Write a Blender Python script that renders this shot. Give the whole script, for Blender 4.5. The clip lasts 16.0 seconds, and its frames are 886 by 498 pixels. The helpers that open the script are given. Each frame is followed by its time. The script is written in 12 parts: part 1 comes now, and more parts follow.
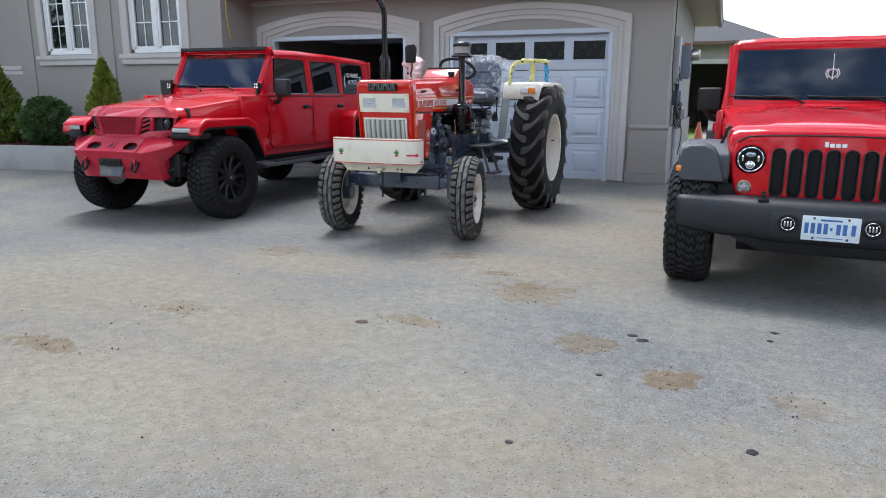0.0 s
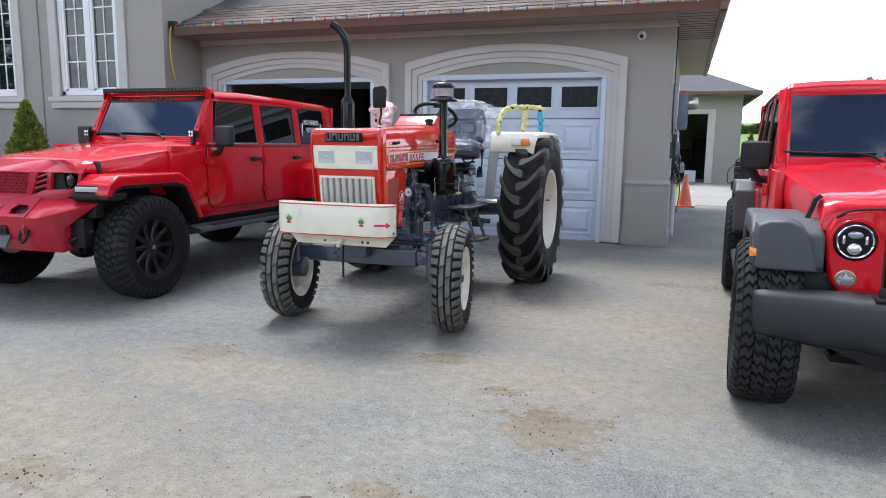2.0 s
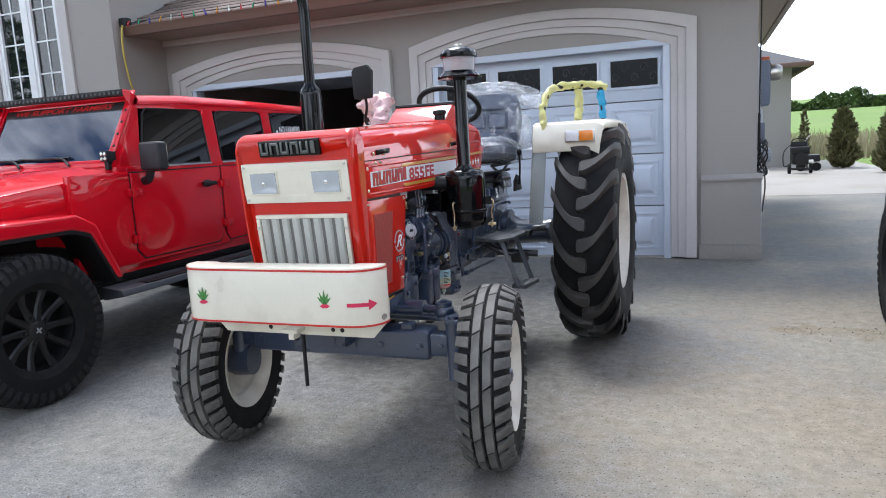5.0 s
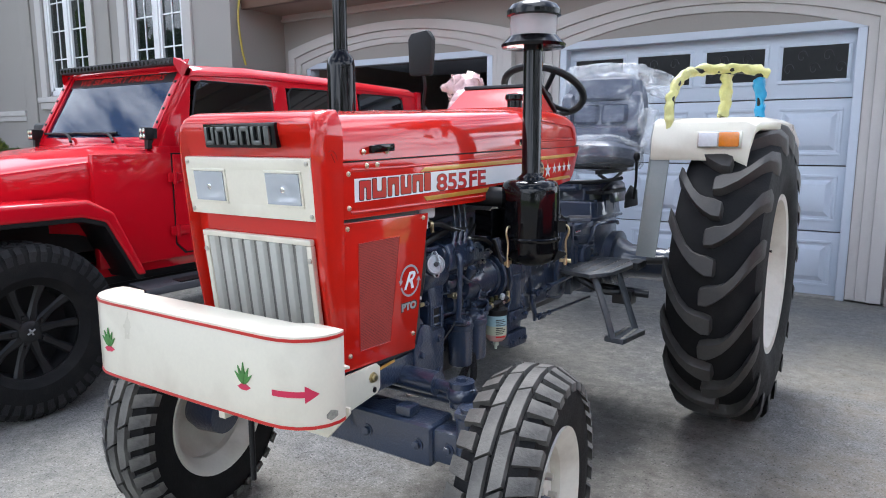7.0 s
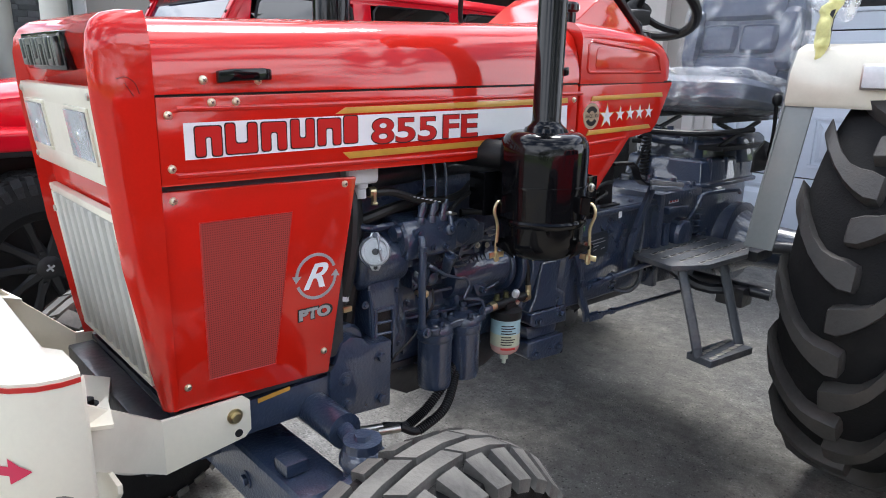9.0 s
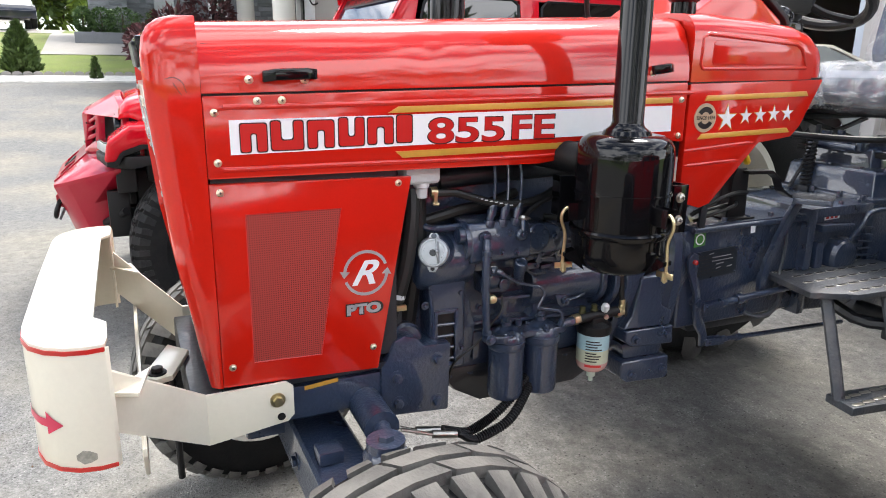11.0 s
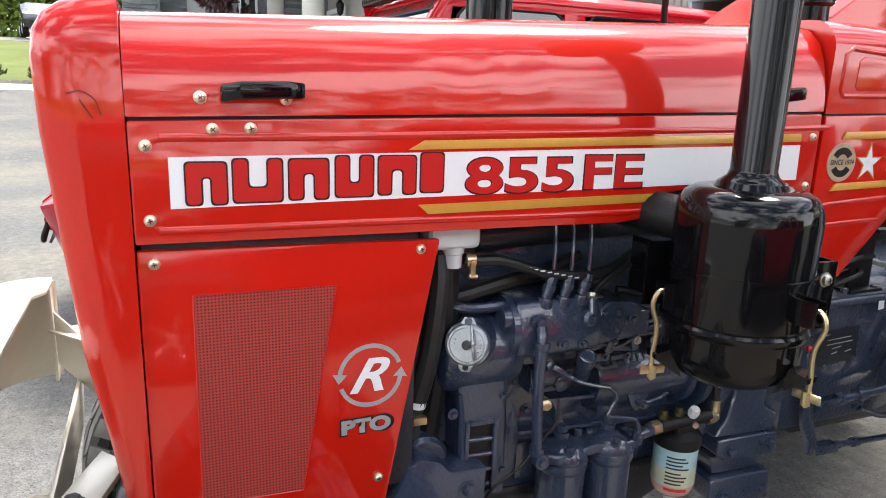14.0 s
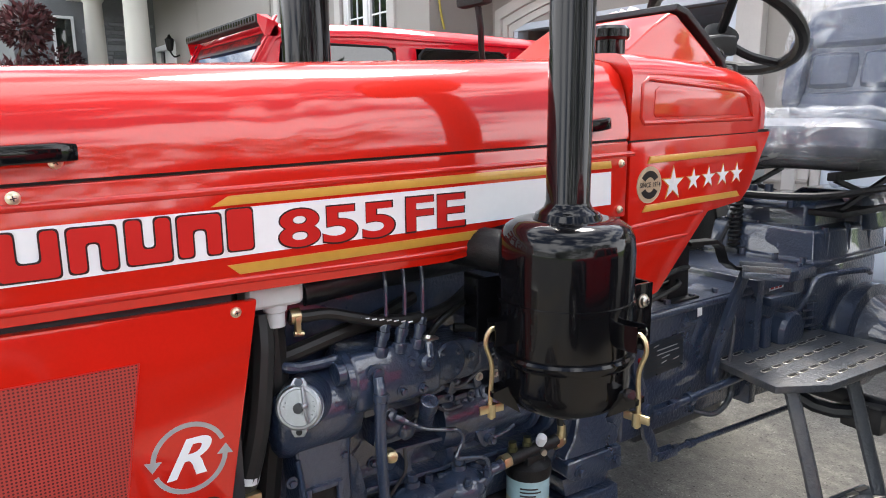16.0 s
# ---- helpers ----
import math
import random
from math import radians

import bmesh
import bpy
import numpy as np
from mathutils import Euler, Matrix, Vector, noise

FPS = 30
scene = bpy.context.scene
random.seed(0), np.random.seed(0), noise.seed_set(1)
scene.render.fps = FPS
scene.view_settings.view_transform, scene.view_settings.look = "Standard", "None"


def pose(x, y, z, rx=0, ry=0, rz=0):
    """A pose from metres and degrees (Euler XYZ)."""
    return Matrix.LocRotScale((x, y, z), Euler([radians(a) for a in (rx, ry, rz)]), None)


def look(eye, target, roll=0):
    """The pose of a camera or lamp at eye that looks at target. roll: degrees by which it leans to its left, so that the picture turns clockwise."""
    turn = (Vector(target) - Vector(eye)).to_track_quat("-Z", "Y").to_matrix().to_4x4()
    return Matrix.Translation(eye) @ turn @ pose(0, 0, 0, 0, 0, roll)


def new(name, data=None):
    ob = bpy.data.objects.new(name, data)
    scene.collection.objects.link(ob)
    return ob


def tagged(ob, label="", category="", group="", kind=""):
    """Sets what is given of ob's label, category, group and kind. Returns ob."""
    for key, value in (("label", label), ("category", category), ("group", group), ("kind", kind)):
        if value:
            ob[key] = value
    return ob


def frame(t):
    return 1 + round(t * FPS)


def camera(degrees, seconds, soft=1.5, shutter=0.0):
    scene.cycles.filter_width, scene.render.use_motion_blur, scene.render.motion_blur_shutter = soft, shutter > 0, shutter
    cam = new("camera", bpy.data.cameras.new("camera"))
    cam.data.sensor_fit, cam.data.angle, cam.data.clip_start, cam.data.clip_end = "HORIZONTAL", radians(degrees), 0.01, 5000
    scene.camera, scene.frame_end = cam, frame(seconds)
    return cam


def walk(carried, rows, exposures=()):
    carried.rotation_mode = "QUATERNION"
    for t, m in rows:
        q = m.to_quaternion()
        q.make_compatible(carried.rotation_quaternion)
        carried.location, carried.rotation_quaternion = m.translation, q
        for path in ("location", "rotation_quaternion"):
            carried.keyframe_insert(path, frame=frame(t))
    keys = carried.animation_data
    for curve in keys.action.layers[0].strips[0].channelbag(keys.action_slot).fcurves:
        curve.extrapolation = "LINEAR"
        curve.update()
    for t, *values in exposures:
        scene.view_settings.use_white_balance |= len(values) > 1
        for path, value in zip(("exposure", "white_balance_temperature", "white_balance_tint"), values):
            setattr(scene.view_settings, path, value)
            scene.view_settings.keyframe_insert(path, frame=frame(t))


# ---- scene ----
cam = camera(65.6, 16.0, 1.0)
PATH = [
    (0, (-0.198, 0.097, 1.265), (-0.924, 1.909, 0.829), 0.3),
    (0.5, (-0.381, 0.375, 1.266), (-0.998, 2.225, 0.823), -0.8),
    (1, (-0.463, 0.697, 1.266), (-1.079, 2.547, 0.822), -2.3),
    (1.5, (-0.567, 1.039, 1.292), (-1.271, 2.872, 0.913), -0.2),
    (2, (-0.779, 1.348, 1.298), (-1.426, 3.216, 0.995), 0.7),
    (2.5, (-0.911, 1.683, 1.303), (-1.538, 3.562, 1.021), -0.7),
    (3, (-1.011, 2.038, 1.328), (-1.724, 3.886, 1.054), -1.2),
    (3.5, (-1.229, 2.345, 1.317), (-1.899, 4.205, 1.015), -0.8),
    (3.7, (-1.294, 2.48, 1.336), (-1.918, 4.357, 1.035), -1.5),
    (5.8, (-1.452, 3.704, 1.301), (-2.288, 5.493, 0.981), -3.3),
    (6, (-1.441, 3.827, 1.315), (-2.326, 5.589, 0.978), -2.5),
    (6.5, (-1.443, 4.063, 1.318), (-2.434, 5.755, 0.925), -1.8),
    (7, (-1.514, 4.307, 1.321), (-2.599, 5.957, 1.007), -0.1),
    (7.5, (-1.523, 4.516, 1.338), (-2.734, 6.081, 1.047), -1.6),
    (8, (-1.481, 4.761, 1.344), (-2.846, 6.185, 1.013), -0.8),
    (8.5, (-1.501, 4.979, 1.326), (-2.904, 6.338, 0.894), -2.1),
    (8.7, (-1.551, 5.08, 1.317), (-2.939, 6.438, 0.84), 0.1),
    (10.8, (-1.41, 5.473, 1.318), (-3.159, 6.283, 0.784), 0.4),
    (11, (-1.417, 5.481, 1.324), (-3.169, 6.288, 0.8), 0.7),
    (11.5, (-1.459, 5.509, 1.307), (-3.241, 6.268, 0.812), 1.5),
    (12, (-1.643, 5.562, 1.301), (-3.421, 6.352, 0.837), 2.7),
    (12.5, (-1.753, 5.636, 1.321), (-3.544, 6.413, 0.888), 2.2),
    (13, (-1.793, 5.656, 1.32), (-3.596, 6.372, 0.833), 1.7),
    (13.5, (-1.821, 5.635, 1.318), (-3.606, 6.394, 0.832), 2.1),
    (14, (-1.816, 5.636, 1.319), (-3.608, 6.384, 0.843), 2.0),
    (14.5, (-1.822, 5.628, 1.319), (-3.618, 6.375, 0.854), 1.4),
    (15, (-1.821, 5.623, 1.33), (-3.605, 6.376, 0.831), 1.1),
    (15.5, (-1.836, 5.64, 1.332), (-3.586, 6.513, 0.914), 1.0),
    (16, (-1.836, 5.703, 1.339), (-3.452, 6.815, 0.948), -0.5),
]
walk(cam, [(t, look(eye, target, roll)) for t, eye, target, roll in PATH], [(0, -0.10, 5830, 10), (1, -0.02, 5830, 10), (1.5, 0.16, 5830, 10), (2.5, 0.11, 5830, 10), (3.5, 0.12, 5830, 10), (7, 0.36, 5830, 11), (8.7, 0.42, 6000, 11), (10.8, 0.83, 6450, 11), (11.5, 0.77, 6470, 11), (12, 0.76, 6480, 11), (16, 0.79, 6500, 11)])

# ---- sky, sun ----
SUN_AZ, SUN_EL = -35.0, 63.0
world = bpy.data.worlds.new("world")
scene.world = world
world.use_nodes = True
wn, wl = world.node_tree.nodes, world.node_tree.links
sky = wn.new("ShaderNodeTexSky")
sky.sky_type, sky.sun_disc = "NISHITA", False
sky.sun_elevation, sky.sun_rotation = radians(SUN_EL), radians(SUN_AZ)
sky.dust_density, sky.ozone_density = 1.5, 1.0
wtc, wmap = wn.new("ShaderNodeTexCoord"), wn.new("ShaderNodeMapping")
wmap.inputs["Scale"].default_value = (1.0, 1.0, 2.4)
wmap.inputs["Location"].default_value = (1.35, 0.7, 0.5)
wnoise = wn.new("ShaderNodeTexNoise")
wnoise.inputs["Scale"].default_value, wnoise.inputs["Detail"].default_value = 2.6, 8.0
wnoise.inputs["Roughness"].default_value = 0.58
wramp = wn.new("ShaderNodeValToRGB")
wramp.color_ramp.elements[0].position, wramp.color_ramp.elements[1].position = 0.46, 0.575
wmix = wn.new("ShaderNodeMix")
wmix.data_type = "RGBA"
wmix.inputs["B"].default_value = (21, 21.4, 22, 1)
wl.new(wtc.outputs["Generated"], wmap.inputs["Vector"])
wl.new(wmap.outputs["Vector"], wnoise.inputs["Vector"])
# more cloud towards the horizon
wsep, wlow, wsum = wn.new("ShaderNodeSeparateXYZ"), wn.new("ShaderNodeMapRange"), wn.new("ShaderNodeMath")
wlow.inputs["From Min"].default_value, wlow.inputs["From Max"].default_value = 0.0, 0.6
wlow.inputs["To Min"].default_value, wlow.inputs["To Max"].default_value = 0.16, -0.01
wl.new(wtc.outputs["Generated"], wsep.inputs[0])
wl.new(wsep.outputs[2], wlow.inputs["Value"])
wl.new(wnoise.outputs["Fac"], wsum.inputs[0])
wl.new(wlow.outputs["Result"], wsum.inputs[1])
wl.new(wsum.outputs[0], wramp.inputs["Fac"])
wl.new(wramp.outputs["Color"], wmix.inputs["Factor"])
wl.new(sky.outputs["Color"], wmix.inputs["A"])
wl.new(wmix.outputs["Result"], wn["Background"].inputs["Color"])
wn["Background"].inputs["Strength"].default_value = 0.115
sun = new("sun", bpy.data.lights.new("sun", "SUN"))
sun.data.energy, sun.data.angle, sun.data.color = 3.8, radians(24.0), (1.0, 0.95, 0.88)
az, el = radians(SUN_AZ), radians(SUN_EL)
sun_from = Vector((math.sin(az) * math.cos(el), math.cos(az) * math.cos(el), math.sin(el)))
sun.matrix_world = look(sun_from * 50, (0, 0, 0))


# ---- materials ----
def material(name, colour, rough=0.6, metal=0.0, coat=0.0, vary=0.12, scale=6.0, fine=80.0, bump=0.0, bump_scale=60.0, dirt=None, dirt_amount=0.0, dirt_scale=2.0,
             transmission=0.0, alpha=1.0, per_piece=0.0, rough_vary=0.1, specular=0.5):
    """A surface with colour varied at two scales, fine relief and dirt."""
    m = bpy.data.materials.new(name)
    m.use_nodes = True
    n, l = m.node_tree.nodes, m.node_tree.links
    b = n["Principled BSDF"]
    tc = n.new("ShaderNodeTexCoord")
    big, small = n.new("ShaderNodeTexNoise"), n.new("ShaderNodeTexNoise")
    big.inputs["Scale"].default_value, big.inputs["Detail"].default_value = scale, 5
    small.inputs["Scale"].default_value, small.inputs["Detail"].default_value = fine, 3
    for q in (big, small):
        l.new(tc.outputs["Object"], q.inputs["Vector"])
    add = n.new("ShaderNodeMath")
    add.operation = "ADD"
    l.new(big.outputs["Fac"], add.inputs[0])
    l.new(small.outputs["Fac"], add.inputs[1])
    value = n.new("ShaderNodeMapRange")
    value.inputs["From Min"].default_value, value.inputs["From Max"].default_value = 0.6, 1.4
    value.inputs["To Min"].default_value, value.inputs["To Max"].default_value = 1 - vary, 1 + vary
    l.new(add.outputs[0], value.inputs["Value"])
    last = value.outputs["Result"]
    if per_piece:
        info = n.new("ShaderNodeObjectInfo")
        pr = n.new("ShaderNodeMapRange")
        pr.inputs["To Min"].default_value, pr.inputs["To Max"].default_value = 1 - per_piece, 1 + per_piece
        l.new(info.outputs["Random"], pr.inputs["Value"])
        pm = n.new("ShaderNodeMath")
        pm.operation = "MULTIPLY"
        l.new(last, pm.inputs[0])
        l.new(pr.outputs["Result"], pm.inputs[1])
        last = pm.outputs[0]
    mul = n.new("ShaderNodeVectorMath")
    mul.operation = "SCALE"
    mul.inputs[0].default_value = colour[:3]
    l.new(last, mul.inputs["Scale"])
    out = mul.outputs["Vector"]
    if dirt:
        dn, dr, dm = n.new("ShaderNodeTexNoise"), n.new("ShaderNodeValToRGB"), n.new("ShaderNodeMix")
        dn.inputs["Scale"].default_value, dn.inputs["Detail"].default_value = dirt_scale, 8
        dr.color_ramp.elements[0].position, dr.color_ramp.elements[1].position = 0.5, 0.72
        dr.color_ramp.elements[1].color = (dirt_amount,) * 3 + (1,)
        dm.data_type = "RGBA"
        dm.inputs["B"].default_value = (*dirt, 1)
        l.new(tc.outputs["Object"], dn.inputs["Vector"])
        l.new(dn.outputs["Fac"], dr.inputs["Fac"])
        l.new(dr.outputs["Color"], dm.inputs["Factor"])
        l.new(out, dm.inputs["A"])
        out = dm.outputs["Result"]
    l.new(out, b.inputs["Base Color"])
    rr = n.new("ShaderNodeMapRange")
    rr.inputs["From Min"].default_value, rr.inputs["From Max"].default_value = 0.3, 0.7
    rr.inputs["To Min"].default_value, rr.inputs["To Max"].default_value = max(0.0, rough * (1 - rough_vary)), min(1.0, rough * (1 + rough_vary))
    l.new(big.outputs["Fac"], rr.inputs["Value"])
    l.new(rr.outputs["Result"], b.inputs["Roughness"])
    b.inputs["Metallic"].default_value = metal
    b.inputs["Coat Weight"].default_value, b.inputs["Coat Roughness"].default_value = coat, 0.03
    b.inputs["Coat IOR"].default_value = 1.6
    b.inputs["Transmission Weight"].default_value = transmission
    b.inputs["Alpha"].default_value = alpha
    b.inputs["Specular IOR Level"].default_value = specular
    if bump:
        bn, bp = n.new("ShaderNodeTexNoise"), n.new("ShaderNodeBump")
        bn.inputs["Scale"].default_value, bn.inputs["Detail"].default_value = bump_scale, 4
        bp.inputs["Strength"].default_value, bp.inputs["Distance"].default_value = bump, 0.01
        l.new(tc.outputs["Object"], bn.inputs["Vector"])
        l.new(bn.outputs["Fac"], bp.inputs["Height"])
        l.new(bp.outputs["Normal"], b.inputs["Normal"])
    return m


def flake_paint(name, colour, rough=0.35, coat=1.0, wave=0.02, wave_scale=5.0, dust=0.05, coat_ior=1.6):
    """Sprayed sheet-metal paint under clear coat, a little wavy and dusty."""
    m = material(name, colour, rough, 0.0, coat, 0.05, 2.5, 220.0, 0, 0, (0.5, 0.42, 0.36), dust, 3.0, specular=0.06)
    n, l = m.node_tree.nodes, m.node_tree.links
    b = n["Principled BSDF"]
    tc = [q for q in n if q.type == "TEX_COORD"][0]
    b.inputs["Coat IOR"].default_value = coat_ior
    a, c, bp, bp2 = n.new("ShaderNodeTexNoise"), n.new("ShaderNodeTexNoise"), n.new("ShaderNodeBump"), n.new("ShaderNodeBump")
    a.inputs["Scale"].default_value, a.inputs["Detail"].default_value = wave_scale, 1
    c.inputs["Scale"].default_value, c.inputs["Detail"].default_value = 450, 1
    bp.inputs["Strength"].default_value, bp.inputs["Distance"].default_value = wave, 0.1
    bp2.inputs["Strength"].default_value, bp2.inputs["Distance"].default_value = 0.010, 0.001
    l.new(tc.outputs["Object"], a.inputs["Vector"])
    l.new(tc.outputs["Object"], c.inputs["Vector"])
    l.new(a.outputs["Fac"], bp.inputs["Height"])
    l.new(c.outputs["Fac"], bp2.inputs["Height"])
    l.new(bp.outputs["Normal"], bp2.inputs["Normal"])
    l.new(bp2.outputs["Normal"], b.inputs["Normal"])
    l.new(bp2.outputs["Normal"], b.inputs["Coat Normal"])
    return m


def glass_tint(name, colour, alpha, rough=0.02, specular=1.0):
    m = material(name, colour, rough, 0, 0.0, 0.02, 3, 40, alpha=alpha, specular=specular)
    return m


ORANGE_RED = flake_paint("orange_red_enamel", (0.56, 0.012, 0.004), 0.5, 1.0, 0.003, 4.0, 0.0, 1.62)
ORANGE_RED.node_tree.nodes["Principled BSDF"].inputs["Coat Roughness"].default_value = 0.07
CAR_RED = flake_paint("red_car_paint", (0.54, 0.002, 0.012), 0.5, 0.85, 0.003, 3.0, 0.0, 1.45)
BUMPER_RED = flake_paint("red_powder_coat", (0.40, 0.010, 0.030), 0.35, 0.5, 0.004, 3.0, 0.05)
CREAM = material("cream_enamel", (0.76, 0.72, 0.60), 0.3, 0, 0.5, 0.03, 4, 120, 0.02, 200, (0.35, 0.28, 0.2), 0.25, 6)
ENGINE = material("blue_grey_engine_enamel", (0.024, 0.038, 0.074), 0.30, 0, 0.9, 0.12, 9, 120, 0.30, 130, (0.06, 0.065, 0.075), 0.10, 5)
# for black parts, and for recesses whose shade is put into the colour
ENGINE_DARK = material("black_enamel_and_shade", (0.014, 0.017, 0.024), 0.42, 0, 0.2, 0.2, 9, 120, 0.15, 60, (0.1, 0.09, 0.08), 0.3, 5)
STEP_GREY = material("grey_step_enamel", (0.06, 0.068, 0.082), 0.42, 0, 0.1, 0.15, 9, 120, 0.3, 120, (0.25, 0.22, 0.19), 0.4, 9)
BLACK_GLOSS = material("black_gloss_enamel", (0.004, 0.004, 0.005), 0.12, 0, 0.28, 0.1, 4, 90, 0.02, 12, specular=0.15)
BLACK_MATT = material("black_plastic", (0.007, 0.007, 0.008), 0.5, 0, 0, 0.15, 8, 160, 0.15, 300, specular=0.35)
GREY_PLASTIC = material("grey_textured_plastic", (0.055, 0.060, 0.070), 0.5, 0, 0, 0.08, 8, 300, 0.2, 500)
BUMPER_PLASTIC = material("dark_grey_textured_plastic", (0.013, 0.014, 0.018), 0.5, 0, 0, 0.1, 8, 300, 0.2, 500)
RUBBER = material("tyre_rubber", (0.007, 0.007, 0.0075), 0.75, 0, 0, 0.25, 9, 90, 0.2, 160, (0.08, 0.07, 0.06), 0.12, 7, specular=0.25)
TREAD_RUBBER = material("tread_rubber", (0.018, 0.018, 0.019), 0.8, 0, 0, 0.25, 9, 90, 0.3, 160, (0.09, 0.08, 0.07), 0.15, 7, specular=0.3)
RUBBER_DUSTY = material("dusty_tyre_rubber", (0.080, 0.077, 0.071), 0.75, 0, 0, 0.25, 9, 90, 0.2, 160, (0.20, 0.19, 0.17), 0.5, 9)
LUG_RUBBER = material("worn_lug_rubber", (0.038, 0.037, 0.036), 0.6, 0, 0, 0.25, 7, 90, 0.15, 160, (0.075, 0.066, 0.055), 0.55, 5)
SCREW = material("pale_yellow_plating", (0.85, 0.80, 0.62), 0.3, 1.0, 0, 0.08, 60, 200)
RIM_CREAM = material("cream_rim_enamel", (0.70, 0.68, 0.60), 0.4, 0, 0.2, 0.05, 7, 90, 0.05, 60, (0.3, 0.26, 0.2), 0.45, 7)
BLACK_RIM = material("satin_black_alloy", (0.007, 0.007, 0.008), 0.42, 0.0, 0.0, 0.1, 8, 90)
CHROME = material("chrome", (0.75, 0.75, 0.76), 0.12, 1.0, 0, 0.05, 9, 90)
STEEL = material("plated_steel", (0.55, 0.53, 0.48), 0.32, 1.0, 0, 0.1, 9, 90)
BRASS = material("yellow_zinc_plating", (0.62, 0.53, 0.32), 0.33, 1.0, 0, 0.12, 20, 90)
ALU = material("cast_aluminium", (0.42, 0.44, 0.47), 0.35, 0.9, 0, 0.12, 20, 90, 0.08, 200)
GOLD = material("gold_paint", (0.60, 0.32, 0.05), 0.35, 0.15, 0.3, 0.08, 9, 90)
WHITE_DECAL = material("white_decal_film", (0.82, 0.83, 0.85), 0.3, 0, 0.3, 0.02, 5, 90)
RED_DECAL = material("red_decal_film", (0.52, 0.015, 0.012), 0.3, 0, 0.3, 0.03, 5, 90)
BLACK_DECAL = material("black_decal_film", (0.012, 0.010, 0.010), 0.35, 0, 0.3, 0.03, 5, 90)
SILVER_DECAL = material("silver_decal_film", (0.42, 0.43, 0.44), 0.35, 0.3, 0.2, 0.05, 9, 90)
PINK_DECAL = material("crimson_decal_film", (0.60, 0.02, 0.08), 0.35, 0, 0.2, 0.03, 5, 90)
GREEN_DECAL = material("green_decal_film", (0.06, 0.22, 0.04), 0.4, 0, 0.2, 0.1, 9, 90)
LENS = glass_tint("lamp_lens", (0.62, 0.66, 0.70), 0.42, 0.03)
REFLECTOR = material("lamp_reflector", (0.8, 0.8, 0.82), 0.15, 1.0, 0, 0.05, 30, 90)
AMBER = material("amber_lens", (0.75, 0.22, 0.01), 0.2, 0, 0.6, 0.1, 30, 90)
RED_LENS = material("red_lens", (0.4, 0.01, 0.01), 0.2, 0, 0.6, 0.1, 30, 90)
PLASTIC_WHITE = material("milky_plastic", (0.62, 0.64, 0.66), 0.4, 0, 0, 0.05, 9, 90)
SEAT_VINYL = material("navy_seat_vinyl", (0.035, 0.052, 0.10), 0.42, 0, 0.1, 0.1, 9, 200, 0.15, 200)
YELLOW_WRAP = material("yellow_packing_film", (0.78, 0.75, 0.27), 0.3, 0, 0.3, 0.12, 14, 90, 0.8, 50, alpha=0.74)
BLUE_WRAP = material("blue_packing_film", (0.02, 0.30, 0.55), 0.35, 0, 0.2, 0.12, 14, 90, 0.8, 50)
PINK_WRAP = material("pink_packing_film", (0.78, 0.50, 0.50), 0.3, 0, 0.3, 0.12, 14, 90, 0.8, 50, alpha=0.8)
def clear_film(name, low, high, start, stop, milky):
    """Thin wrinkled film: mostly see-through, with soft white glints along its folds."""
    m = bpy.data.materials.new(name)
    m.use_nodes = True
    n, l = m.node_tree.nodes, m.node_tree.links
    n.remove(n["Principled BSDF"])
    tc, a, f, r, bp = n.new("ShaderNodeTexCoord"), n.new("ShaderNodeTexNoise"), n.new("ShaderNodeTexNoise"), n.new("ShaderNodeMapRange"), n.new("ShaderNodeBump")
    a.inputs["Scale"].default_value, a.inputs["Detail"].default_value, a.inputs["Distortion"].default_value = 11, 5, 1.6
    f.inputs["Scale"].default_value, f.inputs["Detail"].default_value, f.inputs["Distortion"].default_value = 6, 6, 2.0
    r.inputs["From Min"].default_value, r.inputs["From Max"].default_value = start, stop
    r.inputs["To Min"].default_value, r.inputs["To Max"].default_value = low, high
    bp.inputs["Strength"].default_value, bp.inputs["Distance"].default_value = 0.5, 0.02
    t, g, d, x, y = n.new("ShaderNodeBsdfTransparent"), n.new("ShaderNodeBsdfGlossy"), n.new("ShaderNodeBsdfDiffuse"), n.new("ShaderNodeMixShader"), n.new("ShaderNodeMixShader")
    g.inputs["Roughness"].default_value = 0.24
    d.inputs["Color"].default_value = (0.8, 0.82, 0.85, 1)
    for q in (a, f):
        l.new(tc.outputs["Object"], q.inputs["Vector"])
    l.new(a.outputs["Fac"], bp.inputs["Height"])
    for q in (g, d):
        l.new(bp.outputs["Normal"], q.inputs["Normal"])
    l.new(f.outputs["Fac"], r.inputs["Value"])
    y.inputs["Fac"].default_value = milky
    l.new(g.outputs[0], y.inputs[1])
    l.new(d.outputs[0], y.inputs[2])
    l.new(r.outputs["Result"], x.inputs["Fac"])
    l.new(t.outputs[0], x.inputs[1])
    l.new(y.outputs[0], x.inputs[2])
    l.new(x.outputs[0], n["Material Output"].inputs["Surface"])
    return m


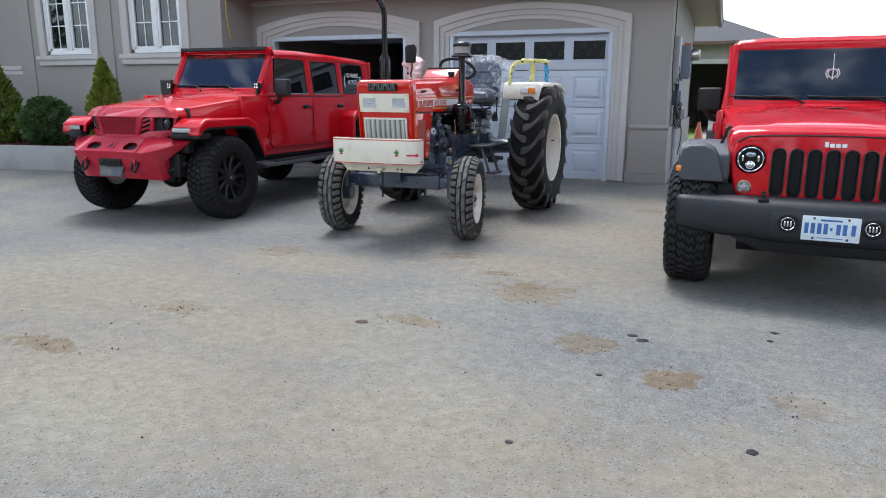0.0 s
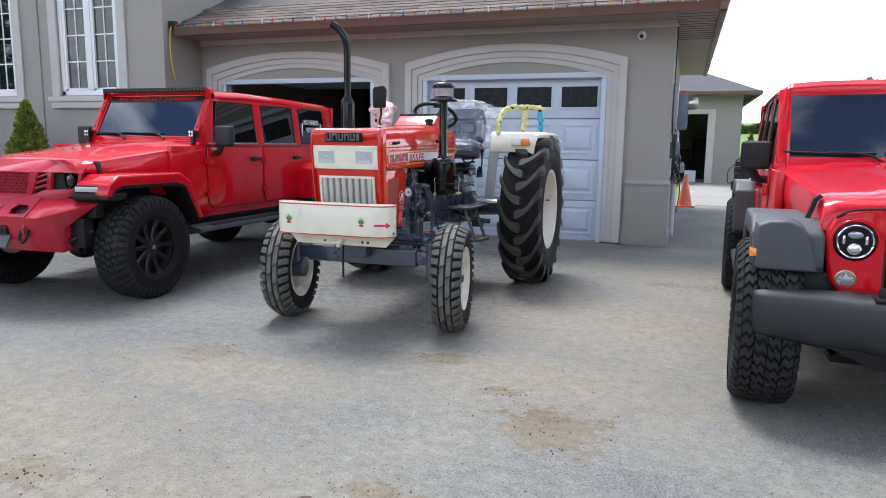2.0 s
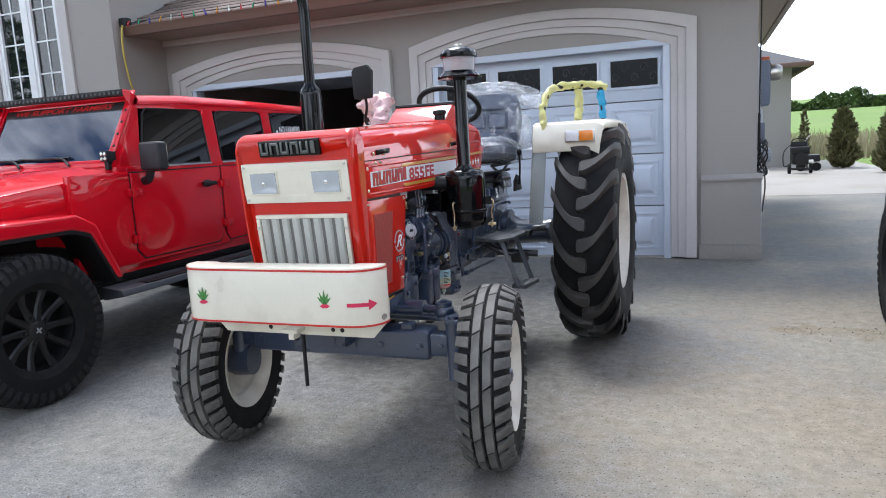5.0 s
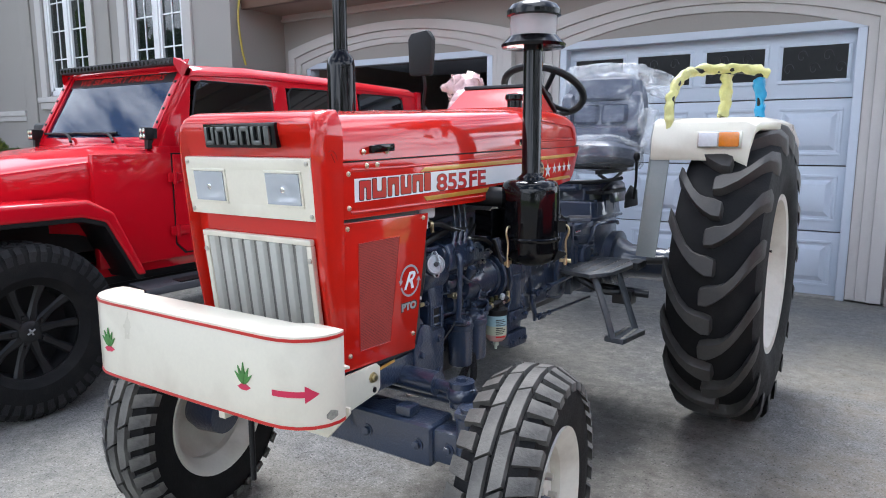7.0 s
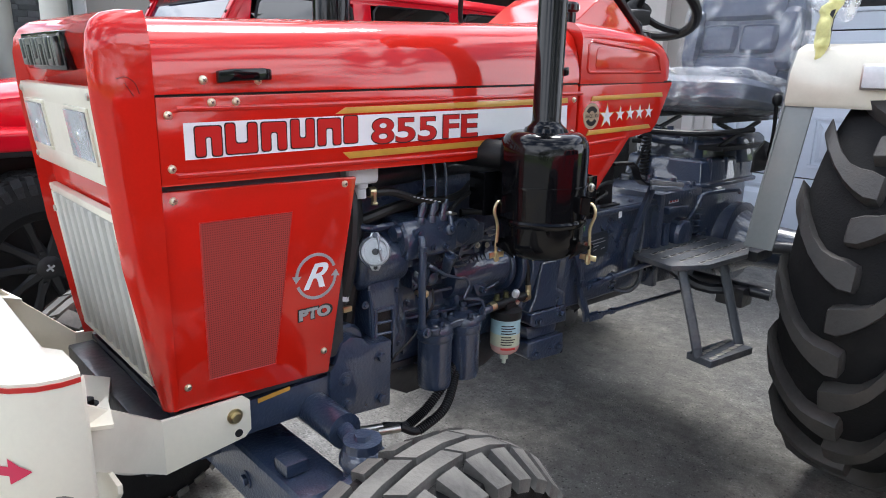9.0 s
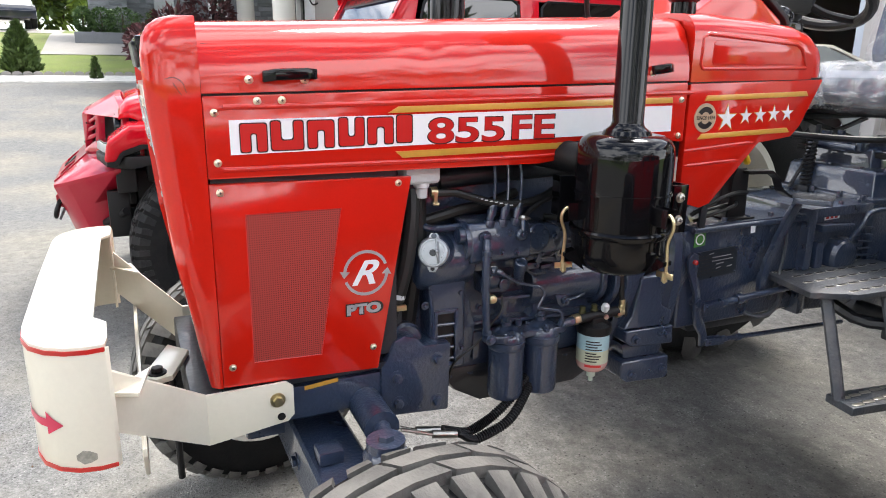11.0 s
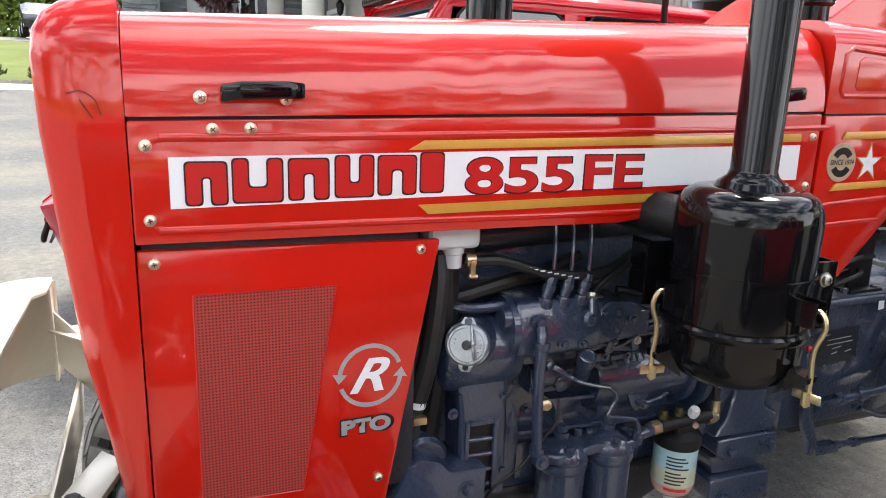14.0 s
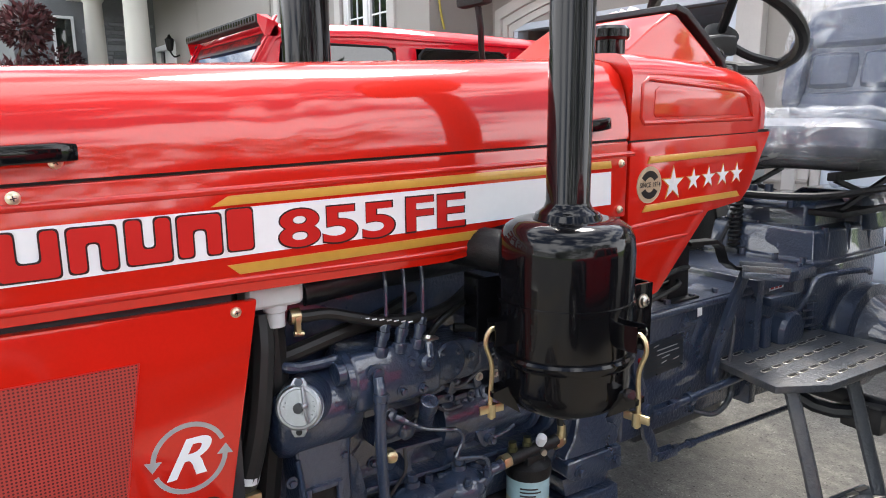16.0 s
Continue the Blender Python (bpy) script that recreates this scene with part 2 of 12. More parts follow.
CLEAR_WRAP = clear_film("clear_packing_film", 0.07, 0.42, 0.52, 0.72, 0.35)
LOOSE_WRAP = clear_film("bunched_packing_film", 0.20, 0.60, 0.44, 0.70, 0.6)
FILTER_BOWL = material("stained_clear_bowl", (0.52, 0.60, 0.52), 0.15, 0, 0.3, 0.1, 20, 90, alpha=0.85)
CAR_GLASS = glass_tint("tinted_car_glass", (0.003, 0.003, 0.004), 0.99)
WINDSCREEN = glass_tint("windscreen_glass", (0.010, 0.020, 0.050), 0.93)
WINDSCREEN_CLEAR = glass_tint("clear_windscreen_glass", (0.014, 0.024, 0.040), 0.86)
HOUSE_GLASS = glass_tint("window_glass", (0.012, 0.017, 0.016), 0.85, specular=0.75)
STUCCO = material("beige_stucco", (0.326, 0.308, 0.288), 0.9, 0, 0, 0.04, 0.8, 60, 0.25, 220, (0.30, 0.27, 0.24), 0.2, 0.9)
TRIM_STUCCO = material("pale_stucco_trim", (0.52, 0.50, 0.485), 0.85, 0, 0, 0.03, 1.5, 80, 0.15, 260, (0.36, 0.33, 0.3), 0.2, 1.5)
WHITE_TRIM = material("white_vinyl_frame", (0.78, 0.79, 0.80), 0.45, 0, 0, 0.02, 3, 90)
DOOR_WHITE = material("white_door_enamel", (0.54, 0.60, 0.69), 0.5, 0, 0, 0.02, 2, 90, 0.05, 90, (0.45, 0.43, 0.4), 0.15, 1.5)
FOUNDATION = material("foundation_concrete", (0.30, 0.28, 0.26), 0.95, 0, 0, 0.15, 3, 60, 0.5, 60, (0.2, 0.18, 0.16), 0.4, 3)
CONCRETE = material("pale_concrete", (0.29, 0.275, 0.25), 0.9, 0, 0, 0.12, 0.7, 30, 0.3, 60, (0.22, 0.19, 0.14), 0.6, 0.6)
KERB = material("kerb_concrete", (0.36, 0.36, 0.35), 0.9, 0, 0, 0.12, 2.5, 40, 0.35, 60, (0.2, 0.2, 0.2), 0.35, 1.8)
BROWN_METAL = material("brown_aluminium_fascia", (0.13, 0.075, 0.055), 0.45, 0, 0, 0.06, 3, 60)
SOFFIT = material("tan_soffit", (0.32, 0.25, 0.20), 0.6, 0, 0, 0.06, 3, 60)
SHINGLE = material("brown_shingles", (0.14, 0.105, 0.09), 0.9, 0, 0, 0.25, 5, 60, 0.6, 120, per_piece=0.35)
SHINGLE_GREY = material("grey_shingles", (0.085, 0.083, 0.088), 0.9, 0, 0, 0.3, 3, 40, 0.6, 90)
STONE = material("grey_ledge_stone", (0.20, 0.21, 0.225), 0.85, 0, 0, 0.2, 3, 40, 0.6, 40, per_piece=0.25)
COLUMN = material("off_white_column", (0.66, 0.65, 0.60), 0.7, 0, 0, 0.03, 3, 60)
# boards of unlit rooms: the lack of light is put into the colour
SHADE_DARK_BOARD = material("shade_dark_garage_board", (0.045, 0.042, 0.04), 0.9, 0, 0, 0.2, 3, 60)
METER_BOX = material("blue_grey_meter_box", (0.15, 0.18, 0.24), 0.45, 0, 0, 0.08, 5, 60)
GREY_BOX = material("grey_service_box", (0.36, 0.38, 0.42), 0.5, 0, 0, 0.05, 5, 60)
PVC = material("grey_conduit", (0.42, 0.44, 0.50), 0.5, 0, 0, 0.05, 5, 60)
CABLE = material("black_cable", (0.01, 0.01, 0.01), 0.5)
HOSE_YELLOW = material("yellow_hose", (0.45, 0.36, 0.06), 0.5)
CONE = material("faded_orange_cone", (0.62, 0.13, 0.06), 0.6, 0, 0, 0.15, 8, 60, 0, 0, (0.4, 0.3, 0.25), 0.4, 6)
MULCH = material("red_mulch", (0.10, 0.03, 0.022), 0.95, 0, 0, 0.5, 20, 60, 0.8, 40)
BARK = material("bark", (0.10, 0.075, 0.055), 0.95, 0, 0, 0.3, 12, 60, 0.8, 40)


def foliage(name, dark, light):
    m = material(name, dark, 0.6, 0, 0, 0.3, 9, 60)
    n, l = m.node_tree.nodes, m.node_tree.links
    b = n["Principled BSDF"]
    geo, ramp = n.new("ShaderNodeNewGeometry"), n.new("ShaderNodeValToRGB")
    ramp.color_ramp.elements[0].color, ramp.color_ramp.elements[1].color = (*dark, 1), (*light, 1)
    l.new(geo.outputs["Random Per Island"], ramp.inputs["Fac"])
    l.new(ramp.outputs["Color"], b.inputs["Base Color"])
    return m


CEDAR = foliage("cedar_foliage", (0.07, 0.105, 0.014), (0.20, 0.26, 0.03))
GOLD_CEDAR = foliage("golden_cedar_foliage", (0.10, 0.14, 0.012), (0.26, 0.30, 0.03))
BOX_LEAF = foliage("boxwood_foliage", (0.03, 0.07, 0.018), (0.09, 0.16, 0.045))
MAPLE_LEAF = foliage("maroon_foliage", (0.035, 0.010, 0.012), (0.12, 0.03, 0.035))
TREE_LEAF = foliage("tree_foliage", (0.06, 0.11, 0.015), (0.22, 0.30, 0.04))
DARK_LEAF = foliage("dark_tree_foliage", (0.03, 0.06, 0.012), (0.09, 0.14, 0.03))
BROWN_CEDAR = foliage("browned_cedar_foliage", (0.06, 0.06, 0.02), (0.15, 0.14, 0.05))
STRAW = foliage("dry_straw", (0.22, 0.17, 0.10), (0.42, 0.36, 0.25))

# soil stains on the asphalt: x, y, half-length, half-width, strength
STAINS = [(-1.779, 3.532, 0.22, 0.10, 0.9), (-1.29, 4.35, 0.32, 0.30, 0.65), (-3.14, 3.22, 0.25, 0.15, 0.5), (-3.35, 2.45, 0.3, 0.12, 0.75),
          (-0.757, 3.53, 0.22, 0.16, 0.5), (-0.33, 3.22, 0.16, 0.16, 0.7), (0.2, 3.13, 0.16, 0.14, 0.4), (-3.5, 4.78, 0.25, 0.2, 0.35), (-2.1, 5.19, 0.2, 0.14, 0.5), (-1.63, 4.76, 0.14, 0.1, 0.5), (-0.69, 8.08, 0.4, 0.18, 0.45)]
SAND = [(-3.9, 3.4, 1.3, 0.8), (-2.5, 3.1, 0.9, 0.5), (-2.7, 2.2, 1.5, 0.6), (-4.6, 3.0, 1.0, 0.9), (-1.2, 2.3, 0.8, 0.5), (-3.2, 4.5, 0.8, 0.35), (-0.9, 6.4, 1.4, 0.9), (-0.5, 8.6, 1.0, 0.9), (-1.4, 5.0, 0.9, 0.5), (0.2, 2.2, 0.9, 0.5)]


# old oil and damp, plus shade under parked machines, painted as dark patches
OIL_AND_SHADE = [(-3.2, 7.9, 0.9, 1.0), (-2.6, 6.9, 0.5, 0.7), (-3.3, 9.0, 0.8, 0.7), (-6.0, 7.4, 0.7, 1.2)]


def asphalt_material():
    m = material("dusty_asphalt", (0.149, 0.151, 0.150), 0.9, 0, 0, 0.14, 0.55, 55.0, 0, 0)
    n, l = m.node_tree.nodes, m.node_tree.links
    b = n["Principled BSDF"]
    tc = [q for q in n if q.type == "TEX_COORD"][0]
    out = b.inputs["Base Color"].links[0].from_socket
    # stone chips in the binder
    chips, cr, cm = n.new("ShaderNodeTexVoronoi"), n.new("ShaderNodeValToRGB"), n.new("ShaderNodeMix")
    chips.inputs["Scale"].default_value = 170
    l.new(tc.outputs["Object"], chips.inputs["Vector"])
    cr.color_ramp.elements[0].position, cr.color_ramp.elements[1].position = 0.05, 0.95
    cr.color_ramp.elements[0].color, cr.color_ramp.elements[1].color = (0.50, 0.50, 0.50, 1), (1.50, 1.49, 1.47, 1)
    l.new(chips.outputs["Color"], cr.inputs["Fac"])
    cm.data_type, cm.blend_type = "RGBA", "MULTIPLY"
    cm.inputs["Factor"].default_value = 0.8
    l.new(out, cm.inputs["A"])
    l.new(cr.outputs["Color"], cm.inputs["B"])
    out = cm.outputs["Result"]
    xyz = n.new("ShaderNodeSeparateXYZ")
    l.new(tc.outputs["Object"], xyz.inputs[0])
    warp = n.new("ShaderNodeTexNoise")
    warp.inputs["Scale"].default_value, warp.inputs["Detail"].default_value = 7, 9
    warp.inputs["Roughness"].default_value = 0.7
    l.new(tc.outputs["Object"], warp.inputs["Vector"])

    def math_node(op, a, c):
        q = n.new("ShaderNodeMath")
        q.operation = op
        for i, v in enumerate((a, c)):
            if v is None:
                continue
            if isinstance(v, (int, float)):
                q.inputs[i].default_value = v
            else:
                l.new(v, q.inputs[i])
        return q.outputs[0]

    def blot(cx, cy, a, c, soft):
        dx = math_node("POWER", math_node("DIVIDE", math_node("SUBTRACT", xyz.outputs[0], cx), a), 2.0)
        dy = math_node("POWER", math_node("DIVIDE", math_node("SUBTRACT", xyz.outputs[1], cy), c), 2.0)
        d = math_node("SQRT", math_node("ADD", dx, dy), None)
        d = math_node("ADD", d, math_node("MULTIPLY", math_node("SUBTRACT", warp.outputs["Fac"], 0.5), 3.2))
        r = n.new("ShaderNodeMapRange")
        r.interpolation_type = "SMOOTHSTEP"
        r.inputs["From Min"].default_value, r.inputs["From Max"].default_value = 1.0 + soft, 1.0 - soft
        l.new(d, r.inputs["Value"])
        return r.outputs["Result"]

    def lay(out, fac, colour):
        q = n.new("ShaderNodeMix")
        q.data_type = "RGBA"
        q.inputs["B"].default_value = (*colour, 1)
        l.new(fac, q.inputs["Factor"])
        l.new(out, q.inputs["A"])
        return q.outputs["Result"]

    total = None
    for cx, cy, a, c in SAND:
        f = math_node("MULTIPLY", blot(cx, cy, a, c, 0.9), 0.75)
        total = f if total is None else math_node("MAXIMUM", total, f)
    out = lay(out, total, (0.25, 0.212, 0.152))
    total = None
    for cx, cy, a, c, s in STAINS:
        f = math_node("MULTIPLY", blot(cx, cy, a * 0.8, c * 0.75, 0.16), min(1.0, s * 1.25))
        total = f if total is None else math_node("MAXIMUM", total, f)
    out = lay(out, total, (0.150, 0.108, 0.060))
    total = None
    for cx, cy, a, c in OIL_AND_SHADE:
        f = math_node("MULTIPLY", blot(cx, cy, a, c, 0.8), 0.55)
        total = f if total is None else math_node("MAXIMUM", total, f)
    oil_shade_mask = total
    # dry dust drifted over the whole yard
    dn, dr = n.new("ShaderNodeTexNoise"), n.new("ShaderNodeValToRGB")
    dn.inputs["Scale"].default_value, dn.inputs["Detail"].default_value = 0.9, 9
    dr.color_ramp.elements[0].position, dr.color_ramp.elements[1].position = 0.42, 0.68
    dr.color_ramp.elements[1].color = (0.68, 0.68, 0.68, 1)
    l.new(tc.outputs["Object"], dn.inputs["Vector"])
    l.new(dn.outputs["Fac"], dr.inputs["Fac"])
    out = lay(out, dr.outputs["Color"], (0.242, 0.227, 0.182))
    # darkens the ground colour for oil and for shade under the machines
    out = lay(out, oil_shade_mask, (0.055, 0.054, 0.052))
    # uneven binder, patchy at hand size
    mn, mr, mm = n.new("ShaderNodeTexNoise"), n.new("ShaderNodeValToRGB"), n.new("ShaderNodeMix")
    mn.inputs["Scale"].default_value, mn.inputs["Detail"].default_value, mn.inputs["Roughness"].default_value = 14.0, 12, 0.8
    mr.color_ramp.elements[0].position, mr.color_ramp.elements[1].position = 0.33, 0.67
    mr.color_ramp.elements[0].color, mr.color_ramp.elements[1].color = (0.66, 0.66, 0.67, 1), (1.28, 1.27, 1.24, 1)
    mm.data_type, mm.blend_type = "RGBA", "MULTIPLY"
    mm.inputs["Factor"].default_value = 1.0
    l.new(tc.outputs["Object"], mn.inputs["Vector"])
    l.new(mn.outputs["Fac"], mr.inputs["Fac"])
    l.new(out, mm.inputs["A"])
    l.new(mr.outputs["Color"], mm.inputs["B"])
    # dark grit and pin holes, finer and scarcer than the chips
    pits, pr, pm = n.new("ShaderNodeTexVoronoi"), n.new("ShaderNodeValToRGB"), n.new("ShaderNodeMix")
    pits.inputs["Scale"].default_value = 46
    pr.color_ramp.elements[0].position, pr.color_ramp.elements[1].position = 0.13, 0.21
    pr.color_ramp.elements[0].color, pr.color_ramp.elements[1].color = (0.30, 0.29, 0.28, 1), (1, 1, 1, 1)
    l.new(tc.outputs["Object"], pits.inputs["Vector"])
    l.new(pits.outputs["Distance"], pr.inputs["Fac"])
    pm.data_type, pm.blend_type = "RGBA", "MULTIPLY"
    pm.inputs["Factor"].default_value = 0.8
    l.new(mm.outputs["Result"], pm.inputs["A"])
    l.new(pr.outputs["Color"], pm.inputs["B"])
    # pale stones worn bare
    pale, sr = n.new("ShaderNodeTexVoronoi"), n.new("ShaderNodeValToRGB")
    pale.inputs["Scale"].default_value = 62
    sr.color_ramp.elements[0].position, sr.color_ramp.elements[1].position = 0.08, 0.24
    sr.color_ramp.elements[0].color, sr.color_ramp.elements[1].color = (0.55, 0.55, 0.55, 1), (0, 0, 0, 1)
    # stones come in drifts
    bare = n.new("ShaderNodeMapRange")
    bare.inputs["From Min"].default_value, bare.inputs["From Max"].default_value = 0.40, 0.62
    l.new(warp.outputs["Fac"], bare.inputs["Value"])
    l.new(tc.outputs["Object"], pale.inputs["Vector"])
    l.new(pale.outputs["Distance"], sr.inputs["Fac"])
    l.new(lay(pm.outputs["Result"], math_node("MULTIPLY", sr.outputs["Color"], bare.outputs["Result"]), (0.42, 0.41, 0.385)), b.inputs["Base Color"])
    bp = n.new("ShaderNodeBump")
    bp.inputs["Strength"].default_value, bp.inputs["Distance"].default_value = 0.5, 0.006
    l.new(chips.outputs["Distance"], bp.inputs["Height"])
    l.new(bp.outputs["Normal"], b.inputs["Normal"])
    return m


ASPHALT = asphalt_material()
LAWN = material("lawn_grass", (0.13, 0.17, 0.035), 0.95, 0, 0, 0.35, 0.8, 30, 0.9, 40, (0.26, 0.22, 0.10), 0.6, 0.7)
FIELD = material("crop_field", (0.12, 0.20, 0.03), 0.95, 0, 0, 0.25, 0.05, 3, 0.5, 6, (0.24, 0.20, 0.12), 0.25, 0.08)


# ---- mesh builders ----
def bm_new():
    return bmesh.new()


def bevelled(bm, w, seg=2, angle=35):
    if w > 0:
        bm.normal_update()
        ed = [e for e in bm.edges if len(e.link_faces) == 2 and e.calc_face_angle(0) > radians(angle)]
        bmesh.ops.bevel(bm, geom=ed, offset=w, segments=seg, profile=0.6, affect="EDGES", clamp_overlap=True)
    return bm


def box(x0, x1, y0, y1, z0, z1, bevel=0.0, seg=2):
    bm = bm_new()
    bmesh.ops.create_cube(bm, size=1)
    for v in bm.verts:
        v.co = Vector(((x0 + x1) / 2 + v.co.x * (x1 - x0), (y0 + y1) / 2 + v.co.y * (y1 - y0), (z0 + z1) / 2 + v.co.z * (z1 - z0)))
    return bevelled(bm, bevel, seg)


def prism(axis, poly, a, b, bevel=0.0, seg=2):
    """A polygon, given in the two other axes in order, drawn out along the axis from a to b."""
    bm = bm_new()
    put = {"x": lambda p, q: (q, p[0], p[1]), "y": lambda p, q: (p[0], q, p[1]), "z": lambda p, q: (p[0], p[1], q)}[axis]
    lo, hi = [bm.verts.new(put(p, a)) for p in poly], [bm.verts.new(put(p, b)) for p in poly]
    bm.faces.new(lo)
    bm.faces.new(hi)
    for i in range(len(poly)):
        bm.faces.new((lo[i - 1], lo[i], hi[i], hi[i - 1]))
    bmesh.ops.recalc_face_normals(bm, faces=bm.faces)
    return bevelled(bm, bevel, seg)


def loft(sections, closed=True, caps=True):
    """Skin over rings of equally many points."""
    bm = bm_new()
    rows = [[bm.verts.new(p) for p in s] for s in sections]
    n = len(rows[0])
    for a, b in zip(rows, rows[1:]):
        for i in range(n if closed else n - 1):
            j = (i + 1) % n
            bm.faces.new((a[i], a[j], b[j], b[i]))
    if caps and closed:
        bm.faces.new(rows[0])
        bm.faces.new(rows[-1])
    bmesh.ops.recalc_face_normals(bm, faces=bm.faces)
    return bm


def frame_axes(d):
    d = Vector(d).normalized()
    u = d.orthogonal().normalized()
    return u, d.cross(u)


def cyl(p0, p1, r0, r1=None, n=20, bevel=0.0):
    p0, p1 = Vector(p0), Vector(p1)
    r1 = r0 if r1 is None else r1
    u, v = frame_axes(p1 - p0)
    ring = lambda p, r: [p + (u * math.cos(2 * math.pi * i / n) + v * math.sin(2 * math.pi * i / n)) * r for i in range(n)]
    return bevelled(loft([ring(p0, r0), ring(p1, r1)]), bevel)


def turned(profile, p0, axis, n=32, closed=False):
    """A turned body: profile rows are (distance along the axis from p0, radius)."""
    p0, a = Vector(p0), Vector(axis).normalized()
    u, v = frame_axes(a)
    rings = [[p0 + a * h + (u * math.cos(2 * math.pi * i / n) + v * math.sin(2 * math.pi * i / n)) * max(r, 1e-4) for i in range(n)] for h, r in profile]
    if closed:
        rings.append(rings[0])
        bm = loft(rings, caps=False)
        bmesh.ops.remove_doubles(bm, verts=bm.verts, dist=1e-6)
        bmesh.ops.recalc_face_normals(bm, faces=bm.faces)
        return bm
    return loft(rings)


def smooth_path(points, k=6):
    pts = [Vector(p) for p in points]
    if len(pts) < 3:
        return pts
    ext = [2 * pts[0] - pts[1], *pts, 2 * pts[-1] - pts[-2]]
    out = []
    for i in range(1, len(ext) - 2):
        a, b, c, d = ext[i - 1:i + 3]
        for j in range(k):
            t = j / k
            out.append(0.5 * ((2 * b) + (c - a) * t + (2 * a - 5 * b + 4 * c - d) * t * t + (3 * b - a - 3 * c + d) * t ** 3))
    return out + [pts[-1]]


def tube(points, r, n=10, k=6, flat=1.0):
    pts = smooth_path(points, k) if k > 1 else [Vector(p) for p in points]
    rings, u = [], None
    for i, p in enumerate(pts):
        d = (pts[min(i + 1, len(pts) - 1)] - pts[max(i - 1, 0)]).normalized()
        u = d.orthogonal().normalized() if u is None else (u - d * u.dot(d)).normalized()
        v = d.cross(u)
        rings.append([p + u * math.cos(2 * math.pi * q / n) * r + v * math.sin(2 * math.pi * q / n) * r * flat for q in range(n)])
    return loft(rings)


def ball(c, r, n=14):
    bm = bm_new()
    bmesh.ops.create_uvsphere(bm, u_segments=n, v_segments=max(6, n // 2), radius=1)
    r = r if isinstance(r, (tuple, list)) else (r, r, r)
    for v in bm.verts:
        v.co = Vector((c[0] + v.co.x * r[0], c[1] + v.co.y * r[1], c[2] + v.co.z * r[2]))
    return bm


def joined(*bms):
    out = bm_new()
    for b in bms:
        me = bpy.data.meshes.new("tmp")
        b.to_mesh(me)
        b.free()
        out.from_mesh(me)
        bpy.data.meshes.remove(me)
    return out


def moved(bm, m):
    bm.transform(m)
    return bm


def mesh_of(name, bm, mat, sharp=35):
    me = bpy.data.meshes.new(name)
    bm.to_mesh(me)
    bm.free()
    for p in me.polygons:
        p.use_smooth = True
    me.set_sharp_from_angle(angle=radians(sharp))
    if mat:
        me.materials.append(mat)
    return me


def thing(name, m, label, category, group="", kind=""):
    """An Empty at a thing's base, which parents its parts."""
    ob = new(name)
    ob.matrix_world = m
    ob.empty_display_size = 0.1
    return tagged(ob, label, category, group, kind)


def part(name, bm, mat, parent, label="", sharp=35):
    ob = new(name, mesh_of(name, bm, mat, sharp))
    ob.parent = parent
    return tagged(ob, label)


def solid(name, bm, mat, label, category, kind="", group="", sharp=35):
    """A thing of one mesh."""
    return tagged(new(name, mesh_of(name, bm, mat, sharp)), label, category, group, kind)


def piece(name, mesh, parent, m):
    ob = new(name, mesh)
    ob.parent = parent
    ob.matrix_basis = m
    return ob


def lettering(name, text, mat, parent, m, height, width=None, depth=0.0006, shear=0.0, bold=0.0):
    """Words in Blender's own font, as a mesh, lower left at the pose m."""
    cu = bpy.data.curves.new(name, "FONT")
    cu.body, cu.size, cu.extrude, cu.shear, cu.offset = text, 1.0, 0.0, shear, bold
    tmp = bpy.data.objects.new(name, cu)
    scene.collection.objects.link(tmp)
    dg = bpy.context.evaluated_depsgraph_get()
    me = bpy.data.meshes.new_from_object(tmp.evaluated_get(dg))
    bpy.data.objects.remove(tmp)
    xs, ys = [v.co.x for v in me.vertices], [v.co.y for v in me.vertices]
    sy = height / (max(ys) - min(ys))
    sx = width / (max(xs) - min(xs)) if width else sy
    me.transform(Matrix.Diagonal((sx, sy, 1, 1)) @ Matrix.Translation((-min(xs), -min(ys), 0)))
    me.materials.clear()
    me.materials.append(mat)
    ob = new(name, me)
    ob.parent = parent
    ob.matrix_basis = m
    return ob


SIDE_TEXT = pose(0, 0, 0, 90, 0, 90)    # writing on a face that looks to +x, reading towards +y


def at_side(x, y, z):
    return Matrix.Translation((x, y, z)) @ SIDE_TEXT


# ---- ground ----
def sheet(name, xs, ys, height, mat, label, category):
    bm = bm_new()
    rows = [[bm.verts.new((x, y, height(x, y))) for x in xs] for y in ys]
    for a, b in zip(rows, rows[1:]):
        for i in range(len(xs) - 1):
            bm.faces.new((a[i], a[i + 1], b[i + 1], b[i]))
    return solid(name, bm, mat, label, category, "structure")


LAND = [(-12.0, 0.0), (-16.0, 0.30), (-21.5, 0.78), (-27.0, 1.42), (-31.5, 2.12), (-36.0, 2.45), (-60.0, 3.0)]


def ground_height(x, y):
    """The land climbs beyond the yard, and the field rises gently behind the house."""
    h = 0.0
    for (xa, za), (xb, zb) in zip(LAND, LAND[1:]):
        if x <= xa:
            h = za + (zb - za) * min(1.0, (xa - x) / (xa - xb))
    field = max(0.0, (y - 33) / 120.0) * 4.0
    return -0.03 + max(h * max(0.0, min(1.0, (20 - y) / 12.0)), field)


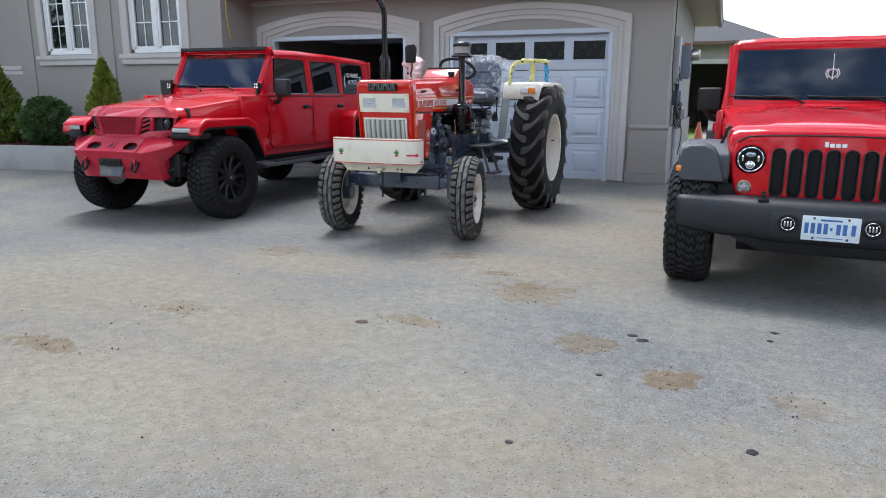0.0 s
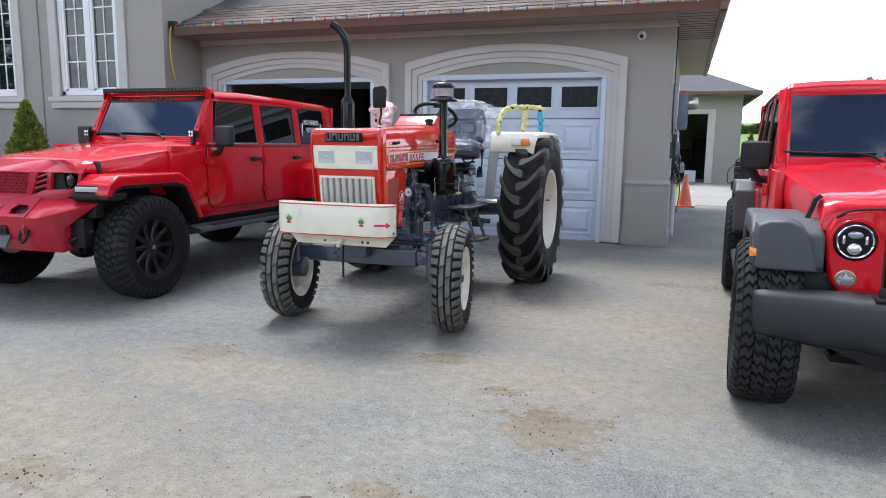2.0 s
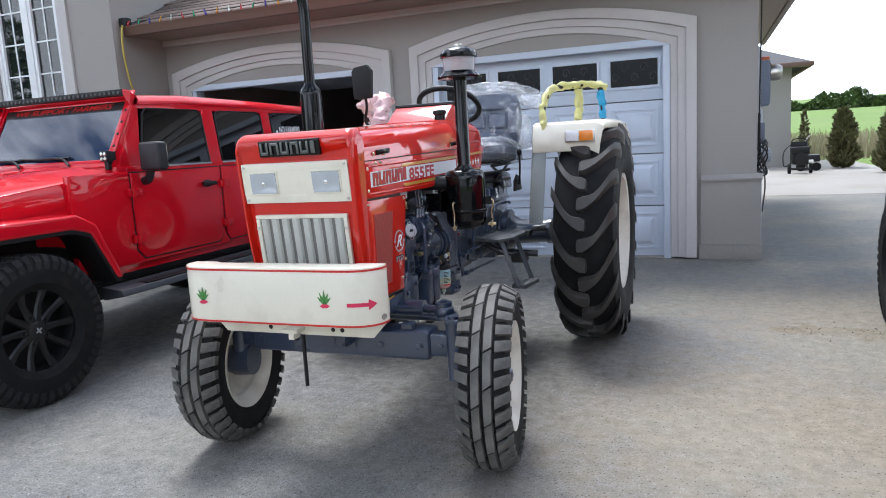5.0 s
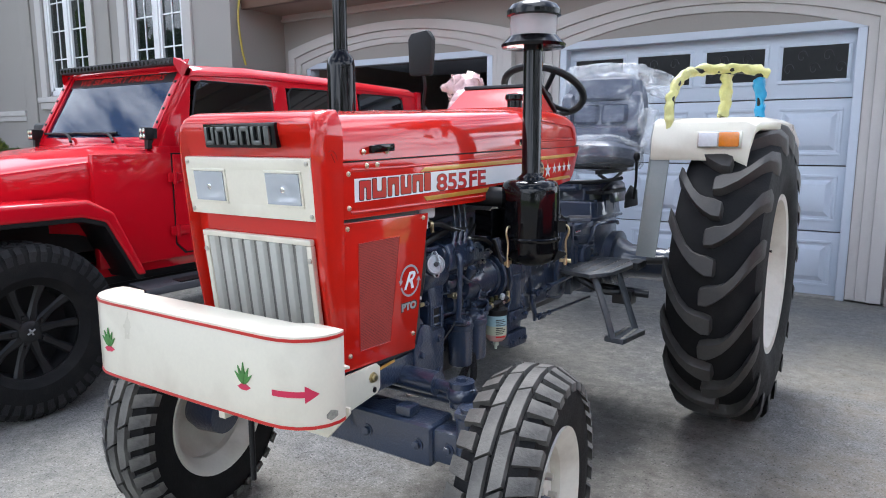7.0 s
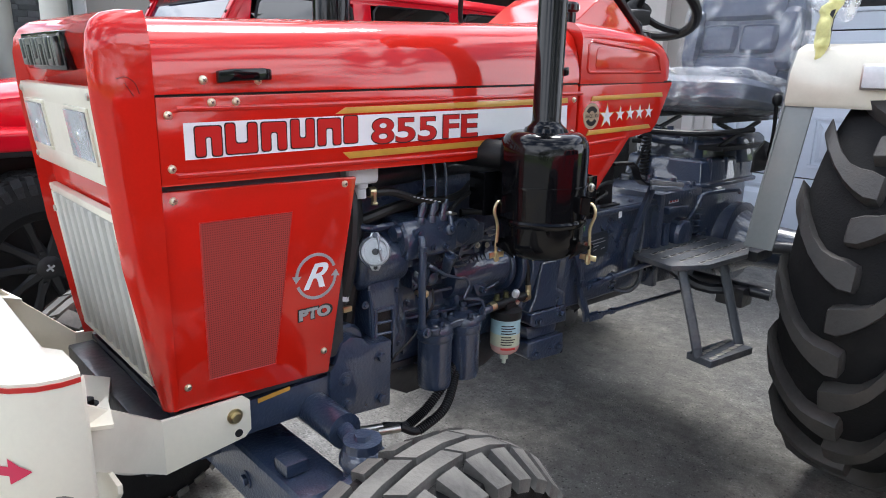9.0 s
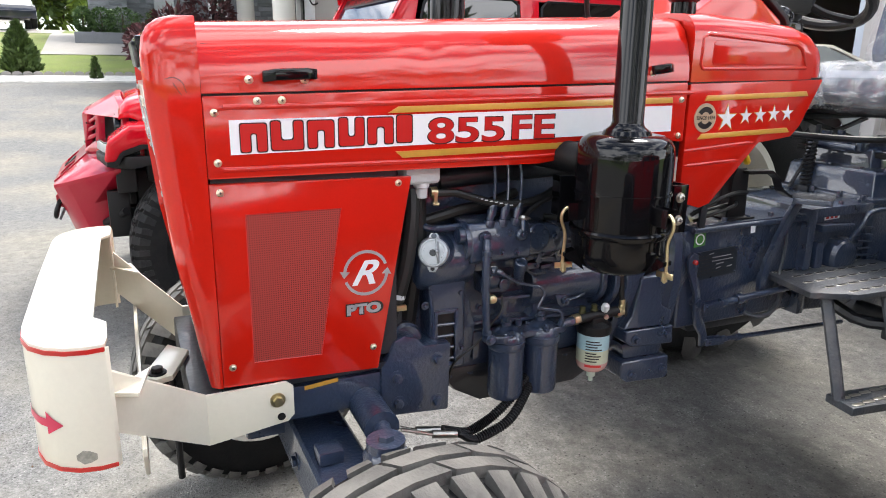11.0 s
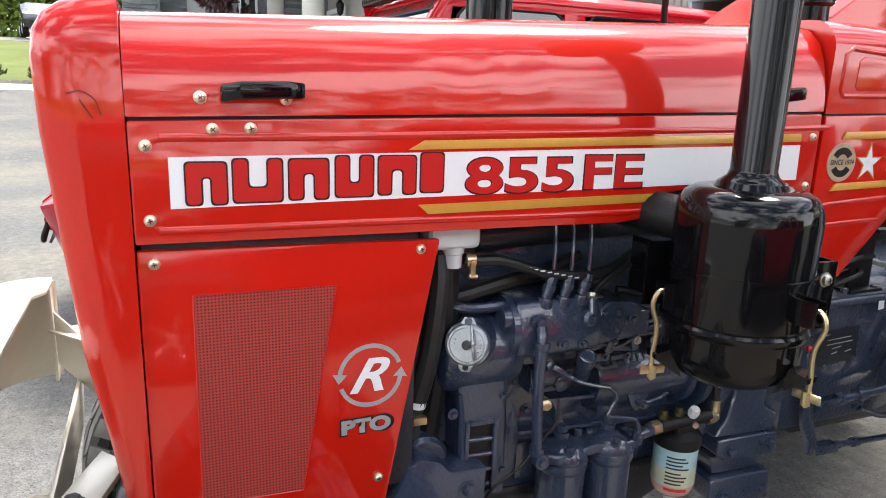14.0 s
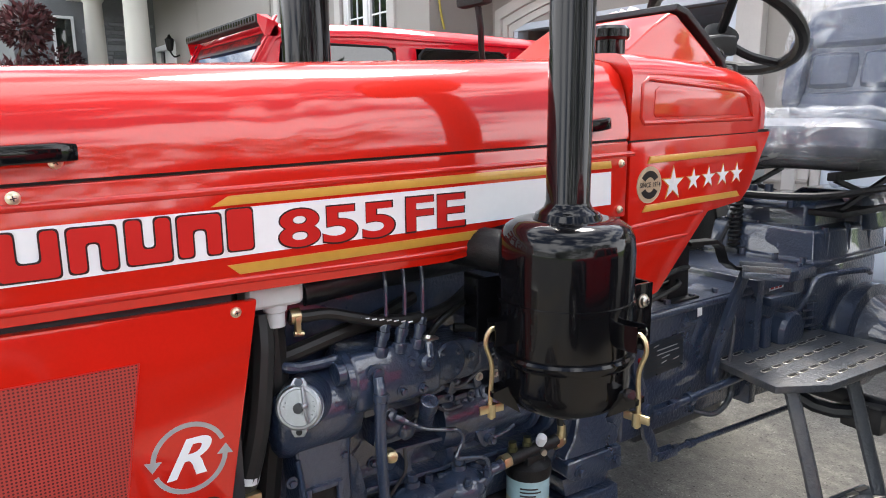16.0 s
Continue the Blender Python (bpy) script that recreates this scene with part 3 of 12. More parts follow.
gx = [-1500, -300, -120, -80, -60, -50, -43.5, -40, -36, -34, -31.5, -29, -27, -24, -21.5, -16, -12, 0, 10, 20, 40, 80, 160, 400, 1500]
gy = [-1500, -300, -100, -60, -30, -10, 0, 7.5, 8, 12, 16, 20, 28, 33, 45, 60, 80, 100, 150, 260, 500, 1500]
sheet("ground", gx, gy, ground_height, FIELD, "green crop field and lawn reaching the horizon", "ground")
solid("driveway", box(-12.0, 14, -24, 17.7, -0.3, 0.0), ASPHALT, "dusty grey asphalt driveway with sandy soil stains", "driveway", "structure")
solid("driveway_slope", loft([[(x, y, ground_height(x, 0) + dz) for x in (-12.0, -16.0, -21.0)] for y, dz in ((-24, 0.03), (0, 0.03), (7.2, 0.03))], closed=False), ASPHALT, "asphalt drive climbing towards the lawn", "driveway", "structure")
solid("concrete_apron", box(-0.9, 3.2, 17.72, 31.5, -0.3, 0.004, 0.004), CONCRETE, "pale concrete apron stained with soil", "pavement", "structure")
solid("lawn_verge", loft([[(x, y, ground_height(x, 0) + 0.014) for x in (-70, -60, -36, -31.5, -27, -22.2)] for y in (-40, -10, 4, 7.5)], closed=False), LAWN, "front lawn in bright patchy green", "lawn", "structure")
solid("street", loft([[(x, y, ground_height(x, 0) + 0.03) for x in (-60, -42, -36, -33.0)] for y in (-40, 0, 3.6)], closed=False), CONCRETE, "pale side driveway beyond the lawn", "road", "structure")
solid("garden_path", loft([[(x, y, ground_height(x, 0) + 0.034) for x in (-33.0, -31.5, -29.5, -27)] for y in (3.3, 4.6, 7.4)], closed=False), CONCRETE, "pale concrete path along the stone planter", "pavement", "structure")

# white gravel edge with scalloped edging blocks in front of the lawn
solid("gravel_edge", loft([[(x, y, ground_height(x, 0) + dz) for x, dz in ((-22.2, 0.05), (-21.5, 0.07), (-21.0, 0.06), (-20.98, -0.1))] for y in (-20, 0, 7.2)], closed=False), material("white_gravel", (0.6, 0.58, 0.55), 0.9, 0, 0, 0.3, 6, 40, 0.8, 30), "strip of white gravel along the lawn", "gravel", "structure")
edging = thing("lawn_edging", pose(-22.2, 0, ground_height(-22.2, 0)), "pale scalloped concrete edging blocks along the lawn", "edging", kind="structure")
bump_mesh = mesh_of("scallop", prism("x", [(-0.11, -0.05), (0.11, -0.05), (0.11, 0.07), (0.08, 0.10), (0.03, 0.12), (-0.03, 0.12), (-0.08, 0.10), (-0.11, 0.07)], -0.03, 0.03), CONCRETE)
for i in range(80):
    piece("scallop", bump_mesh, edging, pose(0, 6.9 - i * 0.235, 0.03))

# crumbs of soil on the asphalt
bm = bm_new()
for cx, cy, a, c, s in STAINS:
    for _ in range(int(70 * a / 0.22)):
        g, h = random.gauss(0, 0.55), random.gauss(0, 0.55)
        r = 0.0007 + 0.0030 * random.random() ** 3
        bmesh.ops.create_cube(bm, size=r * 2, matrix=pose(cx + a * g, cy + c * h, r * 0.5, random.uniform(0, 90), random.uniform(0, 90), random.uniform(0, 90)))
for _ in range(260):
    r = 0.0008 + 0.0032 * random.random() ** 3
    bmesh.ops.create_cube(bm, size=r * 2, matrix=pose(random.uniform(-5, 1.2), random.uniform(1.2, 5.5), r * 0.4, random.uniform(0, 90), 20, random.uniform(0, 90)))
solid("soil_crumbs", bm, material("soil", (0.09, 0.06, 0.038), 0.95, 0, 0, 0.4, 60, 200), "scattered crumbs of brown soil on the asphalt", "soil", "stuff")
for cx, cy, r in ((-0.50, 3.70, 0.030), (-0.56, 3.76, 0.026), (-0.84, 2.374, 0.015), (0.0, 2.64, 0.024), (0.16, 4.10, 0.02), (0.13, 3.95, 0.017), (-0.635, 3.146, 0.014), (-2.02, 3.40, 0.036)):
    blob = [(cx + r * random.uniform(0.7, 1.35) * math.cos(q * 0.628), cy + r * random.uniform(0.6, 1.1) * math.sin(q * 0.628)) for q in range(10)]
    solid("oil_spot", prism("z", blob, 0.0, 0.0035, 0.001), BLACK_MATT if r < 0.035 else material("damp_soil", (0.07, 0.05, 0.035), 0.9), "small dark drip spot on the asphalt", "stain")

# ---- house: garage front ----
GY = 10.75          # garage front
WY = 9.90           # wing front
WX = -8.15          # corner of the wing
RX = -0.98          # right corner of the house


def flat_wall(name, rects, y0, y1, mat, label):
    """A wall with openings, in sections butted end to end."""
    t = thing(name, pose(0, 0, 0), label, "wall", kind="structure")
    for x0, x1, z0, z1 in rects:
        part("wall_section", box(x0, x1, y0, y1, z0, z1), mat, t)
    return t


DR, DL = (-4.36, -1.80), (-7.75, -5.13)          # the two door openings
DH = 2.2
flat_wall("wall_garage", [(-8.15, DL[0], 0.0, DH), (DL[1], DR[0], 0.0, DH), (DR[1], RX, 0.0, DH), (-8.15, RX, DH, 3.02)], GY, GY + 0.3, STUCCO, "beige stucco garage front in shade")
solid("wall_side", box(RX - 0.3, RX, GY + 0.3, 17.2, 0, 3.02), STUCCO, "beige stucco side wall lit by the sun", "wall", "structure")
solid("wall_back", box(-8.15, RX, 16.9, 17.2, 0, 3.0), STUCCO, "plain back wall of the garage", "wall", "structure")
solid("garage_floor", box(-8.1, RX - 0.31, GY, 16.9, -0.2, 0.012), FOUNDATION, "concrete garage floor", "floor", "structure")
solid("garage_ceiling", box(-8.1, RX - 0.31, GY + 0.3, 16.9, 2.75, 2.85), SHADE_DARK_BOARD, "garage ceiling coloured dark for the unlit bay", "ceiling", "structure")
solid("wall_garage_inner", box(-4.85, -4.75, GY + 0.3, 16.9, 0, 2.75), SHADE_DARK_BOARD, "partition between the garage bays", "wall", "structure")
# added sheet in the dark board colour, deepens the gloom of the bay
solid("wall_garage_lining", box(-8.1, -4.86, 16.8, 16.89, 0.02, 2.74), SHADE_DARK_BOARD, "added back lining coloured dark for the unlit bay", "wall", "structure")
# plinth and foundation
for x0, x1 in ((-1.50, RX), (-5.06, -4.44)):
    solid("plinth", joined(box(x0, x1 + (0.04 if x1 == RX else 0), GY - 0.04, GY, 0.15, 0.80), prism("x", [(GY - 0.06, 0.80), (GY, 0.80), (GY, 0.86), (GY - 0.02, 0.86), (GY - 0.06, 0.82)], x0, x1 + (0.05 if x1 == RX else 0))), STUCCO, "beige stucco plinth with a sloped cap", "plinth", "structure")
    solid("foundation", box(x0 - 0.02, x1 + (0.055 if x1 == RX else 0), GY - 0.055, GY, -0.1, 0.148, 0.006), FOUNDATION, "rough concrete foundation strip", "foundation", "structure")
solid("plinth", box(RX, RX + 0.04, GY, 17.2, 0.15, 0.82), STUCCO, "beige stucco plinth along the side wall", "plinth", "structure")
solid("foundation", box(RX, RX + 0.055, GY, 17.2, -0.1, 0.149, 0.006), FOUNDATION, "rough concrete foundation along the side wall", "foundation", "structure")
# flat band under the eaves
solid("frieze", joined(box(WX, RX + 0.02, GY - 0.03, GY, 2.80, 3.0), box(WX, RX + 0.04, GY - 0.055, GY, 2.78, 2.815, 0.008)), TRIM_STUCCO, "smooth pale frieze band under the eaves", "trim", "structure")


def arch_points(x0, x1, z1, rise, n=22):
    return [(x0 + (x1 - x0) * i / n, z1 + rise * (1 - (2 * i / n - 1) ** 2)) for i in range(n + 1)]


def arch_band(x0, x1, z1, rise, inset, width, y0, y1, bevel=0.006):
    """A portal moulding: two legs joined by a shallow arch."""
    out = arch_points(x0 + inset, x1 - inset, z1 - inset * 0.95, rise)
    inn = arch_points(x0 + inset + width, x1 - inset - width, z1 - (inset + width) * 0.95, rise)
    ring = [(x0 + inset, 0.02), *out, (x1 - inset, 0.02), (x1 - inset - width, 0.02), *reversed(inn), (x0 + inset + width, 0.02)]
    bm = bm_new()
    n = len(out) + 2
    o2, i2 = [(x0 + inset, 0.02), *out, (x1 - inset, 0.02)], [(x0 + inset + width, 0.02), *inn, (x1 - inset - width, 0.02)]
    rows = [[bm.verts.new((p[0], y, p[1])) for p in q] for q, y in ((o2, y1), (o2, y0), (i2, y0), (i2, y1))]
    for a, b in zip(rows, rows[1:]):
        for i in range(n - 1):
            bm.faces.new((a[i], a[i + 1], b[i + 1], b[i]))
    bmesh.ops.recalc_face_normals(bm, faces=bm.faces)
    return bevelled(bm, bevel)


for name, (a, b) in (("garage_portal", (-4.62, -1.54)), ("garage_portal", (-8.02, -4.87))):
    t = thing(name, pose(0, 0, 0), "pale stepped stucco portal with a shallow arch round the garage door", "portal", "garage portals", "structure")
    part("outer_moulding", arch_band(a, b, 2.42, 0.22, 0.0, 0.10, GY - 0.075, GY), TRIM_STUCCO, t)
    part("middle_moulding", arch_band(a, b, 2.42, 0.22, 0.10, 0.08, GY - 0.045, GY), TRIM_STUCCO, t)
    part("inner_moulding", arch_band(a, b, 2.42, 0.22, 0.18, 0.07, GY - 0.022, GY), TRIM_STUCCO, t)
    part("door_frame", joined(box(a + 0.255, a + 0.32, GY - 0.012, GY + 0.14, 0.0, DH + 0.04, 0.004), box(b - 0.32, b - 0.255, GY - 0.012, GY + 0.14, 0, DH + 0.04, 0.004), box(a + 0.255, b - 0.255, GY - 0.02, GY + 0.10, DH - 0.02, DH + 0.05, 0.006)), DOOR_WHITE, t, "white timber door frame")

# right door: closed, panelled, a row of four glazed lights
door = thing("door_1", pose(0, 0, 0), "closed white panelled garage door with four dark leaded lights", "garage door", kind="structure")
DY = GY + 0.10
sec_h = DH / 4
lattice = material("leaded_glass", (0.004, 0.0045, 0.006), 0.25, 0, 0.0, 0.1, 6, 60, specular=0.25)
for k in range(4):
    z0 = k * sec_h + 0.006
    part("door_section", box(DR[0] + 0.05, DR[1] - 0.05, DY, DY + 0.045, z0, z0 + sec_h - 0.010, 0.004), DOOR_WHITE, door)
    for c in range(4):
        w = (DR[1] - DR[0] - 0.1) / 4
        x0, x1 = DR[0] + 0.05 + c * w + 0.07, DR[0] + 0.05 + (c + 1) * w - 0.07
        if k == 3:
            wp = part("door_light", joined(box(x0 - 0.03, x1 + 0.03, DY - 0.014, DY, z0 + 0.42, z0 + 0.45, 0.004), box(x0 - 0.03, x1 + 0.03, DY - 0.014, DY, z0 + 0.12, z0 + 0.15, 0.004), box(x0 - 0.03, x0, DY - 0.014, DY, z0 + 0.15, z0 + 0.42, 0.004), box(x1, x1 + 0.03, DY - 0.014, DY, z0 + 0.15, z0 + 0.42, 0.004)), DOOR_WHITE, door)
            part("pane", box(x0, x1, DY - 0.005, DY - 0.002, z0 + 0.15, z0 + 0.42), lattice, wp, "dark leaded glass pane")
            curls = []
            for q in range(5):
                cx, cz = x0 + (x1 - x0) * (0.1 + 0.2 * q), z0 + 0.285 + (0.05 if q % 2 else -0.05)
                curls.append(tube([(cx + 0.045 * (1 - u / 9) * math.cos(u * 0.9), DY - 0.007, cz + 0.06 * (1 - u / 9) * math.sin(u * 0.9)) for u in range(8)], 0.0022, 5, 2))
            part("leading", joined(*curls), material("dark_leading", (0.06, 0.06, 0.065), 0.4, 0.5) if c == 0 else bpy.data.materials["dark_leading"], wp)
        else:
            z1 = z0 + sec_h - 0.08
            part("raised_panel", joined(box(x0, x1, DY - 0.012, DY, z0 + 0.08, z0 + 0.105, 0.004), box(x0, x1, DY - 0.012, DY, z1 - 0.025, z1, 0.004), box(x0, x0 + 0.025, DY - 0.012, DY, z0 + 0.105, z1 - 0.025, 0.004), box(x1 - 0.025, x1, DY - 0.012, DY, z0 + 0.105, z1 - 0.025, 0.004), loft([[(x0 + 0.045 + i_, y_, z0 + 0.125 + i_), (x1 - 0.045 - i_, y_, z0 + 0.125 + i_), (x1 - 0.045 - i_, y_, z1 - 0.045 - i_), (x0 + 0.045 + i_, y_, z1 - 0.045 - i_)] for y_, i_ in ((DY, 0.0), (DY - 0.020, 0.035), (DY - 0.022, 0.038))])), DOOR_WHITE, door)
part("bottom_seal", box(DR[0] + 0.05, DR[1] - 0.05, DY + 0.005, DY + 0.04, 0.0, 0.012), BLACK_MATT, door, "black rubber seal")

# left bay: door rolled up, things standing in the dark
door2 = thing("door_2", pose(0, 0, 0), "garage door rolled up under the ceiling of the open bay", "garage door", kind="structure")
for k in range(4):
    part("door_section", box(DL[0] + 0.06, DL[1] - 0.06, GY + 0.35 + k * 0.56, GY + 0.9 + k * 0.56, 2.30, 2.345, 0.004), DOOR_WHITE, door2)
for k, (sx, sy, w, h) in enumerate(((-7.6, 15.9, 1.0, 1.9), (-6.4, 16.2, 0.9, 1.6))):
    shelf = thing("storage_shelf", pose(sx, sy, 0.012), "metal storage shelf in the dark garage", "shelf", "garage shelves")
    for zz in (0.1, 0.7, 1.3):
        part("board", box(0, w, 0, 0.45, zz, zz + 0.03), SHADE_DARK_BOARD, shelf)
    for px in (0.0, w - 0.04):
        part("post", box(px, px + 0.04, -0.005, 0.035, 0, h), STEEL, shelf)
    part("storage_bin", box(0.1, 0.5, 0.05, 0.4, 0.732, 1.02, 0.02), PLASTIC_WHITE, shelf)

# ---- house: roof of the garage ----
EY, EZ0, EZ1 = 10.12, 2.84, 2.96
EX = -0.50
roof = thing("garage_roof", pose(0, 0, 0), "brown shingled hip roof with a brown gutter", "roof", kind="structure")
RUN, RISE = 4.2, 2.1
part("roof_deck", loft([[(-8.2, EY - 0.03, EZ1), (EX + 0.03, EY - 0.03, EZ1), (EX + 0.03, 18.0, EZ1), (-8.2, 18.0, EZ1)], [(-8.2, EY + RUN, EZ1 + RISE), (EX - RUN, EY + RUN, EZ1 + RISE), (EX - RUN, EY + RUN + 0.2, EZ1 + RISE), (-8.2, EY + RUN + 0.2, EZ1 + RISE)]]), SHINGLE_GREY, roof)
part("soffit_front", box(-8.15, EX, EY, GY, EZ0 + 0.02, EZ0 + 0.05), SOFFIT, roof, "tan vented soffit")
part("soffit_side", box(RX, EX, GY, 17.9, EZ0 + 0.02, EZ0 + 0.05), SOFFIT, roof, "tan vented soffit")
for k in range(40):
    part("soffit_groove", box(RX, EX, 10.3 + k * 0.19, 10.305 + k * 0.19, EZ0 + 0.014, EZ0 + 0.02), BROWN_METAL, roof) if k < 12 else None
gut = [(0, 0), (0.0, 0.11), (-0.012, 0.11), (-0.10, 0.12), (-0.11, 0.10), (-0.085, 0.06), (-0.075, 0.0)]
part("gutter", joined(prism("x", [(EY + p[0], EZ0 + p[1]) for p in gut], -8.12, EX + 0.08, 0.004), prism("y", [(EX - p[0], EZ0 + p[1]) for p in gut], EY - 0.1, 18.0, 0.004)), BROWN_METAL, roof, "brown aluminium gutter")
sm = [mesh_of("shingle", prism("x", [(0, 0), (0.155, 0.0), (0.155, 0.006), (0.0, 0.014)], 0, w, 0.0), SHINGLE) for w in (0.27, 0.32, 0.36)]
slope = math.degrees(math.atan2(RISE, RUN))
n_sh = 0
for r in range(7):
    x = -8.15 - random.uniform(0, 0.3)
    while x < EX - r * 0.13 - 0.36 and n_sh < 300:
        w = random.randrange(3)
        if x > -8.2:
            piece("shingle", sm[w], roof, pose(x, EY - 0.05 + r * 0.14 * math.cos(radians(slope)), EZ1 - 0.004 + r * 0.14 * math.sin(radians(slope)), slope, 0, 0))
            n_sh += 1
        x += (0.27, 0.32, 0.36)[w] + 0.005
# string of coloured bulbs along the gutter
lights = thing("string_lights", pose(0, EY - 0.11, EZ1 + 0.01), "string of coloured christmas bulbs clipped along the gutter", "string lights")
part("wire", tube([(x, 0.0, 0.012 + 0.008 * math.sin(x * 9)) for x in np.arange(-8.1, -0.45, 0.2)], 0.004, 5, 2), CABLE, lights)
bulb_mats = [material("bulb_" + k, c, 0.25, 0, 0.5) for k, c in (("red", (0.4, 0.02, 0.03)), ("green", (0.02, 0.25, 0.10)), ("blue", (0.06, 0.05, 0.30)), ("amber", (0.5, 0.25, 0.03)), ("clear", (0.5, 0.55, 0.5)))]
bulb_meshes = [mesh_of("bulb", joined(cyl((0, 0, 0.012), (0, 0, 0.035), 0.009, n=8), turned([(0, 0.001), (0.008, 0.010), (0.02, 0.013), (0.04, 0.008), (0.05, 0.001)], (0, 0, 0.012), (0, -0.2, -1), 8)), q) for q in bulb_mats]
for k in range(46):
    piece("bulb", bulb_meshes[k % 5], lights, pose(-8.0 + k * 0.165, 0, 0.0, random.uniform(-25, 25), random.uniform(-20, 20), 0))

# security camera
sc = thing("security_camera", pose(-1.385, GY - 0.02, 2.69), "white dome security camera under the frieze", "camera")
part("base", turned([(0, 0.055), (0.015, 0.055), (0.02, 0.05)], (0, 0.02, 0), (0, -1, 0), 24), WHITE_TRIM, sc)
part("dome", turned([(0, 0.047), (0.03, 0.046), (0.05, 0.036), (0.055, 0.02)], (0, 0.0, 0), (0, -1, -0.3), 24), WHITE_TRIM, sc)
part("lens", turned([(0, 0.026), (0.008, 0.024), (0.01, 0.01)], (0, -0.05, -0.018), (0, -1, -0.3), 20), BLACK_GLOSS, sc)

# services on the sunny side wall
sv = thing("electric_meter", pose(RX, 0, 0), "grey electricity meter box with conduits on the side wall", "electric meter")
part("tall_box", box(0.0, 0.075, 11.5, 11.95, 1.46, 2.16, 0.015), GREY_BOX, sv)
part("meter_box", box(0.0, 0.20, 12.05, 12.4, 1.55, 2.06, 0.012), METER_BOX, sv, "blue-grey meter box")
part("meter_lid", box(0.2, 0.212, 12.07, 12.38, 1.57, 2.04, 0.005), METER_BOX, sv)
part("seal_tag", box(0.10, 0.20, 12.1, 12.12, 2.06, 2.10, 0.004), CONE, sv, "red seal tag")
part("meter", turned([(0, 0.09), (0.10, 0.09), (0.13, 0.07), (0.135, 0.0)], (0.21, 12.22, 1.92), (1, 0, 0), 24), STEEL, sv)
part("junction_box", box(0.0, 0.13, 11.62, 11.85, 1.13, 1.36, 0.012), METER_BOX, sv)
part("splice_box", joined(box(0.04, 0.20, 11.68, 11.9, 0.93, 1.07, 0.01), *[box(0.035, 0.208, 11.675, 11.905, 0.95 + q * 0.035, 0.962 + q * 0.035, 0.003) for q in range(3)]), GREY_BOX, sv, "ribbed splice box")
part("conduit", tube([(0.07, 11.72, 0.02), (0.07, 11.72, 0.6), (0.07, 11.74, 1.5)], 0.042, 12, 3), PVC, sv)
part("conduit", tube([(0.07, 12.3, 0.9), (0.07, 12.3, 1.55)], 0.03, 12, 1), PVC, sv)
part("conduit", tube([(0.05, 11.72, 1.38), (0.05, 11.72, 1.52)], 0.03, 12, 1), PVC, sv)
part("cable_bundle", joined(*[tube([(0.06 + 0.03 * random.random(), 11.4 + 0.5 * random.random(), 1.45 + 0.3 * random.random()), (0.07, 11.4 + 0.3 * random.random(), 1.1), (0.10 + 0.03 * random.random(), 11.5 + 0.3 * random.random(), 0.92 + 0.1 * random.random()), (0.08, 11.9 * 1.0 + 0.2 * random.random(), 1.02)], 0.008, 6, 4) for _ in range(9)]), CABLE, sv, "tangle of black cables")
part("drop_cable", tube([(0.03, GY + 0.1, 3.0), (0.03, GY + 0.12, 2.3), (0.03, GY + 0.2, 1.5), (0.08, 11.5, 1.0)], 0.007, 6, 5), CABLE, sv)
part("cable_coil", joined(*[tube([(0.10 + 0.05 * math.cos(a * 2.1 + k), 11.62 + (0.13 + 0.015 * k) * math.cos(a), 0.98 + (0.15 + 0.012 * k) * math.sin(a)) for a in [q * math.pi / 6 for q in range(13)]], 0.008, 6, 2) for k in range(5)]), CABLE, sv, "hanging coil of black cable")
part("drop_cable", tube([(0.09, 11.9, 1.05), (0.16, 11.95, 0.7), (0.13, 11.9, 0.35)], 0.008, 6, 5), CABLE, sv)

# ---- house: the wing with two windows ----
W = [(-10.18, -8.99), (-12.27, -11.10)]
SZ = 1.98
WT = 5.2
xs = [-16.6, W[1][0], W[1][1], W[0][0], W[0][1], WX]
flat_wall("wall_wing", [(xs[0], xs[1], 0, WT), (xs[2], xs[3], 0, WT), (xs[4], xs[5], 0, WT), (xs[1], xs[2], 0, SZ), (xs[3], xs[4], 0, SZ), (xs[1], xs[2], 4.2, WT), (xs[3], xs[4], 4.2, WT)], WY, WY + 0.3, STUCCO, "beige stucco wing with tall windows")
solid("wall_wing_side", box(WX - 0.3, WX, WY + 0.3, 17.2, 0, WT), STUCCO, "beige stucco side of the wing", "wall", "structure")
solid("wall_wing_end", box(-16.6, -16.3, WY + 0.3, 16.9, 0, WT), STUCCO, "beige stucco end of the wing", "wall", "structure")
solid("wall_wing_back", box(-16.6, WX, 16.9, 17.2, 0, WT), STUCCO, "plain back wall of the wing", "wall", "structure")
solid("wing_ceiling", box(-16.3, WX - 0.3, WY + 0.3, 16.9, 4.6, 4.7), WHITE_TRIM, "plain ceiling of the wing", "ceiling", "structure")
solid("wing_floor", box(-16.3, WX - 0.3, WY + 0.3, 16.9, 0.9, 1.0), SHADE_DARK_BOARD, "plain floor of the wing", "floor", "structure")
solid("wing_roof", loft([[(-17.2, WY - 0.5, WT), (WX + 0.25, WY - 0.5, WT), (WX + 0.25, 17.7, WT), (-17.2, 17.7, WT)], [(-13, 13.4, WT + 2.2), (-12, 13.4, WT + 2.2), (-12, 14, WT + 2.2), (-13, 14, WT + 2.2)]]), SHINGLE_GREY, "brown-grey hip roof of the wing", "roof", "structure")
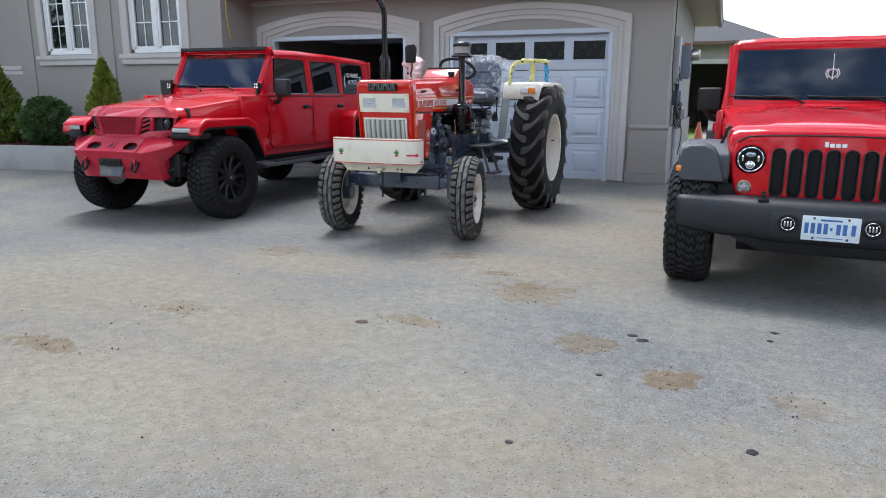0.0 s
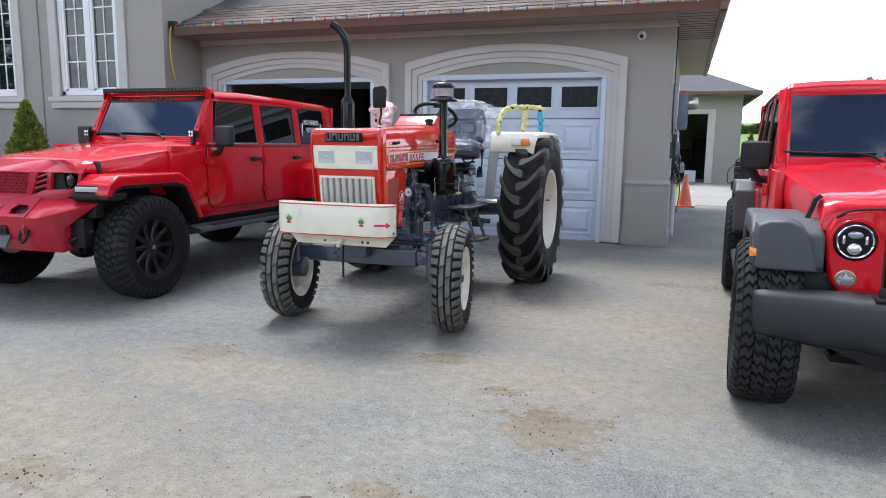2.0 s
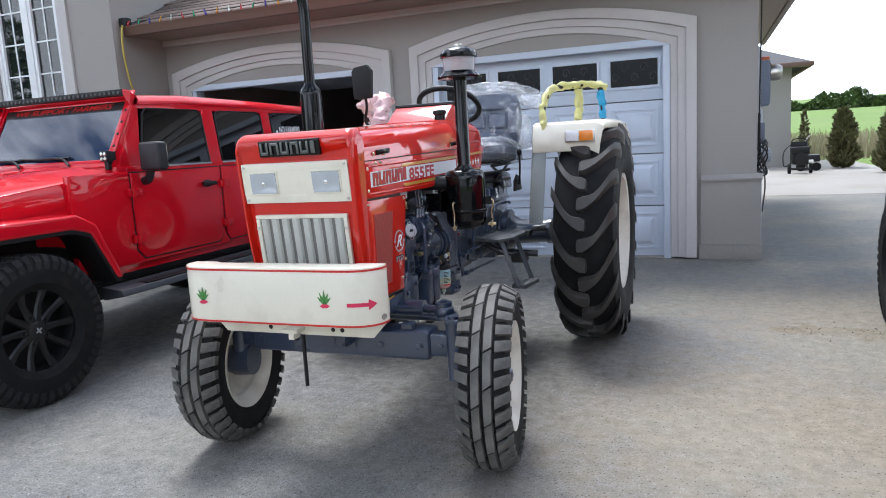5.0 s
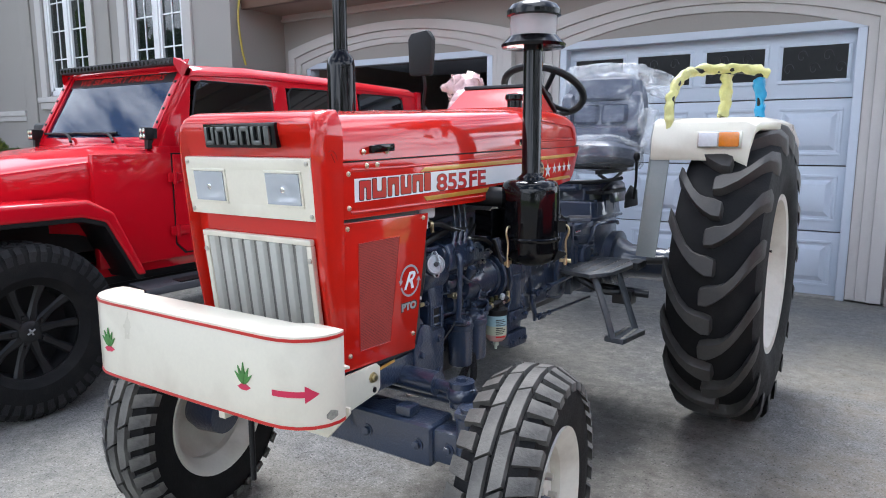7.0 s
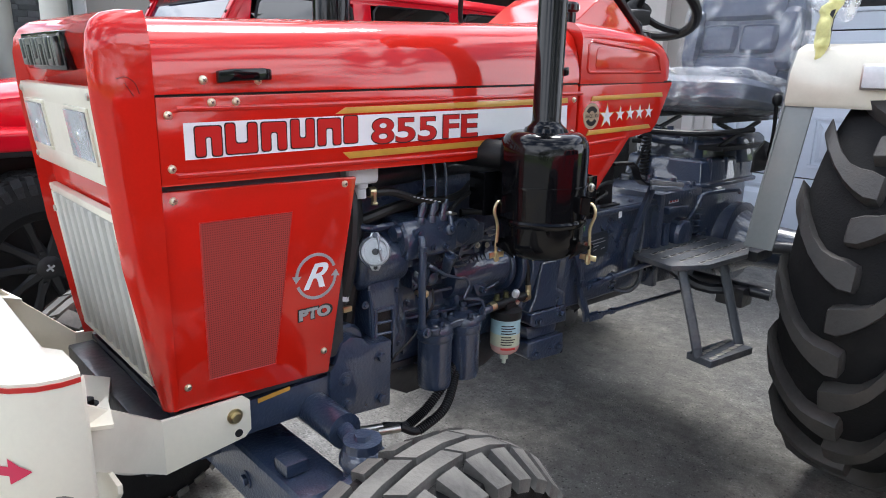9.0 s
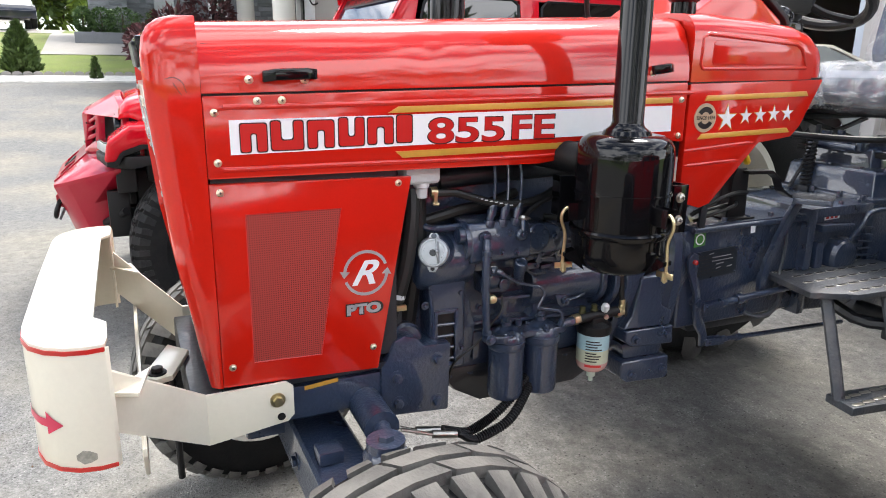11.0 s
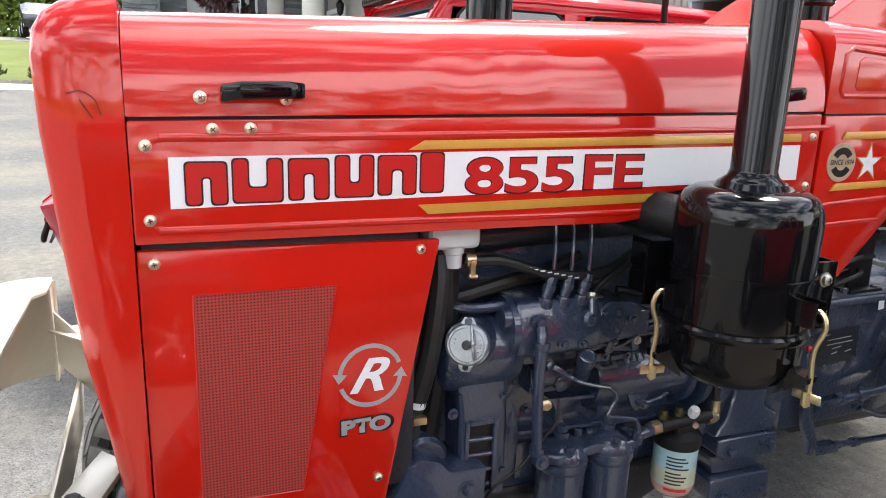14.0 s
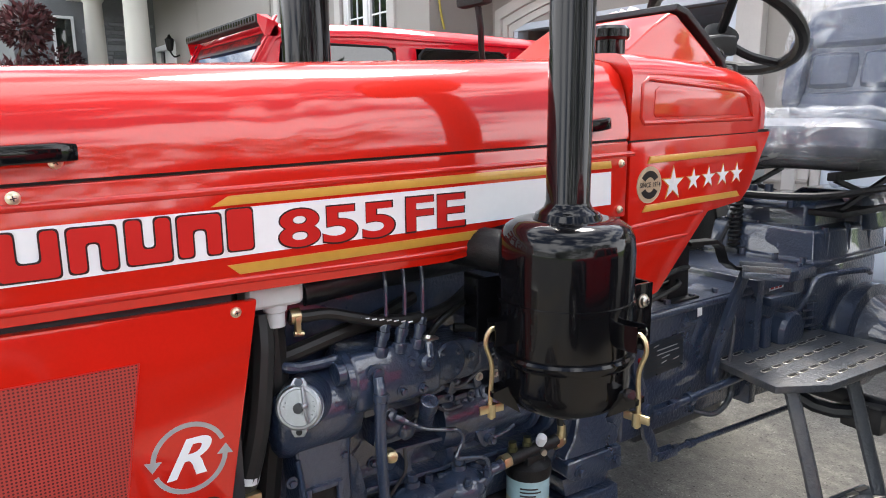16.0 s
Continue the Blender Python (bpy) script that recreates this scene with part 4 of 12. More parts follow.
for k, (a, b) in enumerate(W):
    win = thing("window_%d" % (k + 1), pose(0, 0, 0), "tall white casement window with glazing bars in a stucco surround", "window", "wing windows", "structure")
    f = WY + 0.02
    ww = b - a
    part("window_frame", joined(box(a, a + 0.07, f, f + 0.1, SZ, 4.2, 0.006), box(b - 0.07, b, f, f + 0.1, SZ, 4.2, 0.006), box(a, b, f, f + 0.1, SZ, SZ + 0.07, 0.006), box(a, b, f, f + 0.1, 4.13, 4.2, 0.006), box(a + ww / 2 - 0.045, a + ww / 2 + 0.045, f - 0.005, f + 0.1, SZ + 0.07, 4.13, 0.006)), WHITE_TRIM, win)
    for s in range(2):
        p0, p1 = (a + 0.07, a + ww / 2 - 0.045) if s == 0 else (a + ww / 2 + 0.045, b - 0.07)
        sash = part("sash", joined(box(p0, p0 + 0.045, f + 0.012, f + 0.07, SZ + 0.07, 4.13, 0.004), box(p1 - 0.045, p1, f + 0.012, f + 0.07, SZ + 0.07, 4.13, 0.004), box(p0, p1, f + 0.012, f + 0.07, SZ + 0.07, SZ + 0.115, 0.004), box(p0, p1, f + 0.012, f + 0.07, 4.085, 4.13, 0.004)), WHITE_TRIM, win)
        part("pane", box(p0 + 0.04, p1 - 0.04, f + 0.045, f + 0.05, SZ + 0.11, 4.09), HOUSE_GLASS, sash, "dark reflecting glass pane")
        bars = [box((p0 + p1) / 2 - 0.009, (p0 + p1) / 2 + 0.009, f + 0.034, f + 0.044, SZ + 0.11, 4.09)]
        bars += [box(p0 + 0.045, p1 - 0.045, f + 0.035, f + 0.043, SZ + 0.11 + q * 0.40, SZ + 0.128 + q * 0.40) for q in range(1, 5)]
        part("glazing_bars", joined(*bars), WHITE_TRIM, sash)
    part("surround", joined(box(a - 0.16, a, WY - 0.035, WY, SZ - 0.02, 4.45, 0.008), box(b, b + 0.16, WY - 0.035, WY, SZ - 0.02, 4.45, 0.008), box(a - 0.16, b + 0.16, WY - 0.035, WY, 4.2, 4.45, 0.008)), TRIM_STUCCO, win)
    part("window_sill", joined(box(a - 0.20, b + 0.20, WY - 0.09, WY, SZ - 0.10, SZ - 0.02, 0.012), box(a - 0.17, b + 0.17, WY - 0.06, WY, SZ - 0.20, SZ - 0.10, 0.012)), TRIM_STUCCO, win, "moulded stucco sill")
for a, b in ((-10.82, -10.56), (-12.95, -12.62)):
    solid("pilaster", box(a, b, WY - 0.025, WY, 0.35, 5.1, 0.006), STUCCO, "shallow stucco pilaster between the windows", "pilaster", "structure")
solid("string_course", joined(box(-16.6, -12.96, WY - 0.05, WY, 1.70, 1.78, 0.01), box(-16.6, -12.96, WY - 0.03, WY, 1.62, 1.70, 0.01)), TRIM_STUCCO, "moulded stucco string course", "trim", "structure")
for k in range(2):
    cur = thing("curtain", pose(W[k][0] + 0.1, WY + 0.35, 2.0), "pale curtain drawn to the side behind the window", "curtain", "curtains")
    part("cloth", tube([(0.05, 0, 0), (0.06, 0, 1.1), (0.05, 0, 2.1)], 0.06, 9, 4), TRIM_STUCCO, cur)
hz = thing("yellow_hose", pose(WX + 0.03, 0, 0), "yellow garden hose hanging on the corner wall", "hose")
part("hose", tube([(0.0, 10.12, 3.05), (0.03, 10.0, 2.95), (0.03, 9.97, 2.7), (0.03, 10.0, 2.4), (0.03, 10.05, 2.2)], 0.012, 8, 6), HOSE_YELLOW, hz)
fl = thing("eave_floodlight", pose(WX + 0.06, 10.05, 2.98), "small black floodlight at the gutter end", "floodlight")
part("housing", box(-0.05, 0.06, -0.05, 0.05, -0.03, 0.07, 0.015), BLACK_MATT, fl)
part("bracket", cyl((-0.06, 0, 0), (0.0, 0, 0), 0.02), STEEL, fl)

# raised planting bed with a kerb wall
kerb_line = [(-17.0, 7.1), (-14.5, 7.45), (-12.5, 7.95), (-11.0, 8.32), (-9.8, 8.55), (-8.6, 8.62)]
kin = [(x + 0.03, y + 0.18) for x, y in kerb_line]
solid("kerb_wall", bevelled(loft([[(p[0], p[1], -0.05), (q[0], q[1], -0.05), (q[0], q[1], 0.40), (p[0], p[1], 0.40)] for p, q in zip(kerb_line, kin)]), 0.015), KERB, "weathered concrete kerb wall of the planting bed", "kerb", "structure")
solid("kerb_end", box(-8.6, -8.4, 8.62, WY, -0.05, 0.40, 0.015), KERB, "end of the concrete kerb wall", "kerb", "structure")
solid("mulch_bed", loft([[(p[0], p[1], 0.33), (p[0], WY, 0.45)] for p in kin], closed=False), MULCH, "red-brown mulch in the planting bed", "mulch", "structure")
bm = bm_new()
for _ in range(2200):
    x = random.uniform(-14.5, -8.6)
    y0 = np.interp(x, [p[0] for p in kin], [p[1] for p in kin])
    f = random.random()
    z = 0.33 + 0.12 * f
    bmesh.ops.create_cube(bm, size=1, matrix=pose(x, y0 + (WY - y0) * f, z + 0.008, random.uniform(-30, 30), random.uniform(-30, 30), random.uniform(0, 180)) @ Matrix.Diagonal((0.05, 0.014, 0.008, 1)))
solid("mulch_chips", bm, MULCH, "loose red-brown bark chips", "mulch", "stuff")


def leaf_cloud(points, size, mat_name):
    """Small crossed leaf blades at the points."""
    n = len(points)
    verts = np.zeros((n * 4, 3))
    for i, p in enumerate(points):
        p, out = p
        d = Vector(out) + Vector((random.uniform(-0.7, 0.7), random.uniform(-0.7, 0.7), random.uniform(-0.5, 0.7)))
        d.normalize()
        u = d.cross(Vector((random.uniform(-1, 1), random.uniform(-1, 1), random.uniform(-1, 1)))).normalized()
        s = size * random.uniform(0.6, 1.4)
        b = Vector(p)
        for j, q in enumerate((b - d * s * 0.5, b + u * s * 0.34, b + d * s, b - u * s * 0.34)):
            verts[i * 4 + j] = q
    me = bpy.data.meshes.new("leaves")
    me.from_pydata([tuple(v) for v in verts], [], [(i * 4, i * 4 + 1, i * 4 + 2, i * 4 + 3) for i in range(n)])
    me.materials.append(mat_name)
    return me


def conifer(name, x, y, z, h, r, mat, label, count=5200, size=0.05, round_top=0.0, category="shrub"):
    t = thing(name, pose(x, y, z), label, category, "shrubs")
    part("trunk", cyl((0, 0, -0.05), (0, 0, h * 0.8), r * 0.09 + 0.015, 0.01, 8), BARK, t)
    pts = []
    ph = random.uniform(0, 6)
    for _ in range(count):
        f = random.random() ** 1.25
        a = random.uniform(0, 2 * math.pi)
        prof = (1 - f) ** (0.75 if round_top == 0 else 0.42) * min(1.0, 0.45 + f * 4.0) if round_top < 0.5 else math.sqrt(max(0.0, 1 - (2 * f - 0.9) ** 2 / 1.25))
        lump = 1 + 0.16 * math.sin(a * 3 + f * 14 + ph) + 0.12 * math.sin(a * 7 - f * 23)
        rr = r * prof * lump * math.sqrt(random.uniform(0.45, 1.0))
        pts.append(((rr * math.cos(a), rr * math.sin(a), h * (0.03 + 0.95 * f)), (math.cos(a), math.sin(a), 0.9 if round_top < 0.5 else 0.3)))
    ob = new("foliage", leaf_cloud(pts, size, mat))
    ob.parent = t
    return t


conifer("cedar_shrub", -14.35, 8.82, 0.36, 1.62, 0.42, GOLD_CEDAR, "bright green pyramidal cedar shrub beside the porch", 6000, 0.055)
conifer("cedar_shrub", -14.85, 8.7, 0.36, 1.2, 0.34, GOLD_CEDAR, "small bright green cedar shrub beside the porch", 4000, 0.055)
conifer("cedar_shrub", -12.4, 8.90, 0.36, 1.50, 0.52, CEDAR, "dark green pyramidal cedar shrub in the bed", 6500, 0.055)
conifer("round_shrub", -11.3, 8.95, 0.38, 0.84, 0.40, BOX_LEAF, "round bushy green shrub in the mulch bed", 7000, 0.045, 1.0)
conifer("golden_shrub", -10.2, 9.25, 0.36, 1.5, 0.42, GOLD_CEDAR, "yellow-green pointed cedar shrub by the wall", 6500, 0.05)

# ---- porch and stone wing beyond ----
porch = thing("porch", pose(0, 0, 0), "porch with off-white round columns between the two wings", "porch", kind="structure")
part("slab", box(-20.3, -16.62, 7.9, 12.0, -0.1, 0.55, 0.02), CONCRETE, porch)
part("slab_front", box(-16.62, -14.35, 7.9, 8.72, -0.1, 0.55, 0.02), CONCRETE, porch)
part("beam", box(-20.3, -14.4, 8.0, 8.7, 3.9, 4.6, 0.03), COLUMN, porch)
part("back_wall", box(-18.5, -16.62, 9.9, 10.2, 0.5, 4.6), STUCCO, porch)
part("back_wall", box(-20.3, -18.5, 9.9, 10.2, 2.95, 4.6), STUCCO, porch)
part("string_course", box(-18.5, -16.62, 9.85, 9.9, 1.62, 1.78, 0.01), TRIM_STUCCO, porch)
part("roof", box(-20.6, -15.8, 7.7, 12.4, 4.6, 4.75), SHINGLE_GREY, porch)
for cx, cy in ((-14.75, 8.35), (-18.95, 8.35)):
    part("column", turned([(0, 0.27), (0.12, 0.27), (0.16, 0.22), (3.2, 0.185), (3.3, 0.25), (3.4, 0.26)], (cx, cy, 0.5), (0, 0, 1), 28), COLUMN, porch)
part("door_surround", joined(box(-18.62, -18.5, 9.86, 10.1, 0.55, 2.95, 0.01), box(-20.3, -20.18, 9.86, 10.1, 0.55, 2.95, 0.01), box(-20.18, -18.62, 9.86, 10.1, 2.83, 2.95, 0.01)), WHITE_TRIM, porch)
leaf_ = part("door_leaf", box(-19.75, -18.63, 9.95, 10.0, 0.55, 2.83, 0.01), WHITE_TRIM, porch, "white front door")
part("door_handle", joined(cyl((-18.78, 9.95, 1.62), (-18.78, 9.90, 1.62), 0.03, n=12), box(-18.80, -18.76, 9.88, 9.95, 1.30, 1.52, 0.01)), BLACK_MATT, leaf_)
part("side_light", box(-20.17, -19.78, 9.95, 10.0, 0.55, 2.83, 0.01), HOUSE_GLASS, porch)
lantern = thing("wall_lantern", pose(-18.2, 9.9, 2.75), "black iron wall lantern beside the front door", "wall lamp")
part("bracket", tube([(0, 0, -0.12), (0, -0.12, -0.16), (0, -0.2, -0.05)], 0.018, 8, 4), BLACK_MATT, lantern)
part("cage", turned([(0.0, 0.03), (0.04, 0.07), (0.26, 0.10), (0.30, 0.05), (0.36, 0.02)], (0, -0.2, -0.05), (0, 0, 1), 8), BLACK_MATT, lantern)
red_metal = material("red_chair_enamel", (0.30, 0.02, 0.02), 0.4)
for cx, cy, ang in ((-16.9, 9.3, 30), (-18.3, 9.2, 60), (-19.5, 9.0, 10)):
    ch = thing("porch_chair", pose(cx, cy, 0.55, 0, 0, ang), "red metal porch chair with a shell back", "chair", "porch chairs")
    part("seat", box(-0.25, 0.25, -0.25, 0.25, 0.40, 0.44, 0.015), red_metal, ch)
    part("backrest", prism("y", [(-0.25, 0.46), (0.25, 0.46), (0.29, 0.75), (0.2, 0.97), (0.0, 1.03), (-0.2, 0.97), (-0.29, 0.75)], 0.22, 0.26, 0.01), red_metal, ch)
    for lx, ly in ((-0.22, -0.22), (0.22, -0.22), (-0.22, 0.22), (0.22, 0.22)):
        part("leg", cyl((lx, ly, 0), (lx, ly, 0.42), 0.015, n=8), red_metal, ch)
    for lx in (-0.27, 0.27):
        part("armrest", tube([(lx, 0.22, 0.68), (lx, -0.2, 0.64), (lx, -0.24, 0.42)], 0.018, 8, 4), red_metal, ch)
sw = thing("stone_wing", pose(0, 0, 0), "far wing of the house in grey ledge stone", "house", kind="structure")
part("wall", box(-30, -20.6, 6.9, 16, -0.2, 5.2), STONE, sw)
part("roof", loft([[(-30.5, 6.3, 5.2), (-20.1, 6.3, 5.2), (-20.1, 16.5, 5.2), (-30.5, 16.5, 5.2)], [(-26, 11, 7.6), (-24.8, 11, 7.6), (-24.8, 12, 7.6), (-26, 12, 7.6)]]), SHINGLE_GREY, sw)
wq = part("window", joined(box(-20.6, -20.54, 7.7, 7.76, 1.5, 3.6), box(-20.6, -20.54, 8.1, 8.16, 1.5, 3.6), box(-20.6, -20.54, 7.76, 8.1, 1.5, 1.56), box(-20.6, -20.54, 7.76, 8.1, 3.54, 3.6)), WHITE_TRIM, sw)
part("pane", box(-20.6, -20.575, 7.76, 8.1, 1.56, 3.54), HOUSE_GLASS, wq)
stone_meshes = [mesh_of("stone", box(0, 0.045, 0, w, 0, h, 0.006, 1), STONE) for w, h in ((0.42, 0.11), (0.6, 0.14), (0.3, 0.09), (0.5, 0.07))]
n_st, z = 0, 0.3
while z < 3.6 and n_st < 290:
    h = random.choice((0, 1, 2, 3))
    y = 6.9 + random.uniform(-0.2, 0)
    hz_ = (0.11, 0.14, 0.09, 0.07)[h]
    while y < 9.6 and n_st < 290:
        wv = (0.42, 0.6, 0.3, 0.5)[h]
        if y > 6.88 and not (7.15 < y < 8.16 and 1.3 < z < 3.6):
            piece("stone", stone_meshes[h], sw, pose(-20.6 + random.uniform(-0.02, 0.0), y, z))
            n_st += 1
        y += wv + 0.012
    z += hz_ + 0.01
pz = ground_height(-31.5, 0)
st_pillar = thing("stone_pillar", pose(0, 0, 0), "square grey ledge-stone pillar at the corner of the far wing", "pillar", kind="structure")
part("shaft", box(-32.4, -31.0, 4.7, 6.0, pz - 0.2, pz + 5.5, 0.02), STONE, st_pillar)
part("wall", box(-33.0, -31.6, 6.0, 12.0, pz - 0.2, pz + 5.5), STONE, st_pillar)
for k in range(22):
    for j, y in enumerate((4.7, 5.36)):
        piece("stone", stone_meshes[(k + j) % 2], st_pillar, pose(-31.0, y + (0.05 if k % 2 else 0), pz + 0.16 * k))
    for j in range(6):
        piece("stone", stone_meshes[(k + j) % 4], st_pillar, pose(-31.6, 6.05 + j * 0.63 - (0.25 if k % 2 else 0), pz + 0.16 * k))
solid("stone_planter", box(-30.6, -29.6, 4.2, 9.0, pz - 0.5, pz + 0.12, 0.03), STONE, "low grey stone planter wall", "planter", "structure")


def tree(name, x, y, z, h, r, mat, label, count, size, trunk_h=0.35, category="tree", lobes=9):
    t = thing(name, pose(x, y, z), label, category, "trees")
    limbs = [cyl((0, 0, -0.2), (0.05, 0.03, h * 0.6), 0.03 * h * 0.5 + 0.04, 0.04, 9)]
    centres = []
    for k in range(lobes):
        a, f = k * 2.4, random.uniform(trunk_h + 0.1, 0.88)
        q = r * random.uniform(0.3, 0.72) * (1.15 - abs(f - 0.6))
        c = (q * math.cos(a), q * math.sin(a), h * f)
        centres.append((c, r * random.uniform(0.35, 0.55)))
        limbs.append(cyl((0, 0, h * f * 0.6), c, 0.035, 0.012, 6))
    part("trunk", joined(*limbs), BARK, t)
    pts = []
    for _ in range(count):
        c, cr = random.choice(centres)
        d = Vector((random.gauss(0, 1), random.gauss(0, 1), random.gauss(0, 0.8))).normalized()
        q = cr * random.uniform(0.5, 1.0) ** 0.5
        pts.append(((c[0] + d.x * q, c[1] + d.y * q, c[2] + d.z * q * 0.85), tuple(d)))
    ob = new("crown", leaf_cloud(pts, size, mat))
    ob.parent = t
    return t


tree("maroon_maple", -19.0, 6.7, 0.3, 3.4, 1.25, MAPLE_LEAF, "ornamental maple with maroon leaves by the stone wing", 5200, 0.10, 0.2)
conifer("spiky_plant", -18.6, 6.3, 0.4, 1.5, 0.3, BROWN_CEDAR, "upright tan ornamental plant", 900, 0.09)
for x, y, r in ((-30.2, 5.1, 0.4), (-30.1, 5.8, 0.6), (-30.2, 4.5, 0.3), (-30.0, 7.0, 0.45)):
    conifer("planter_shrub", x, y, pz + 0.1, 0.9, r, BOX_LEAF, "leafy green shrub in the stone planter", 1400, 0.07, 1.0)
conifer("golden_cedar", -17.6, 7.6, 0.0, 1.75, 0.3, GOLD_CEDAR, "small golden cedar by the porch", 1800, 0.07)
conifer("golden_cedar", -18.4, 7.7, 0.0, 1.7, 0.28, GOLD_CEDAR, "small golden cedar by the porch", 1800, 0.07)
conifer("lawn_spruce", -22.6, 3.22, 0.86, 1.35, 0.52, DARK_LEAF, "small dwarf spruce on the front lawn", 5200, 0.09)
conifer("lawn_spruce", -22.7, 1.35, 0.86, 1.4, 0.75, DARK_LEAF, "small dwarf spruce on the front lawn", 4000, 0.09)
conifer("lawn_seedling", -21.6, 4.95, 0.75, 0.6, 0.16, DARK_LEAF, "thin young conifer at the lawn edge", 500, 0.07)
for k in range(20):
    a = k * 0.9
    tree("far_tree", -58 - 10 * random.random(), -30 + k * 2.0, 2.9, random.uniform(8, 13), random.uniform(2.8, 4.2), TREE_LEAF if k % 3 else DARK_LEAF, "bright green tree at the edge of the wood", 2600, 0.42, 0.05)

# ---- beyond the house on the sunny side ----
fb = thing("far_garage", pose(0, 0, 0), "detached beige stucco garage with a grey hip roof and an open bay", "garage", kind="structure")
part("wall", joined(box(-0.05, 1.05, 28.0, 28.25, 0, 3.1), box(-3.6, -0.05, 28.0, 28.25, 2.5, 3.1), box(-5, -3.6, 28.0, 28.25, 0, 3.1), box(0.85, 1.05, 28.25, 36, 0, 3.1), box(-5, 1.05, 35.8, 36, 0, 3.1), box(-5, -4.8, 28.25, 36, 0, 3.1)), STUCCO, fb)
part("door_surround", joined(box(-0.07, 0.18, 27.95, 28.0, 0, 2.62, 0.01), box(-3.6, -0.07, 27.95, 28.0, 2.45, 2.62, 0.01)), TRIM_STUCCO, fb)
part("roof", loft([[(-5.5, 27.4, 3.2), (1.58, 27.4, 3.2), (1.58, 36.6, 3.2), (-5.5, 36.6, 3.2)], [(-5.5, 31.9, 5.1), (-2.6, 31.9, 5.1), (-2.6, 32, 5.1), (-5.5, 32, 5.1)]]), SHINGLE_GREY, fb)
part("gutter", joined(box(-5.5, 1.6, 27.35, 27.45, 3.08, 3.22, 0.02), box(1.5, 1.6, 27.45, 36.6, 3.08, 3.22, 0.02)), BROWN_METAL, fb, "brown gutter")
part("soffit", box(-5.5, 1.5, 27.45, 28.0, 3.1, 3.13), SOFFIT, fb)
part("ceiling", box(-4.8, 0.85, 28.25, 35.8, 2.9, 3.0), SHADE_DARK_BOARD, fb)
part("stored_goods", joined(box(-1.2, -0.6, 33, 33.5, 0, 1.2, 0.05), box(-0.5, 0.2, 34, 34.6, 0, 1.7, 0.05), box(-2, -1.4, 32, 32.6, 0, 0.6, 0.05)), SHADE_DARK_BOARD, fb)
solid("chest", box(-0.75, -0.35, 28.6, 28.95, 0.0, 0.42, 0.02), PLASTIC_WHITE, "small white box on the far garage floor", "box")
cone = thing("traffic_cone", pose(-0.72, 17.3, 0.0), "faded orange traffic cone standing by the side wall", "traffic cone")
part("base", box(-0.22, 0.22, -0.22, 0.22, 0.0, 0.03, 0.01), CONE, cone)
part("body", turned([(0.03, 0.16), (0.06, 0.15), (0.68, 0.032), (0.70, 0.02)], (0, 0, 0), (0, 0, 1), 24), CONE, cone)
pw = thing("pressure_washer", pose(0.92, 24.3, 0.004), "black petrol pressure washer on two wheels", "pressure washer")
part("engine_block", box(-0.2, 0.2, -0.18, 0.16, 0.24, 0.52, 0.05), BLACK_MATT, pw)
part("fuel_tank", box(-0.24, 0.22, -0.16, 0.16, 0.53, 0.72, 0.05), BLACK_MATT, pw)
part("recoil_housing", joined(cyl((0, -0.2, 0.42), (0, -0.27, 0.42), 0.15, n=20), cyl((0, -0.27, 0.42), (0, -0.285, 0.42), 0.06, n=16)), BLACK_MATT, pw)
part("control_panel", box(-0.2, 0.2, 0.2, 0.26, 0.62, 0.86, 0.02), BLACK_MATT, pw)
part("base_frame", tube([(-0.22, -0.2, 0.12), (0.22, -0.2, 0.12), (0.22, 0.2, 0.12), (-0.22, 0.2, 0.12), (-0.22, -0.2, 0.12)], 0.018, 8, 2), BLACK_MATT, pw)
part("handle", tube([(-0.2, 0.2, 0.12), (-0.2, 0.26, 0.7), (-0.14, 0.28, 0.92), (0.14, 0.28, 0.92), (0.2, 0.26, 0.7), (0.2, 0.2, 0.12)], 0.016, 8, 4), BLACK_MATT, pw)
for sx in (-0.26, 0.26):
    part("wheel", turned([(-0.03, 0.06), (-0.035, 0.13), (0.035, 0.13), (0.03, 0.06)], (sx, -0.02, 0.13), (1, 0, 0), 20), RUBBER, pw)
part("hose", tube([(-0.2, 0, 0.3), (-0.38, 0.05, 0.2), (-0.4, 0.1, 0.55), (-0.25, 0.2, 0.75), (-0.05, 0.25, 0.8)], 0.016, 8, 6), CABLE, pw)
part("pump", cyl((0.18, 0, 0.3), (0.32, 0, 0.3), 0.06), STEEL, pw)
ac = thing("garden_cart", pose(1.25, 25.6, 0.0), "dark garden cart standing at the apron edge", "cart")
part("tray", box(-0.3, 0.3, -0.25, 0.25, 0.25, 0.45, 0.03), BLACK_MATT, ac)
part("handle", tube([(-0.25, 0.0, 0.4), (0.0, 0.2, 0.9), (0.1, 0.2, 1.0)], 0.02, 8, 4), STEEL, ac)
for sx in (-0.2, 0.2):
    part("wheel", turned([(-0.03, 0.06), (-0.035, 0.12), (0.035, 0.12), (0.03, 0.06)], (sx, -0.3, 0.12), (0, 1, 0), 16), RUBBER, ac)
conifer("hedge_cedar", 2.25, 26.2, 0.0, 1.75, 0.42, BROWN_CEDAR, "narrow half-browned cedar beside the apron", 3200, 0.09, 0.4)
conifer("hedge_cedar", 1.30, 26.8, 0.0, 1.75, 0.15, BROWN_CEDAR, "thin dying cedar beside the apron", 500, 0.09, 0.4)
conifer("hedge_cedar", 2.95, 23.6, 0.0, 1.8, 0.42, BROWN_CEDAR, "narrow half-browned cedar beside the apron", 3200, 0.09, 0.4)
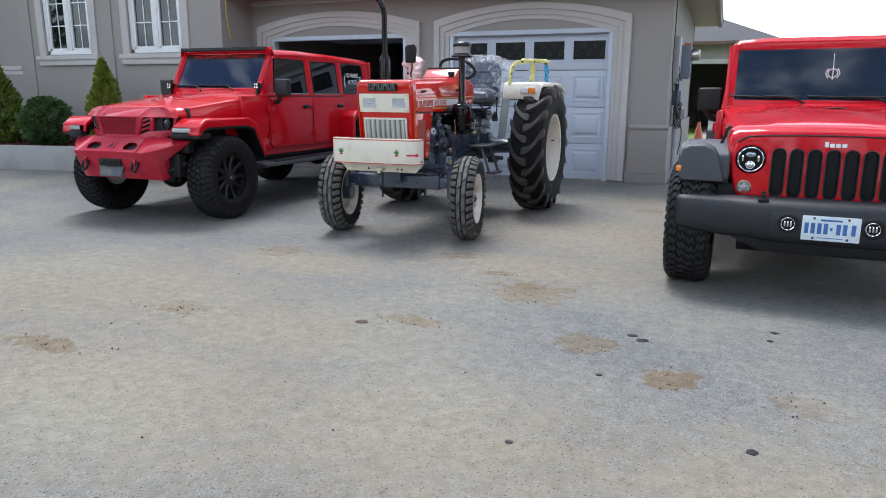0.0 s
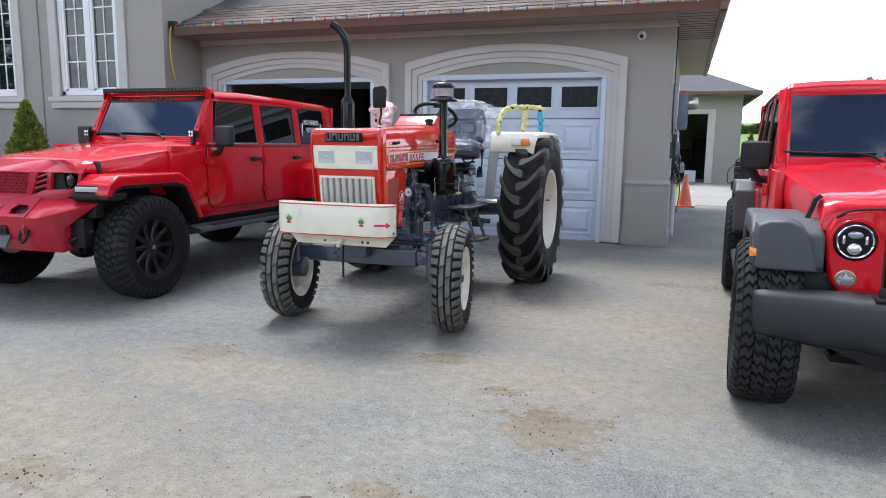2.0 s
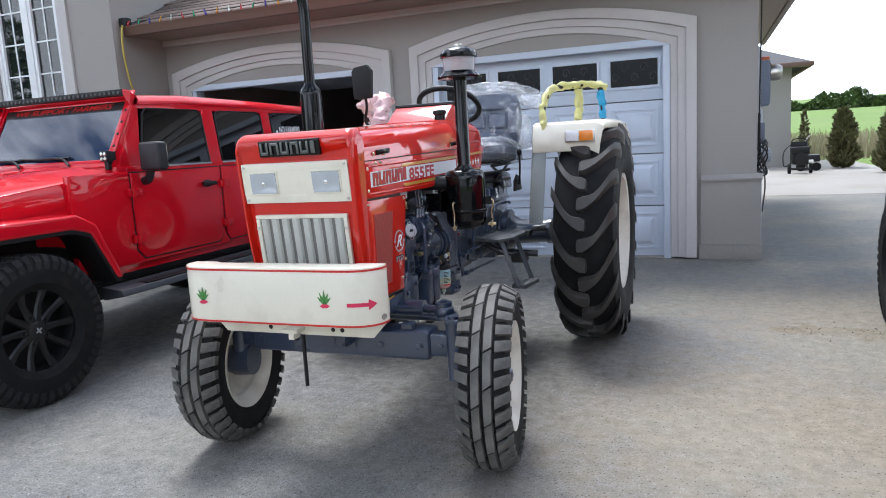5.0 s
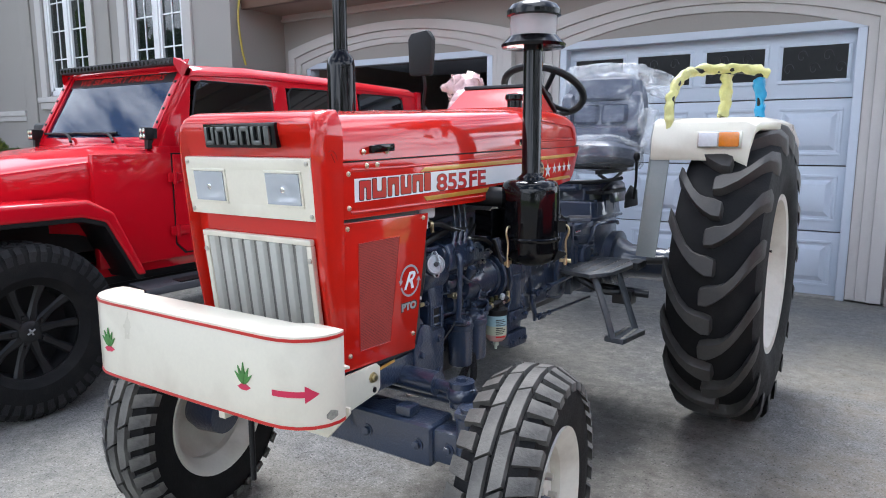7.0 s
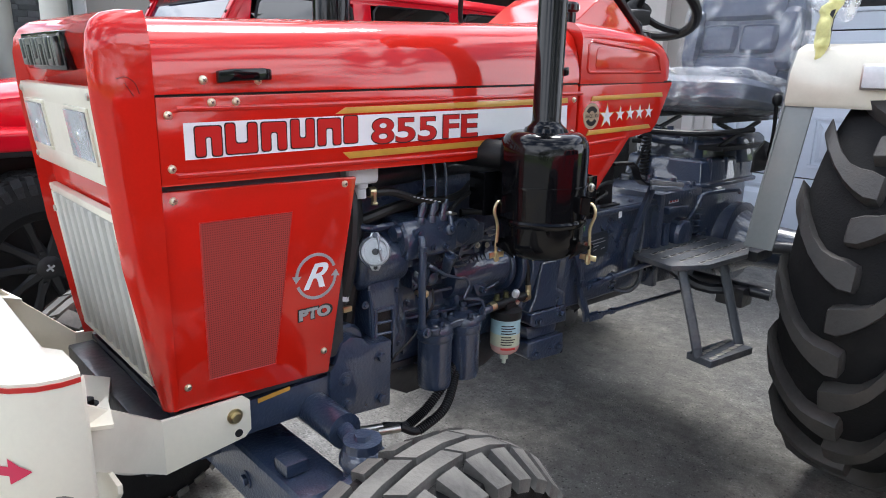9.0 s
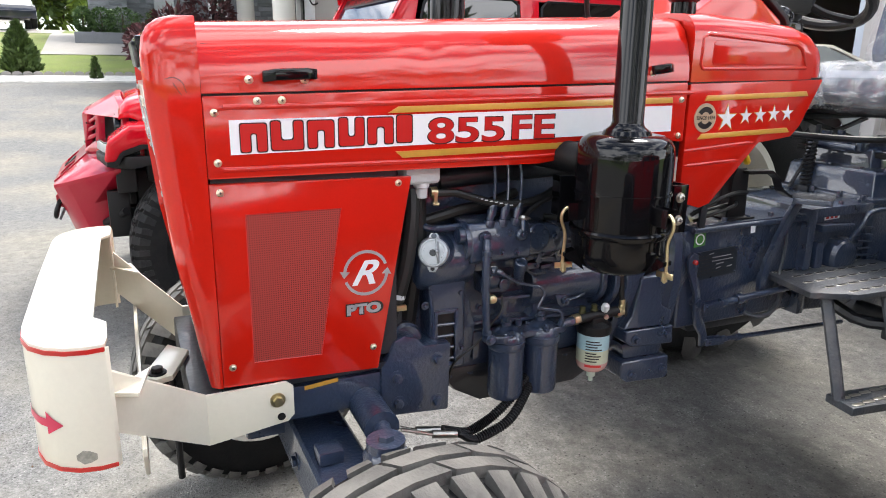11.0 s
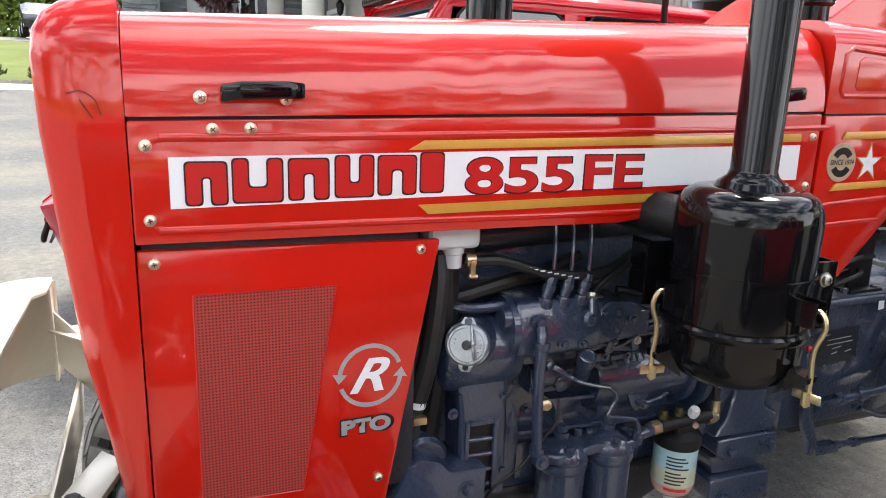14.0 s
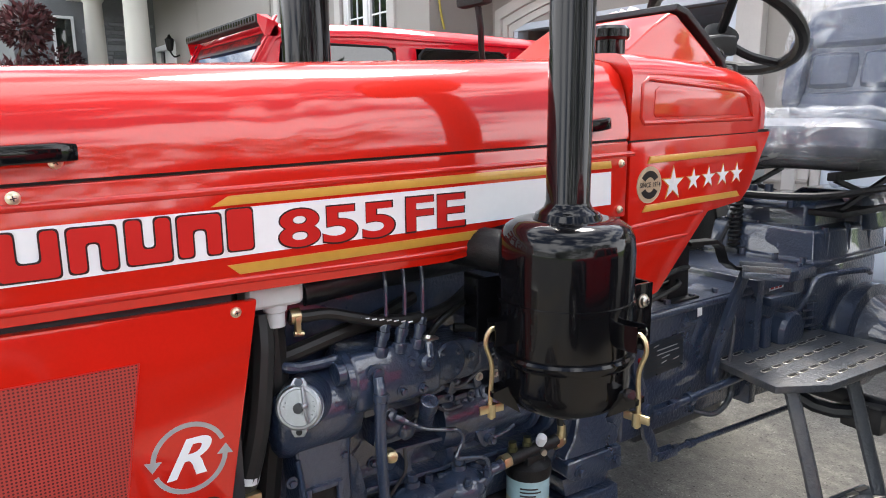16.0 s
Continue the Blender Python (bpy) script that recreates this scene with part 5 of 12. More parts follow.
conifer("hedge_cedar", 3.2, 20.6, 0.0, 1.9, 0.45, CEDAR, "narrow cedar beside the apron", 3200, 0.09, 0.4)
bm = bm_new()
for _ in range(5200):
    x, y = random.uniform(1.3, 16), random.uniform(31.8, 48)
    h = random.uniform(0.25, 0.75)
    d = Vector((random.uniform(-0.15, 0.15), random.uniform(-0.15, 0.15), h))
    z = ground_height(x, y)
    a, b, c = bm.verts.new((x - 0.02, y, z)), bm.verts.new((x + 0.02, y, z)), bm.verts.new((x + d.x, y + d.y, z + h))
    bm.faces.new((a, b, c))
solid("dry_weeds", bm, STRAW, "strip of dry straw-coloured weeds before the field", "weeds", "stuff")
pts = []
for _ in range(16000):
    x = random.uniform(-10, 75)
    top = 2.6 + 0.9 * math.sin(x * 0.35) + 0.6 * math.sin(x * 1.1)
    z = random.uniform(0, 1) * top
    pts.append(((x, 150 + random.uniform(-2, 2), 3.6 + z), (random.uniform(-1, 1), -0.6, 0.5)))
tagged(new("far_hedge", leaf_cloud(pts, 0.55, DARK_LEAF)), "long dark green tree line along the far field edge", "tree line", kind="stuff")
for x, y, h in ((19, 90, 7.5), (22, 95, 8.5), (25.5, 93, 8), (30, 96, 7)):
    tree("field_tree", x, y, ground_height(x, y), h, 3.0, TREE_LEAF if h > 8 else DARK_LEAF, "leafy green tree at the far edge of the field", 3400, 0.4, 0.02)
solid("far_shed", joined(box(27, 36, 88, 92, 2, 5.5), prism("y", [(26.4, 5.4), (36.6, 5.4), (31.5, 7.4)], 87.6, 92.4)), CONCRETE, "pale shed beyond the field", "shed", "structure")

# tree belt round the yard, on the sides the camera turns its back to
# out of view; the +x side is set near and tall to darken reflections
pts = []
for k in range(9000):
    if k % 2:
        x, y = 30 + random.gauss(0, 2.2), random.uniform(-55, 24)
    else:
        x, y = random.uniform(-40, 50), -52 + random.gauss(0, 2.2)
    top = (13.0 if k % 2 else 10.5) + 2.2 * noise.noise(Vector((x * 0.16, y * 0.16, 3.1))) + 1.2 * noise.noise(Vector((x * 0.5, y * 0.5, 1.1)))
    pts.append(((x, y, top * random.random() ** 0.75), (-1.0 if k % 2 else 0.0, 0.0 if k % 2 else 1.0, 0.4)))
tagged(new("tree_belt", leaf_cloud(pts, 1.0, DARK_LEAF)), "dense dark green tree belt along the yard's open sides", "tree line", kind="stuff")

# ---- tractor ----
# own axes: x to its left flank, y towards its rear, origin on the ground under the front axle
TR = thing("tractor", pose(-2.93, 5.66, 0.0), "new orange-red and cream farm tractor on bar-lug tyres", "tractor")
S = 0.267


def bolt(name, x, y, z, parent, r=0.0062, mat=SCREW, axis=(1, 0, 0), h=0.006):
    """A domed screw on a washer, with a cross recess in its head."""
    r *= 0.88
    ob = part(name, turned([(0, r * 1.3), (h * 0.22, r * 1.3), (h * 0.25, r), (h * 0.75, r * 0.92), (h, r * 0.62), (h * 1.04, r * 0.2)], (x, y, z), axis, 16), mat, parent)
    if r > 0.004 and axis == (1, 0, 0):
        k = 0.55 + 0.4 * math.sin(37 * y + 11 * z)
        d1, d2 = (math.cos(k), math.sin(k)), (-math.sin(k), math.cos(k))
        part("cross_recess", joined(*[loft([[(x + h * o, y + p * u[0] * r * 0.55 + q * v_[0] * r * 0.11, z + p * u[1] * r * 0.55 + q * v_[1] * r * 0.11) for p, q in ((-1, -1), (1, -1), (1, 1), (-1, 1))] for o in (0.70, 1.07)]) for u, v_ in ((d1, d2), (d2, d1))]), ENGINE_DARK, ob)
    return ob


def hex_bolt(x, y, z, parent, r=0.012, mat=ENGINE, axis=(1, 0, 0), h=0.012):
    return part("bolt", joined(cyl((x, y, z), Vector((x, y, z)) + Vector(axis) * h * 0.25, r * 1.5, n=18), bevelled(cyl(Vector((x, y, z)) + Vector(axis) * h * 0.25, Vector((x, y, z)) + Vector(axis) * h, r, n=6), 0.0015)), mat, parent)


# hood top: crowned sheet, a little higher at the rear
def hood_section(y, z0, z1, s=S):
    half = [(s - dx, z0 + (z1 - z0) * f) for dx, f in ((0, 0), (0.002, 0.18), (0.007, 0.38), (0.015, 0.58), (0.028, 0.78), (0.052, 0.93), (0.095, 1.0))] + [(0.08, z1 + 0.007)]
    return [(x, y, z) for x, z in half] + [(-x, y, z) for x, z in reversed(half)]


hood = part("hood", loft([hood_section(y, 1.268 + 0.0205 * (y + 0.055), 1.386 + 0.043 * (y + 0.055)) for y in (-0.0562, 0.0, 0.35, 0.7, 1.013)]), ORANGE_RED, TR, "glossy orange-red hood with small dents")
me = hood.data
bm = bm_new()
bm.from_mesh(me)
bmesh.ops.subdivide_edges(bm, edges=[e for e in bm.edges if abs(e.verts[0].co.y - e.verts[1].co.y) > 0.1], cuts=24, use_grid_fill=True)
for v in bm.verts:
    for dy, dz, dep, rad in ((0.36, 1.35, 0.0030, 0.045), (0.44, 1.345, 0.0028, 0.035)):
        d = math.hypot((v.co.y - dy) / rad, (v.co.z - dz) / (rad * 0.8))
        if v.co.x > 0.15 and d < 2:
            v.co.x -= dep * math.exp(-d * d * 1.4)
bm.to_mesh(me)
bm.free()
for p in me.polygons:
    p.use_smooth = True
me.set_sharp_from_angle(angle=radians(35))

# nose cowl: raked front with rounded edges
nose = []
for z, yf in ((0.722, -0.078), (0.80, -0.092), (0.884, -0.104), (0.99, -0.122), (1.108, -0.132), (1.25, -0.144), (1.33, -0.146), (1.358, -0.142), (1.376, -0.132), (1.388, -0.116), (1.394, -0.095)):
    x = 0.262 + 0.008 * (z - 0.72) / 0.66
    if z > 1.33:
        x -= 0.022 * ((z - 1.33) / 0.064) ** 2
    yi = min(-0.059, yf + 0.030 if z < 1.285 else yf + 0.012 if z < 1.34 else yf + 0.002)
    edge = [(0.0, 0.040), (0.0015, 0.028), (0.005, 0.016), (0.011, 0.006), (0.018, 0.001), (0.024, 0.0)]
    half = [(x, -0.057, z)] + [(x - a_, min(-0.058, yf + b_ * min(1.0, (-0.057 - yf) / 0.045)), z) for a_, b_ in edge] + [(x - 0.030, yi, z)]
    nose.append([(-p[0], p[1], p[2]) for p in half] + list(reversed(half)))
part("nose_cowl", loft(nose), ORANGE_RED, TR, "raked orange-red nose cowl", 50)
part("nose_scuff", joined(tube([(S + 0.004, -0.112, 1.292), (S + 0.003, -0.098, 1.295), (S + 0.003, -0.085, 1.286), (S + 0.004, -0.080, 1.270)], 0.0005, 5, 4), tube([(S + 0.003, -0.100, 1.286), (S + 0.003, -0.088, 1.266)], 0.0005, 5, 2)), BLACK_MATT, TR, "black rub marks")
rake = math.degrees(math.atan2(0.115, 1.0))


def on_nose(bm):
    """Lays a body built on the plane y = 0 at height z onto the raked front."""
    return moved(bm, Matrix.Translation((0, -0.110, 1.10)) @ Matrix.Rotation(radians(rake), 4, "X") @ Matrix.Translation((0, 0, -1.10)))


bz = part("lamp_bezel", on_nose(joined(box(-0.238, 0.238, -0.012, 0.008, 1.122, 1.160, 0.004), box(-0.238, 0.238, -0.012, 0.008, 1.243, 1.279, 0.004), box(-0.238, -0.198, -0.0119, 0.008, 1.155, 1.248), box(-0.082, 0.082, -0.0119, 0.008, 1.155, 1.248), box(0.198, 0.238, -0.0119, 0.008, 1.155, 1.248))), CREAM, TR, "cream lamp bezel")
for x in (-0.225, 0.225):
    for z in (1.135, 1.266):
        part("bezel_screw", on_nose(turned([(0, 0.006), (0.003, 0.006), (0.004, 0.003)], (x, -0.012, z), (0, -1, 0), 10)), STEEL, bz)
for x0, x1 in ((-0.205, -0.075), (0.075, 0.205)):
    lamp = part("headlamp", on_nose(joined(box(x0, x1, -0.016, -0.008, 1.155, 1.162, 0.002), box(x0, x1, -0.016, -0.008, 1.241, 1.248, 0.002), box(x0, x0 + 0.007, -0.016, -0.008, 1.162, 1.241, 0.002), box(x1 - 0.007, x1, -0.016, -0.008, 1.162, 1.241, 0.002))), CREAM, TR)
    xm = (x0 + x1) / 2
    bowl = [[(xm + u * w_, y_, 1.2015 + v * h_) for u, v in ((-1, -1), (0, -1), (1, -1), (1, 0), (1, 1), (0, 1), (-1, 1), (-1, 0))] for w_, h_, y_ in ((0.0585, 0.0400, -0.016), (0.052, 0.035, -0.006), (0.034, 0.024, -0.0012), (0.016, 0.013, -0.0006))]
    part("reflector", on_nose(loft(bowl, caps=False)), REFLECTOR, lamp)
    part("reflector_back", on_nose(box(xm - 0.060, xm + 0.060, -0.0005, 0.0, 1.160, 1.243)), BLACK_MATT, lamp)
    part("bulb_shield", on_nose(ball((xm, -0.013, 1.20), (0.012, 0.008, 0.012))), CHROME, lamp)
    part("lens", on_nose(box(x0 + 0.007, x1 - 0.007, -0.0190, -0.0165, 1.162, 1.241, 0.001)), LENS, lamp, "clear glass lens")
gr = part("grille_frame", on_nose(joined(box(-0.208, 0.208, -0.012, 0.004, 1.058, 1.074, 0.004), box(-0.208, 0.208, -0.012, 0.004, 0.754, 0.770, 0.004), box(-0.208, -0.190, -0.012, 0.004, 0.770, 1.058, 0.004), box(0.190, 0.208, -0.012, 0.004, 0.770, 1.058, 0.004))), CREAM, TR, "cream grille frame")
# backing colour holds the shade of the valleys between the fins
part("grille_back", on_nose(box(-0.19, 0.19, -0.0045, 0.001, 0.77, 1.058)), material("shaded_grille_valleys", (0.16, 0.155, 0.14), 0.6), gr)
fin = material("grey_grille_fin", (0.45, 0.45, 0.41), 0.45, 0, 0, 0.05, 9, 90, 0, 0, (0.3, 0.26, 0.2), 0.3, 9)
for k in range(8):
    x = -0.168 + k * 0.048
    part("grille_fin", on_nose(prism("z", [(x - 0.019, -0.002), (x - 0.013, -0.014), (x + 0.010, -0.014), (x + 0.017, -0.004)], 0.770, 1.058, 0.003)), fin, gr)
for x in (-0.2, 0.2):
    part("frame_screw", on_nose(turned([(0, 0.007), (0.003, 0.007), (0.004, 0.003)], (x, -0.012, 1.02), (0, -1, 0), 10)), STEEL, gr)
EMBLEM_METAL = material("dull_plated_emblem", (0.17, 0.18, 0.18), 0.32, 0.9, 0, 0.1, 30, 90)
em = part("emblem", on_nose(box(-0.143, 0.128, -0.009, 0.018, 1.303, 1.366, 0.004)), BLACK_GLOSS, TR, "black emblem plate with chrome bars")
for k, (a, b) in enumerate(((-0.133, -0.096), (-0.090, -0.048), (-0.042, -0.004), (0.002, 0.040), (0.046, 0.084), (0.092, 0.112))):
    part("emblem_bar", on_nose(joined(box(a, a + 0.011, -0.016, -0.008, 1.311, 1.358, 0.003), box(b - 0.011, b, -0.016, -0.008, 1.311, 1.358, 0.003), box(a, b, -0.016, -0.008, 1.346 if k % 2 else 1.311, 1.358 if k % 2 else 1.323, 0.003))), EMBLEM_METAL, em)

# side sheets, left flank detailed, right flank alike
NAME = [(-0.0562, 1.121), (0.62, 1.117), (0.665, 1.122), (0.69, 1.142), (0.705, 1.160), (0.74, 1.165), (1.013, 1.150), (1.013, 1.286), (-0.0562, 1.264)]
LOWER = [(-0.0562, 1.112), (0.329, 1.106), (0.254, 0.706), (-0.0562, 0.720)]
for sg in (1, -1):
    a, b = (S - 0.018, S) if sg > 0 else (-S, -S + 0.018)
    npn = part("name_panel", prism("x", NAME, a, b, 0.004), ORANGE_RED, TR, "orange-red name panel")
    lp = part("side_panel", prism("x", LOWER, a - 0.006 * sg, b - 0.008 * sg, 0.004), ORANGE_RED, TR, "orange-red side panel with a perforated screen")
    if sg > 0:
        NP, LP = npn, lp
# added dark block: stands in for the shade behind nose and side sheets
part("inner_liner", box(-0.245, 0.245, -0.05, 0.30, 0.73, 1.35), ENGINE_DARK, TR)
part("seam", prism("x", [(-0.054, 1.262), (1.014, 1.284), (1.014, 1.290), (-0.054, 1.268)], -S + 0.012, S - 0.006), BLACK_MATT, TR)
part("swage", joined(tube([(S - 0.006, -0.035, 1.240), (S - 0.0035, -0.022, 1.2445), (S - 0.003, 0.0, 1.2455), (S - 0.003, 0.2, 1.247), (S - 0.003, 0.975, 1.262), (S - 0.006, 0.99, 1.262)], 0.0058, 12, 2), tube([(S - 0.006, -0.035, 1.142), (S - 0.0035, -0.022, 1.138), (S - 0.003, 0.0, 1.137), (S - 0.003, 0.3, 1.136), (S - 0.003, 0.63, 1.133), (S - 0.006, 0.66, 1.137)], 0.0058, 12, 2)), ORANGE_RED, NP)
part("white_band", prism("x", [(-0.015, 1.163), (0.972, 1.176), (0.970, 1.234), (-0.015, 1.223)], S, S + 0.0012), WHITE_DECAL, NP)
part("gold_stripe", prism("x", [(0.276, 1.230), (0.298, 1.242), (0.968, 1.253), (0.970, 1.240)], S, S + 0.0022, 0.0006), GOLD, NP)
part("gold_stripe", prism("x", [(0.291, 1.157), (0.306, 1.144), (0.669, 1.148), (0.692, 1.161)], S, S + 0.0022, 0.0006), GOLD, NP)
# maker's name as plain block shapes, then the model number
TX = S + 0.0016
def soft_corners(poly, r, n=4):
    """A polygon with each corner rounded off."""
    out = []
    for i in range(len(poly)):
        p, a_, c_ = Vector(poly[i]), Vector(poly[i - 1]), Vector(poly[(i + 1) % len(poly)])
        ra = min(r, (a_ - p).length * 0.45, (c_ - p).length * 0.45)
        p0, p1 = p + (a_ - p).normalized() * ra, p + (c_ - p).normalized() * ra
        out += [tuple(p0 * (1 - t) ** 2 + p * 2 * t * (1 - t) + p1 * t * t) for t in [q / n for q in range(n + 1)]]
    return out


for k, (y0, y1) in enumerate(((0.003, 0.048), (0.056, 0.113), (0.122, 0.170), (0.180, 0.228), (0.236, 0.286), (0.294, 0.325))):
    zz, h, t_ = 1.1674 + 0.0014 * k, 0.051 if k % 2 else 0.049, 0.0165
    for nm, o, mt, x_ in (("name_block_shadow", 0.0020, BLACK_DECAL, -0.0003), ("name_block", 0.0, RED_DECAL, 0.0)):
        e0, e1, f0, f1 = y0 - o, y1 + o, zz - o, zz + h + o
        ti = t_ + 2 * o
        rim = [(e0, f0), (e1, f0), (e1, f1), (e0, f1)]
        notch = [(e0, f0), (e0 + ti, f0), (e0 + ti, f1 - ti), (e1 - ti, f1 - ti), (e1 - ti, f0), (e1, f0), (e1, f1), (e0, f1)]
        if k % 2:
            notch = [(p, f0 + f1 - q) for p, q in reversed(notch)]
        part(nm, prism("x", soft_corners(notch if y1 - y0 > 0.04 else rim, 0.006), TX + x_, TX + x_ + 0.0007), mt, NP)
for txt, y0, y1, z0 in (("855", 0.359, 0.528, 1.1695), ("FE", 0.548, 0.651, 1.1715)):
    lettering("number_shadow", txt, BLACK_DECAL, NP, at_side(TX, y0 - 0.002, z0 - 0.0025), 0.0535, y1 - y0 + 0.005, bold=0.034)
    lettering("model_number", txt, RED_DECAL, NP, at_side(TX + 0.0006, y0, z0), 0.049, y1 - y0, bold=0.022)
# perforated screen
scr = bpy.data.materials.new("perforated_red_screen")
scr.use_nodes = True
n, l = scr.node_tree.nodes, scr.node_tree.links
b = n["Principled BSDF"]
tc, vo, rp = n.new("ShaderNodeTexCoord"), n.new("ShaderNodeTexVoronoi"), n.new("ShaderNodeValToRGB")
vo.inputs["Scale"].default_value, vo.inputs["Randomness"].default_value = 235, 0.0
rp.color_ramp.elements[0].position, rp.color_ramp.elements[1].position = 0.28, 0.36
rp.color_ramp.elements[0].color, rp.color_ramp.elements[1].color = (0.09, 0.014, 0.012, 1), (0.40, 0.050, 0.040, 1)
l.new(tc.outputs["Object"], vo.inputs["Vector"])
l.new(vo.outputs["Distance"], rp.inputs["Fac"])
l.new(rp.outputs["Color"], b.inputs["Base Color"])
b.inputs["Roughness"].default_value = 0.38
SX = S - 0.008
screen = part("screen", prism("x", [(0.004, 1.053), (0.182, 1.052), (0.134, 0.759), (0.003, 0.764)], SX, SX + 0.0012), scr, LP, "fine perforated dark red screen")
part("screen_edge", tube([(SX + 0.001, 0.004, 1.053), (SX + 0.001, 0.182, 1.052), (SX + 0.001, 0.134, 0.759), (SX + 0.001, 0.003, 0.764), (SX + 0.001, 0.004, 1.053)], 0.0014, 5, 1), RED_DECAL, LP)
ring = lambda r, a0, a1: [(0.230 + r * math.cos(radians(a)), 0.917 + r * math.sin(radians(a))) for a in range(a0, a1 + 1, 8)]
for a0, a1 in ((20, 172), (200, 352)):
    part("badge_arc", prism("x", ring(0.047, a0, a1) + ring(0.041, a0, a1)[::-1], SX, SX + 0.0012), SILVER_DECAL, LP)
    e = radians(a1)
    part("badge_tip", prism("x", [(0.230 + 0.054 * math.cos(e), 0.917 + 0.054 * math.sin(e)), (0.230 + 0.034 * math.cos(e), 0.917 + 0.034 * math.sin(e)), (0.230 + 0.046 * math.cos(e + 0.3), 0.917 + 0.046 * math.sin(e + 0.3))], SX, SX + 0.0013), SILVER_DECAL, LP)
lettering("badge_letter", "R", WHITE_DECAL, LP, at_side(SX + 0.0012, 0.200, 0.893), 0.050, 0.058, shear=0.45, bold=0.02)
lettering("badge_word", "PTO", BLACK_DECAL, LP, at_side(SX + 0.0010, 0.186, 0.829), 0.0275, 0.080, bold=0.095)
lettering("badge_word", "PTO", SILVER_DECAL, LP, at_side(SX + 0.0014, 0.1885, 0.8315), 0.0225, 0.072, bold=0.062)
for y, z in ((-0.038, 1.236), (-0.038, 1.150), (0.996, 1.247), (0.996, 1.165)):
    bolt("screw", S, y, z, NP)
for y, z in ((0.035, 1.255), (0.078, 1.256)):
    bolt("screw", S, y, z, NP, 0.0064)
for y, z in ((-0.037, 1.096), (0.300, 1.094), (0.243, 0.756), (-0.037, 0.760)):
    bolt("screw", SX, y, z, LP)
for y, z in ((0.023, 1.291), (0.120, 1.291), (0.905, 1.307)):
    bolt("screw", S, y, z, hood, 0.0066)
for y0, y1, z in ((0.045, 0.141, 1.286), (0.90, 0.955, 1.302)):
    part("hood_handle", bevelled(loft([[(S + o, y, z + h0) for o, h0 in q] for y, q in ((y0, ((0, 0), (0.012, 0), (0.012, 0.020), (0, 0.020))), (y0 + 0.02, ((0.008, 0.004), (0.026, 0.004), (0.026, 0.024), (0.008, 0.024))), (y1 - 0.02, ((0.008, 0.006), (0.026, 0.006), (0.026, 0.026), (0.008, 0.026))), (y1, ((0, 0.006), (0.012, 0.006), (0.012, 0.024), (0, 0.024))))]), 0.003), BLACK_GLOSS, hood, "black hood grip")

# rear cowl, dash and fuel cap
def cowl_section(y, z0, zt, w, r):
    """Rear cowl across: upright flanks, a soft shoulder of radius r and a flat crown."""
    half = [(w, z0), (w, zt - r - 0.015)] + [(w - r * (1 - math.cos(radians(q))), zt - r + r * math.sin(radians(q)) * 0.98) for q in range(10, 91, 16)] + [(w - r - 0.06, zt + 0.002)]
    return [(x, y, z) for x, z in half] + [(-x, y, z) for x, z in reversed(half)]


RC = part("rear_cowl", loft([cowl_section(*q) for q in ((1.018, 1.286, 1.441, S, 0.052), (1.10, 1.288, 1.441, S, 0.052), (1.25, 1.290, 1.434, S, 0.052), (1.36, 1.292, 1.424, S - 0.001, 0.052), (1.415, 1.293, 1.410, S - 0.003, 0.050), (1.448, 1.294, 1.388, S - 0.008, 0.045), (1.466, 1.294, 1.358, S - 0.016, 0.035), (1.474, 1.294, 1.325, S - 0.026, 0.022))]), ORANGE_RED, TR, "orange-red rear cowl", 60)
PRESS = [(1.052, 1.316), (1.392, 1.321), (1.372, 1.366), (1.352, 1.377), (1.060, 1.394), (1.046, 1.384), (1.044, 1.326)]
part("pressed_edge", tube([(S - 0.0022, y, z) for y, z in PRESS + PRESS[:1]], 0.0052, 12, 1), ORANGE_RED, RC)
part("pressed_panel", bevelled(prism("x", [(y + (1.21 - y) * 0.20, z + (1.350 - z) * 0.28) for y, z in PRESS], S - 0.010, S + 0.0012), 0.0012, 3), ORANGE_RED, RC)
part("cowl_seam", prism("x", [(1.019, 1.280), (1.462, 1.290), (1.462, 1.298), (1.019, 1.290)], -S + 0.012, S - 0.004), BLACK_MATT, RC)
part("cowl_gap", prism("x", [(1.0135, 1.14), (1.0175, 1.14), (1.0175, 1.36), (1.0135, 1.36)], -S + 0.03, S - 0.022), BLACK_MATT, RC)
STAR = [(1.020, 1.283), (1.464, 1.293), (1.400, 1.175), (1.372, 1.150), (1.262, 1.138), (1.118, 0.993), (1.085, 0.985), (1.020, 1.005)]
for sg in (1, -1):
    a, b = (S - 0.02, S) if sg > 0 else (-S, -S + 0.02)
    q = part("star_panel", prism("x", STAR, a, b, 0.004), ORANGE_RED, TR, "orange-red rear side panel")
    if sg > 0:
        SP = q
part("swage", joined(tube([(S - 0.006, 1.025, 1.127), (S - 0.0025, 1.04, 1.1285), (S - 0.0025, 1.22, 1.139), (S - 0.006, 1.245, 1.140)], 0.0052, 12, 2), tube([(S - 0.006, 1.025, 1.091), (S - 0.003, 1.04, 1.0925), (S - 0.003, 1.18, 1.097), (S - 0.006, 1.205, 1.098)], 0.0048, 12, 2)), ORANGE_RED, SP)
part("gold_stripe", prism("x", [(1.066, 1.243), (1.072, 1.256), (1.405, 1.264), (1.412, 1.252)], S, S + 0.004, 0.0015), GOLD, SP)
part("gold_stripe", prism("x", [(1.056, 1.154), (1.066, 1.167), (1.350, 1.174), (1.362, 1.162)], S, S + 0.004, 0.0015), GOLD, SP)
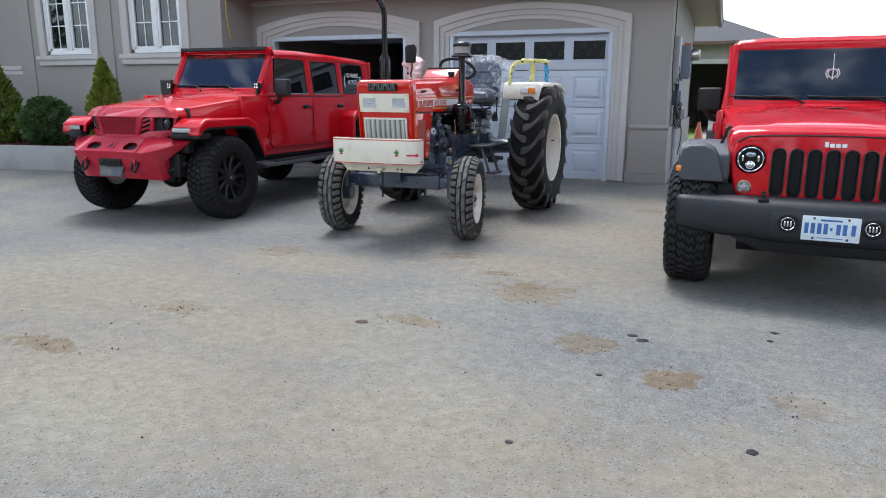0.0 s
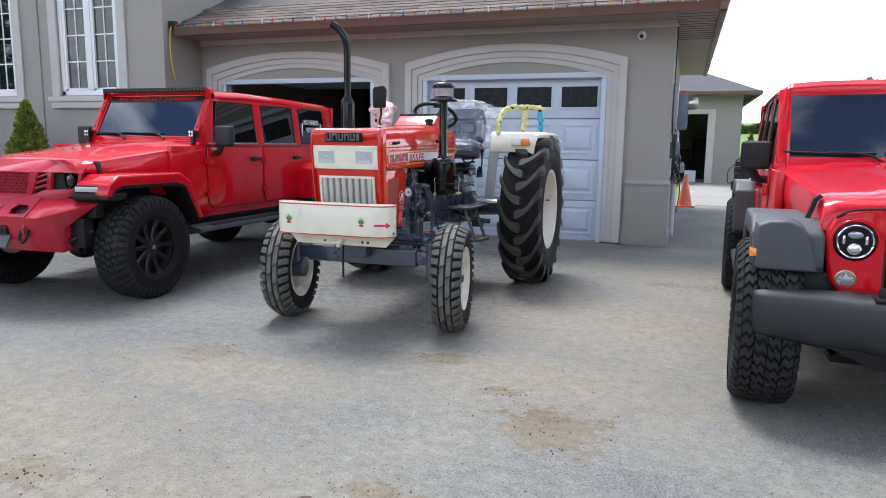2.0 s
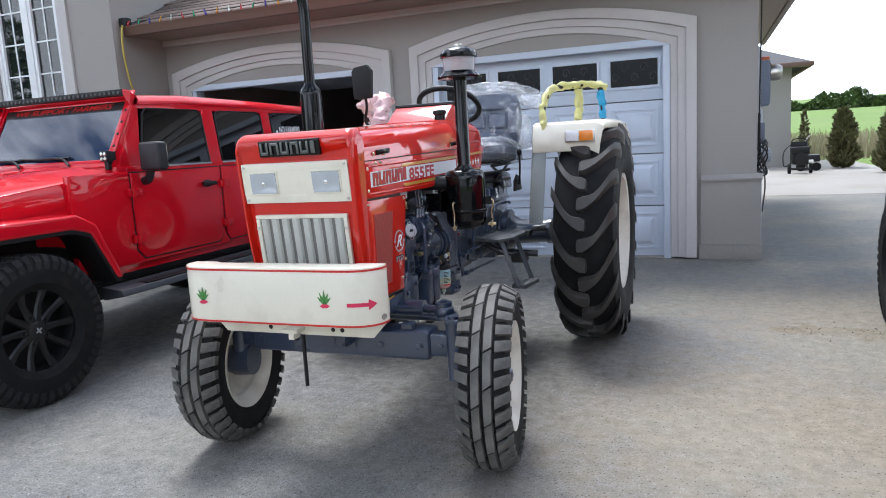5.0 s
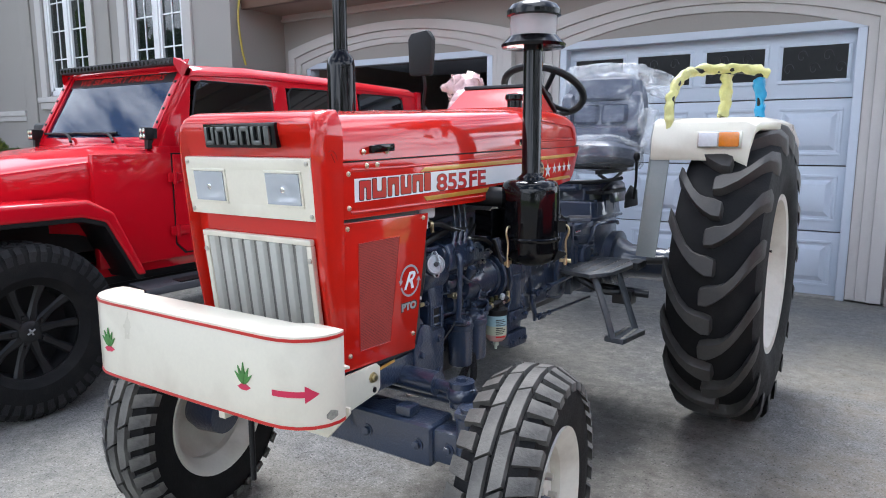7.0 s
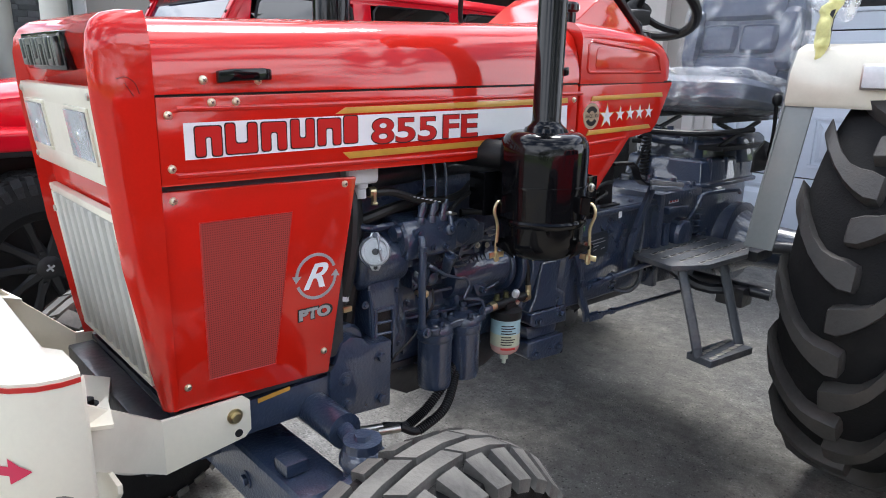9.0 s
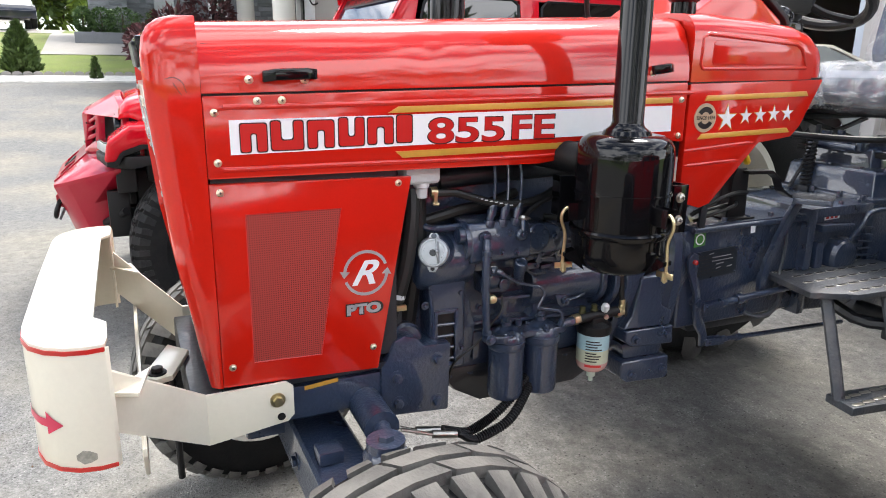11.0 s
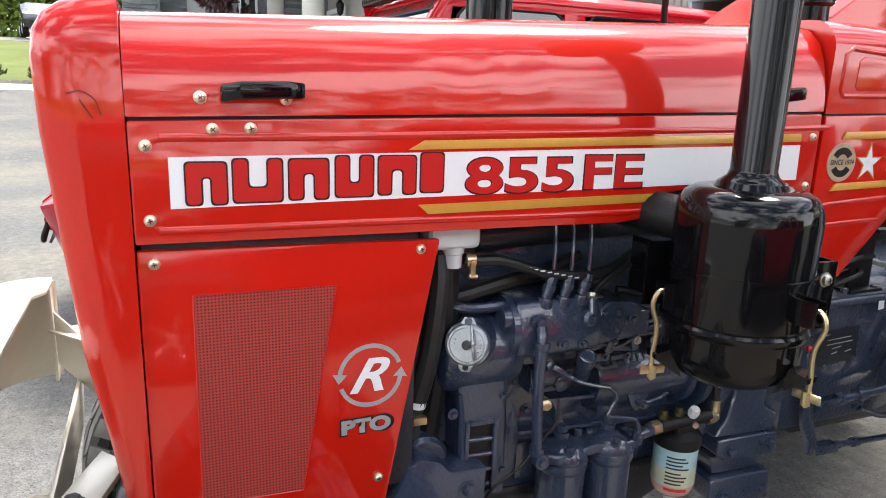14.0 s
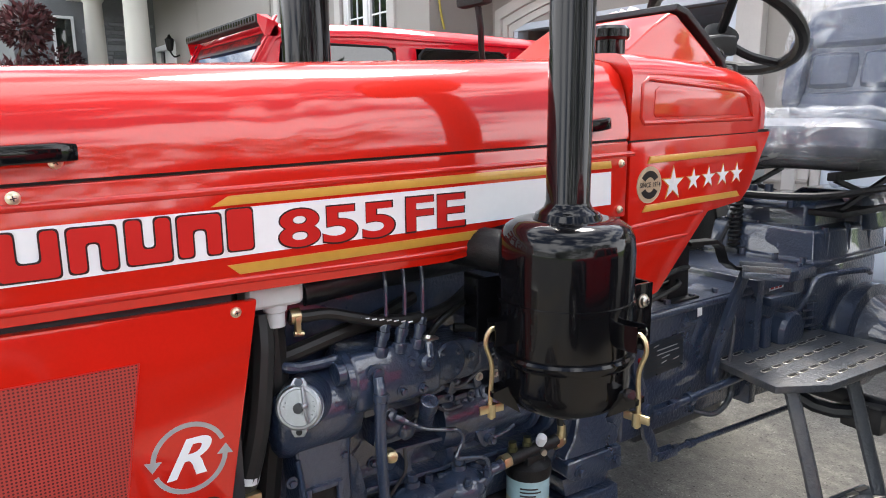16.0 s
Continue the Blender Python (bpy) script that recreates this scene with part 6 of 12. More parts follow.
for y, z, r in ((1.143, 1.202, 0.030), (1.205, 1.206, 0.020), (1.253, 1.2075, 0.020), (1.300, 1.209, 0.020), (1.348, 1.210, 0.020)):
    pts = [(y + (r if k % 2 == 0 else r * 0.38) * math.sin(k * math.pi / 5), z + (r if k % 2 == 0 else r * 0.38) * math.cos(k * math.pi / 5)) for k in range(10)]
    part("star", prism("x", [(y + (p[0] - y) * 1.18, z + (p[1] - z) * 1.18) for p in pts], S, S + 0.001), GOLD, SP)
    part("star", prism("x", pts, S + 0.0005, S + 0.0018), WHITE_DECAL, SP)
bd = part("badge", turned([(0, 0.034), (0.0018, 0.034)], (S, 1.074, 1.204), (1, 0, 0), 36), material("tan_badge_film", (0.48, 0.36, 0.24), 0.4), SP)
for a0 in (30, 210):
    part("badge_band", prism("x", [(1.074 + r * math.cos(radians(a)), 1.204 + r * math.sin(radians(a))) for r, rng in ((0.026, range(a0, a0 + 121, 10)), (0.014, range(a0 + 120, a0 - 1, -10))) for a in rng], S + 0.0016, S + 0.0026), BLACK_DECAL, bd)
lettering("badge_text", "SINCE 1974", BLACK_DECAL, bd, at_side(S + 0.0030, 1.046, 1.1995), 0.0095, 0.057, bold=0.02)
DASH = [(1.060, 1.436), (1.115, 1.456), (1.180, 1.500), (1.232, 1.530), (1.252, 1.528), (1.395, 1.440), (1.40, 1.415)]
dash = part("dash_tower", bevelled(loft([[(x, y, z) for y, z in DASH] for x in (0.172, -0.172)]), 0.006, 3), ORANGE_RED, TR, "orange-red dash tower")
part("dash_rim", bevelled(loft([[(x, y, z) for x in (0.180, -0.180)] + [(x, y + 0.014 * n_y, z + 0.014 * n_z) for x in (-0.180, 0.180)] for y, z, n_y, n_z in ((1.240, 1.534, 0.2, 0.98), (1.275, 1.526, 0.5, 0.85), (1.330, 1.490, 0.6, 0.8), (1.402, 1.440, 0.7, 0.7), (1.410, 1.426, 0.95, 0.2))]), 0.004, 3), BUMPER_PLASTIC, dash, "dark plastic dash rim")
part("instrument_panel", prism("x", [(1.280, 1.530), (1.392, 1.454), (1.400, 1.464), (1.290, 1.542)], -0.15, 0.15, 0.003), BLACK_GLOSS, dash)
part("dash_switch", joined(ball((0.10, 1.47, 1.455), (0.030, 0.045, 0.028), 18), box(0.05, 0.16, 1.43, 1.50, 1.40, 1.44, 0.01)), BLACK_GLOSS, dash)
part("column_cowl", bevelled(loft([[(x, y, z) for x, z in ((-0.05, z_), (0.05, z_), (0.05, z_ + 0.05), (-0.05, z_ + 0.05))] for y, z_ in ((1.38, 1.44), (1.50, 1.455), (1.60, 1.47), (1.66, 1.47))]), 0.012, 3), BLACK_MATT, TR, "black steering column cowl")
part("fuel_cap", joined(turned([(0, 0.030), (0.035, 0.030)], (0.149, 1.085, 1.435), (0, 0, 1), 20), turned([(0, 0.034), (0.005, 0.038), (0.020, 0.038), (0.026, 0.032), (0.028, 0.012)], (0.149, 1.085, 1.47), (0, 0, 1), 24)), BLACK_GLOSS, TR, "black fuel filler cap")
# steering wheel
sc_, st_ = Vector((-0.02, 1.70, 1.548)), Vector((0, 0.53, 0.85)).normalized()
u, v = frame_axes(st_)
rim_pts = [sc_ + (u * math.cos(q * math.pi / 16) + v * math.sin(q * math.pi / 16)) * 0.190 for q in range(33)]
swh = part("steering_wheel", tube(rim_pts, 0.017, 10, 1), BLACK_MATT, TR, "black steering wheel")
for q in (0.3, 2.4, 4.5):
    e = sc_ + (u * math.cos(q) + v * math.sin(q)) * 0.187
    part("spoke", tube([sc_ - st_ * 0.035, sc_ - st_ * 0.03 + (e - sc_) * 0.5, e], 0.012, 8, 4), BLACK_MATT, swh)
part("hub", turned([(-0.06, 0.03), (-0.02, 0.045), (0.0, 0.045), (0.008, 0.03)], sc_ - st_ * 0.02, st_, 20), BLACK_MATT, swh)
part("steering_column", tube([sc_ - st_ * 0.06, (0.0, 1.62, 1.46), (0, 1.46, 1.40)], 0.03, 12, 3), BLACK_MATT, TR)

# air cleaner with stack and pre-cleaner
AX, AY = 0.390, 0.745
ac_ = part("air_cleaner", turned([(0.898, 0.01), (0.900, 0.035), (0.906, 0.062), (0.918, 0.083), (0.936, 0.095), (0.950, 0.098), (1.145, 0.0985), (1.165, 0.096), (1.178, 0.089), (1.186, 0.076), (1.189, 0.060), (1.188, 0.050), (1.196, 0.046)], (AX, AY, 0), (0, 0, 1), 44), BLACK_GLOSS, TR, "black oil-bath air cleaner can")
part("seam_band", turned([(1.070, 0.098), (1.070, 0.1008), (1.0745, 0.1008), (1.0745, 0.098)], (AX, AY, 0), (0, 0, 1), 44), BLACK_GLOSS, ac_)
part("clamp_band", turned([(0.984, 0.097), (0.984, 0.102), (0.989, 0.105), (0.995, 0.105), (0.999, 0.102), (1.0, 0.097)], (AX, AY, 0), (0, 0, 1), 44), BLACK_GLOSS, ac_)
part("intake_pipe", turned([(1.185, 0.048), (1.194, 0.046), (1.198, 0.042), (1.204, 0.0345), (1.212, 0.0315), (1.640, 0.0315)], (AX, AY, 0), (0, 0, 1), 28), BLACK_GLOSS, ac_, "black intake stack")
part("pipe_label", prism("z", [((0.0316 + o) * math.cos(radians(a)), (0.0316 + o) * math.sin(radians(a))) for o, rng in ((0.0, range(20, 51, 6)), (0.001, range(50, 19, -6))) for a in rng], 1.556, 1.570), GOLD, ac_, "small yellow sticker").matrix_basis = Matrix.Translation((AX, AY, 0))
pc = part("pre_cleaner", turned([(1.588, 0.036), (1.590, 0.103), (1.600, 0.105), (1.618, 0.086), (1.625, 0.080), (1.632, 0.036)], (AX, AY, 0.026), (0, 0, 1), 36), BLACK_GLOSS, TR, "black pre-cleaner with a clear bowl")
part("bowl", turned([(1.622, 0.075), (1.69, 0.078), (1.692, 0.05)], (AX, AY, 0.026), (0, 0, 1), 36), material("clear_bowl", (0.6, 0.6, 0.62), 0.15, 0, 0, 0.05, 9, 60, alpha=0.45), pc, "clear plastic bowl")
part("core", turned([(1.61, 0.03), (1.70, 0.03)], (AX, AY, 0.026), (0, 0, 1), 16), PINK_WRAP, pc)
part("lid", turned([(1.686, 0.080), (1.690, 0.088), (1.705, 0.088), (1.722, 0.076), (1.732, 0.05), (1.735, 0.012)], (AX, AY, 0.026), (0, 0, 1), 36), BLACK_GLOSS, pc)
part("wing_nut", joined(cyl((AX, AY, 1.756), (AX, AY, 1.781), 0.006, n=8), box(AX - 0.02, AX + 0.02, AY - 0.002, AY + 0.002, 1.768, 1.780, 0.002)), STEEL, pc)
for a in (-1.72, 0.18):
    d = Vector((math.cos(a), math.sin(a), 0))
    c = Vector((AX, AY, 0)) + d * 0.102
    clip = part("clip", tube([c + Vector((0, 0, 1.032)) - d * 0.005, c + d * 0.022 + Vector((0, 0, 1.040)), c + d * 0.032 + Vector((0, 0, 1.020)), c + d * 0.022 + Vector((0, 0, 0.985)), c + d * 0.024 + Vector((0, 0, 0.94)), c + d * 0.022 + Vector((0, 0, 0.905))], 0.0036, 8, 5), BRASS, ac_, "yellow plated swing bolt")
    part("wing", joined(box(-0.020, 0.020, -0.002, 0.002, -0.004, 0.009, 0.002), cyl((0, 0, -0.010), (0, 0, 0.010), 0.0065, n=10)), BRASS, clip).matrix_basis = Matrix.Translation(c + d * 0.022 + Vector((0, 0, 0.918))) @ Matrix.Rotation(a, 4, "Z")
    part("lug", joined(box(-0.014, 0.018, -0.012, -0.0095, -0.018, 0.018), box(-0.014, 0.018, 0.0095, 0.012, -0.018, 0.018)), BLACK_GLOSS, ac_).matrix_basis = Matrix.Translation(c + d * 0.005 + Vector((0, 0, 1.035))) @ Matrix.Rotation(a, 4, "Z")
    part("strut", prism("y", [(0.0, 0.0), (0.026, -0.006), (0.026, -0.014), (-0.02, -0.045)], -0.012, 0.012), BLACK_GLOSS, ac_).matrix_basis = Matrix.Translation(c + Vector((0, 0, 0.955))) @ Matrix.Rotation(a, 4, "Z")
part("mount_plate", joined(box(0.440, 0.446, 0.832, 0.872, 0.985, 1.086, 0.001), box(0.20, 0.440, 0.866, 0.872, 0.985, 1.086, 0.001)), BLACK_GLOSS, TR, "black air cleaner bracket")
part("mount_plate", joined(box(0.285, 0.291, 0.66, 0.74, 0.99, 1.09, 0.001), box(0.20, 0.288, 0.70, 0.706, 0.99, 1.08, 0.001)), BLACK_GLOSS, TR, "black air cleaner bracket")
for z in (1.012, 1.060):
    bolt("bracket_bolt", 0.446, 0.850, z, TR, 0.0095, STEEL, h=0.009)
part("intake_hose", tube([(0.33, 0.72, 1.125), (0.27, 0.69, 1.130), (0.18, 0.68, 1.13)], 0.034, 16, 4), BLACK_MATT, TR)

# exhaust on the far flank
EXX, EXY = -0.405, 0.705
ex = part("exhaust_muffler", turned([(0.95, 0.03), (0.98, 0.054), (1.60, 0.054), (1.628, 0.050), (1.650, 0.031), (1.66, 0.029)], (EXX, EXY, 0), (0, 0, 1), 32), BLACK_GLOSS, TR, "black upright exhaust muffler")
part("exhaust_pipe", tube([(EXX, EXY, 1.64), (EXX, EXY, 1.85), (EXX, EXY, 2.02), (EXX - 0.012, EXY - 0.01, 2.10), (EXX - 0.055, EXY - 0.02, 2.17), (EXX - 0.115, EXY - 0.03, 2.215)], 0.027, 20, 6), BLACK_GLOSS, ex, "black exhaust pipe with a curved tip")
part("exhaust_elbow", tube([(EXX, EXY, 0.97), (-0.38, 0.66, 0.9), (-0.25, 0.6, 0.95), (-0.15, 0.55, 0.98)], 0.035, 14, 5), ENGINE_DARK, ex)

# mirror on a bent arm
mr = part("mirror_arm", tube([(-0.30, 1.16, 1.43), (-0.33, 1.15, 1.47), (-0.30, 1.12, 1.54), (-0.30, 1.11, 1.60)], 0.008, 8, 5), BLACK_MATT, TR, "black mirror arm")
part("mirror_head", bevelled(prism("y", [(-0.365, 1.59), (-0.255, 1.59), (-0.245, 1.74), (-0.27, 1.775), (-0.355, 1.765), (-0.37, 1.74)], 1.09, 1.125), 0.012), BLACK_MATT, mr, "black mirror head")
part("mirror_foot", box(-0.34, -0.26, 1.13, 1.19, 1.425, 1.445, 0.006), STEEL, mr)
# ---- tractor: frame, axle, bumper ----
for sg in (1, -1):
    fr = part("frame_rail", joined(box(min(0.16 * sg, 0.245 * sg), max(0.16 * sg, 0.245 * sg), -0.10, 0.285, 0.618, 0.690, 0.006), prism("x", [(0.262, 0.586), (0.42, 0.572), (0.424, 0.732), (0.362, 0.735), (0.345, 0.755), (0.315, 0.765), (0.292, 0.755), (0.275, 0.715), (0.262, 0.70)], 0.14 * sg, 0.252 * sg, 0.006)), ENGINE, TR, "blue-grey cast frame rail")
    if sg > 0:
        for y, z in ((0.297, 0.672), (0.392, 0.70), (0.392, 0.60), (0.30, 0.612)):
            hex_bolt(0.250, y, z, fr, 0.011)
        part("type_sticker", prism("x", [(0.10, 0.680), (0.17, 0.6865), (0.17, 0.695), (0.10, 0.689)], 0.246, 0.2475), GOLD, fr)
part("front_crossmember", joined(box(-0.24, 0.24, -0.115, -0.06, 0.60, 0.70, 0.006), box(-0.25, 0.25, -0.06, 0.30, 0.70, 0.712)), ENGINE_DARK, TR)
part("axle_pivot", joined(box(-0.09, 0.09, 0.0, 0.22, 0.50, 0.62, 0.012), cyl((0, 0.05, 0.52), (0, 0.24, 0.52), 0.045)), ENGINE, TR)
ax = part("front_axle", joined(box(-0.43, 0.43, 0.085, 0.205, 0.440, 0.562, 0.018, 3), prism("y", [(-0.15, 0.562), (0.15, 0.562), (0.10, 0.60), (-0.10, 0.60)], 0.095, 0.195, 0.006), box(0.30, 0.35, 0.10, 0.15, 0.562, 0.590, 0.006)), ENGINE, TR, "blue-grey box-section front axle")
for sg in (1, -1):
    part("axle_arm", box(min(0.34 * sg, 0.565 * sg), max(0.34 * sg, 0.565 * sg), 0.100, 0.190, 0.455, 0.548, 0.012), ENGINE, ax)
    part("kingpin", joined(cyl((0.53 * sg, 0.12, 0.36), (0.53 * sg, 0.12, 0.60), 0.036, n=18), cyl((0.53 * sg, 0.12, 0.60), (0.53 * sg, 0.12, 0.625), 0.024, n=14)), ENGINE, ax)
    part("spindle", cyl((0.53 * sg, 0.12, 0.38), (0.68 * sg, 0.12, 0.375), 0.032, n=16), ENGINE, ax)
    part("steering_arm", prism("z", [(0.50 * sg, 0.09), (0.56 * sg, 0.09), (0.50 * sg, 0.24), (0.45 * sg, 0.24)], 0.595, 0.615, 0.004), ENGINE, ax)
    for x in (0.21, 0.385, 0.475):
        hex_bolt(x * sg, 0.085 if x < 0.43 else 0.10, 0.50, ax, 0.013, ENGINE, (0, -1, 0), 0.012)
part("tie_rod", cyl((-0.46, 0.235, 0.585), (0.46, 0.235, 0.585), 0.016, n=12), ENGINE, TR)
sy = part("steering_cylinder", joined(cyl((-0.02, 0.235, 0.625), (0.36, 0.225, 0.625), 0.036, n=20), cyl((0.36, 0.225, 0.625), (0.45, 0.205, 0.627), 0.018, n=14)), ENGINE, TR, "blue-grey steering cylinder")
part("ball_joint", joined(ball((0.459, 0.197, 0.625), (0.045, 0.045, 0.034)), cyl((0.459, 0.197, 0.59), (0.459, 0.197, 0.662), 0.036, n=16), cyl((0.459, 0.197, 0.66), (0.459, 0.197, 0.672), 0.016, n=6)), ENGINE, sy)
for k, (dx, dy) in enumerate(((0.0, -0.008), (0.075, 0.020))):
    hs = part("steering_hose", tube([(0.235 + dx * 0.4, 0.42 + dy, 0.515), (0.245 + dx * 0.5, 0.48, 0.50), (0.245 + dx * 0.4, 0.545 + dy, 0.525), (0.23, 0.62 + dy, 0.57), (0.20, 0.68, 0.62), (0.15, 0.74, 0.66)], 0.0095, 10, 6), BLACK_MATT, TR, "ribbed black steering hose")
    coils = []
    path = smooth_path([(0.245 + dx * 0.5, 0.48, 0.50), (0.245 + dx * 0.4, 0.545 + dy, 0.525), (0.23, 0.62 + dy, 0.57), (0.20, 0.68, 0.62)], 14)
    for q in range(0, len(path) - 1):
        dd = (path[q + 1] - path[q]).normalized()
        coils.append(turned([(-0.002, 0.0095), (0, 0.0122), (0.002, 0.0095)], path[q], dd, 10))
    part("hose_spring", joined(*coils), BLACK_MATT, hs)
    part("hose_ferrule", joined(cyl((0.236 + dx * 0.4, 0.415 + dy, 0.514), (0.225 + dx * 0.4, 0.36 + dy, 0.520), 0.0095, n=12), cyl((0.225 + dx * 0.4, 0.36 + dy, 0.520), (0.205 + dx * 0.5, 0.29 + dy, 0.541), 0.0045, n=8)), STEEL, hs)

# bumper: cream box channel with rounded ends
BZ0, BZ1 = 0.695, 0.906
END = [(0.29, -0.362), (0.335, -0.358), (0.372, -0.345), (0.400, -0.322), (0.417, -0.294), (0.423, -0.264), (0.420, -0.240)]
FRONT = [(-x, y) for x, y in reversed(END)] + [(-0.15, -0.363), (0.0, -0.364), (0.15, -0.363)] + END
inset = [(x * 0.985, y + 0.006) for x, y in FRONT]
bp = part("bumper", bevelled(joined(
    prism("z", FRONT + [(0.39, -0.236), (0.32, -0.238), (0.29, -0.258), (-0.29, -0.258), (-0.32, -0.238), (-0.39, -0.236)], BZ1 - 0.007, BZ1),
    loft([[(x, y, z) for x, y in FRONT] + [(x, y, z) for x, y in reversed(inset)] for z in (BZ0, BZ1 - 0.007)])), 0.0012), CREAM, TR, "cream painted front bumper with red edges")
for z in (BZ0 + 0.005, BZ1 - 0.009):
    part("red_edge", loft([[(x * 1.0035, y - 0.0015, z - 0.0035), (x * 1.0035, y - 0.0015, z + 0.0035), (x, y, z + 0.0035), (x, y, z - 0.0035)] for x, y in FRONT]), RED_DECAL, bp)
part("bumper_tray", prism("y", [(-0.40, BZ0 + 0.01), (0.40, BZ0 + 0.01), (0.40, 0.69), (0.33, 0.615), (-0.33, 0.615), (-0.40, 0.69)], -0.205, -0.197, 0.002), CREAM, bp)
for x in (-0.12, 0.16, 0.20):
    part("tray_hole", cyl((x, -0.2052, 0.640), (x, -0.2062, 0.640), 0.009, n=12), BLACK_MATT, bp)
part("tow_eye", joined(box(-0.035, 0.035, -0.262, -0.20, 0.632, 0.648, 0.004), box(-0.012, 0.012, -0.25, -0.205, 0.605, 0.634, 0.003)), CREAM, bp)
part("tow_pin", cyl((-0.02, -0.137, 0.380), (-0.02, -0.137, 0.66), 0.008, n=10), BLACK_MATT, TR, "black tow pin")
for x in (-0.26, -0.03, 0.17):
    part("plug_weld", ball((x, -0.325, BZ1 - 0.0005), (0.013, 0.008, 0.0015), 10), CREAM, bp)
# decals on the bumper: green sprays on a crimson foot, and a crimson arrow
for cx in (-0.30, 0.228):
    yb = -0.3642
    for q in (-2, -1, 0, 1, 2):
        an = radians(q * 24)
        ln = 0.050 - 0.006 * abs(q)
        tip = (cx + math.sin(an) * ln, 0.780 + math.cos(an) * ln)
        mid = (cx + math.sin(an) * ln * 0.5, 0.780 + math.cos(an) * ln * 0.5)
        nx_, nz_ = math.cos(an) * 0.0048, -math.sin(an) * 0.0048
        part("leaf_decal", prism("y", [(cx + q * 0.002, 0.778), (mid[0] + nx_, mid[1] + nz_), tip, (mid[0] - nx_, mid[1] - nz_)], yb - 0.0004 * (3 - abs(q)), yb + 0.002), GREEN_DECAL, bp)
    part("foot_decal", prism("y", [(cx - 0.020, 0.772), (cx - 0.008, 0.765), (cx + 0.010, 0.766), (cx + 0.022, 0.773), (cx + 0.006, 0.780), (cx - 0.006, 0.780)], yb - 0.0004, yb + 0.002), PINK_DECAL, bp)


def on_bumper(u, z, o=0.002):
    """A point on the rounded left end, u metres along the curve from x = 0.30."""
    for (xa, ya), (xb, yb_) in zip(END, END[1:]):
        d_ = math.hypot(xb - xa, yb_ - ya)
        if u <= d_ or (xb, yb_) == END[-1]:
            f_ = u / d_
            return (xa + (xb - xa) * f_ + (yb_ - ya) / d_ * o, ya + (yb_ - ya) * f_ - (xb - xa) / d_ * o, z)
        u -= d_


part("arrow_decal", loft([[on_bumper(u, 0.770), on_bumper(u, 0.784)] for u in (0.026, 0.045, 0.06, 0.075, 0.09, 0.105)], closed=False), PINK_DECAL, bp)
part("arrow_decal", loft([[on_bumper(u, 0.777 - w), on_bumper(u, 0.777 + w)] for u, w in ((0.104, 0.020), (0.120, 0.010), (0.135, 0.0008))], closed=False), PINK_DECAL, bp)
part("rub_mark", loft([[on_bumper(u, 0.722 - w, 0.0012), on_bumper(u, 0.722 + w, 0.0012)] for u, w in ((0.150, 0.004), (0.160, 0.012), (0.170, 0.010), (0.180, 0.005))], closed=False), material("grey_rub_mark", (0.30, 0.29, 0.25), 0.7, 0, 0, 0.4, 60, 200, alpha=0.7), bp, "grey rub mark")
for sg in (1, -1):
    bm = loft([[(x * sg, y, z0), (x * sg, y, z1), ((x - 0.008) * sg, y, z1), ((x - 0.008) * sg, y, z0)] for x, y, z0, z1 in ((0.385, -0.238, 0.735, 0.845), (0.27, -0.09, 0.612, 0.716))])
    bk = part("bumper_bracket", bevelled(joined(bm, prism("x", [(-0.092, 0.612), (0.060, 0.632), (0.073, 0.645), (0.073, 0.705), (0.060, 0.716), (-0.092, 0.716)], 0.262 * sg, 0.270 * sg)), 0.001), CREAM, TR, "cream bumper bracket")
    part("bracket_hole", cyl((0.2705 * sg, 0.047, 0.645), (0.2715 * sg, 0.047, 0.645), 0.008, n=14), BLACK_MATT, bk)
    hex_bolt(0.270 * sg, 0.041, 0.682, bk, 0.010, BRASS, (sg, 0, 0), 0.012)
    part("gusset", prism("z", [(0.38 * sg, -0.25), (0.40 * sg, -0.20), (0.30 * sg, -0.18)], 0.80, 0.806), CREAM, bk)
    part("end_plate", box(min(0.38 * sg, 0.416 * sg), max(0.38 * sg, 0.416 * sg), -0.246, -0.240, BZ0, BZ1 - 0.007, 0.001), CREAM, bk)
part("hitch_lug", prism("z", [(-0.03, -0.14), (0.13, -0.20), (0.15, -0.17), (0.14, -0.14), (0.02, -0.10)], 0.70, 0.712, 0.002), CREAM, TR)
hex_bolt(0.12, -0.168, 0.712, TR, 0.012, BLACK_MATT, (0, 0, 1), 0.014)


# ---- tractor: wheels ----
def wheel_tyre(name, x, y, r, profile, parent, mat, label, turn=0):
    """A hollow tyre about an axle along x: profile rows are (offset, radius)."""
    t = part(name, turned(profile, (0, 0, 0), (1, 0, 0), 64, closed=True), mat, parent, label)
    t.matrix_basis = pose(x, y, r, 0, 0, turn)
    return t


# rear
RR = 0.70
prof = [(x * 0.92, r) for x, r in ((-0.150, 0.345), (-0.185, 0.385), (-0.203, 0.46), (-0.200, 0.55), (-0.185, 0.615), (-0.150, 0.642), (-0.07, 0.655), (0.0, 0.658), (0.07, 0.655), (0.150, 0.642), (0.185, 0.615), (0.200, 0.55), (0.203, 0.46), (0.185, 0.385), (0.150, 0.345))]


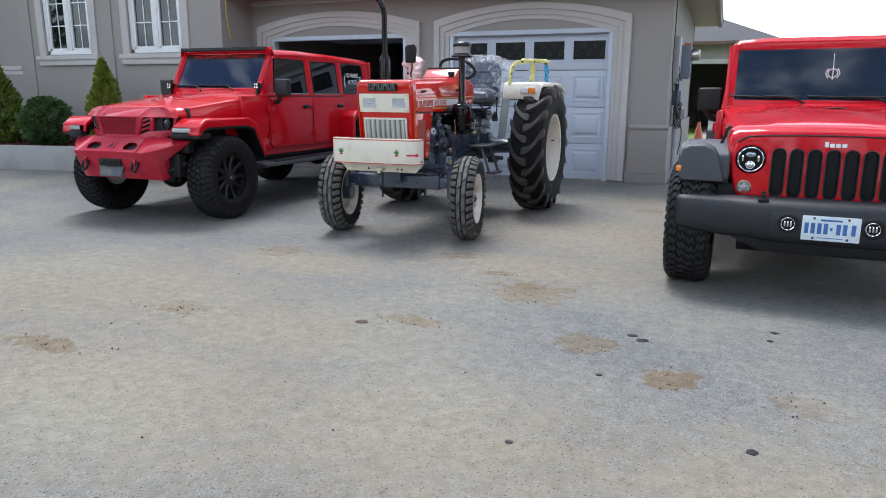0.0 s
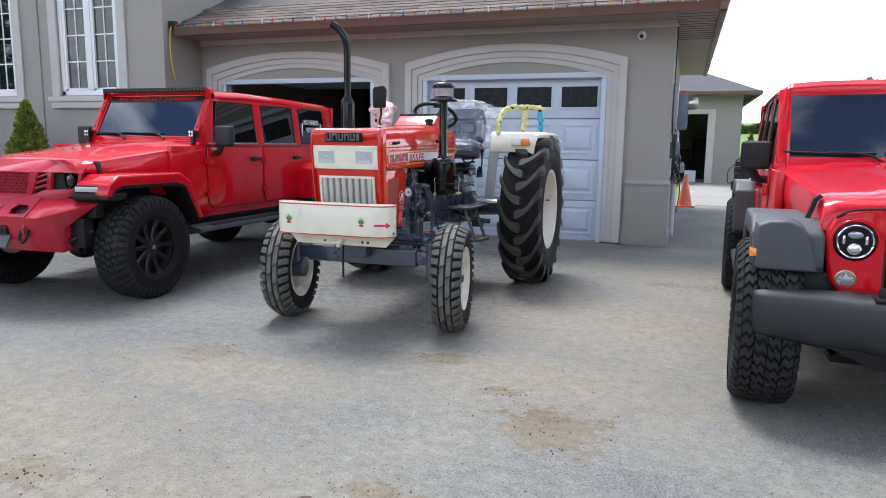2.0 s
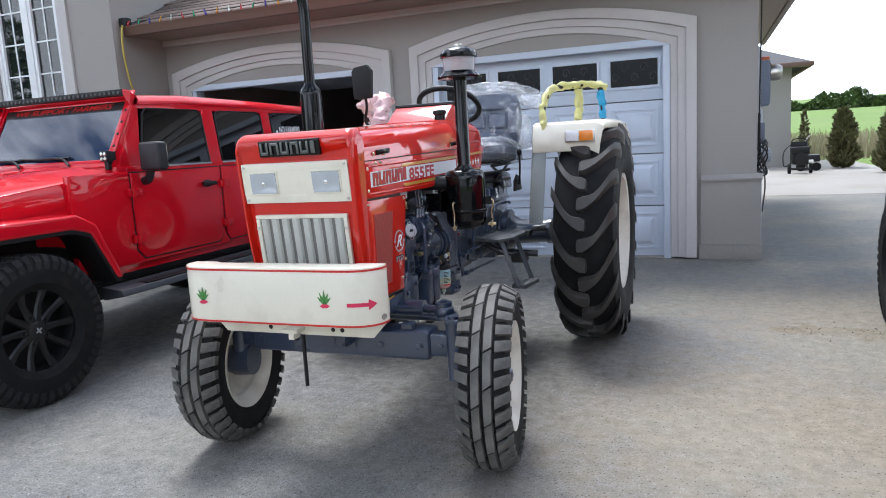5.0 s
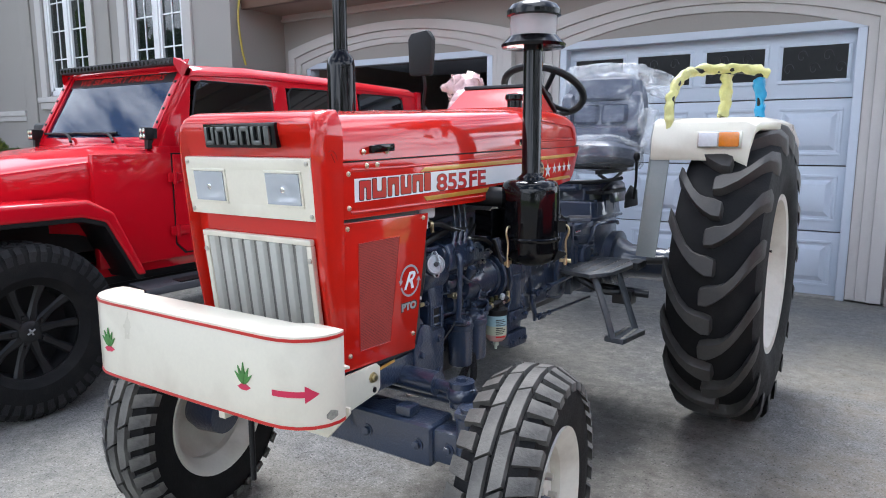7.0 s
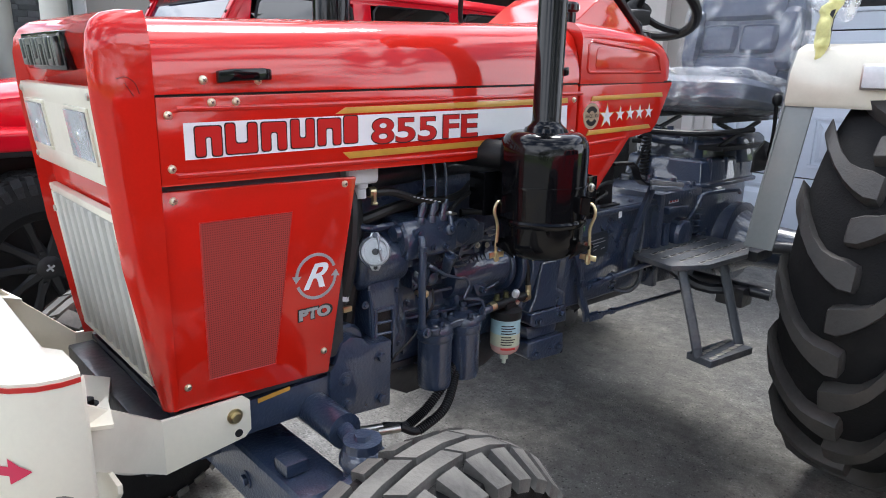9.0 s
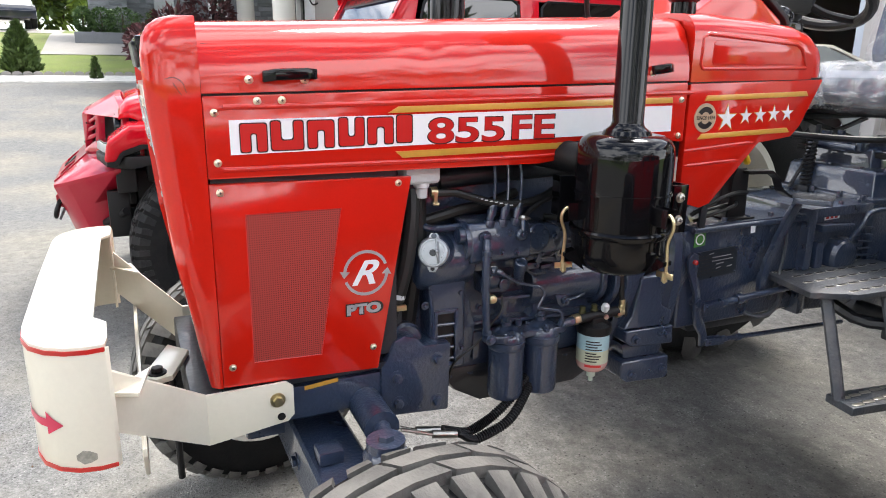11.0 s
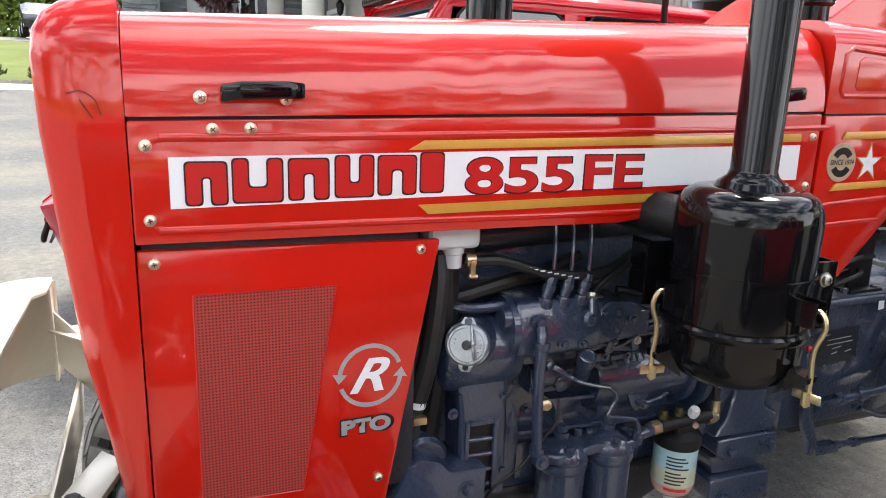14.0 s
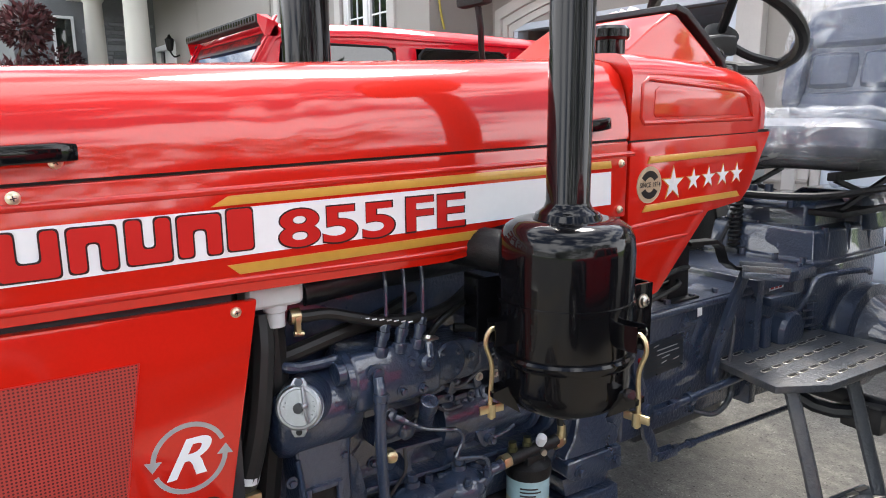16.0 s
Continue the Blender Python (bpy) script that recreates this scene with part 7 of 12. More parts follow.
def lug_mesh(sg):
    """One broad flat-topped bar lug, curving from a knob at the middle of the tread to the shoulder."""
    rows = []
    for f, xx, w, base, top in ((0.0, -0.030, 0.020, 0.650, 0.684), (0.04, -0.024, 0.034, 0.650, 0.695), (0.14, 0.010, 0.040, 0.650, 0.700), (0.24, 0.042, 0.033, 0.649, 0.700), (0.36, 0.074, 0.027, 0.648, 0.699), (0.52, 0.108, 0.026, 0.645, 0.697), (0.70, 0.143, 0.029, 0.637, 0.691), (0.87, 0.176, 0.033, 0.620, 0.680), (1.0, 0.202, 0.036, 0.572, 0.642), (1.03, 0.205, 0.033, 0.560, 0.600)):
        th = 0.33 * f ** 1.25 - 0.045 * math.sin(f * math.pi)
        ring_ = []
        for rr_, ww in ((base, w * 1.12), (top - 0.006, w), (top, w * 0.88), (top, -w * 0.88), (top - 0.006, -w), (base, -w * 1.12)):
            a_ = th + ww / 0.68
            ring_.append((xx * 0.92 * sg, -rr_ * math.cos(a_), rr_ * math.sin(a_)))
        rows.append(ring_)
    return mesh_of("lug", loft(rows), LUG_RUBBER, 40)


LUGS = (lug_mesh(1), lug_mesh(-1))
for sg in (1, -1):
    ty = wheel_tyre("rear_tyre", 0.82 * sg, 2.125, RR, prof, TR, RUBBER, "large black bar-lug rear tyre")
    for k in range(18):
        for h in (0, 1):
            piece("lug", LUGS[h], ty, Matrix.Rotation(2 * math.pi * (k + 0.5 * h) / 18, 4, "X"))
    rm = part("rear_rim", turned([(-0.16, 0.345), (-0.165, 0.372), (-0.155, 0.372), (-0.14, 0.345), (-0.05, 0.325), (0.05, 0.325), (0.14, 0.345), (0.155, 0.372), (0.165, 0.372), (0.16, 0.345), (0.13, 0.330), (0.05, 0.310), (-0.05, 0.310), (-0.14, 0.330)], (0, 0, 0), (sg, 0, 0), 56, closed=True), RIM_CREAM, TR, "cream steel rear rim")
    rm.matrix_basis = Matrix.Translation((0.82 * sg, 2.125, RR))
    part("disc", turned([(-0.03, 0.315), (0.0, 0.30), (0.03, 0.24), (0.015, 0.16), (0.0, 0.05), (-0.01, 0.02), (-0.03, 0.02), (-0.02, 0.16), (0.01, 0.24), (-0.02, 0.29), (-0.045, 0.315)], (0, 0, 0), (sg, 0, 0), 48, closed=True), RIM_CREAM, rm)
    part("hub_cap", turned([(-0.02, 0.085), (0.04, 0.08), (0.055, 0.06), (0.058, 0.01)], (0, 0, 0), (sg, 0, 0), 24), ENGINE, rm)
    for k in range(8):
        a = k * math.pi / 4
        part("wheel_nut", bevelled(cyl((0.0 * sg, 0.115 * math.cos(a), 0.115 * math.sin(a)), (0.035 * sg, 0.115 * math.cos(a), 0.115 * math.sin(a)), 0.016, n=6), 0.002), STEEL, rm)
    part("valve", cyl((0.06 * sg, 0.31, 0.06), (0.10 * sg, 0.30, 0.06), 0.006, n=8), BLACK_MATT, rm)
part("rear_axle", joined(cyl((-0.80, 2.125, RR), (0.80, 2.125, RR), 0.055, n=20), turned([(-0.52, 0.085), (-0.49, 0.085), (-0.485, 0.075), (-0.30, 0.085), (-0.24, 0.12), (-0.235, 0.15), (-0.20, 0.15), (-0.19, 0.13), (0.19, 0.13), (0.20, 0.15), (0.235, 0.15), (0.24, 0.12), (0.30, 0.085), (0.485, 0.075), (0.49, 0.085), (0.52, 0.085)], (0, 2.125, RR), (1, 0, 0), 28), box(-0.18, 0.18, 1.9, 2.24, 0.55, 0.92, 0.02)), ENGINE, TR, "blue-grey rear axle housing")
# front
FR, FW = 0.385, 0.095
fprof = [(x * 0.80, r) for x, r in ((-0.075, 0.205), (-0.09, 0.235), (-0.100, 0.28), (-0.097, 0.325), (-0.085, 0.350), (-0.04, 0.364), (0.0, 0.367), (0.04, 0.364), (0.085, 0.350), (0.097, 0.325), (0.100, 0.28), (0.09, 0.235), (0.075, 0.205))]


def tread_block(x0, x1, a0, a1, r0, r1, skew=0.0):
    rows = []
    x0, x1 = x0 * 0.82, x1 * 0.82
    for f in (0.0, 0.5, 1.0):
        a = a0 + (a1 - a0) * f
        rows.append([(x, -r * math.cos(a + s), r * math.sin(a + s)) for x, r, s in ((x0, r0 - 0.022, 0), (x0 + 0.002, r0, 0), (x1 - 0.002, r1, skew), (x1, r1 - 0.022, skew))])
    return mesh_of("tread_block", loft(rows), RUBBER_DUSTY, 40)


NB = 17
step_a = 2 * math.pi / NB
BLOCKS = [(tread_block(-0.040, -0.005, 0.0, step_a * 0.94, 0.384, 0.385, 0.05), 0.0), (tread_block(0.005, 0.040, 0.0, step_a * 0.94, 0.385, 0.384, 0.05), 0.5)]
BLOCKS += [(tread_block(0.048, 0.108, 0.0, step_a * 0.31, 0.382, 0.348, 0.05), off) for off in (0.0, 0.5)] + [(tread_block(-0.108, -0.048, 0.0, step_a * 0.31, 0.348, 0.382, -0.05), off) for off in (0.25, 0.75)]
for sg in (1, -1):
    wx, wy = (0.678, 0.162) if sg > 0 else (-0.592, 0.132)
    ty = wheel_tyre("front_tyre", wx, wy, 0.373, fprof, TR, RUBBER, "dusty black ribbed front tyre", 9)
    ty.matrix_basis = ty.matrix_basis @ Matrix.Diagonal((1.18, 0.968, 0.968, 1))
    for k in range(NB):
        for mesh_, off in BLOCKS:
            piece("tread_block", mesh_, ty, Matrix.Rotation(step_a * (k + off), 4, "X"))
    rm = part("front_rim", turned([(-0.068, 0.205), (-0.075, 0.228), (-0.068, 0.228), (-0.055, 0.206), (-0.02, 0.185), (0.03, 0.185), (0.055, 0.206), (0.068, 0.228), (0.075, 0.228), (0.068, 0.205), (0.04, 0.175), (-0.03, 0.175)], (0, 0, 0), (sg, 0, 0), 48, closed=True), RIM_CREAM, TR, "cream steel front rim")
    rm.matrix_basis = pose(wx, wy, 0.373, 0, 0, 9) @ Matrix.Diagonal((1.18, 0.968, 0.968, 1))
    part("disc", turned([(0.0, 0.178), (0.018, 0.165), (0.030, 0.12), (0.032, 0.05), (0.022, 0.05), (0.020, 0.12), (0.008, 0.16), (-0.01, 0.178)], (0, 0, 0), (sg, 0, 0), 40, closed=True), RIM_CREAM, rm)
    part("hub", turned([(-0.09, 0.075), (-0.02, 0.078), (0.024, 0.060), (0.030, 0.040), (0.052, 0.036), (0.062, 0.026), (0.066, 0.004)], (0, 0, 0), (sg, 0, 0), 26), ENGINE, rm, "blue-grey wheel hub")
    for k in range(6):
        a = k * math.pi / 3
        part("wheel_nut", bevelled(cyl((0.028 * sg, 0.088 * math.cos(a), 0.088 * math.sin(a)), (0.050 * sg, 0.088 * math.cos(a), 0.088 * math.sin(a)), 0.011, n=6), 0.0015), STEEL, rm)

# ---- tractor: engine ----
def pipe(name, pts, r, mat, parent, label="", nuts=0.0, nut_mat=None):
    """A bent pipe, with hexagon unions at both ends where nuts is their radius."""
    p = part(name, tube(pts, r, 10, 6), mat, parent, label)
    if nuts:
        for a, b in ((pts[0], pts[1]), (pts[-1], pts[-2])):
            d_ = (Vector(b) - Vector(a)).normalized()
            part("union_nut", joined(bevelled(cyl(Vector(a) - d_ * 0.006, Vector(a) + d_ * 0.010, nuts, n=6), 0.001), cyl(Vector(a) + d_ * 0.010, Vector(a) + d_ * 0.016, nuts * 0.72, n=10)), nut_mat or mat, p)
    return p


def ring_bar(y0, y1, r, cx, cz, bevel=0.003, n=40):
    """A round collar about a shaft that runs front to back."""
    return turned([(y0, r - bevel), (y0 + bevel, r), (y1 - bevel, r), (y1, r - bevel)], (cx, 0, cz), (0, 1, 0), n)


en = part("engine_block", box(-0.165, 0.158, 0.36, 0.90, 0.60, 0.90, 0.012), ENGINE, TR, "blue-grey painted diesel engine block")
part("cylinder_block", box(-0.15, 0.135, 0.36, 0.91, 0.90, 1.09, 0.015), ENGINE, en)
part("cylinder_head", box(-0.12, 0.12, 0.36, 0.92, 1.09, 1.16, 0.02), ENGINE, en)
part("head_cover", box(-0.11, 0.11, 0.38, 0.91, 1.155, 1.235, 0.03, 3), ENGINE_DARK, en)
part("sump", joined(prism("x", [(0.44, 0.61), (0.90, 0.61), (0.89, 0.535), (0.84, 0.51), (0.56, 0.51), (0.49, 0.55)], -0.13, 0.14, 0.015), box(-0.15, 0.162, 0.43, 0.90, 0.605, 0.622, 0.003)), ENGINE_DARK, en, "black oil sump")
for k in range(8):
    part("sump_bolt", bevelled(cyl((0.150, 0.47 + k * 0.055, 0.606), (0.150, 0.47 + k * 0.055, 0.596), 0.007, n=6), 0.001), ENGINE, en)
# crankcase side: long ridges, webs, a round bulge with raised plain marks
part("upper_ridge", bevelled(loft([[(0.15, y, z - 0.004), (0.192, y, z - 0.003), (0.192, y, z + 0.004), (0.15, y, z + 0.006)] for y, z in ((0.56, 0.794), (0.66, 0.789), (0.89, 0.781))]), 0.0015), ENGINE, en)
part("lower_ridge", bevelled(loft([[(0.15, y, z - 0.005), (0.190, y, z - 0.003), (0.190, y, z + 0.004), (0.15, y, z + 0.007)] for y, z in ((0.50, 0.742), (0.66, 0.732), (0.89, 0.719))]), 0.0015), ENGINE, en)
for y0, y1 in ((0.585, 0.600), (0.672, 0.688)):
    part("web", bevelled(loft([[(0.15, y, z), (0.186, y, z), (0.186, y + w_, z), (0.15, y + w_, z)] for y, z, w_ in ((y0 - 0.014, 0.732, 0.045), (y0, 0.750, y1 - y0), (y0, 0.772, y1 - y0), (y0 - 0.010, 0.790, 0.036))]), 0.002), ENGINE, en)
part("lower_panel", box(0.15, 0.172, 0.52, 0.88, 0.640, 0.712, 0.005), ENGINE, en)
bulge = part("crank_bulge", joined(turned([(0.655, 0.045), (0.660, 0.062), (0.668, 0.066), (0.80, 0.066), (0.86, 0.068)], (0.140, 0, 0.812), (0, 1, 0), 40), ring_bar(0.852, 0.868, 0.076, 0.140, 0.808), ring_bar(0.884, 0.900, 0.088, 0.138, 0.804), ring_bar(0.912, 0.930, 0.100, 0.136, 0.800)), ENGINE, en, "round crankcase bulge with collars")
for q in range(7):
    a_ = radians(38)
    part("cast_mark", moved(box(-0.0012, 0.0022, -0.0055, 0.0055, -0.009 + 0.003 * (q % 2), 0.009 - 0.002 * (q % 3), 0.001), Matrix.Translation((0.140 + 0.066 * math.cos(a_), 0.688 + q * 0.0145, 0.812 + 0.066 * math.sin(a_))) @ Matrix.Rotation(-a_, 4, "Y")), ENGINE, bulge)
part("drain_lug", bevelled(prism("x", [(0.722, 0.788), (0.770, 0.784), (0.762, 0.764), (0.744, 0.752), (0.732, 0.764)], 0.17, 0.204), 0.003), ENGINE, en)
part("drain_plug", joined(cyl((0.204, 0.748, 0.771), (0.216, 0.748, 0.771), 0.009, n=14), bevelled(cyl((0.216, 0.748, 0.771), (0.224, 0.748, 0.771), 0.006, n=6), 0.001), tube([(0.212, 0.752, 0.772), (0.220, 0.775, 0.781), (0.214, 0.80, 0.784)], 0.0032, 8, 5)), ENGINE, en)
for k, (y, z) in enumerate(((0.62, 0.812), (0.64, 0.86), (0.70, 0.762), (0.82, 0.756), (0.86, 0.745), (0.60, 0.762), (0.54, 0.768), (0.56, 0.70), (0.66, 0.70), (0.76, 0.695), (0.86, 0.69))):
    hex_bolt(0.170 if z < 0.72 else 0.158, y, z, en, 0.0065, ENGINE, h=0.010)

# levers and brackets between pump and crankcase
for k, (x, y, z, w, h, tilt_) in enumerate(((0.205, 0.635, 0.888, 0.050, 0.012, 12), (0.212, 0.668, 0.900, 0.012, 0.044, -20), (0.200, 0.690, 0.880, 0.060, 0.010, -8), (0.206, 0.720, 0.893, 0.014, 0.038, 15), (0.196, 0.745, 0.905, 0.055, 0.011, 6), (0.202, 0.655, 0.868, 0.030, 0.016, 0), (0.194, 0.775, 0.885, 0.016, 0.040, -12), (0.198, 0.700, 0.862, 0.040, 0.009, 4), (0.190, 0.630, 0.835, 0.020, 0.030, 0), (0.192, 0.80, 0.915, 0.06, 0.012, -5))):
    part("governor_lever", moved(box(-0.012, 0.003, -w / 2, w / 2, -h / 2, h / 2, 0.0018), pose(x, y, z, tilt_, 0, 0)), ENGINE, en)
    hex_bolt(x + 0.003, y + (w * 0.32 if k % 2 else -w * 0.3), z, en, 0.0050, ENGINE if k % 3 else STEEL, h=0.007)
for p_ in ([(0.205, 0.640, 0.90), (0.214, 0.68, 0.888), (0.206, 0.73, 0.902), (0.198, 0.78, 0.896)], [(0.20, 0.625, 0.872), (0.212, 0.65, 0.852), (0.205, 0.69, 0.848)], [(0.20, 0.70, 0.93), (0.21, 0.74, 0.925), (0.20, 0.78, 0.93), (0.18, 0.84, 0.92)]):
    part("governor_link", tube(p_, 0.003, 8, 5), STEP_GREY, en)
# dark upper hoses, the wire loom behind them, and a manifold darkened for shade
part("intake_manifold", tube([(0.135, 0.44, 1.075), (0.145, 0.56, 1.085), (0.14, 0.75, 1.09), (0.13, 0.90, 1.08)], 0.026, 14, 5), ENGINE_DARK, en)
pipe("water_hose", [(0.15, 0.33, 0.975), (0.185, 0.385, 0.994), (0.190, 0.431, 1.005), (0.188, 0.478, 1.014), (0.17, 0.55, 1.018), (0.13, 0.64, 1.03)], 0.0125, CABLE, en, "black water hose")
pipe("water_pipe", [(0.16, 0.345, 0.99), (0.20, 0.385, 0.983), (0.20, 0.41, 0.978), (0.20, 0.451, 0.978), (0.195, 0.505, 0.982)], 0.0085, ENGINE, en)
pipe("loom", [(0.15, 0.62, 1.00), (0.18, 0.70, 1.018), (0.17, 0.80, 1.03), (0.13, 0.92, 1.035)], 0.006, STEP_GREY, en)
pipe("loom", [(0.17, 0.70, 0.975), (0.19, 0.76, 0.97), (0.17, 0.84, 0.95), (0.15, 0.90, 0.93)], 0.008, CABLE, en)
pipe("loom", [(0.17, 0.66, 0.90), (0.19, 0.72, 0.905), (0.175, 0.79, 0.90), (0.14, 0.88, 0.90)], 0.005, STEEL, en)

# timing gear housing: lying barrel with a tilted cover plate, on a ribbed column
tcase = part("timing_case", joined(turned([(0.352, 0.030), (0.356, 0.048), (0.366, 0.060), (0.380, 0.0655), (0.470, 0.0655), (0.490, 0.061), (0.500, 0.050), (0.503, 0.030)], (0.168, 0, 0.900), (0, 1, 0), 48), prism("x", [(0.384, 0.905), (0.480, 0.905), (0.472, 0.820), (0.476, 0.655), (0.394, 0.655), (0.388, 0.80)], 0.10, 0.218, 0.008, 3)), ENGINE, TR, "blue-grey timing gear housing")
part("case_flank", prism("x", [(0.468, 0.84), (0.498, 0.80), (0.512, 0.74), (0.505, 0.665), (0.470, 0.655)], 0.10, 0.195, 0.006), ENGINE, tcase)
part("slot_recess", box(0.2165, 0.2192, 0.404, 0.446, 0.672, 0.790, 0.001), BLACK_MATT, tcase, "dark slot between ribs")
part("slot_rim", bevelled(joined(box(0.214, 0.226, 0.396, 0.404, 0.664, 0.797), box(0.214, 0.226, 0.446, 0.455, 0.664, 0.797), box(0.214, 0.226, 0.404, 0.446, 0.790, 0.798), box(0.214, 0.226, 0.404, 0.446, 0.664, 0.671)), 0.002), ENGINE, tcase)
for z in (0.682, 0.709, 0.737, 0.764):
    part("case_rib", cyl((0.2195, 0.404, z), (0.2195, 0.446, z - 0.002), 0.0038, n=10), ENGINE, tcase)
part("case_edge", tube([(0.216, 0.388, 0.845), (0.220, 0.392, 0.80), (0.220, 0.395, 0.72), (0.218, 0.396, 0.66)], 0.0045, 8, 4), ENGINE, tcase)
for y, z in ((0.378, 0.812), (0.462, 0.832), (0.468, 0.70)):
    hex_bolt(0.214, y, z, tcase, 0.006, ENGINE, h=0.009)
cd = Vector((0.82, -0.52, 0.22)).normalized()
cpos = Vector((0.247, 0.382, 0.940))
cu_ = Vector((0, 0, 1)).cross(cd).normalized()
cv_ = cd.cross(cu_)
at_cover = lambda u_, v_, o_=0.0: cpos + cu_ * u_ + cv_ * v_ + cd * o_
part("cover_neck", turned([(-0.060, 0.040), (-0.012, 0.036), (-0.004, 0.034)], cpos, cd, 30), ENGINE, tcase)
ear = lambda sg_: loft([[at_cover(x_, sg_ * y_, o_) for x_, y_ in ((-0.013, 0.020), (0.013, 0.020), (0.0105, 0.034), (0.0065, 0.041), (-0.0065, 0.041), (-0.0105, 0.034))] for o_ in (-0.004, 0.002)])
tcap = part("timing_cover", joined(turned([(-0.004, 0.0315), (0.003, 0.0315), (0.0055, 0.029), (0.0057, 0.026), (0.0042, 0.025), (0.0042, 0.008)], cpos, cd, 40), bevelled(ear(1), 0.0015), bevelled(ear(-1), 0.0015)), ALU, TR, "bare aluminium round cover plate")
part("cover_bolt", joined(turned([(0.002, 0.006), (0.006, 0.0055), (0.0065, 0.002)], at_cover(0, 0.035), cd, 12)), ENGINE, tcap)
part("ear_hole", turned([(0.0021, 0.0045), (0.0024, 0.0045)], at_cover(0, -0.034), cd, 12), BLACK_MATT, tcap)
part("cover_stud", turned([(0.004, 0.0072), (0.010, 0.0072), (0.0105, 0.004)], cpos, cd, 14), ENGINE_DARK, tcap, "dark centre stud")
part("cover_lever", joined(tube([at_cover(0.006, 0.030, 0.010), at_cover(0.0085, 0.010, 0.012), at_cover(0.011, -0.008, 0.012), at_cover(0.0135, -0.020, 0.009)], 0.0024, 8, 4), ball(at_cover(0.0095, 0.004, 0.012), 0.0045, 10)), ALU, tcap)
for q in (-1.15, -0.85, -0.55, -0.25, 0.05, 0.35, 2.8, 3.1):
    part("cover_mark", turned([(0.0040, 0.0022), (0.0052, 0.0018)], at_cover(0.0205 * math.cos(q), 0.0205 * math.sin(q)), cd, 6), ALU, tcap)

# injection pump: chamfered body, three unions with pipes, governor with its cap
ip = part("injection_pump", prism("y", [(0.150, 0.898), (0.232, 0.898), (0.242, 0.906), (0.245, 0.950), (0.225, 0.988), (0.150, 0.992)], 0.474, 0.624, 0.006, 3), ENGINE, TR, "blue-grey fuel injection pump")
part("drive_flange", joined(turned([(0, 0.050), (0.010, 0.050), (0.012, 0.046)], (0.195, 0.464, 0.942), (0, 1, 0), 28), turned([(0, 0.020), (-0.014, 0.018), (-0.016, 0.008)], (0.215, 0.466, 0.962), (0, 1, 0), 16)), ENGINE, ip)
part("pump_foot", box(0.150, 0.196, 0.490, 0.612, 0.868, 0.900, 0.006), ENGINE, ip)
part("governor_housing", bevelled(joined(prism("x", [(0.622, 0.905), (0.640, 0.898), (0.705, 0.902), (0.722, 0.922), (0.718, 0.958), (0.700, 0.968), (0.630, 0.975)], 0.14, 0.218)), 0.006, 3), ENGINE, ip)
part("governor_rim", turned([(0, 0.030), (0.004, 0.033), (0.010, 0.033), (0.014, 0.028)], (0.215, 0.652, 0.940), (1, 0.12, 0.1), 26), ENGINE, ip)
part("governor_box", box(0.16, 0.214, 0.690, 0.742, 0.905, 0.950, 0.005), ENGINE, ip)
for y, z in ((0.637, 0.959), (0.668, 0.955), (0.664, 0.925), (0.70, 0.94)):
    hex_bolt(0.222, y, z, ip, 0.0055, ENGINE, h=0.008)
for k in range(3):
    y = 0.527 + k * 0.033
    x = 0.222
    un = part("pump_union", joined(bevelled(cyl((x, y - 0.003, 0.976), (x, y, 0.992), 0.0128, n=8), 0.002), cyl((x, y, 0.992), (x, y + 0.003, 1.004), 0.0085, n=14), cyl((x, y + 0.003, 1.003), (x, y + 0.006, 1.014), 0.0105, n=14), bevelled(cyl((x, y + 0.006, 1.014), (x, y + 0.009, 1.026), 0.0092, n=6), 0.0012)), ENGINE, ip, "pump delivery union")
    part("injector_pipe", tube([(x, y + 0.008, 1.022), (x - 0.002, y + 0.012, 1.045), (x - 0.010, y + 0.015, 1.10), (x - 0.025, y + 0.014, 1.145), (0.15, y + 0.02 + 0.06 * k, 1.20)], 0.0034, 8, 5), ENGINE, un, "painted injector pipe")
part("pump_tag", joined(moved(box(0, 0.0016, 0.520, 0.556, 0.0, 0.017, 0.0006), Matrix.Translation((0.2335, 0, 0.956)) @ Matrix.Rotation(radians(-28), 4, "Y"))), material("teal_tag", (0.02, 0.14, 0.20), 0.3), ip, "small teal maker's tag")
part("tag_marks", joined(*[moved(box(0.0016, 0.0020, 0.523 + q * 0.011, 0.531 + q * 0.011, 0.005, 0.011), Matrix.Translation((0.2335, 0, 0.956)) @ Matrix.Rotation(radians(-28), 4, "Y")) for q in range(3)]), SILVER_DECAL, ip)
for x, y, z, r in ((0.243, 0.506, 0.960, 0.0095), (0.244, 0.550, 0.922, 0.0062), (0.244, 0.519, 0.922, 0.0062), (0.235, 0.570, 0.962, 0.006), (0.244, 0.588, 0.918, 0.006)):
    hex_bolt(x, y, z, ip, r, ENGINE, h=0.010)
part("throttle_pivot", joined(turned([(0, 0.014), (0.012, 0.013), (0.016, 0.008)], (0.240, 0.594, 0.958), (1, 0, 0.2), 18), bevelled(cyl((0.255, 0.594, 0.961), (0.262, 0.594, 0.962), 0.0055, n=6), 0.001), cyl((0.250, 0.598, 0.966), (0.238, 0.603, 0.992), 0.0062, n=10)), ENGINE, ip)
part("throttle_clip", joined(turned([(-0.004, 0.0085), (0.004, 0.0085)], (0.236, 0.604, 0.993), (-0.3, 0.3, 0.9), 12), box(0.228, 0.246, 0.596, 0.618, 0.991, 0.995, 0.001)), STEEL, ip, "steel hose clip")
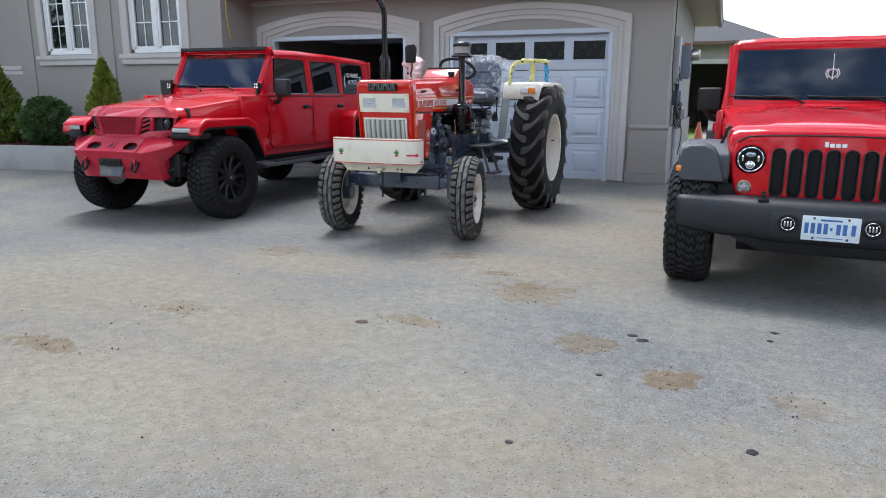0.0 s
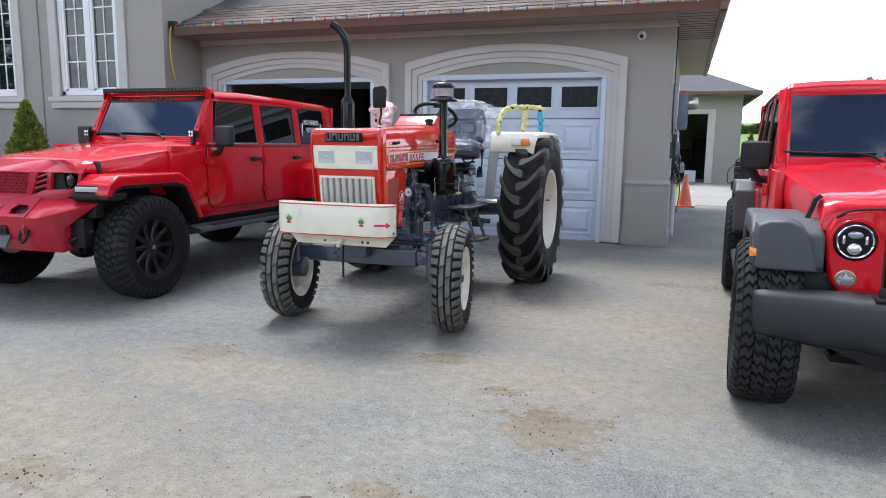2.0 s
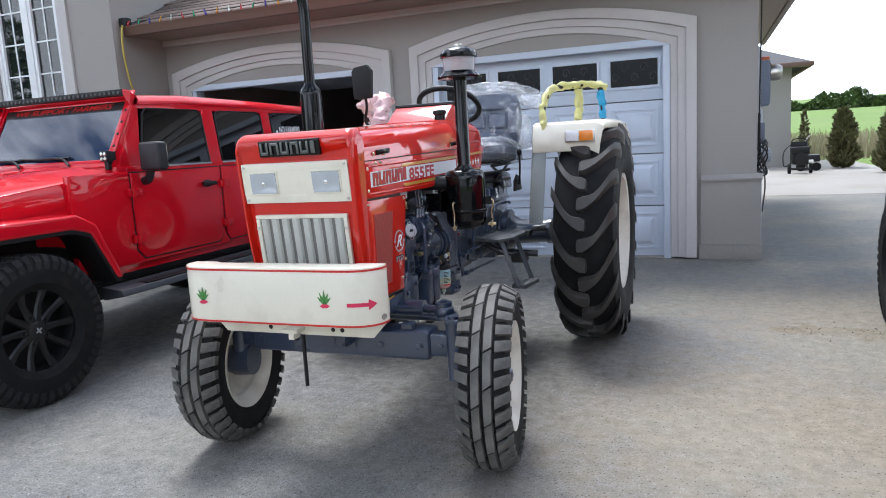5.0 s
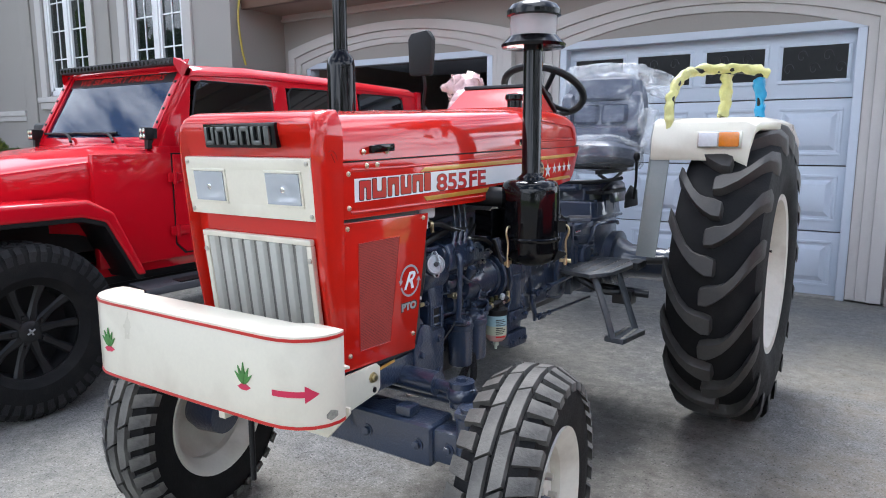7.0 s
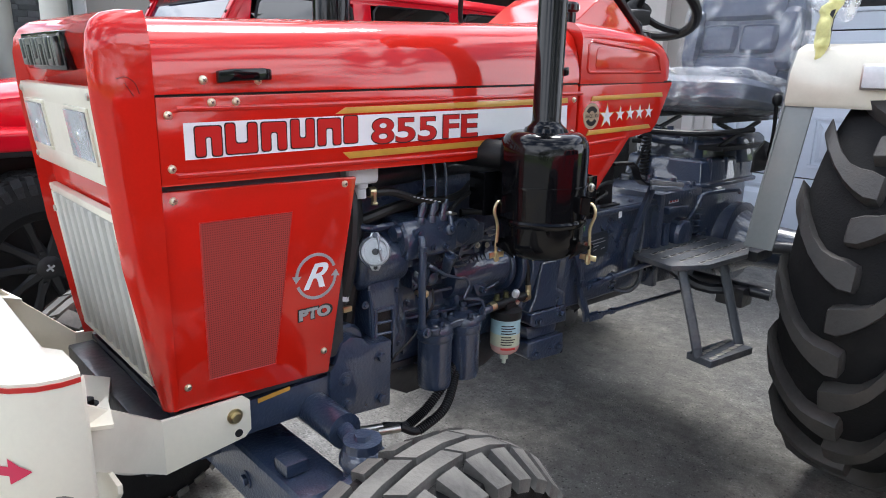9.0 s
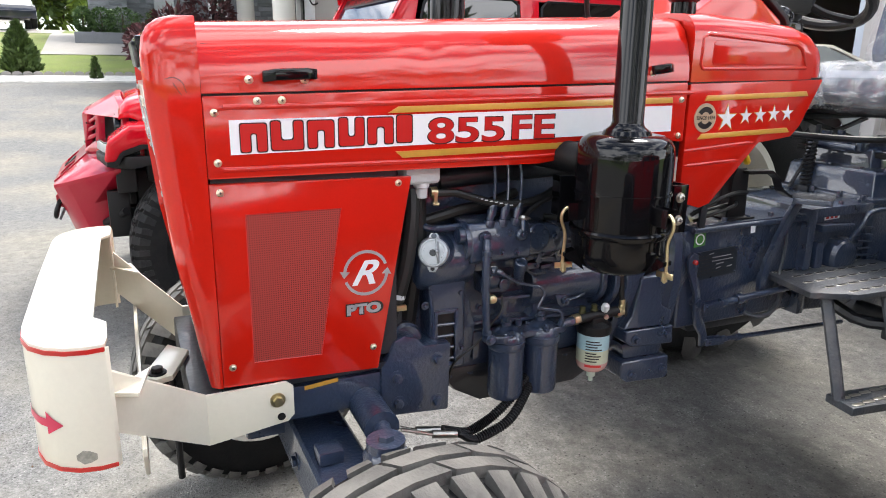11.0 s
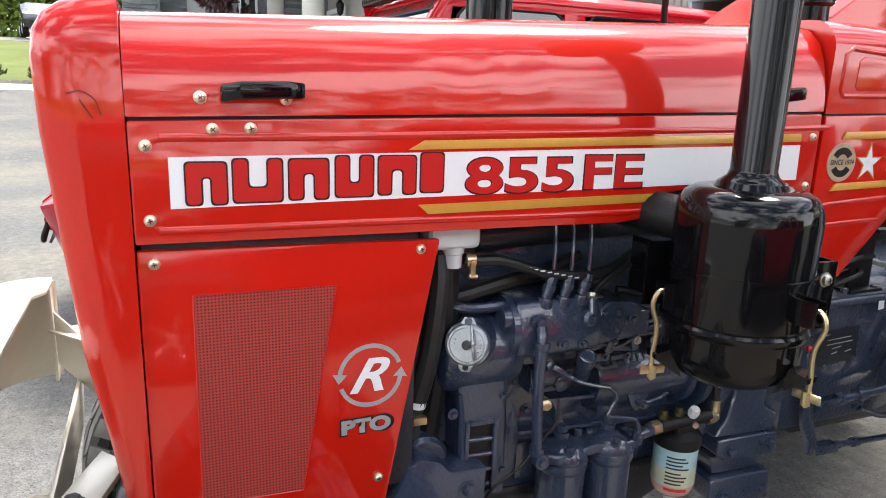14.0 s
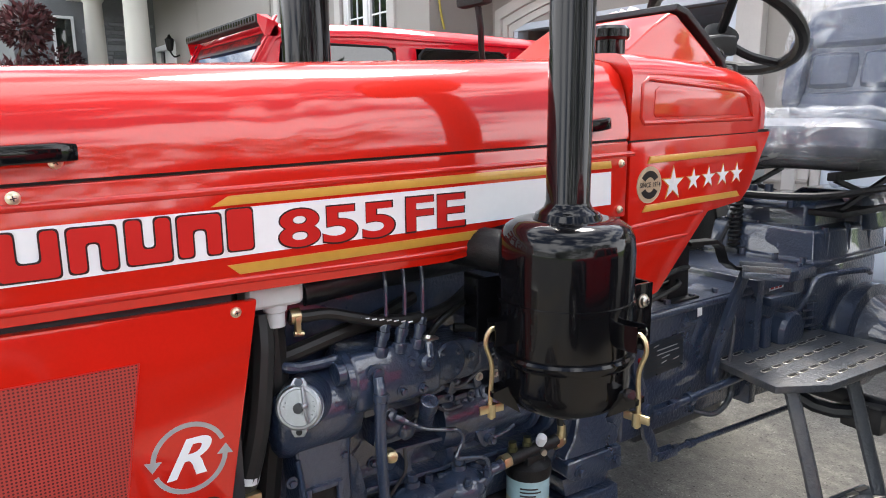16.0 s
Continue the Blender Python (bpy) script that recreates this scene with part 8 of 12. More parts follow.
pipe("throttle_hose", [(0.236, 0.605, 0.992), (0.224, 0.621, 1.000), (0.22, 0.640, 1.012), (0.215, 0.665, 1.022), (0.20, 0.70, 1.028), (0.16, 0.78, 1.03)], 0.0055, CABLE, ip, "black leak-off hose")
fp_ = part("feed_pipe", tube([(0.252, 0.505, 0.955), (0.262, 0.502, 0.935), (0.263, 0.500, 0.88), (0.260, 0.503, 0.82), (0.252, 0.511, 0.76), (0.244, 0.518, 0.728)], 0.0088, 12, 6), ENGINE, ip, "painted fuel feed pipe")
for p_, r_ in (((0.2625, 0.502, 0.930), 0.0112), ((0.2615, 0.502, 0.915), 0.0105), ((0.247, 0.516, 0.740), 0.0112)):
    part("pipe_ferrule", turned([(-0.006, r_ * 0.9), (-0.005, r_), (0.005, r_), (0.006, r_ * 0.9)], p_, (0, 0, 1), 14), ENGINE, fp_)
part("banjo", joined(cyl((0.236, 0.518, 0.724), (0.262, 0.518, 0.726), 0.012, n=18), bevelled(cyl((0.260, 0.518, 0.726), (0.270, 0.518, 0.727), 0.008, n=6), 0.001)), ENGINE, fp_)
of_ = part("oil_filler", turned([(0, 0.0135), (0.040, 0.0130), (0.041, 0.0150), (0.058, 0.0155), (0.062, 0.0140), (0.0625, 0.0115), (0.0610, 0.010)], (0.222, 0.604, 0.846), (0.50, -0.16, 0.84), 26), ENGINE, TR, "oil filler neck with a knurled cap")
part("cap_dimple", turned([(0.0608, 0.0015), (0.0620, 0.001)], (0.222, 0.604, 0.846), (0.50, -0.16, 0.84), 8), ENGINE_DARK, of_)
lift = part("lift_pump", joined(turned([(0, 0.028), (0.030, 0.027), (0.040, 0.020), (0.046, 0.010)], (0.165, 0.556, 0.846), (1, -0.1, 0.05), 26), box(0.15, 0.196, 0.525, 0.590, 0.812, 0.858, 0.008), turned([(0, 0.013), (0.034, 0.012)], (0.19, 0.545, 0.862), (0.9, -0.1, 0.35), 16), bevelled(cyl((0.218, 0.541, 0.873), (0.232, 0.540, 0.879), 0.0085, n=6), 0.001), turned([(0, 0.017), (0.022, 0.015), (0.026, 0.008)], (0.19, 0.578, 0.836), (1, 0, -0.1), 18)), ENGINE, TR, "blue-grey fuel lift pump")
for y, z in ((0.532, 0.822), (0.583, 0.820), (0.60, 0.842)):
    hex_bolt(0.196, y, z, lift, 0.0058, ENGINE, h=0.008)
part("plain_plug", joined(turned([(0, 0.0115), (0.010, 0.0115), (0.012, 0.0095), (0.022, 0.0090), (0.024, 0.005)], (0.212, 0.540, 0.806), (0.95, -0.15, 0.2), 18), turned([(-0.022, 0.006), (0, 0.006)], (0.212, 0.540, 0.806), (0.95, -0.15, 0.2), 10)), BRASS, TR, "yellow plated plug")
pipe("fuel_pipe", [(0.238, 0.545, 0.876), (0.245, 0.562, 0.866), (0.246, 0.588, 0.850), (0.246, 0.627, 0.837), (0.246, 0.652, 0.829), (0.245, 0.664, 0.810), (0.245, 0.654, 0.788), (0.245, 0.652, 0.778), (0.245, 0.683, 0.770), (0.245, 0.709, 0.762), (0.244, 0.719, 0.745), (0.240, 0.719, 0.728)], 0.0036, ENGINE, TR, "painted low-pressure fuel pipe", 0.0075)
pipe("cable_tie", [(0.225, 0.563, 0.815), (0.240, 0.555, 0.785), (0.240, 0.532, 0.758), (0.238, 0.497, 0.715), (0.235, 0.449, 0.682), (0.228, 0.436, 0.655), (0.222, 0.432, 0.615)], 0.0028, CABLE, TR, "thin black drain tube")

# twin fuel filters under one head, and the water separator
fh = part("filter_head", bevelled(joined(prism("z", [(0.178, 0.538), (0.238, 0.538), (0.250, 0.560), (0.236, 0.640), (0.246, 0.700), (0.240, 0.735), (0.178, 0.735)], 0.704, 0.722)), 0.005, 3), ENGINE, TR, "fuel filter head")
for y in (0.588, 0.683):
    part("filter_dome", turned([(0.700, 0.0435), (0.712, 0.043), (0.722, 0.036), (0.730, 0.020), (0.733, 0.010)], (0.210, y, 0), (0, 0, 1), 32), ENGINE, fh)
    part("head_boss", joined(cyl((0.206, y, 0.725), (0.206, y, 0.742), 0.013, n=16), bevelled(cyl((0.206, y, 0.742), (0.206, y, 0.754), 0.0095, n=6), 0.0012)), ENGINE, fh)
    part("vent_screw", joined(cyl((0.240, y - 0.008, 0.712), (0.243, y - 0.008, 0.724), 0.009, n=12), bevelled(cyl((0.243, y - 0.008, 0.724), (0.245, y - 0.008, 0.735), 0.0065, n=6), 0.001)), ENGINE, fh)
    part("fuel_filter", turned([(0.548, 0.016), (0.551, 0.030), (0.558, 0.040), (0.570, 0.0425), (0.680, 0.0425), (0.684, 0.0455), (0.692, 0.0460), (0.700, 0.0455), (0.703, 0.040)], (0.210, y, 0), (0, 0, 1), 36), ENGINE, fh, "blue-grey spin-on fuel filter")
part("head_port", joined(cyl((0.225, 0.715, 0.717), (0.226, 0.752, 0.722), 0.0105, n=16), bevelled(cyl((0.226, 0.752, 0.722), (0.226, 0.764, 0.723), 0.0115, n=6), 0.0012)), ENGINE, fh)
for y, z in ((0.628, 0.735), (0.655, 0.728)):
    part("head_bolt", bevelled(cyl((0.195, y, z - 0.016), (0.195, y, z), 0.008, n=6), 0.001), ENGINE, fh)
SEY = 0.838
wh = part("water_separator", joined(turned([(0.680, 0.0425), (0.690, 0.0435), (0.701, 0.0425), (0.704, 0.034), (0.712, 0.022)], (0.212, SEY, 0), (0, 0, 1), 32), cyl((0.220, SEY - 0.058, 0.722), (0.220, SEY + 0.062, 0.727), 0.0120, n=16), box(0.200, 0.236, SEY - 0.022, SEY + 0.022, 0.700, 0.722, 0.004)), BLACK_MATT, TR, "black water separator with a stained bowl")
part("bowl", turned([(0.640, 0.0405), (0.681, 0.0405)], (0.212, SEY, 0), (0, 0, 1), 32), material("pale_blue_stained_bowl", (0.40, 0.60, 0.66), 0.15, 0, 0.4, 0.1, 20, 90, alpha=0.9), wh, "pale blue stained bowl")
part("bowl_middle", turned([(0.606, 0.0405), (0.640, 0.0406)], (0.212, SEY, 0), (0, 0, 1), 32), material("pale_yellow_stained_bowl", (0.56, 0.60, 0.44), 0.15, 0, 0.4, 0.1, 20, 90, alpha=0.9), wh, "yellowish stained bowl")
part("bowl_foot", turned([(0.576, 0.016), (0.581, 0.030), (0.590, 0.038), (0.600, 0.0402), (0.606, 0.0406)], (0.212, SEY, 0), (0, 0, 1), 32), material("pink_stained_bowl", (0.62, 0.36, 0.33), 0.15, 0, 0.4, 0.1, 20, 90, alpha=0.9), wh, "pink stained foot of the bowl")
for q, (z, w) in enumerate(((0.664, 0.034), (0.657, 0.040), (0.650, 0.030), (0.643, 0.042), (0.633, 0.028), (0.626, 0.040), (0.619, 0.036), (0.612, 0.030), (0.598, 0.042))):
    ang = [radians(-62 + s_ * (w / 0.0412) * 57.3 / 5) for s_ in range(6)]
    part("label_bar", loft([[(0.212 + 0.0412 * math.cos(a_), SEY + 0.0412 * math.sin(a_), z), (0.212 + 0.0412 * math.cos(a_), SEY + 0.0412 * math.sin(a_), z + (0.0032 if q < 8 else 0.006))] for a_ in ang], closed=False), BLACK_DECAL if q < 8 else RED_DECAL, wh)
part("drain_cock", joined(cyl((0.212, SEY, 0.577), (0.212, SEY, 0.560), 0.012, n=12), cyl((0.212, SEY, 0.560), (0.212, SEY, 0.546), 0.006, n=8)), FILTER_BOWL, wh)
for y, d_ in ((SEY - 0.062, -1), (SEY + 0.064, 1)):
    part("union", joined(bevelled(cyl((0.220, y - 0.009, 0.7225), (0.220, y + 0.009, 0.7235), 0.0140, n=6), 0.002), cyl((0.220, y, 0.723), (0.220, y + 0.016 * d_, 0.7235), 0.0095, n=12)), BRASS, wh, "yellow plated union")
for y in (SEY - 0.040, SEY - 0.005):
    part("top_plug", joined(bevelled(cyl((0.214, y, 0.730), (0.214, y, 0.742), 0.0095, n=6), 0.001), cyl((0.214, y, 0.742), (0.214, y, 0.752), 0.0075, n=12)), material("dull_olive_plating", (0.10, 0.10, 0.05), 0.35, 0.8) if y < SEY - 0.03 else bpy.data.materials["dull_olive_plating"], wh)
part("primer", turned([(0, 0.0085), (0.010, 0.0105), (0.018, 0.0090), (0.022, 0.004)], (0.224, SEY + 0.018, 0.735), (0.35, 0, 1), 10), PLASTIC_WHITE, wh, "white plastic primer knob")
part("bleed_screw", turned([(0, 0.0065), (0.006, 0.006), (0.0065, 0.002)], (0.232, SEY + 0.018, 0.722), (1, -0.3, 0.1), 12), STEEL, wh)
part("hose_tail", joined(bevelled(cyl((0.220, SEY + 0.075, 0.724), (0.220, SEY + 0.076, 0.742), 0.0085, n=6), 0.001), cyl((0.220, SEY + 0.076, 0.742), (0.219, SEY + 0.076, 0.760), 0.0080, n=12)), BRASS, wh)
pipe("fuel_hose", [(0.219, SEY + 0.076, 0.756), (0.216, SEY + 0.072, 0.80), (0.200, SEY + 0.060, 0.86), (0.17, SEY + 0.05, 0.95)], 0.0085, CABLE, TR, "black fuel hose")
pipe("fuel_hose", [(0.195, 0.945, 0.70), (0.200, 0.935, 0.77), (0.185, 0.925, 0.84), (0.15, 0.915, 0.92)], 0.0075, CABLE, TR, "black fuel hose")
# radiator side: overflow bottle, hoses
ob_ = part("overflow_bottle", joined(box(0.165, 0.235, 0.322, 0.404, 1.082, 1.14, 0.012, 3), turned([(1.052, 0.013), (1.072, 0.013), (1.074, 0.016), (1.084, 0.017)], (0.214, 0.368, 0), (0, 0, 1), 18)), PLASTIC_WHITE, TR, "milky overflow bottle")
part("hose_clip", joined(turned([(-0.007, 0.0115), (0.007, 0.0115)], (0.218, 0.394, 1.062), (0.1, 1, 0), 16), box(0.222, 0.232, 0.390, 0.398, 1.040, 1.064, 0.002), bevelled(cyl((0.228, 0.388, 1.040), (0.228, 0.402, 1.038), 0.0042, n=6), 0.001)), BRASS, ob_, "yellow plated hose clip")
oh_ = pipe("overflow_hose", [(0.217, 0.385, 1.063), (0.220, 0.405, 1.060), (0.221, 0.442, 1.058), (0.222, 0.484, 1.045), (0.220, 0.534, 1.030), (0.218, 0.611, 1.024), (0.20, 0.671, 1.028), (0.16, 0.74, 1.04)], 0.0090, CABLE, TR, "black rubber hose with small print")
part("hose_print", joined(*[box(0.2295, 0.2300, 0.472 + q * 0.0125, 0.480 + q * 0.0125, 1.0470 - q * 0.0031, 1.0490 - q * 0.0031) for q in range(9)]), WHITE_DECAL, oh_)
pipe("radiator_hose", [(0.20, 0.352, 1.065), (0.217, 0.346, 1.017), (0.226, 0.331, 0.925), (0.226, 0.314, 0.858), (0.220, 0.300, 0.815), (0.20, 0.285, 0.75)], 0.0165, CABLE, TR, "black radiator hose")
pipe("radiator_hose", [(0.18, 0.372, 1.05), (0.185, 0.372, 0.95), (0.18, 0.36, 0.85), (0.17, 0.35, 0.74)], 0.020, CABLE, TR, "black radiator hose")
part("hose_band", joined(turned([(-0.005, 0.0190), (0.005, 0.0190)], (0.221, 0.303, 0.826), (0.1, 0.28, 1), 20), box(0.236, 0.248, 0.300, 0.322, 0.820, 0.832, 0.002)), BRASS, TR, "yellow plated hose band")
part("hose_tag", turned([(-0.005, 0.0175), (0.005, 0.0175)], (0.2245, 0.310, 0.848), (0.05, 0.22, 1), 18), PLASTIC_WHITE, TR, "white paper hose tag")
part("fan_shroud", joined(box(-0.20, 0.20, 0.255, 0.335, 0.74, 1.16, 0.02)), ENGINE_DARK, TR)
# added dark block that paints in the shade under the hood
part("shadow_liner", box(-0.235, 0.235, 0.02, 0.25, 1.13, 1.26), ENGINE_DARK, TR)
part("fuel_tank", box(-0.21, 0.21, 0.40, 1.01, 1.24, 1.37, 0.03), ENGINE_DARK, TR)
part("rail_bearing", joined(turned([(0.10, 0.040), (0.205, 0.040), (0.212, 0.034)], (0, 0.335, 0.735), (1, 0, 0), 28), turned([(0.20, 0.020), (0.222, 0.018), (0.226, 0.010)], (0, 0.318, 0.742), (1, 0, 0), 16)), ENGINE, TR, "blue-grey round bearing housing")

# ---- tractor: clutch housing, gearbox, platform ----
bell = part("bell_housing", joined(loft([[(x * s_, y, 0.80 + z * s_) for x, z in ((0.13, -0.21), (0.175, -0.12), (0.19, -0.02), (0.185, 0.07), (0.155, 0.14), (0.10, 0.19), (-0.10, 0.19), (-0.155, 0.14), (-0.185, 0.07), (-0.19, -0.02), (-0.175, -0.12), (-0.13, -0.21))] for y, s_ in ((0.925, 1.0), (0.935, 1.04), (1.075, 1.04), (1.085, 1.10), (1.110, 1.10), (1.118, 1.0), (1.16, 0.86), (1.20, 0.82))]), prism("x", [(0.940, 0.662), (1.092, 0.655), (1.098, 0.695), (1.06, 0.715), (1.05, 0.80), (0.985, 0.80), (0.965, 0.70)], 0.12, 0.205, 0.008, 3)), ENGINE, TR, "blue-grey clutch housing with bolted mounts")
for y, z0, z1 in ((0.943, 0.612, 0.664), (0.938, 0.512, 0.578)):
    part("mount_pad", prism("x", [(y, z1 - 0.004), (y + 0.155, z1 - 0.008), (y + 0.160, z0 - 0.008), (y + 0.02, z0 + 0.002), (y, z0 + 0.018)], 0.13, 0.212, 0.006, 3), ENGINE, bell)
part("mount_neck", prism("x", [(0.945, 0.618), (1.085, 0.612), (1.075, 0.570), (0.955, 0.575)], 0.10, 0.195, 0.008), ENGINE, bell)
for y, z in ((0.975, 0.634), (1.075, 0.634), (0.970, 0.536), (1.070, 0.536)):
    hex_bolt(0.211, y, z, bell, 0.0095, ENGINE, h=0.014)
for k in range(7):
    a_ = radians(-60 + k * 22)
    hex_bolt(0.0 + 0.195 * math.cos(a_), 1.110, 0.80 + 0.195 * math.sin(a_), bell, 0.007, ENGINE, (0, 1, 0), 0.012)
gb = part("gearbox", joined(box(-0.155, 0.155, 1.16, 1.62, 0.612, 0.895, 0.012, 3), prism("x", [(1.62, 0.895), (1.98, 0.895), (1.98, 0.62), (1.86, 0.585), (1.62, 0.60)], -0.16, 0.16, 0.012, 3)), ENGINE, TR, "blue-grey cast gearbox")
part("top_cover", box(-0.17, 0.166, 1.175, 1.615, 0.892, 0.908, 0.004), ENGINE, gb)
part("top_lip", cyl((0.164, 1.18, 0.895), (0.164, 1.61, 0.895), 0.009, n=12), ENGINE, gb)
part("rear_top", box(-0.175, 0.172, 1.64, 1.98, 0.892, 0.922, 0.005), ENGINE, gb)
part("joint_flange", box(-0.185, 0.182, 1.612, 1.642, 0.60, 0.925, 0.006), ENGINE, gb)
for z in (0.66, 0.74, 0.81, 0.875):
    hex_bolt(0.172, 1.612, z, gb, 0.008, ENGINE, (0, -1, 0), 0.012)
part("flank_rib", joined(prism("x", [(1.655, 0.875), (1.80, 0.868), (1.80, 0.848), (1.66, 0.852)], 0.15, 0.192, 0.004), prism("x", [(1.66, 0.82), (1.69, 0.82), (1.70, 0.68), (1.66, 0.68)], 0.15, 0.182, 0.006)), ENGINE, gb)
part("side_boss", joined(turned([(0.15, 0.062), (0.185, 0.058), (0.196, 0.048), (0.200, 0.020)], (0, 1.775, 0.765), (1, 0, 0), 26), box(0.15, 0.19, 1.735, 1.815, 0.79, 0.822, 0.006)), ENGINE, gb)
for q in range(5):
    part("cooling_rib", tube([(0.168, 1.86, 0.845 - q * 0.022), (0.176, 1.93, 0.843 - q * 0.022), (0.170, 2.02, 0.840 - q * 0.022)], 0.0042, 8, 3), ENGINE, gb)
part("sump", prism("x", [(1.20, 0.62), (1.60, 0.62), (1.57, 0.575), (1.24, 0.58)], -0.12, 0.13, 0.012), ENGINE_DARK, gb)
# hydraulic lift: two-tier cast box behind the flat top
lh = part("lift_housing", bevelled(loft([[(x * s_, y0 + (y - y0) * t_, z) for x, y in ((-0.16, 1.905), (0.16, 1.905), (0.172, 1.93), (0.172, 2.30), (-0.172, 2.30), (-0.172, 1.93))] for y0, z, s_, t_ in ((2.1, 0.915, 1.06, 1.05), (2.1, 0.930, 1.06, 1.05), (2.1, 0.932, 1.0, 1.0), (2.1, 1.005, 0.95, 0.96), (2.1, 1.014, 0.90, 0.93))]), 0.006, 3), ENGINE, TR, "blue-grey hydraulic lift housing")
part("upper_tier", bevelled(loft([[(-0.02 + x * s_, 2.12 + (y - 2.12) * s_, z) for x, y in ((-0.13, 1.965), (0.115, 1.965), (0.135, 1.99), (0.135, 2.28), (-0.13, 2.28))] for z, s_ in ((1.010, 1.0), (1.070, 0.94), (1.080, 0.86))]), 0.006, 3), ENGINE, lh)
part("rear_tier", bevelled(loft([[(0.06 + x * s_, 2.26 + y * s_, z) for x, y in ((-0.12, -0.10), (0.10, -0.10), (0.115, -0.07), (0.115, 0.12), (-0.12, 0.12))] for z, s_ in ((0.99, 1.05), (1.085, 0.94), (1.100, 0.80))]), 0.008, 3), ENGINE, lh)
for x, y in ((-0.12, 1.93), (-0.02, 1.93), (0.09, 1.93), (0.158, 1.96), (0.158, 2.08), (0.158, 2.20)):
    part("corner_post", joined(cyl((x, y, 0.925), (x, y, 1.008), 0.013, n=14), bevelled(cyl((x, y, 1.006), (x, y, 1.020), 0.009, n=6), 0.001)), ENGINE, lh)
for x, y in ((-0.12, 1.898), (-0.04, 1.898), (0.06, 1.898), (0.14, 1.898)):
    part("foot_bolt", bevelled(cyl((x, y - 0.004, 0.920), (x, y - 0.004, 0.940), 0.009, n=6), 0.001), ENGINE, lh)
part("control_block", joined(box(-0.08, 0.03, 1.935, 2.00, 1.06, 1.095, 0.006), cyl((-0.06, 1.95, 1.09), (-0.06, 1.95, 1.12), 0.016, n=14), cyl((-0.01, 1.955, 1.09), (-0.01, 1.955, 1.125), 0.012, n=12), cyl((-0.11, 1.94, 1.075), (0.06, 1.94, 1.075), 0.011, n=12), box(0.04, 0.075, 1.94, 1.98, 1.065, 1.10, 0.005)), ENGINE, lh, "hydraulic control valves")
pipe("valve_pipe", [(-0.06, 1.945, 1.11), (-0.09, 1.93, 1.06), (-0.10, 1.90, 0.99), (-0.11, 1.87, 0.925)], 0.006, ENGINE_DARK, lh)
# big coil spring standing before the lift box
spg = part("coil_spring", tube([(-0.075 + 0.016 * math.cos(q), 1.905 + 0.016 * math.sin(q), 0.935 + 0.0021 * q) for q in np.arange(0, 76, 0.6)], 0.0042, 6, 1), BLACK_MATT, TR, "black upright coil spring")
part("spring_rod", joined(cyl((-0.075, 1.905, 0.92), (-0.062, 1.91, 1.14), 0.008, n=10), box(-0.10, -0.05, 1.885, 1.925, 0.918, 0.936, 0.004)), ENGINE_DARK, spg)
plate = part("type_plate", prism("x", [(1.215, 0.748), (1.362, 0.757), (1.360, 0.836), (1.214, 0.829)], 0.156, 0.1580), material("dark_type_plate", (0.026, 0.034, 0.046), 0.3, 0.4), gb, "riveted type plate with worn marks")
part("plate_marks", joined(*[prism("x", [(y0, z), (y1, z + 0.003), (y1, z + 0.0052), (y0, z + 0.0022)], 0.1582, 0.1587) for y0, y1, z in ((1.255, 1.272, 0.819), (1.268, 1.338, 0.8085), (1.268, 1.345, 0.798), (1.285, 1.312, 0.788), (1.285, 1.302, 0.776), (1.326, 1.345, 0.777))]), SILVER_DECAL, plate)
part("plate_rules", joined(*[prism("x", [(1.220, z), (1.350, z + 0.0075), (1.350, z + 0.0085), (1.220, z + 0.001)], 0.1581, 0.1584) for z in (0.815, 0.805, 0.795, 0.785, 0.773, 0.763)]), BLACK_DECAL, plate)
for y, z in ((1.220, 0.754), (1.356, 0.762), (1.220, 0.824), (1.354, 0.830)):
    bolt("rivet", 0.158, y, z, plate, 0.0028, ENGINE)
part("green_sticker", prism("x", [(1.196, 0.845), (1.236, 0.848), (1.236, 0.888), (1.196, 0.885)], 0.156, 0.1570), GREEN_DECAL, gb, "green round-marked sticker")
part("sticker_ring", turned([(0, 0.016), (0.0004, 0.016), (0.0004, 0.012), (0, 0.012)], (0.1571, 1.216, 0.8665), (1, 0, 0), 20, closed=True), WHITE_DECAL, gb)
part("white_sticker", prism("x", [(1.70, 0.880), (1.765, 0.882), (1.765, 0.898), (1.70, 0.896)], 0.161, 0.1622), WHITE_DECAL, gb, "small white and red sticker")
part("sticker_marks", joined(*[prism("x", [(1.706 + q * 0.019, 0.884), (1.718 + q * 0.019, 0.8845), (1.718 + q * 0.019, 0.894), (1.706 + q * 0.019, 0.8935)], 0.1624, 0.1628) for q in range(3)]), RED_DECAL, gb)
part("paper_tag", prism("x", [(1.385, 0.872), (1.402, 0.874), (1.400, 0.892), (1.383, 0.893)], 0.1735, 0.1742), WHITE_DECAL, gb, "torn white paper tag")
for y in (1.22, 1.31, 1.40, 1.49, 1.58):
    part("cover_bolt", bevelled(cyl((0.145, y, 0.907), (0.145, y, 0.919), 0.008, n=6), 0.001), ENGINE, gb)
for y in (1.70, 1.78, 1.86):
    part("cover_bolt", bevelled(cyl((0.15, y, 0.921), (0.15, y, 0.932), 0.008, n=6), 0.001), ENGINE, gb)
